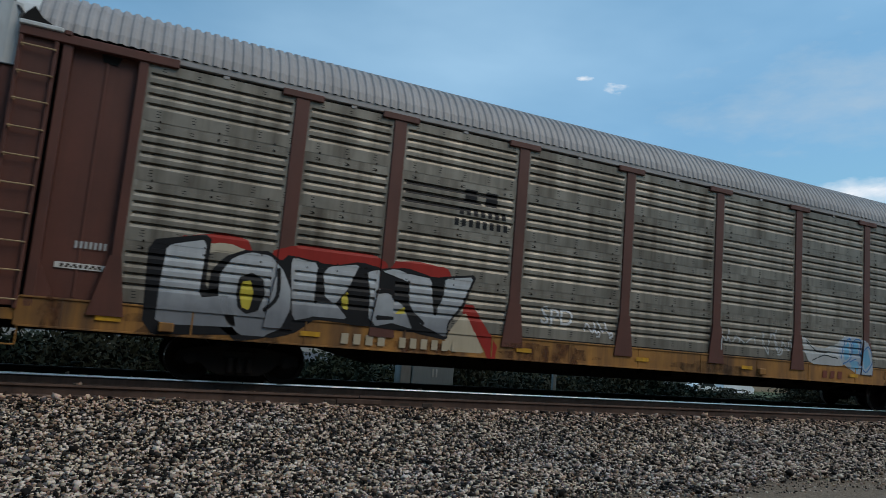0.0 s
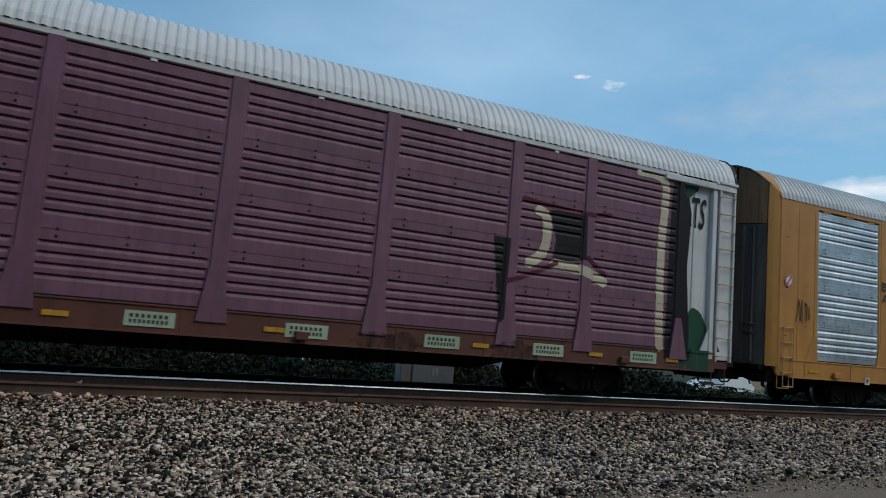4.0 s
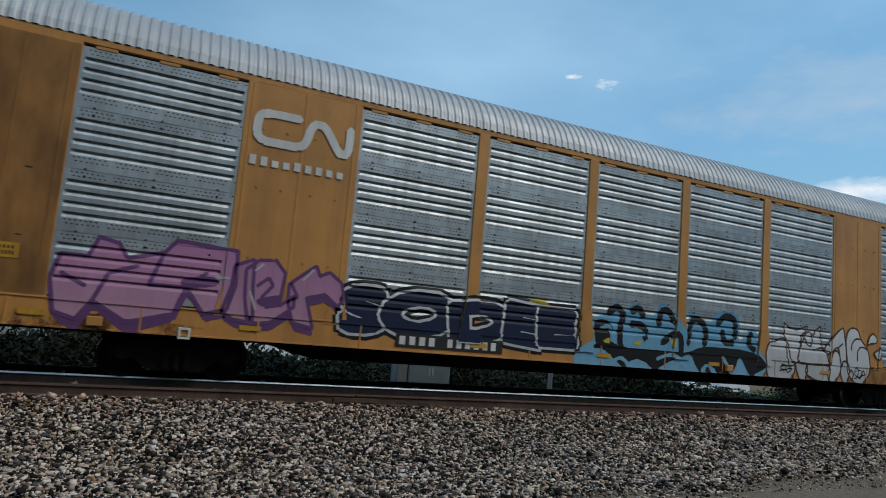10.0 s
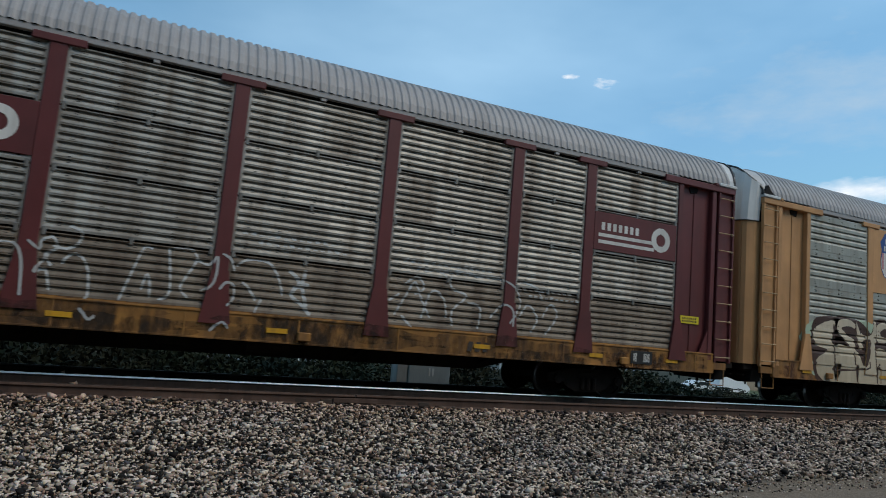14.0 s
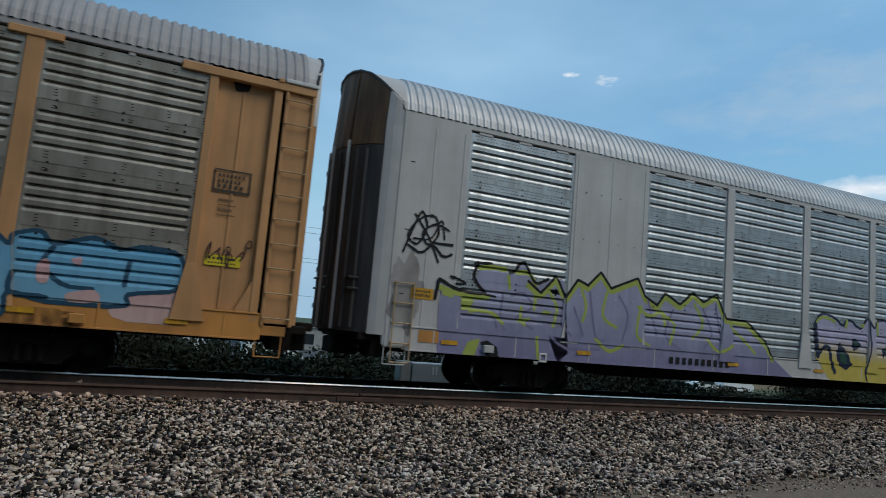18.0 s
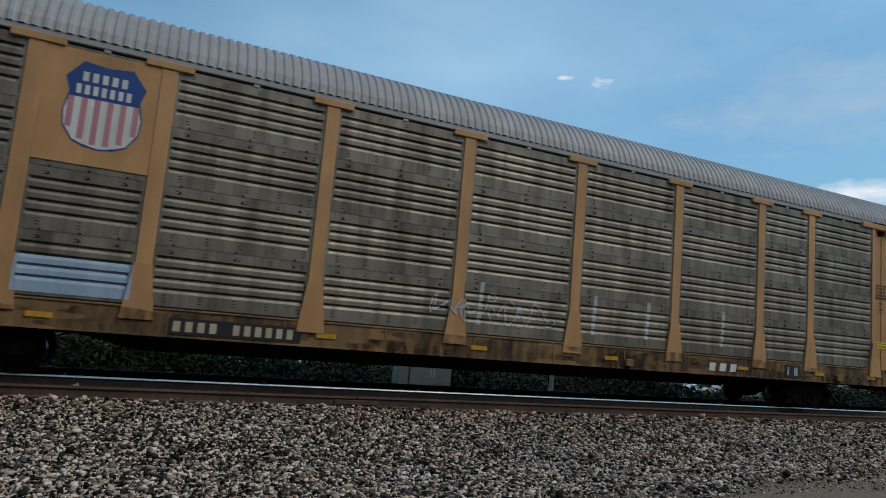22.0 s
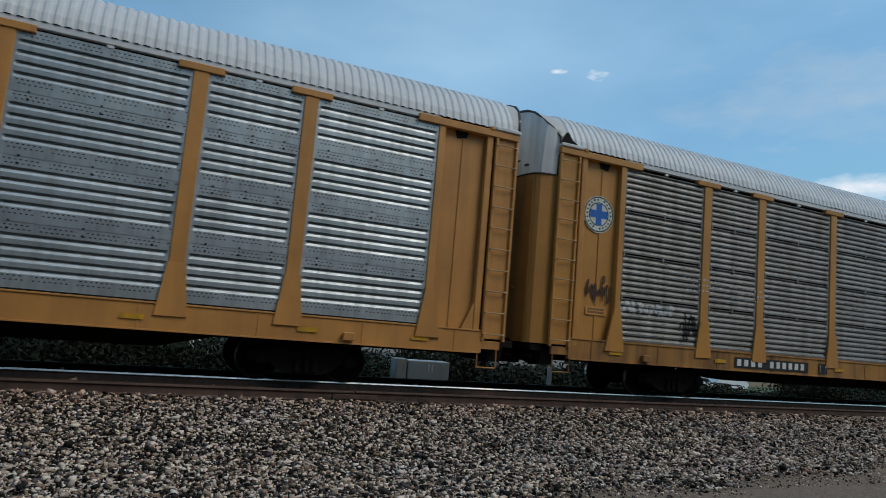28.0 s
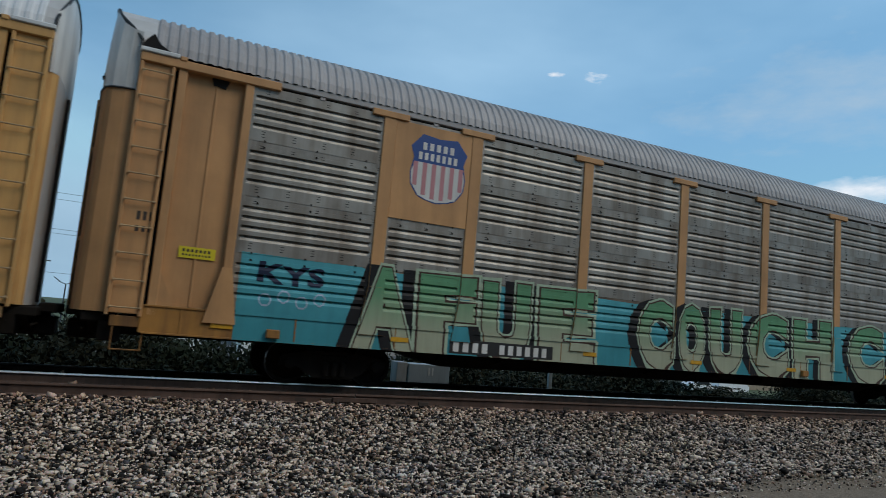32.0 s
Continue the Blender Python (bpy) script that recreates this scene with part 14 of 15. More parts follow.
put(18, "graffiti_letter", [crisp([(-6.44, 1.25), (-5.9, 1.41), (-5.78, 1.24), (-6.25, 1.15)])], LIME_PALE, 0.008, whole=True)
put(18, "graffiti_linework", brush([(-6.85, 2.01), (-6.59, 2.22), (-5.67, 2.32), (-5.3, 2.17), (-5.3, 1.89)], 0.06) + brush([(-6.53, 1.52), (-5.91, 1.56), (-5.59, 1.28)], 0.06) + brush([(-5.81, 1.5), (-4.91, 1.55)], 0.06) + brush([(-5.65, 1.36), (-4.79, 1.33)], 0.06) + brush([(-7.18, 1.6), (-6.64, 1.58), (-6.47, 1.73)], 0.06) + brush([(-6.49, 2.07), (-6.47, 2.28), (-6.7, 2.46), (-7.31, 2.29)], 0.06) + brush([(-5.83, 1.85), (-5.63, 1.58), (-5.81, 1.48)], 0.06) + brush([(-5.18, 2.18), (-4.82, 2.04), (-4.92, 1.63)], 0.06) + brush([(-7.34, 1.46), (-6.63, 1.35)], 0.06), LIME_PALE, 0.0085)
patch(18, -12.55, -12.2, 0.95, 1.8, ROSE, 5, 0.2, 3, 0.004)
patch(18, -4.4, 4.3, 0.84, 2.75, OLIVE, 17, 0.08, 6)
put(18, "graffiti_shadow", [crisp([(-3.18, 2.08), (-3.08, 2.45), (-2.68, 2.37), (-2.42, 2.18), (-1.55, 2.49), (-1.19, 2.35), (-1.01, 2.45), (-0.57, 2.47), (-0.04, 2.34), (-0.12, 1.94), (0.19, 1.98), (0.69, 2.34), (1.05, 2.37), (1.3, 2.42), (1.52, 2.32), (1.73, 2.41), (1.91, 2.2), (2.77, 2.05), (2.68, 2.37), (2.97, 2.41), (3.16, 2.26), (3.78, 2.11), (3.6, 1.8), (3.59, 1.6), (3.84, 1.54), (4.24, 1.18), (4.06, 0.87), (0.47, 0.88), (-2.78, 0.87)])], ROSE_SHADE, 0.005, "pink and orange wild-style letters on black", whole=True)
put(18, "graffiti_shadow", [crisp([(-4.07, 0.97), (-3.73, 2.16), (-3.28, 2.6), (-2.76, 2.51), (-2.44, 2.33), (-2.52, 0.79), (-3.92, 0.83)])], ROSE_SHADE, 0.005, whole=True)
put(18, "graffiti_letter", [crisp([(-3.89, 1.12), (-3.52, 2.1), (-3.19, 2.41), (-2.8, 2.36), (-2.66, 2.16), (-2.86, 1.78), (-2.68, 1.73), (-2.84, 1.36), (-3.21, 1.43), (-3.3, 1.08)])], ROSE_WARM, 0.0065, whole=True)
put(18, "graffiti_letter", [crisp([(-3.82, 0.95), (-3.31, 1.13), (-2.62, 1.12), (-2.61, 0.84), (-3.76, 0.87)])], MAUVE_DULL, 0.0065, whole=True)
put(18, "graffiti_letter", [crisp([(-3.14, 2.21), (-2.88, 2.29), (-2.95, 1.92), (-3.33, 1.75)])], SALMON_DULL, 0.0072, whole=True)
put(18, "graffiti_letter", [crisp([(-3.16, 1.96), (-3.06, 2.44), (-2.68, 2.33), (-2.31, 2.2), (-2.37, 1.8), (-2.44, 1.54), (-3.1, 1.54)])], MAUVE_DULL, 0.0065, whole=True)
put(18, "graffiti_letter", [crisp([(-2.29, 2.05), (-2.02, 2.2), (-1.82, 2.27), (-1.64, 2.09), (-1.55, 1.97), (-1.64, 1.76), (-1.86, 1.66), (-2.09, 1.55), (-2.35, 1.55), (-2.19, 1.8)])], MAUVE_DULL, 0.0065, whole=True)
put(18, "graffiti_letter", [crisp([(-1.0, 2.4), (-0.66, 2.41), (-0.15, 2.27), (-0.19, 1.93), (-0.25, 1.65), (-0.56, 1.62), (-0.84, 1.68), (-1.04, 1.7), (-0.97, 1.84), (-0.88, 2.05)])], MAUVE_DULL, 0.0065, whole=True)
put(18, "graffiti_letter", [crisp([(1.83, 2.14), (2.43, 2.01), (2.71, 1.97), (2.68, 1.83), (2.35, 1.79), (2.26, 1.59), (2.04, 1.55), (1.86, 1.44), (1.75, 1.49), (1.82, 1.68), (2.01, 1.85)])], MAUVE_DULL, 0.0065, whole=True)
put(18, "graffiti_letter", [crisp([(2.84, 2.26), (3.0, 2.28), (3.35, 2.16), (3.63, 2.08), (3.49, 1.91), (3.45, 1.62), (3.06, 1.53), (2.67, 1.54), (2.7, 1.72), (2.91, 1.96)])], MAUVE_DULL, 0.0065, whole=True)
put(18, "graffiti_letter", [crisp([(-0.14, 1.77), (-0.04, 1.93), (0.21, 1.91), (0.34, 2.01), (0.28, 1.82), (0.14, 1.62), (-0.08, 1.63)])], MAUVE_DULL, 0.0065, whole=True)
put(18, "graffiti_letter", [crisp([(0.22, 1.87), (0.63, 2.04), (0.85, 2.25), (1.02, 2.25), (0.98, 2.07), (0.56, 1.81), (0.34, 1.64)])], ROSE_WARM, 0.0067, whole=True)
put(18, "graffiti_letter", [crisp([(1.05, 2.07), (1.32, 2.29), (1.59, 1.97), (1.37, 1.85), (1.32, 1.69), (1.09, 1.52), (0.81, 1.58), (0.97, 1.81)])], ROSE_WARM, 0.0067, whole=True)
put(18, "graffiti_letter", [crisp([(1.41, 1.63), (1.6, 1.68), (1.75, 1.53), (1.43, 1.5)])], ROSE_WARM, 0.0067, whole=True)
put(18, "graffiti_letter", [crisp([(-1.15, 1.52), (-0.8, 1.56), (-0.63, 1.43), (-0.09, 1.31), (-0.08, 1.23), (-0.51, 1.25), (-0.96, 1.23), (-1.1, 1.27)])], ROSE_WARM, 0.0067, whole=True)
put(18, "graffiti_letter", [crisp([(-1.57, 2.3), (-1.49, 2.35), (-1.33, 2.24), (-1.21, 2.22), (-1.19, 1.82), (-1.23, 1.62), (-1.43, 1.58), (-1.48, 1.91)])], ORANGE_DULL, 0.0072, whole=True)
put(18, "graffiti_letter", [crisp([(-0.88, 1.98), (-0.72, 2.2), (-0.55, 2.15), (-0.59, 1.89), (-0.81, 1.83)])], ORANGE_DULL, 0.0072, whole=True)
put(18, "graffiti_letter", [crisp([(0.42, 1.76), (0.74, 1.79), (0.7, 1.55), (0.41, 1.55)])], ORANGE_DULL, 0.0072, whole=True)
put(18, "graffiti_letter", [crisp([(1.6, 2.28), (1.7, 2.3), (1.86, 2.16), (1.82, 1.95), (1.72, 1.63), (1.63, 1.93)])], ORANGE_DULL, 0.0072, whole=True)
put(18, "graffiti_letter", [crisp([(2.02, 1.8), (2.28, 1.85), (2.2, 1.62), (2.01, 1.55)])], ORANGE_DULL, 0.0072, whole=True)
put(18, "graffiti_letter", [crisp([(2.72, 1.87), (2.96, 1.91), (2.94, 1.59), (2.69, 1.56)])], ORANGE_DULL, 0.0072, whole=True)
put(18, "graffiti_letter", [crisp([(-0.5, 1.9), (-0.28, 1.94), (-0.3, 1.72), (-0.46, 1.7)])], ORANGE_DULL, 0.0072, whole=True)
put(18, "graffiti_letter", [crisp([(-2.62, 1.93), (-2.47, 1.98), (-2.48, 1.69), (-2.62, 1.65)])], ORANGE_DULL, 0.0072, whole=True)
put(18, "graffiti_letter", [crisp([(-1.85, 1.54), (-1.64, 1.54), (-1.69, 1.31), (-2.14, 1.29)])], ORANGE_DULL, 0.0072, whole=True)
put(18, "graffiti_letter", [crisp([(0.02, 1.86), (0.14, 1.87), (0.11, 1.66), (-0.01, 1.67)])], ORANGE_DULL, 0.0072, whole=True)
put(18, "graffiti_letter", [crisp([(2.8, 2.27), (2.96, 2.26), (3.06, 2.04), (2.82, 2.01)])], SALMON_DULL, 0.0074, whole=True)
put(18, "graffiti_letter", [crisp([(1.14, 2.04), (1.3, 2.21), (1.43, 2.01), (1.24, 1.89)])], SALMON_DULL, 0.0074, whole=True)
put(18, "graffiti_letter", [crisp([(-2.19, 1.55), (-1.86, 1.63), (-1.66, 1.74), (-1.7, 1.68), (-1.93, 1.54)])], SALMON_DULL, 0.0074, whole=True)
put(18, "graffiti_letter", [crisp([(-2.62, 1.13), (-1.9, 1.17), (-1.95, 0.97), (-2.6, 0.96)])], MAUVE_DULL, 0.0065, whole=True)
put(18, "graffiti_letter", [crisp([(-1.63, 1.0), (-1.5, 1.17), (-0.97, 1.17), (-0.75, 1.03), (-0.76, 0.9), (-1.63, 0.91)])], MAUVE_DULL, 0.0065, whole=True)
put(18, "graffiti_letter", [crisp([(-0.61, 1.17), (-0.08, 1.14), (0.39, 0.99), (0.45, 0.9), (-0.55, 0.96)])], MAUVE_DULL, 0.0065, whole=True)
put(18, "graffiti_letter", [crisp([(0.45, 1.24), (1.11, 1.24), (1.28, 1.15), (1.25, 0.97), (0.5, 0.98)])], MAUVE_DULL, 0.0065, whole=True)
put(18, "graffiti_letter", [crisp([(1.32, 1.16), (1.74, 1.19), (1.85, 1.01), (1.39, 0.94)])], MAUVE_DULL, 0.0065, whole=True)
put(18, "graffiti_letter", [crisp([(1.89, 1.22), (2.63, 1.24), (2.91, 1.08), (2.82, 0.92), (1.92, 0.95)])], MAUVE_DULL, 0.0065, whole=True)
put(18, "graffiti_letter", [crisp([(3.0, 1.18), (3.68, 1.24), (4.1, 1.16), (4.01, 0.93), (3.03, 0.98)])], MAUVE_DULL, 0.0065, whole=True)
put(18, "graffiti_letter", [crisp([(-2.86, 1.44), (-2.48, 1.47), (-2.27, 1.4), (-2.37, 1.22), (-2.84, 1.27)])], MAUVE_DULL, 0.0065, whole=True)
put(18, "graffiti_letter", [crisp([(2.41, 1.21), (2.61, 1.23), (2.9, 1.1), (2.54, 1.05)])], ORANGE_DULL, 0.0074, whole=True)
put(18, "graffiti_letter", [crisp([(0.53, 1.18), (0.83, 1.18), (0.85, 1.05), (0.53, 1.05)])], ORANGE_DULL, 0.0074, whole=True)
put(18, "graffiti_letter", [crisp([(-1.45, 1.03), (-1.33, 1.16), (-1.24, 1.0), (-1.44, 0.94)])], ORANGE_DULL, 0.0074, whole=True)
put(18, "graffiti_letter", [crisp([(3.69, 1.19), (3.87, 1.17), (3.85, 0.99), (3.66, 1.02)])], ORANGE_DULL, 0.0074, whole=True)
put(18, "graffiti_shadow", [crisp([(-2.39, 2.09), (-2.29, 2.05), (-2.19, 1.8), (-2.35, 1.57), (-2.46, 1.54), (-2.35, 1.8)])], WINE_DARK, 0.0062, whole=True)
put(18, "graffiti_shadow", [crisp([(-1.53, 1.96), (-1.63, 1.75), (-1.86, 1.65), (-2.17, 1.49), (-1.84, 1.51), (-1.47, 1.58)])], WINE_DARK, 0.0062, whole=True)
put(18, "graffiti_shadow", [crisp([(-1.19, 2.19), (-1.0, 2.37), (-0.88, 2.05), (-1.06, 1.7), (-1.17, 1.63)])], WINE_DARK, 0.0062, whole=True)
put(18, "graffiti_shadow", [crisp([(-0.79, 1.67), (-0.25, 1.63), (-0.13, 1.74), (-0.04, 1.3), (-0.53, 1.4)])], WINE_DARK, 0.0062, whole=True)
put(18, "graffiti_shadow", [crisp([(-0.16, 1.74), (0.11, 1.61), (0.39, 1.52), (0.37, 1.31), (-0.06, 1.3)])], WINE_DARK, 0.0062, whole=True)
put(18, "graffiti_shadow", [crisp([(0.69, 1.71), (0.96, 1.8), (0.8, 1.57), (1.1, 1.5), (1.39, 1.65), (1.43, 1.28), (0.71, 1.32)])], WINE_DARK, 0.0062, whole=True)
put(18, "graffiti_shadow", [crisp([(1.62, 1.93), (1.81, 2.14), (2.01, 1.86), (1.78, 1.47)])], WINE_DARK, 0.0062, whole=True)
put(18, "graffiti_shadow", [crisp([(2.26, 1.76), (2.68, 1.82), (2.64, 1.55), (2.26, 1.51)])], WINE_DARK, 0.0062, whole=True)
put(18, "graffiti_shadow", [crisp([(1.89, 1.48), (3.53, 1.59), (3.82, 1.32), (2.07, 1.28)])], WINE_DARK, 0.0062, whole=True)
put(18, "graffiti_shadow", [crisp([(2.72, 1.96), (2.8, 2.26), (2.9, 1.98)])], WINE_DARK, 0.0062, whole=True)
put(18, "graffiti_letter", [crisp([(-2.33, 1.81), (-2.18, 1.85), (-2.21, 1.7), (-2.34, 1.68)])], TEAL_DARK, 0.0078, whole=True)
put(18, "graffiti_letter", [crisp([(-1.08, 2.16), (-0.97, 2.14), (-0.98, 1.97), (-1.07, 1.99)])], TEAL_DARK, 0.0078, whole=True)
put(18, "graffiti_letter", [crisp([(-0.28, 1.58), (-0.09, 1.55), (-0.12, 1.44), (-0.28, 1.45)])], TEAL_DARK, 0.0078, whole=True)
put(18, "graffiti_letter", [crisp([(0.18, 1.72), (0.35, 1.76), (0.3, 1.63), (0.21, 1.62)])], TEAL_DARK, 0.0078, whole=True)
put(18, "graffiti_letter", [crisp([(2.05, 1.49), (2.27, 1.48), (2.23, 1.35), (2.04, 1.37)])], TEAL_DARK, 0.0078, whole=True)
put(18, "graffiti_letter", [crisp([(3.24, 1.51), (3.53, 1.52), (3.49, 1.37), (3.24, 1.38)])], TEAL_DARK, 0.0078, whole=True)
put(18, "graffiti_letter", [crisp([(1.47, 1.86), (1.6, 1.84), (1.59, 1.74), (1.46, 1.75)])], TEAL_DARK, 0.0078, whole=True)
put(18, "graffiti_letter", [crisp([(0.96, 1.39), (1.19, 1.38), (1.14, 1.26), (0.97, 1.28)])], TEAL_DARK, 0.0078, whole=True)
put(18, "graffiti_letter", [crisp([(0.76, 1.78), (0.87, 1.85), (0.85, 1.72)])], TEAL_DARK, 0.0078, whole=True)
put(18, "graffiti_linework", brush([(-2.29, 2.05), (-2.02, 2.2), (-1.82, 2.27), (-1.64, 2.09), (-1.55, 1.97), (-1.64, 1.76), (-1.86, 1.66), (-2.09, 1.55), (-2.35, 1.55), (-2.19, 1.8), (-2.29, 2.05)], 0.07), INK, 0.0083)
put(18, "graffiti_linework", brush([(-1.0, 2.4), (-0.66, 2.41), (-0.15, 2.27), (-0.19, 1.93), (-0.25, 1.65), (-0.56, 1.62), (-0.84, 1.68), (-1.04, 1.7), (-0.97, 1.84), (-0.88, 2.05), (-1.0, 2.4)], 0.07), INK, 0.0083)
put(18, "graffiti_linework", brush([(1.83, 2.14), (2.43, 2.01), (2.71, 1.97), (2.68, 1.83), (2.35, 1.79), (2.26, 1.59), (2.04, 1.55), (1.86, 1.44), (1.75, 1.49), (1.82, 1.68), (2.01, 1.85), (1.83, 2.14)], 0.07), INK, 0.0083)
put(18, "graffiti_linework", brush([(2.84, 2.26), (3.0, 2.28), (3.35, 2.16), (3.63, 2.08), (3.49, 1.91), (3.45, 1.62), (3.06, 1.53), (2.67, 1.54), (2.7, 1.72), (2.91, 1.96), (2.84, 2.26)], 0.07), INK, 0.0083)
put(18, "graffiti_linework", brush([(0.22, 1.87), (0.63, 2.04), (0.85, 2.25), (1.02, 2.25), (0.98, 2.07), (0.56, 1.81), (0.34, 1.64), (0.22, 1.87)], 0.07), INK, 0.0083)
put(18, "graffiti_linework", brush([(1.05, 2.07), (1.32, 2.29), (1.59, 1.97), (1.37, 1.85), (1.32, 1.69), (1.09, 1.52), (0.81, 1.58), (0.97, 1.81), (1.05, 2.07)], 0.07), INK, 0.0083)
put(18, "graffiti_linework", brush([(-1.57, 2.31), (-1.49, 2.36), (-1.33, 2.24), (-1.19, 2.22), (-1.17, 1.82), (-1.22, 1.62), (-1.45, 1.58), (-1.49, 1.91), (-1.57, 2.31)], 0.07), INK, 0.0083)
put(18, "graffiti_linework", brush([(-1.63, 1.0), (-1.5, 1.17), (-0.97, 1.17), (-0.75, 1.03), (-0.76, 0.9), (-1.63, 1.0)], 0.07), INK, 0.0083)
put(18, "graffiti_linework", brush([(-0.61, 1.17), (-0.08, 1.14), (0.39, 0.99), (-0.61, 1.17)], 0.07), INK, 0.0083)
put(18, "graffiti_linework", brush([(0.45, 1.24), (1.11, 1.24), (1.28, 1.15), (1.25, 0.97), (0.45, 1.24)], 0.07), INK, 0.0083)
put(18, "graffiti_linework", brush([(1.89, 1.22), (2.63, 1.24), (2.91, 1.08), (2.82, 0.92), (1.89, 1.22)], 0.07), INK, 0.0083)
put(18, "graffiti_linework", brush([(3.0, 1.18), (3.68, 1.24), (4.1, 1.16), (4.01, 0.93), (3.0, 1.18)], 0.07), INK, 0.0083)
put(18, "graffiti_linework", brush([(-2.29, 2.07), (-2.02, 2.23), (-1.82, 2.29), (-1.62, 2.12), (-1.52, 1.99)], 0.04) + brush([(-1.0, 2.42), (-0.66, 2.43), (-0.13, 2.3), (-0.17, 1.93)], 0.04) + brush([(-1.6, 1.54), (-1.16, 1.55), (-0.77, 1.58), (-0.61, 1.44), (-0.06, 1.29)], 0.04) + brush([(0.21, 1.89), (0.63, 2.06), (0.86, 2.27), (1.03, 2.27)], 0.04) + brush([(1.31, 2.31), (1.62, 1.96)], 0.04) + brush([(1.83, 2.17), (2.43, 2.03), (2.73, 1.99)], 0.04) + brush([(3.0, 2.3), (3.35, 2.18), (3.67, 2.09), (3.52, 1.91)], 0.04) + brush([(1.89, 1.44), (2.34, 1.29)], 0.04) + brush([(2.49, 1.46), (2.65, 1.25)], 0.04) + brush([(2.95, 1.5), (3.13, 1.36), (3.56, 1.3)], 0.04) + brush([(3.06, 1.52), (3.72, 1.6), (3.85, 1.42)], 0.04), PINK_PALE, 0.0088)
put(18, "graffiti_linework", brush([(-2.88, 1.57), (-2.49, 1.56), (-2.31, 1.5)], 0.04) + brush([(1.65, 2.3), (1.89, 2.15)], 0.04) + brush([(-0.17, 1.91), (-0.11, 1.74)], 0.04) + brush([(3.49, 1.91), (3.45, 1.61)], 0.04), PINK_PALE, 0.0088)
put(18, "graffiti_linework", brush([(-1.57, 0.98), (-1.5, 1.1), (-1.37, 1.06), (-1.33, 0.93)], 0.035) + brush([(-1.31, 0.95), (-1.25, 1.13), (-1.03, 1.14), (-0.92, 0.93)], 0.035) + brush([(-0.48, 1.02), (-0.41, 1.16), (-0.22, 1.14), (-0.15, 0.97)], 0.035) + brush([(-0.13, 0.95), (-0.05, 1.09), (0.07, 1.0)], 0.035) + brush([(1.36, 0.96), (1.39, 1.09), (1.51, 1.08)], 0.035) + brush([(1.55, 0.96), (1.57, 1.17), (1.71, 1.16), (1.76, 0.97)], 0.035) + brush([(2.1, 1.02), (2.19, 1.2), (2.36, 1.15), (2.41, 0.99)], 0.035) + brush([(2.43, 0.97), (2.48, 1.1), (2.63, 1.06)], 0.035) + brush([(3.11, 1.01), (3.26, 1.24), (3.51, 1.18), (3.59, 1.0)], 0.035) + brush([(0.54, 1.1), (0.84, 1.1)], 0.035) + brush([(0.55, 1.0), (0.95, 1.01)], 0.035), INK, 0.0088)
put(18, "graffiti_linework", brush([(-2.1, 0.98), (-1.97, 1.1)], 0.035) + brush([(-2.23, 1.95), (-1.92, 2.1), (-1.66, 2.0)], 0.035) + brush([(-0.8, 1.76), (-0.49, 1.8), (-0.24, 2.06)], 0.035) + brush([(2.0, 1.92), (2.45, 1.89)], 0.035) + brush([(2.89, 2.01), (3.49, 2.0)], 0.035) + brush([(0.36, 1.79), (0.74, 1.94), (1.0, 2.15)], 0.035) + brush([(-2.87, 2.0), (-2.6, 1.77), (-2.42, 2.18)], 0.035), INK, 0.0088)
put(18, "graffiti_shadow", [crisp([(4.49, 0.88), (4.47, 1.54), (4.63, 2.02), (4.76, 2.53), (5.23, 2.73), (5.53, 2.47), (5.8, 2.53), (6.3, 2.34), (6.72, 2.57), (7.52, 2.75), (7.72, 2.55), (8.16, 2.66), (8.52, 2.57), (9.03, 2.42), (9.7, 2.57), (10.23, 2.61), (10.77, 2.67), (11.41, 2.61), (12.12, 2.52), (12.37, 2.22), (12.69, 1.38), (12.72, 0.84)])], INK, 0.0052, "black edge round grey-lilac letters", whole=True)
put(18, "graffiti_letter", [crisp([(4.61, 0.95), (4.6, 1.55), (4.89, 1.81), (4.83, 2.49), (5.24, 2.61), (5.48, 2.35), (5.73, 2.4), (6.22, 2.23), (6.79, 2.46), (7.47, 2.59), (7.71, 2.33), (8.14, 2.53), (8.53, 2.39), (9.01, 2.26), (9.71, 2.42), (10.21, 2.38), (10.78, 2.53), (11.38, 2.45), (11.97, 2.36), (12.22, 2.06), (12.36, 1.5), (12.55, 0.94)])], LILAC_DEEP, 0.0062, whole=True)
put(18, "graffiti_letter", [crisp([(4.92, 2.29), (5.18, 2.39), (5.35, 2.27), (5.21, 2.08), (4.95, 2.03)])], LILAC_PALE, 0.0072, whole=True)
put(18, "graffiti_letter", [crisp([(5.47, 2.2), (5.75, 2.13), (5.74, 1.65), (5.55, 1.63)])], LILAC_PALE, 0.0072, whole=True)
put(18, "graffiti_letter", [crisp([(5.89, 2.12), (6.17, 2.13), (6.18, 1.69), (5.94, 1.85)])], LILAC_PALE, 0.0072, whole=True)
put(18, "graffiti_letter", [crisp([(6.61, 2.12), (6.81, 2.18), (6.81, 1.5), (6.57, 1.54)])], LILAC_PALE, 0.0072, whole=True)
put(18, "graffiti_letter", [crisp([(6.94, 2.35), (7.18, 2.43), (7.15, 1.96), (6.98, 1.88)])], LILAC_PALE, 0.0072, whole=True)
put(18, "graffiti_letter", [crisp([(7.8, 2.34), (8.08, 2.37), (8.23, 1.74), (7.92, 1.65)])], LILAC_PALE, 0.0072, whole=True)
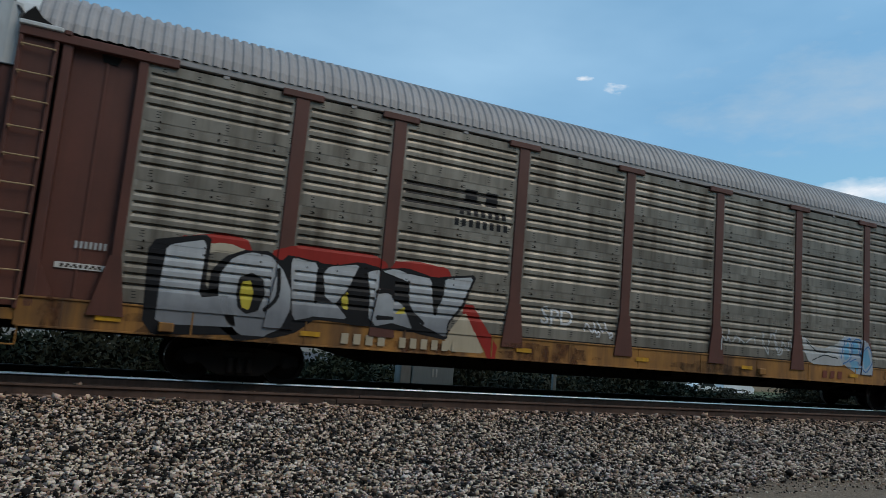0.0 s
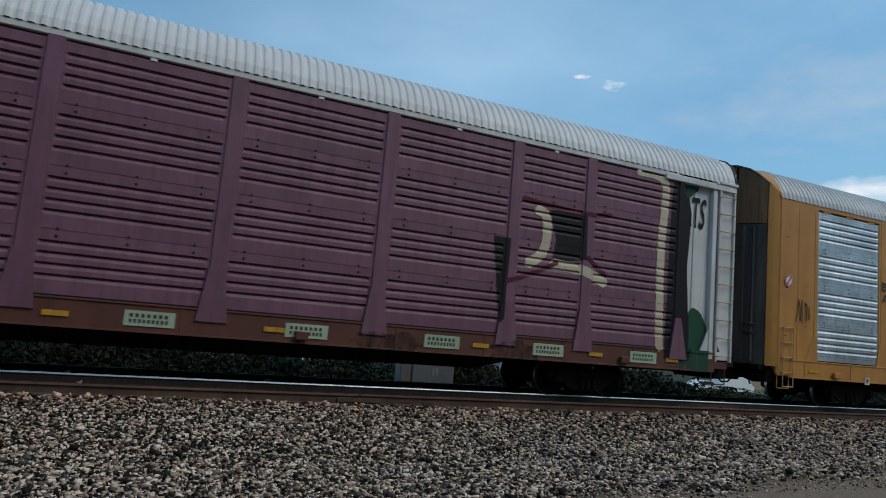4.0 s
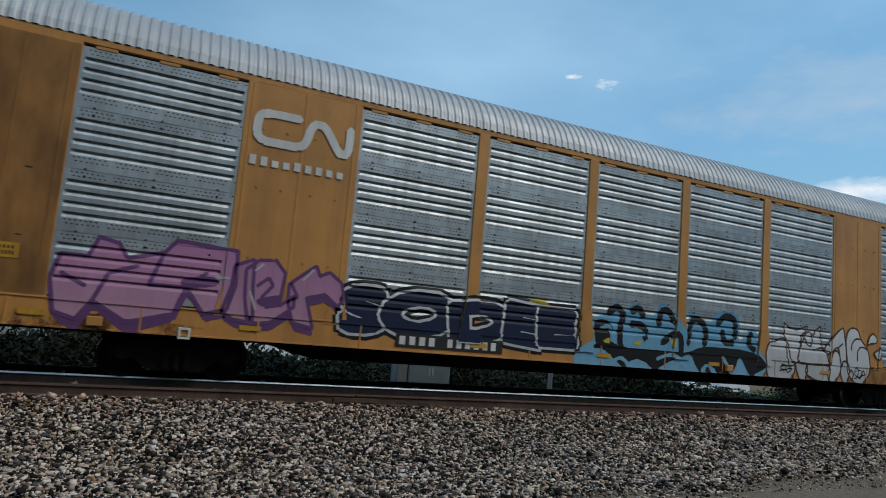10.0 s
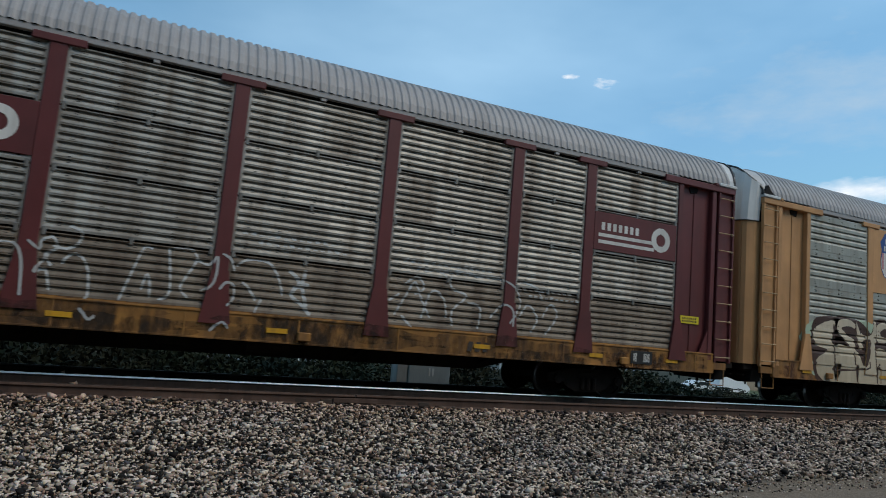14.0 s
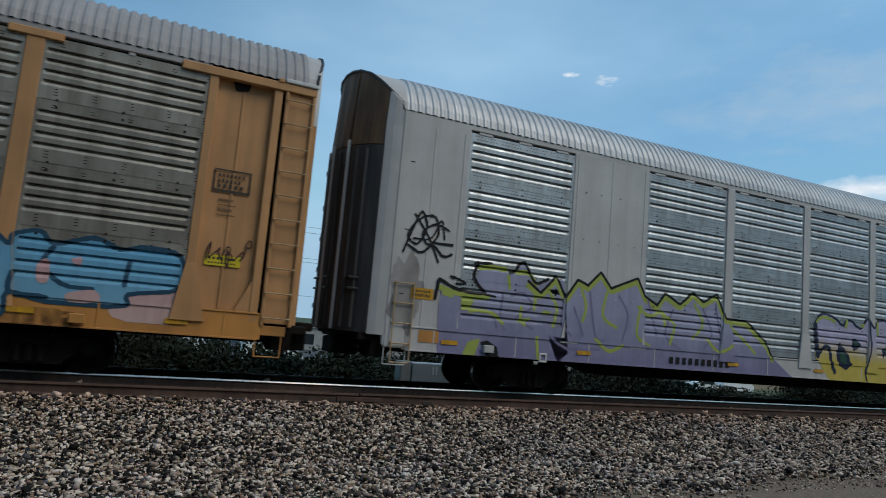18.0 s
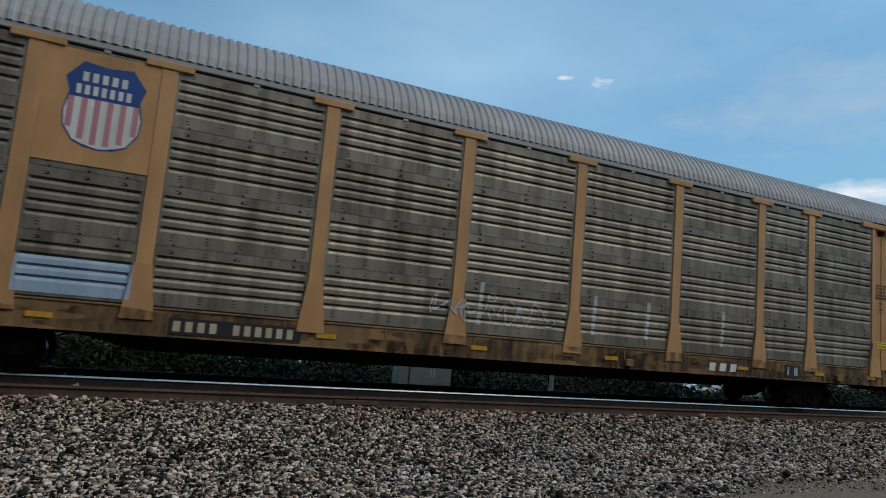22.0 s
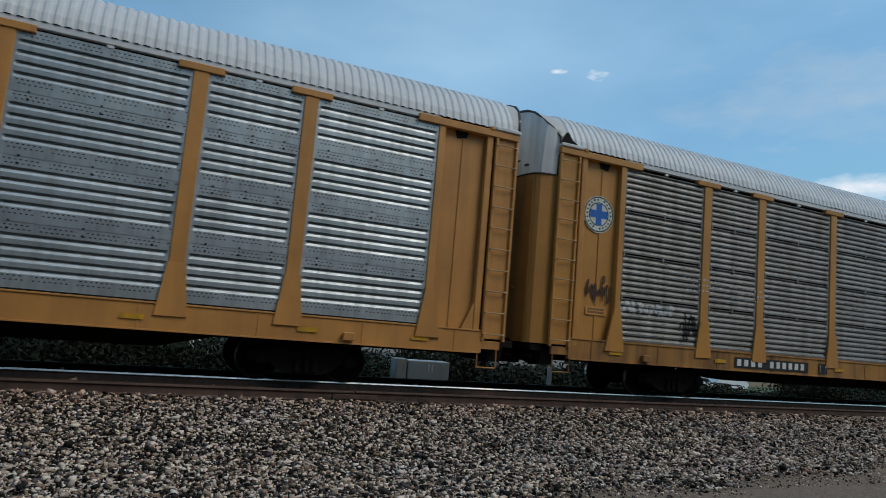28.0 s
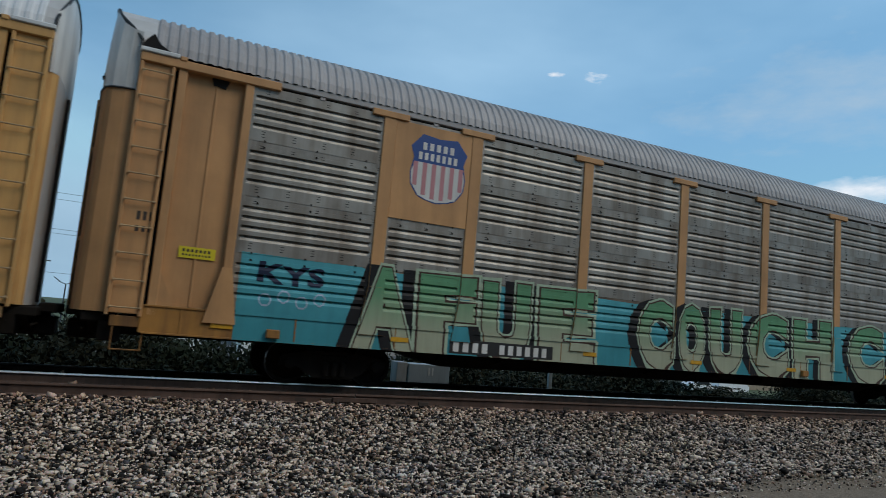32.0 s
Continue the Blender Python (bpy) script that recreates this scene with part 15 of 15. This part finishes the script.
put(18, "graffiti_letter", [crisp([(8.46, 2.08), (8.69, 2.1), (8.86, 1.53), (8.47, 1.5)])], LILAC_PALE, 0.0072, whole=True)
put(18, "graffiti_letter", [crisp([(9.69, 2.26), (10.04, 2.27), (10.05, 1.48), (9.77, 1.46)])], LILAC_PALE, 0.0072, whole=True)
put(18, "graffiti_letter", [crisp([(10.19, 2.03), (10.59, 2.04), (10.59, 1.52), (10.26, 1.5)])], LILAC_PALE, 0.0072, whole=True)
put(18, "graffiti_letter", [crisp([(10.83, 2.3), (11.13, 2.28), (11.24, 1.7), (10.9, 1.68)])], LILAC_PALE, 0.0072, whole=True)
put(18, "graffiti_letter", [crisp([(11.44, 2.11), (11.86, 2.15), (11.8, 1.75), (11.5, 1.7)])], LILAC_PALE, 0.0072, whole=True)
put(18, "graffiti_letter", [crisp([(7.52, 1.78), (7.76, 1.63), (7.63, 1.37), (7.44, 1.42)])], LILAC_PALE, 0.0072, whole=True)
put(18, "graffiti_letter", [crisp([(4.98, 1.94), (5.23, 1.9), (5.11, 1.6), (4.91, 1.58)])], DUSK, 0.0076, whole=True)
put(18, "graffiti_letter", [crisp([(5.68, 2.01), (5.79, 2.02), (5.76, 1.71)])], DUSK, 0.0076, whole=True)
put(18, "graffiti_letter", [crisp([(6.25, 1.94), (6.42, 1.95), (6.48, 1.59), (6.27, 1.64)])], DUSK, 0.0076, whole=True)
put(18, "graffiti_letter", [crisp([(6.84, 1.75), (7.06, 1.83), (6.98, 1.57), (6.8, 1.56)])], DUSK, 0.0076, whole=True)
put(18, "graffiti_letter", [crisp([(7.95, 2.1), (8.17, 2.12), (8.15, 1.86), (7.96, 1.84)])], DUSK, 0.0076, whole=True)
put(18, "graffiti_letter", [crisp([(8.81, 2.18), (9.05, 2.13), (8.98, 1.67), (8.8, 1.85)])], DUSK, 0.0076, whole=True)
put(18, "graffiti_letter", [crisp([(10.09, 2.03), (10.19, 2.03), (10.18, 1.63)])], DUSK, 0.0076, whole=True)
put(18, "graffiti_letter", [crisp([(10.6, 1.93), (10.82, 1.92), (10.79, 1.67), (10.65, 1.69)])], DUSK, 0.0076, whole=True)
put(18, "graffiti_letter", [crisp([(11.25, 2.13), (11.4, 2.11), (11.38, 1.86)])], DUSK, 0.0076, whole=True)
put(18, "graffiti_letter", [crisp([(5.27, 1.43), (5.49, 1.39), (5.46, 1.15), (5.24, 1.2)])], DUSK, 0.0076, whole=True)
put(18, "graffiti_letter", [crisp([(8.24, 1.61), (8.4, 1.59), (8.35, 1.36)])], DUSK, 0.0076, whole=True)
put(18, "graffiti_letter", [crisp([(11.99, 1.97), (12.15, 1.92), (12.08, 1.63), (11.89, 1.68)])], DUSK, 0.0076, whole=True)
put(18, "graffiti_linework", brush([(4.89, 1.75), (4.84, 2.44), (5.22, 2.57), (5.46, 2.34), (5.26, 2.08), (5.27, 1.73)], 0.095) + brush([(4.63, 1.83), (4.91, 1.85)], 0.095) + brush([(4.81, 1.55), (4.58, 1.21), (4.59, 0.95), (4.76, 0.99)], 0.095) + brush([(5.45, 2.27), (5.82, 2.13)], 0.095) + brush([(5.7, 2.37), (5.98, 2.35), (6.17, 2.16)], 0.095) + brush([(5.82, 2.19), (5.81, 1.83), (5.73, 1.46), (5.7, 0.98)], 0.095) + brush([(6.28, 2.19), (6.61, 2.08)], 0.095) + brush([(6.52, 2.14), (6.32, 1.87), (6.49, 1.47)], 0.095) + brush([(6.8, 2.23), (6.77, 2.47), (7.46, 2.56), (7.5, 2.06), (7.26, 1.76)], 0.095) + brush([(6.66, 1.36), (6.95, 1.41)], 0.095) + brush([(6.95, 2.3), (7.13, 1.95)], 0.095) + brush([(7.52, 2.31), (7.9, 2.34)], 0.095), SNOW, 0.0085)
put(18, "graffiti_linework", brush([(7.78, 2.45), (8.09, 2.45), (8.35, 2.19), (8.62, 2.15)], 0.095) + brush([(7.74, 2.18), (7.79, 1.83), (7.69, 1.62), (8.14, 1.25)], 0.095) + brush([(8.42, 2.39), (8.76, 2.46), (8.86, 2.24)], 0.095) + brush([(8.69, 2.09), (8.71, 1.7)], 0.095) + brush([(9.06, 1.94), (8.98, 1.4), (8.75, 1.14)], 0.095) + brush([(9.09, 2.32), (9.51, 2.34), (9.62, 1.97)], 0.095) + brush([(9.77, 2.39), (10.14, 2.36)], 0.095) + brush([(10.04, 2.21), (10.52, 2.05)], 0.095) + brush([(10.66, 2.41), (11.05, 2.37)], 0.095) + brush([(10.41, 2.05), (10.79, 2.0)], 0.095) + brush([(11.13, 2.31), (11.36, 1.91)], 0.095) + brush([(11.31, 2.4), (11.81, 2.37), (11.92, 2.17)], 0.095) + brush([(11.44, 2.14), (12.02, 2.18)], 0.095) + brush([(11.91, 1.95), (12.34, 1.64), (12.23, 1.41)], 0.095), SNOW, 0.0085)
put(18, "graffiti_linework", brush([(10.99, 1.55), (11.47, 1.5)], 0.095) + brush([(11.64, 1.58), (11.87, 1.31), (12.54, 1.07), (12.55, 0.87)], 0.095) + brush([(5.8, 0.94), (6.18, 1.02), (6.39, 1.27)], 0.095) + brush([(7.97, 1.32), (8.04, 0.91)], 0.095) + brush([(8.52, 1.29), (8.29, 0.84)], 0.095) + brush([(5.17, 1.6), (5.34, 1.26), (5.11, 1.13)], 0.095) + brush([(9.69, 2.15), (9.79, 1.7), (9.82, 1.3)], 0.095) + brush([(9.27, 2.11), (9.37, 1.8), (9.3, 1.43)], 0.095), SNOW, 0.0085)
put(18, "graffiti_letter", [crisp([(5.95, 1.81), (6.06, 1.85), (6.1, 1.46), (5.98, 1.38)])], SNOW, 0.0088, whole=True)
put(18, "graffiti_letter", [crisp([(8.51, 1.86), (8.59, 2.03), (8.74, 1.75)])], SNOW, 0.0088, whole=True)
put(18, "graffiti_letter", [crisp([(7.31, 1.51), (7.45, 1.65), (7.54, 1.35), (7.3, 1.32)])], SNOW, 0.0088, whole=True)
put(18, "graffiti_letter", [crisp([(10.24, 1.82), (10.35, 1.84), (10.37, 1.56), (10.26, 1.55)])], SNOW, 0.0088, whole=True)
patch(18, 4.3, 12.3, 1.2, 2.5, AQUA, 19, 0.10, 6)
put(18, "graffiti_background", [bar(4.4, 12.4, 0.83, 1.22)], PURPLE, 0.003, "dull purple sprayed band on the sill")
y18 = carrier_panel(18, 4.66, 7.36, 3.72, 4.42, WHITE)
red_name(18, 4.95, 6.9, 4.05, 4.22, y18)
for x0, z0, n in ((-3.2, 3.0, 12), (0.2, 2.9, 10), (2.0, 2.9, 12), (5.0, 2.8, 12), (-7.0, 2.9, 10)):
    put(18, "panel_scuffing", word(x0, x0 + n * 0.15, z0, z0 + 0.06, n, 0, 0.6) + word(x0 + 0.3, x0 + n * 0.17, z0 - 0.14, z0 - 0.08, n, 0, 0.6), GHOST, 0.004)
sill_marks(18, -7.6, -5.6, 0.9, 1.08, False, GHOST)
owner_marks(18, 7.0, 7.6)
data_box(18, 12.85, 3.6, mat=MARK_DARK)
scrawl(18, 12.5, 13.2, 2.0, 2.5, UMBER, 2, 0.03, 5)
notice(18, -12.75, 2.25, 0.5, 0.16, DECAL_YELLOW)
notice(18, 12.85, 1.7, 0.5, 0.16, DECAL_YELLOW)

# tan car with teal and green letters
y19 = carrier_panel(19, -9.38, -7.63, 3.42, 5.44, TAN)
shield(19, -9.02, -7.72, 3.84, 5.26, y19)
put(19, "graffiti_background", [loop([(-12.1, 0.82), (12.0, 0.82), (12.0, 2.28), (6.0, 2.36), (-3.0, 2.30), (-9.8, 2.34), (-12.1, 2.38)])], TEAL, 0.003, "teal sprayed background band")
piece(19, "KYS", -11.75, -10.55, 1.88, 2.22, NAVY, NAVY, None, 0.04, 0.01, seed=2)
put(19, "graffiti_linework", [circle(-11.6 + 0.34 * i, 1.55 + 0.08 * (i % 2), 0.12) + circle(-11.6 + 0.34 * i, 1.55 + 0.08 * (i % 2), 0.09) for i in range(4)], PALE_BLUE, 0.006)
for ch, x0, x1 in (("A", -9.80, -8.72), ("F", -8.42, -7.32), ("U", -7.00, -5.90), ("E", -5.48, -4.22), ("C", -2.72, -1.72), ("O", -1.50, -0.62), ("U", -0.36, 0.66), ("C", 1.06, 2.40), ("H", 2.82, 4.22), ("C", 5.20, 6.60), ("A", 6.95, 8.30)):
    put(19, "graffiti_shadow", lettering(ch, x0 - 0.26, x1 - 0.30, 0.92, 2.34, 0.11, swell=0.05, turn=2), INK, 0.005)
    put(19, "graffiti_edge", lettering(ch, x0 + 0.04, x1 - 0.06, 0.98, 2.36, 0.135, swell=0.05, turn=2), MINT, 0.007)
    put(19, "graffiti_rim", lettering(ch, x0 + 0.04, x1 - 0.06, 0.98, 2.36, 0.10, swell=0.05, turn=2), UMBER, 0.009)
    put(19, "graffiti_letters", lettering(ch, x0 + 0.04, x1 - 0.06, 0.98, 2.36, 0.075, swell=0.05, turn=2), LEAF_SHADE, 0.0115, "green block letter with a cream edge")
sill_marks(19, -7.7, -5.3, 0.86, 1.06)
notice(19, -12.85, 2.25, 0.62, 0.2)
put(19, "stencil_bars", word(-13.9, -13.6, 2.7, 2.85, 3) + word(-13.9, -13.6, 2.5, 2.6, 3), MARK_DARK, 0.004, flat=-1.497)

# soot and rust on the sills, the side sheets and the feet of the posts
SOOT = soiled("road_film_of_soot", (0.030, 0.021, 0.015), 0.50, 0.62, 0.16)
RUST_FILM = soiled("runs_of_rust", (0.11, 0.042, 0.018), 0.54)
soot_rnd = random.Random(41)
for k in SPEC:
    if k < 0:
        continue
    for x in (-13.0, -10.2, -7.4, -3.0, 0.6, 4.2, 8.4, 10.6, 13.0):
        if soot_rnd.random() < (0.0 if k in (3, 5, 16) else 0.3 if k == 17 else 0.7):
            x += soot_rnd.uniform(-1.1, 1.1)
            w = soot_rnd.uniform(0.4, 1.5)
            put(k, "soot_stain", [round_patch(max(-13.3, x - w), min(13.3, x + w), 0.78, soot_rnd.uniform(1.0, 1.32), soot_rnd.randint(1, 99), 0.32, 40, 2.2)], soot_rnd.choice((SOOT, SOOT, RUST_FILM)), 0.002, whole=True)
SMOKE = soiled("brown_film_of_exhaust_dirt", (0.075, 0.040, 0.020), 0.46, 0.52, 0.26, 0.8)
for k, z in ((12, 5.62), (1, 5.62), (6, 5.62)):
    put(k, "dirt_film", [bar(-13.71, -12.17, 1.28, z)], SMOKE, 0.0015, whole=True)
put(11, "dirt_film", [round_patch(-13.70, -13.0, 1.2, 2.7, 4, 0.3, 40, 2.2)], SMOKE, 0.0015, whole=True)
for k in (15, 8, 13):
    for x in (-11.5, -6.5, -1.0, 3.5, 7.5, 11.8):
        put(k, "soot_stain", [round_patch(x - 2.1, min(13.3, x + 2.1), 0.80, 1.24, k + int(x), 0.3)], SOOT, 0.0025, whole=True)
# reflective tape and small fittings along the sills
for k in SPEC:
    if k < 0:
        continue
    for i, x in enumerate((-12.3, -8.9, -4.2, -0.9, 2.6, 6.9, 9.9, 12.2)):
        if k in (3, 5, 1) and i % 3:
            continue
        put(k, "reflective_tape", [bar(x - 0.19, x + 0.19, 0.97, 1.06)], DECAL_YELLOW, 0.024, flat=Y_SILL)
    for x in (-11.4, 10.7, 3.1):
        JOBS.append(lambda k=k, x=x: part("sill_bracket", Shape().box(x - 0.12, x + 0.12, Y_SILL - 0.10, Y_SILL - 0.015, 0.86, 1.02, 0.015), SPEC[k][4], CARS[k]))


build_ground()
build_track()
build_shrubs()
build_far_things()
build_sky_and_belt()
for k, spec in SPEC.items():
    CARS[k] = build_car(k, *spec, post_paint=PURPLE if k == 2 else None)
for job in JOBS:
    job()
build_ballast()


def motions():
    for k, car in CARS.items():
        play = PLAY.get(k, [(0, SLACK[k] if k >= 0 else 0)])
        walk(car, [(t, pose(PITCH * k + x + float(np.interp(t, [r[0] for r in play], [r[1] for r in play])), TRACK_Y, 0)) for t, x in TRAIN])
    # wheels roll while their car is near; they rest before and after
    ts, xs = [t for t, x in TRAIN], [x for t, x in TRAIN]
    for k, wheel, at in WHEELS:
        far = PITCH * k + at
        rows, last = [], None
        for i in range(961):
            t = i / 30
            x = far + float(np.interp(t, ts, xs))
            if -11 < x < 48:
                rows.append((t, x))
        if len(rows) < 2:
            continue
        x0 = rows[0][1]
        turns = [(t, pose(wheel.location[0], 0, 0.42, 0, math.degrees((x - x0) / 0.42), 0)) for t, x in rows]
        if turns[0][0] > 0:
            turns.insert(0, (0, turns[0][1]))
        if turns[-1][0] < 32:
            turns.append((32, turns[-1][1]))
        walk(wheel, turns)
    for cloud, a, b in CLOUDS:
        walk(cloud, [(0, look(Vector(a) * 1500, EYE)), (32, look(Vector(b) * 1500, EYE))])


motions()
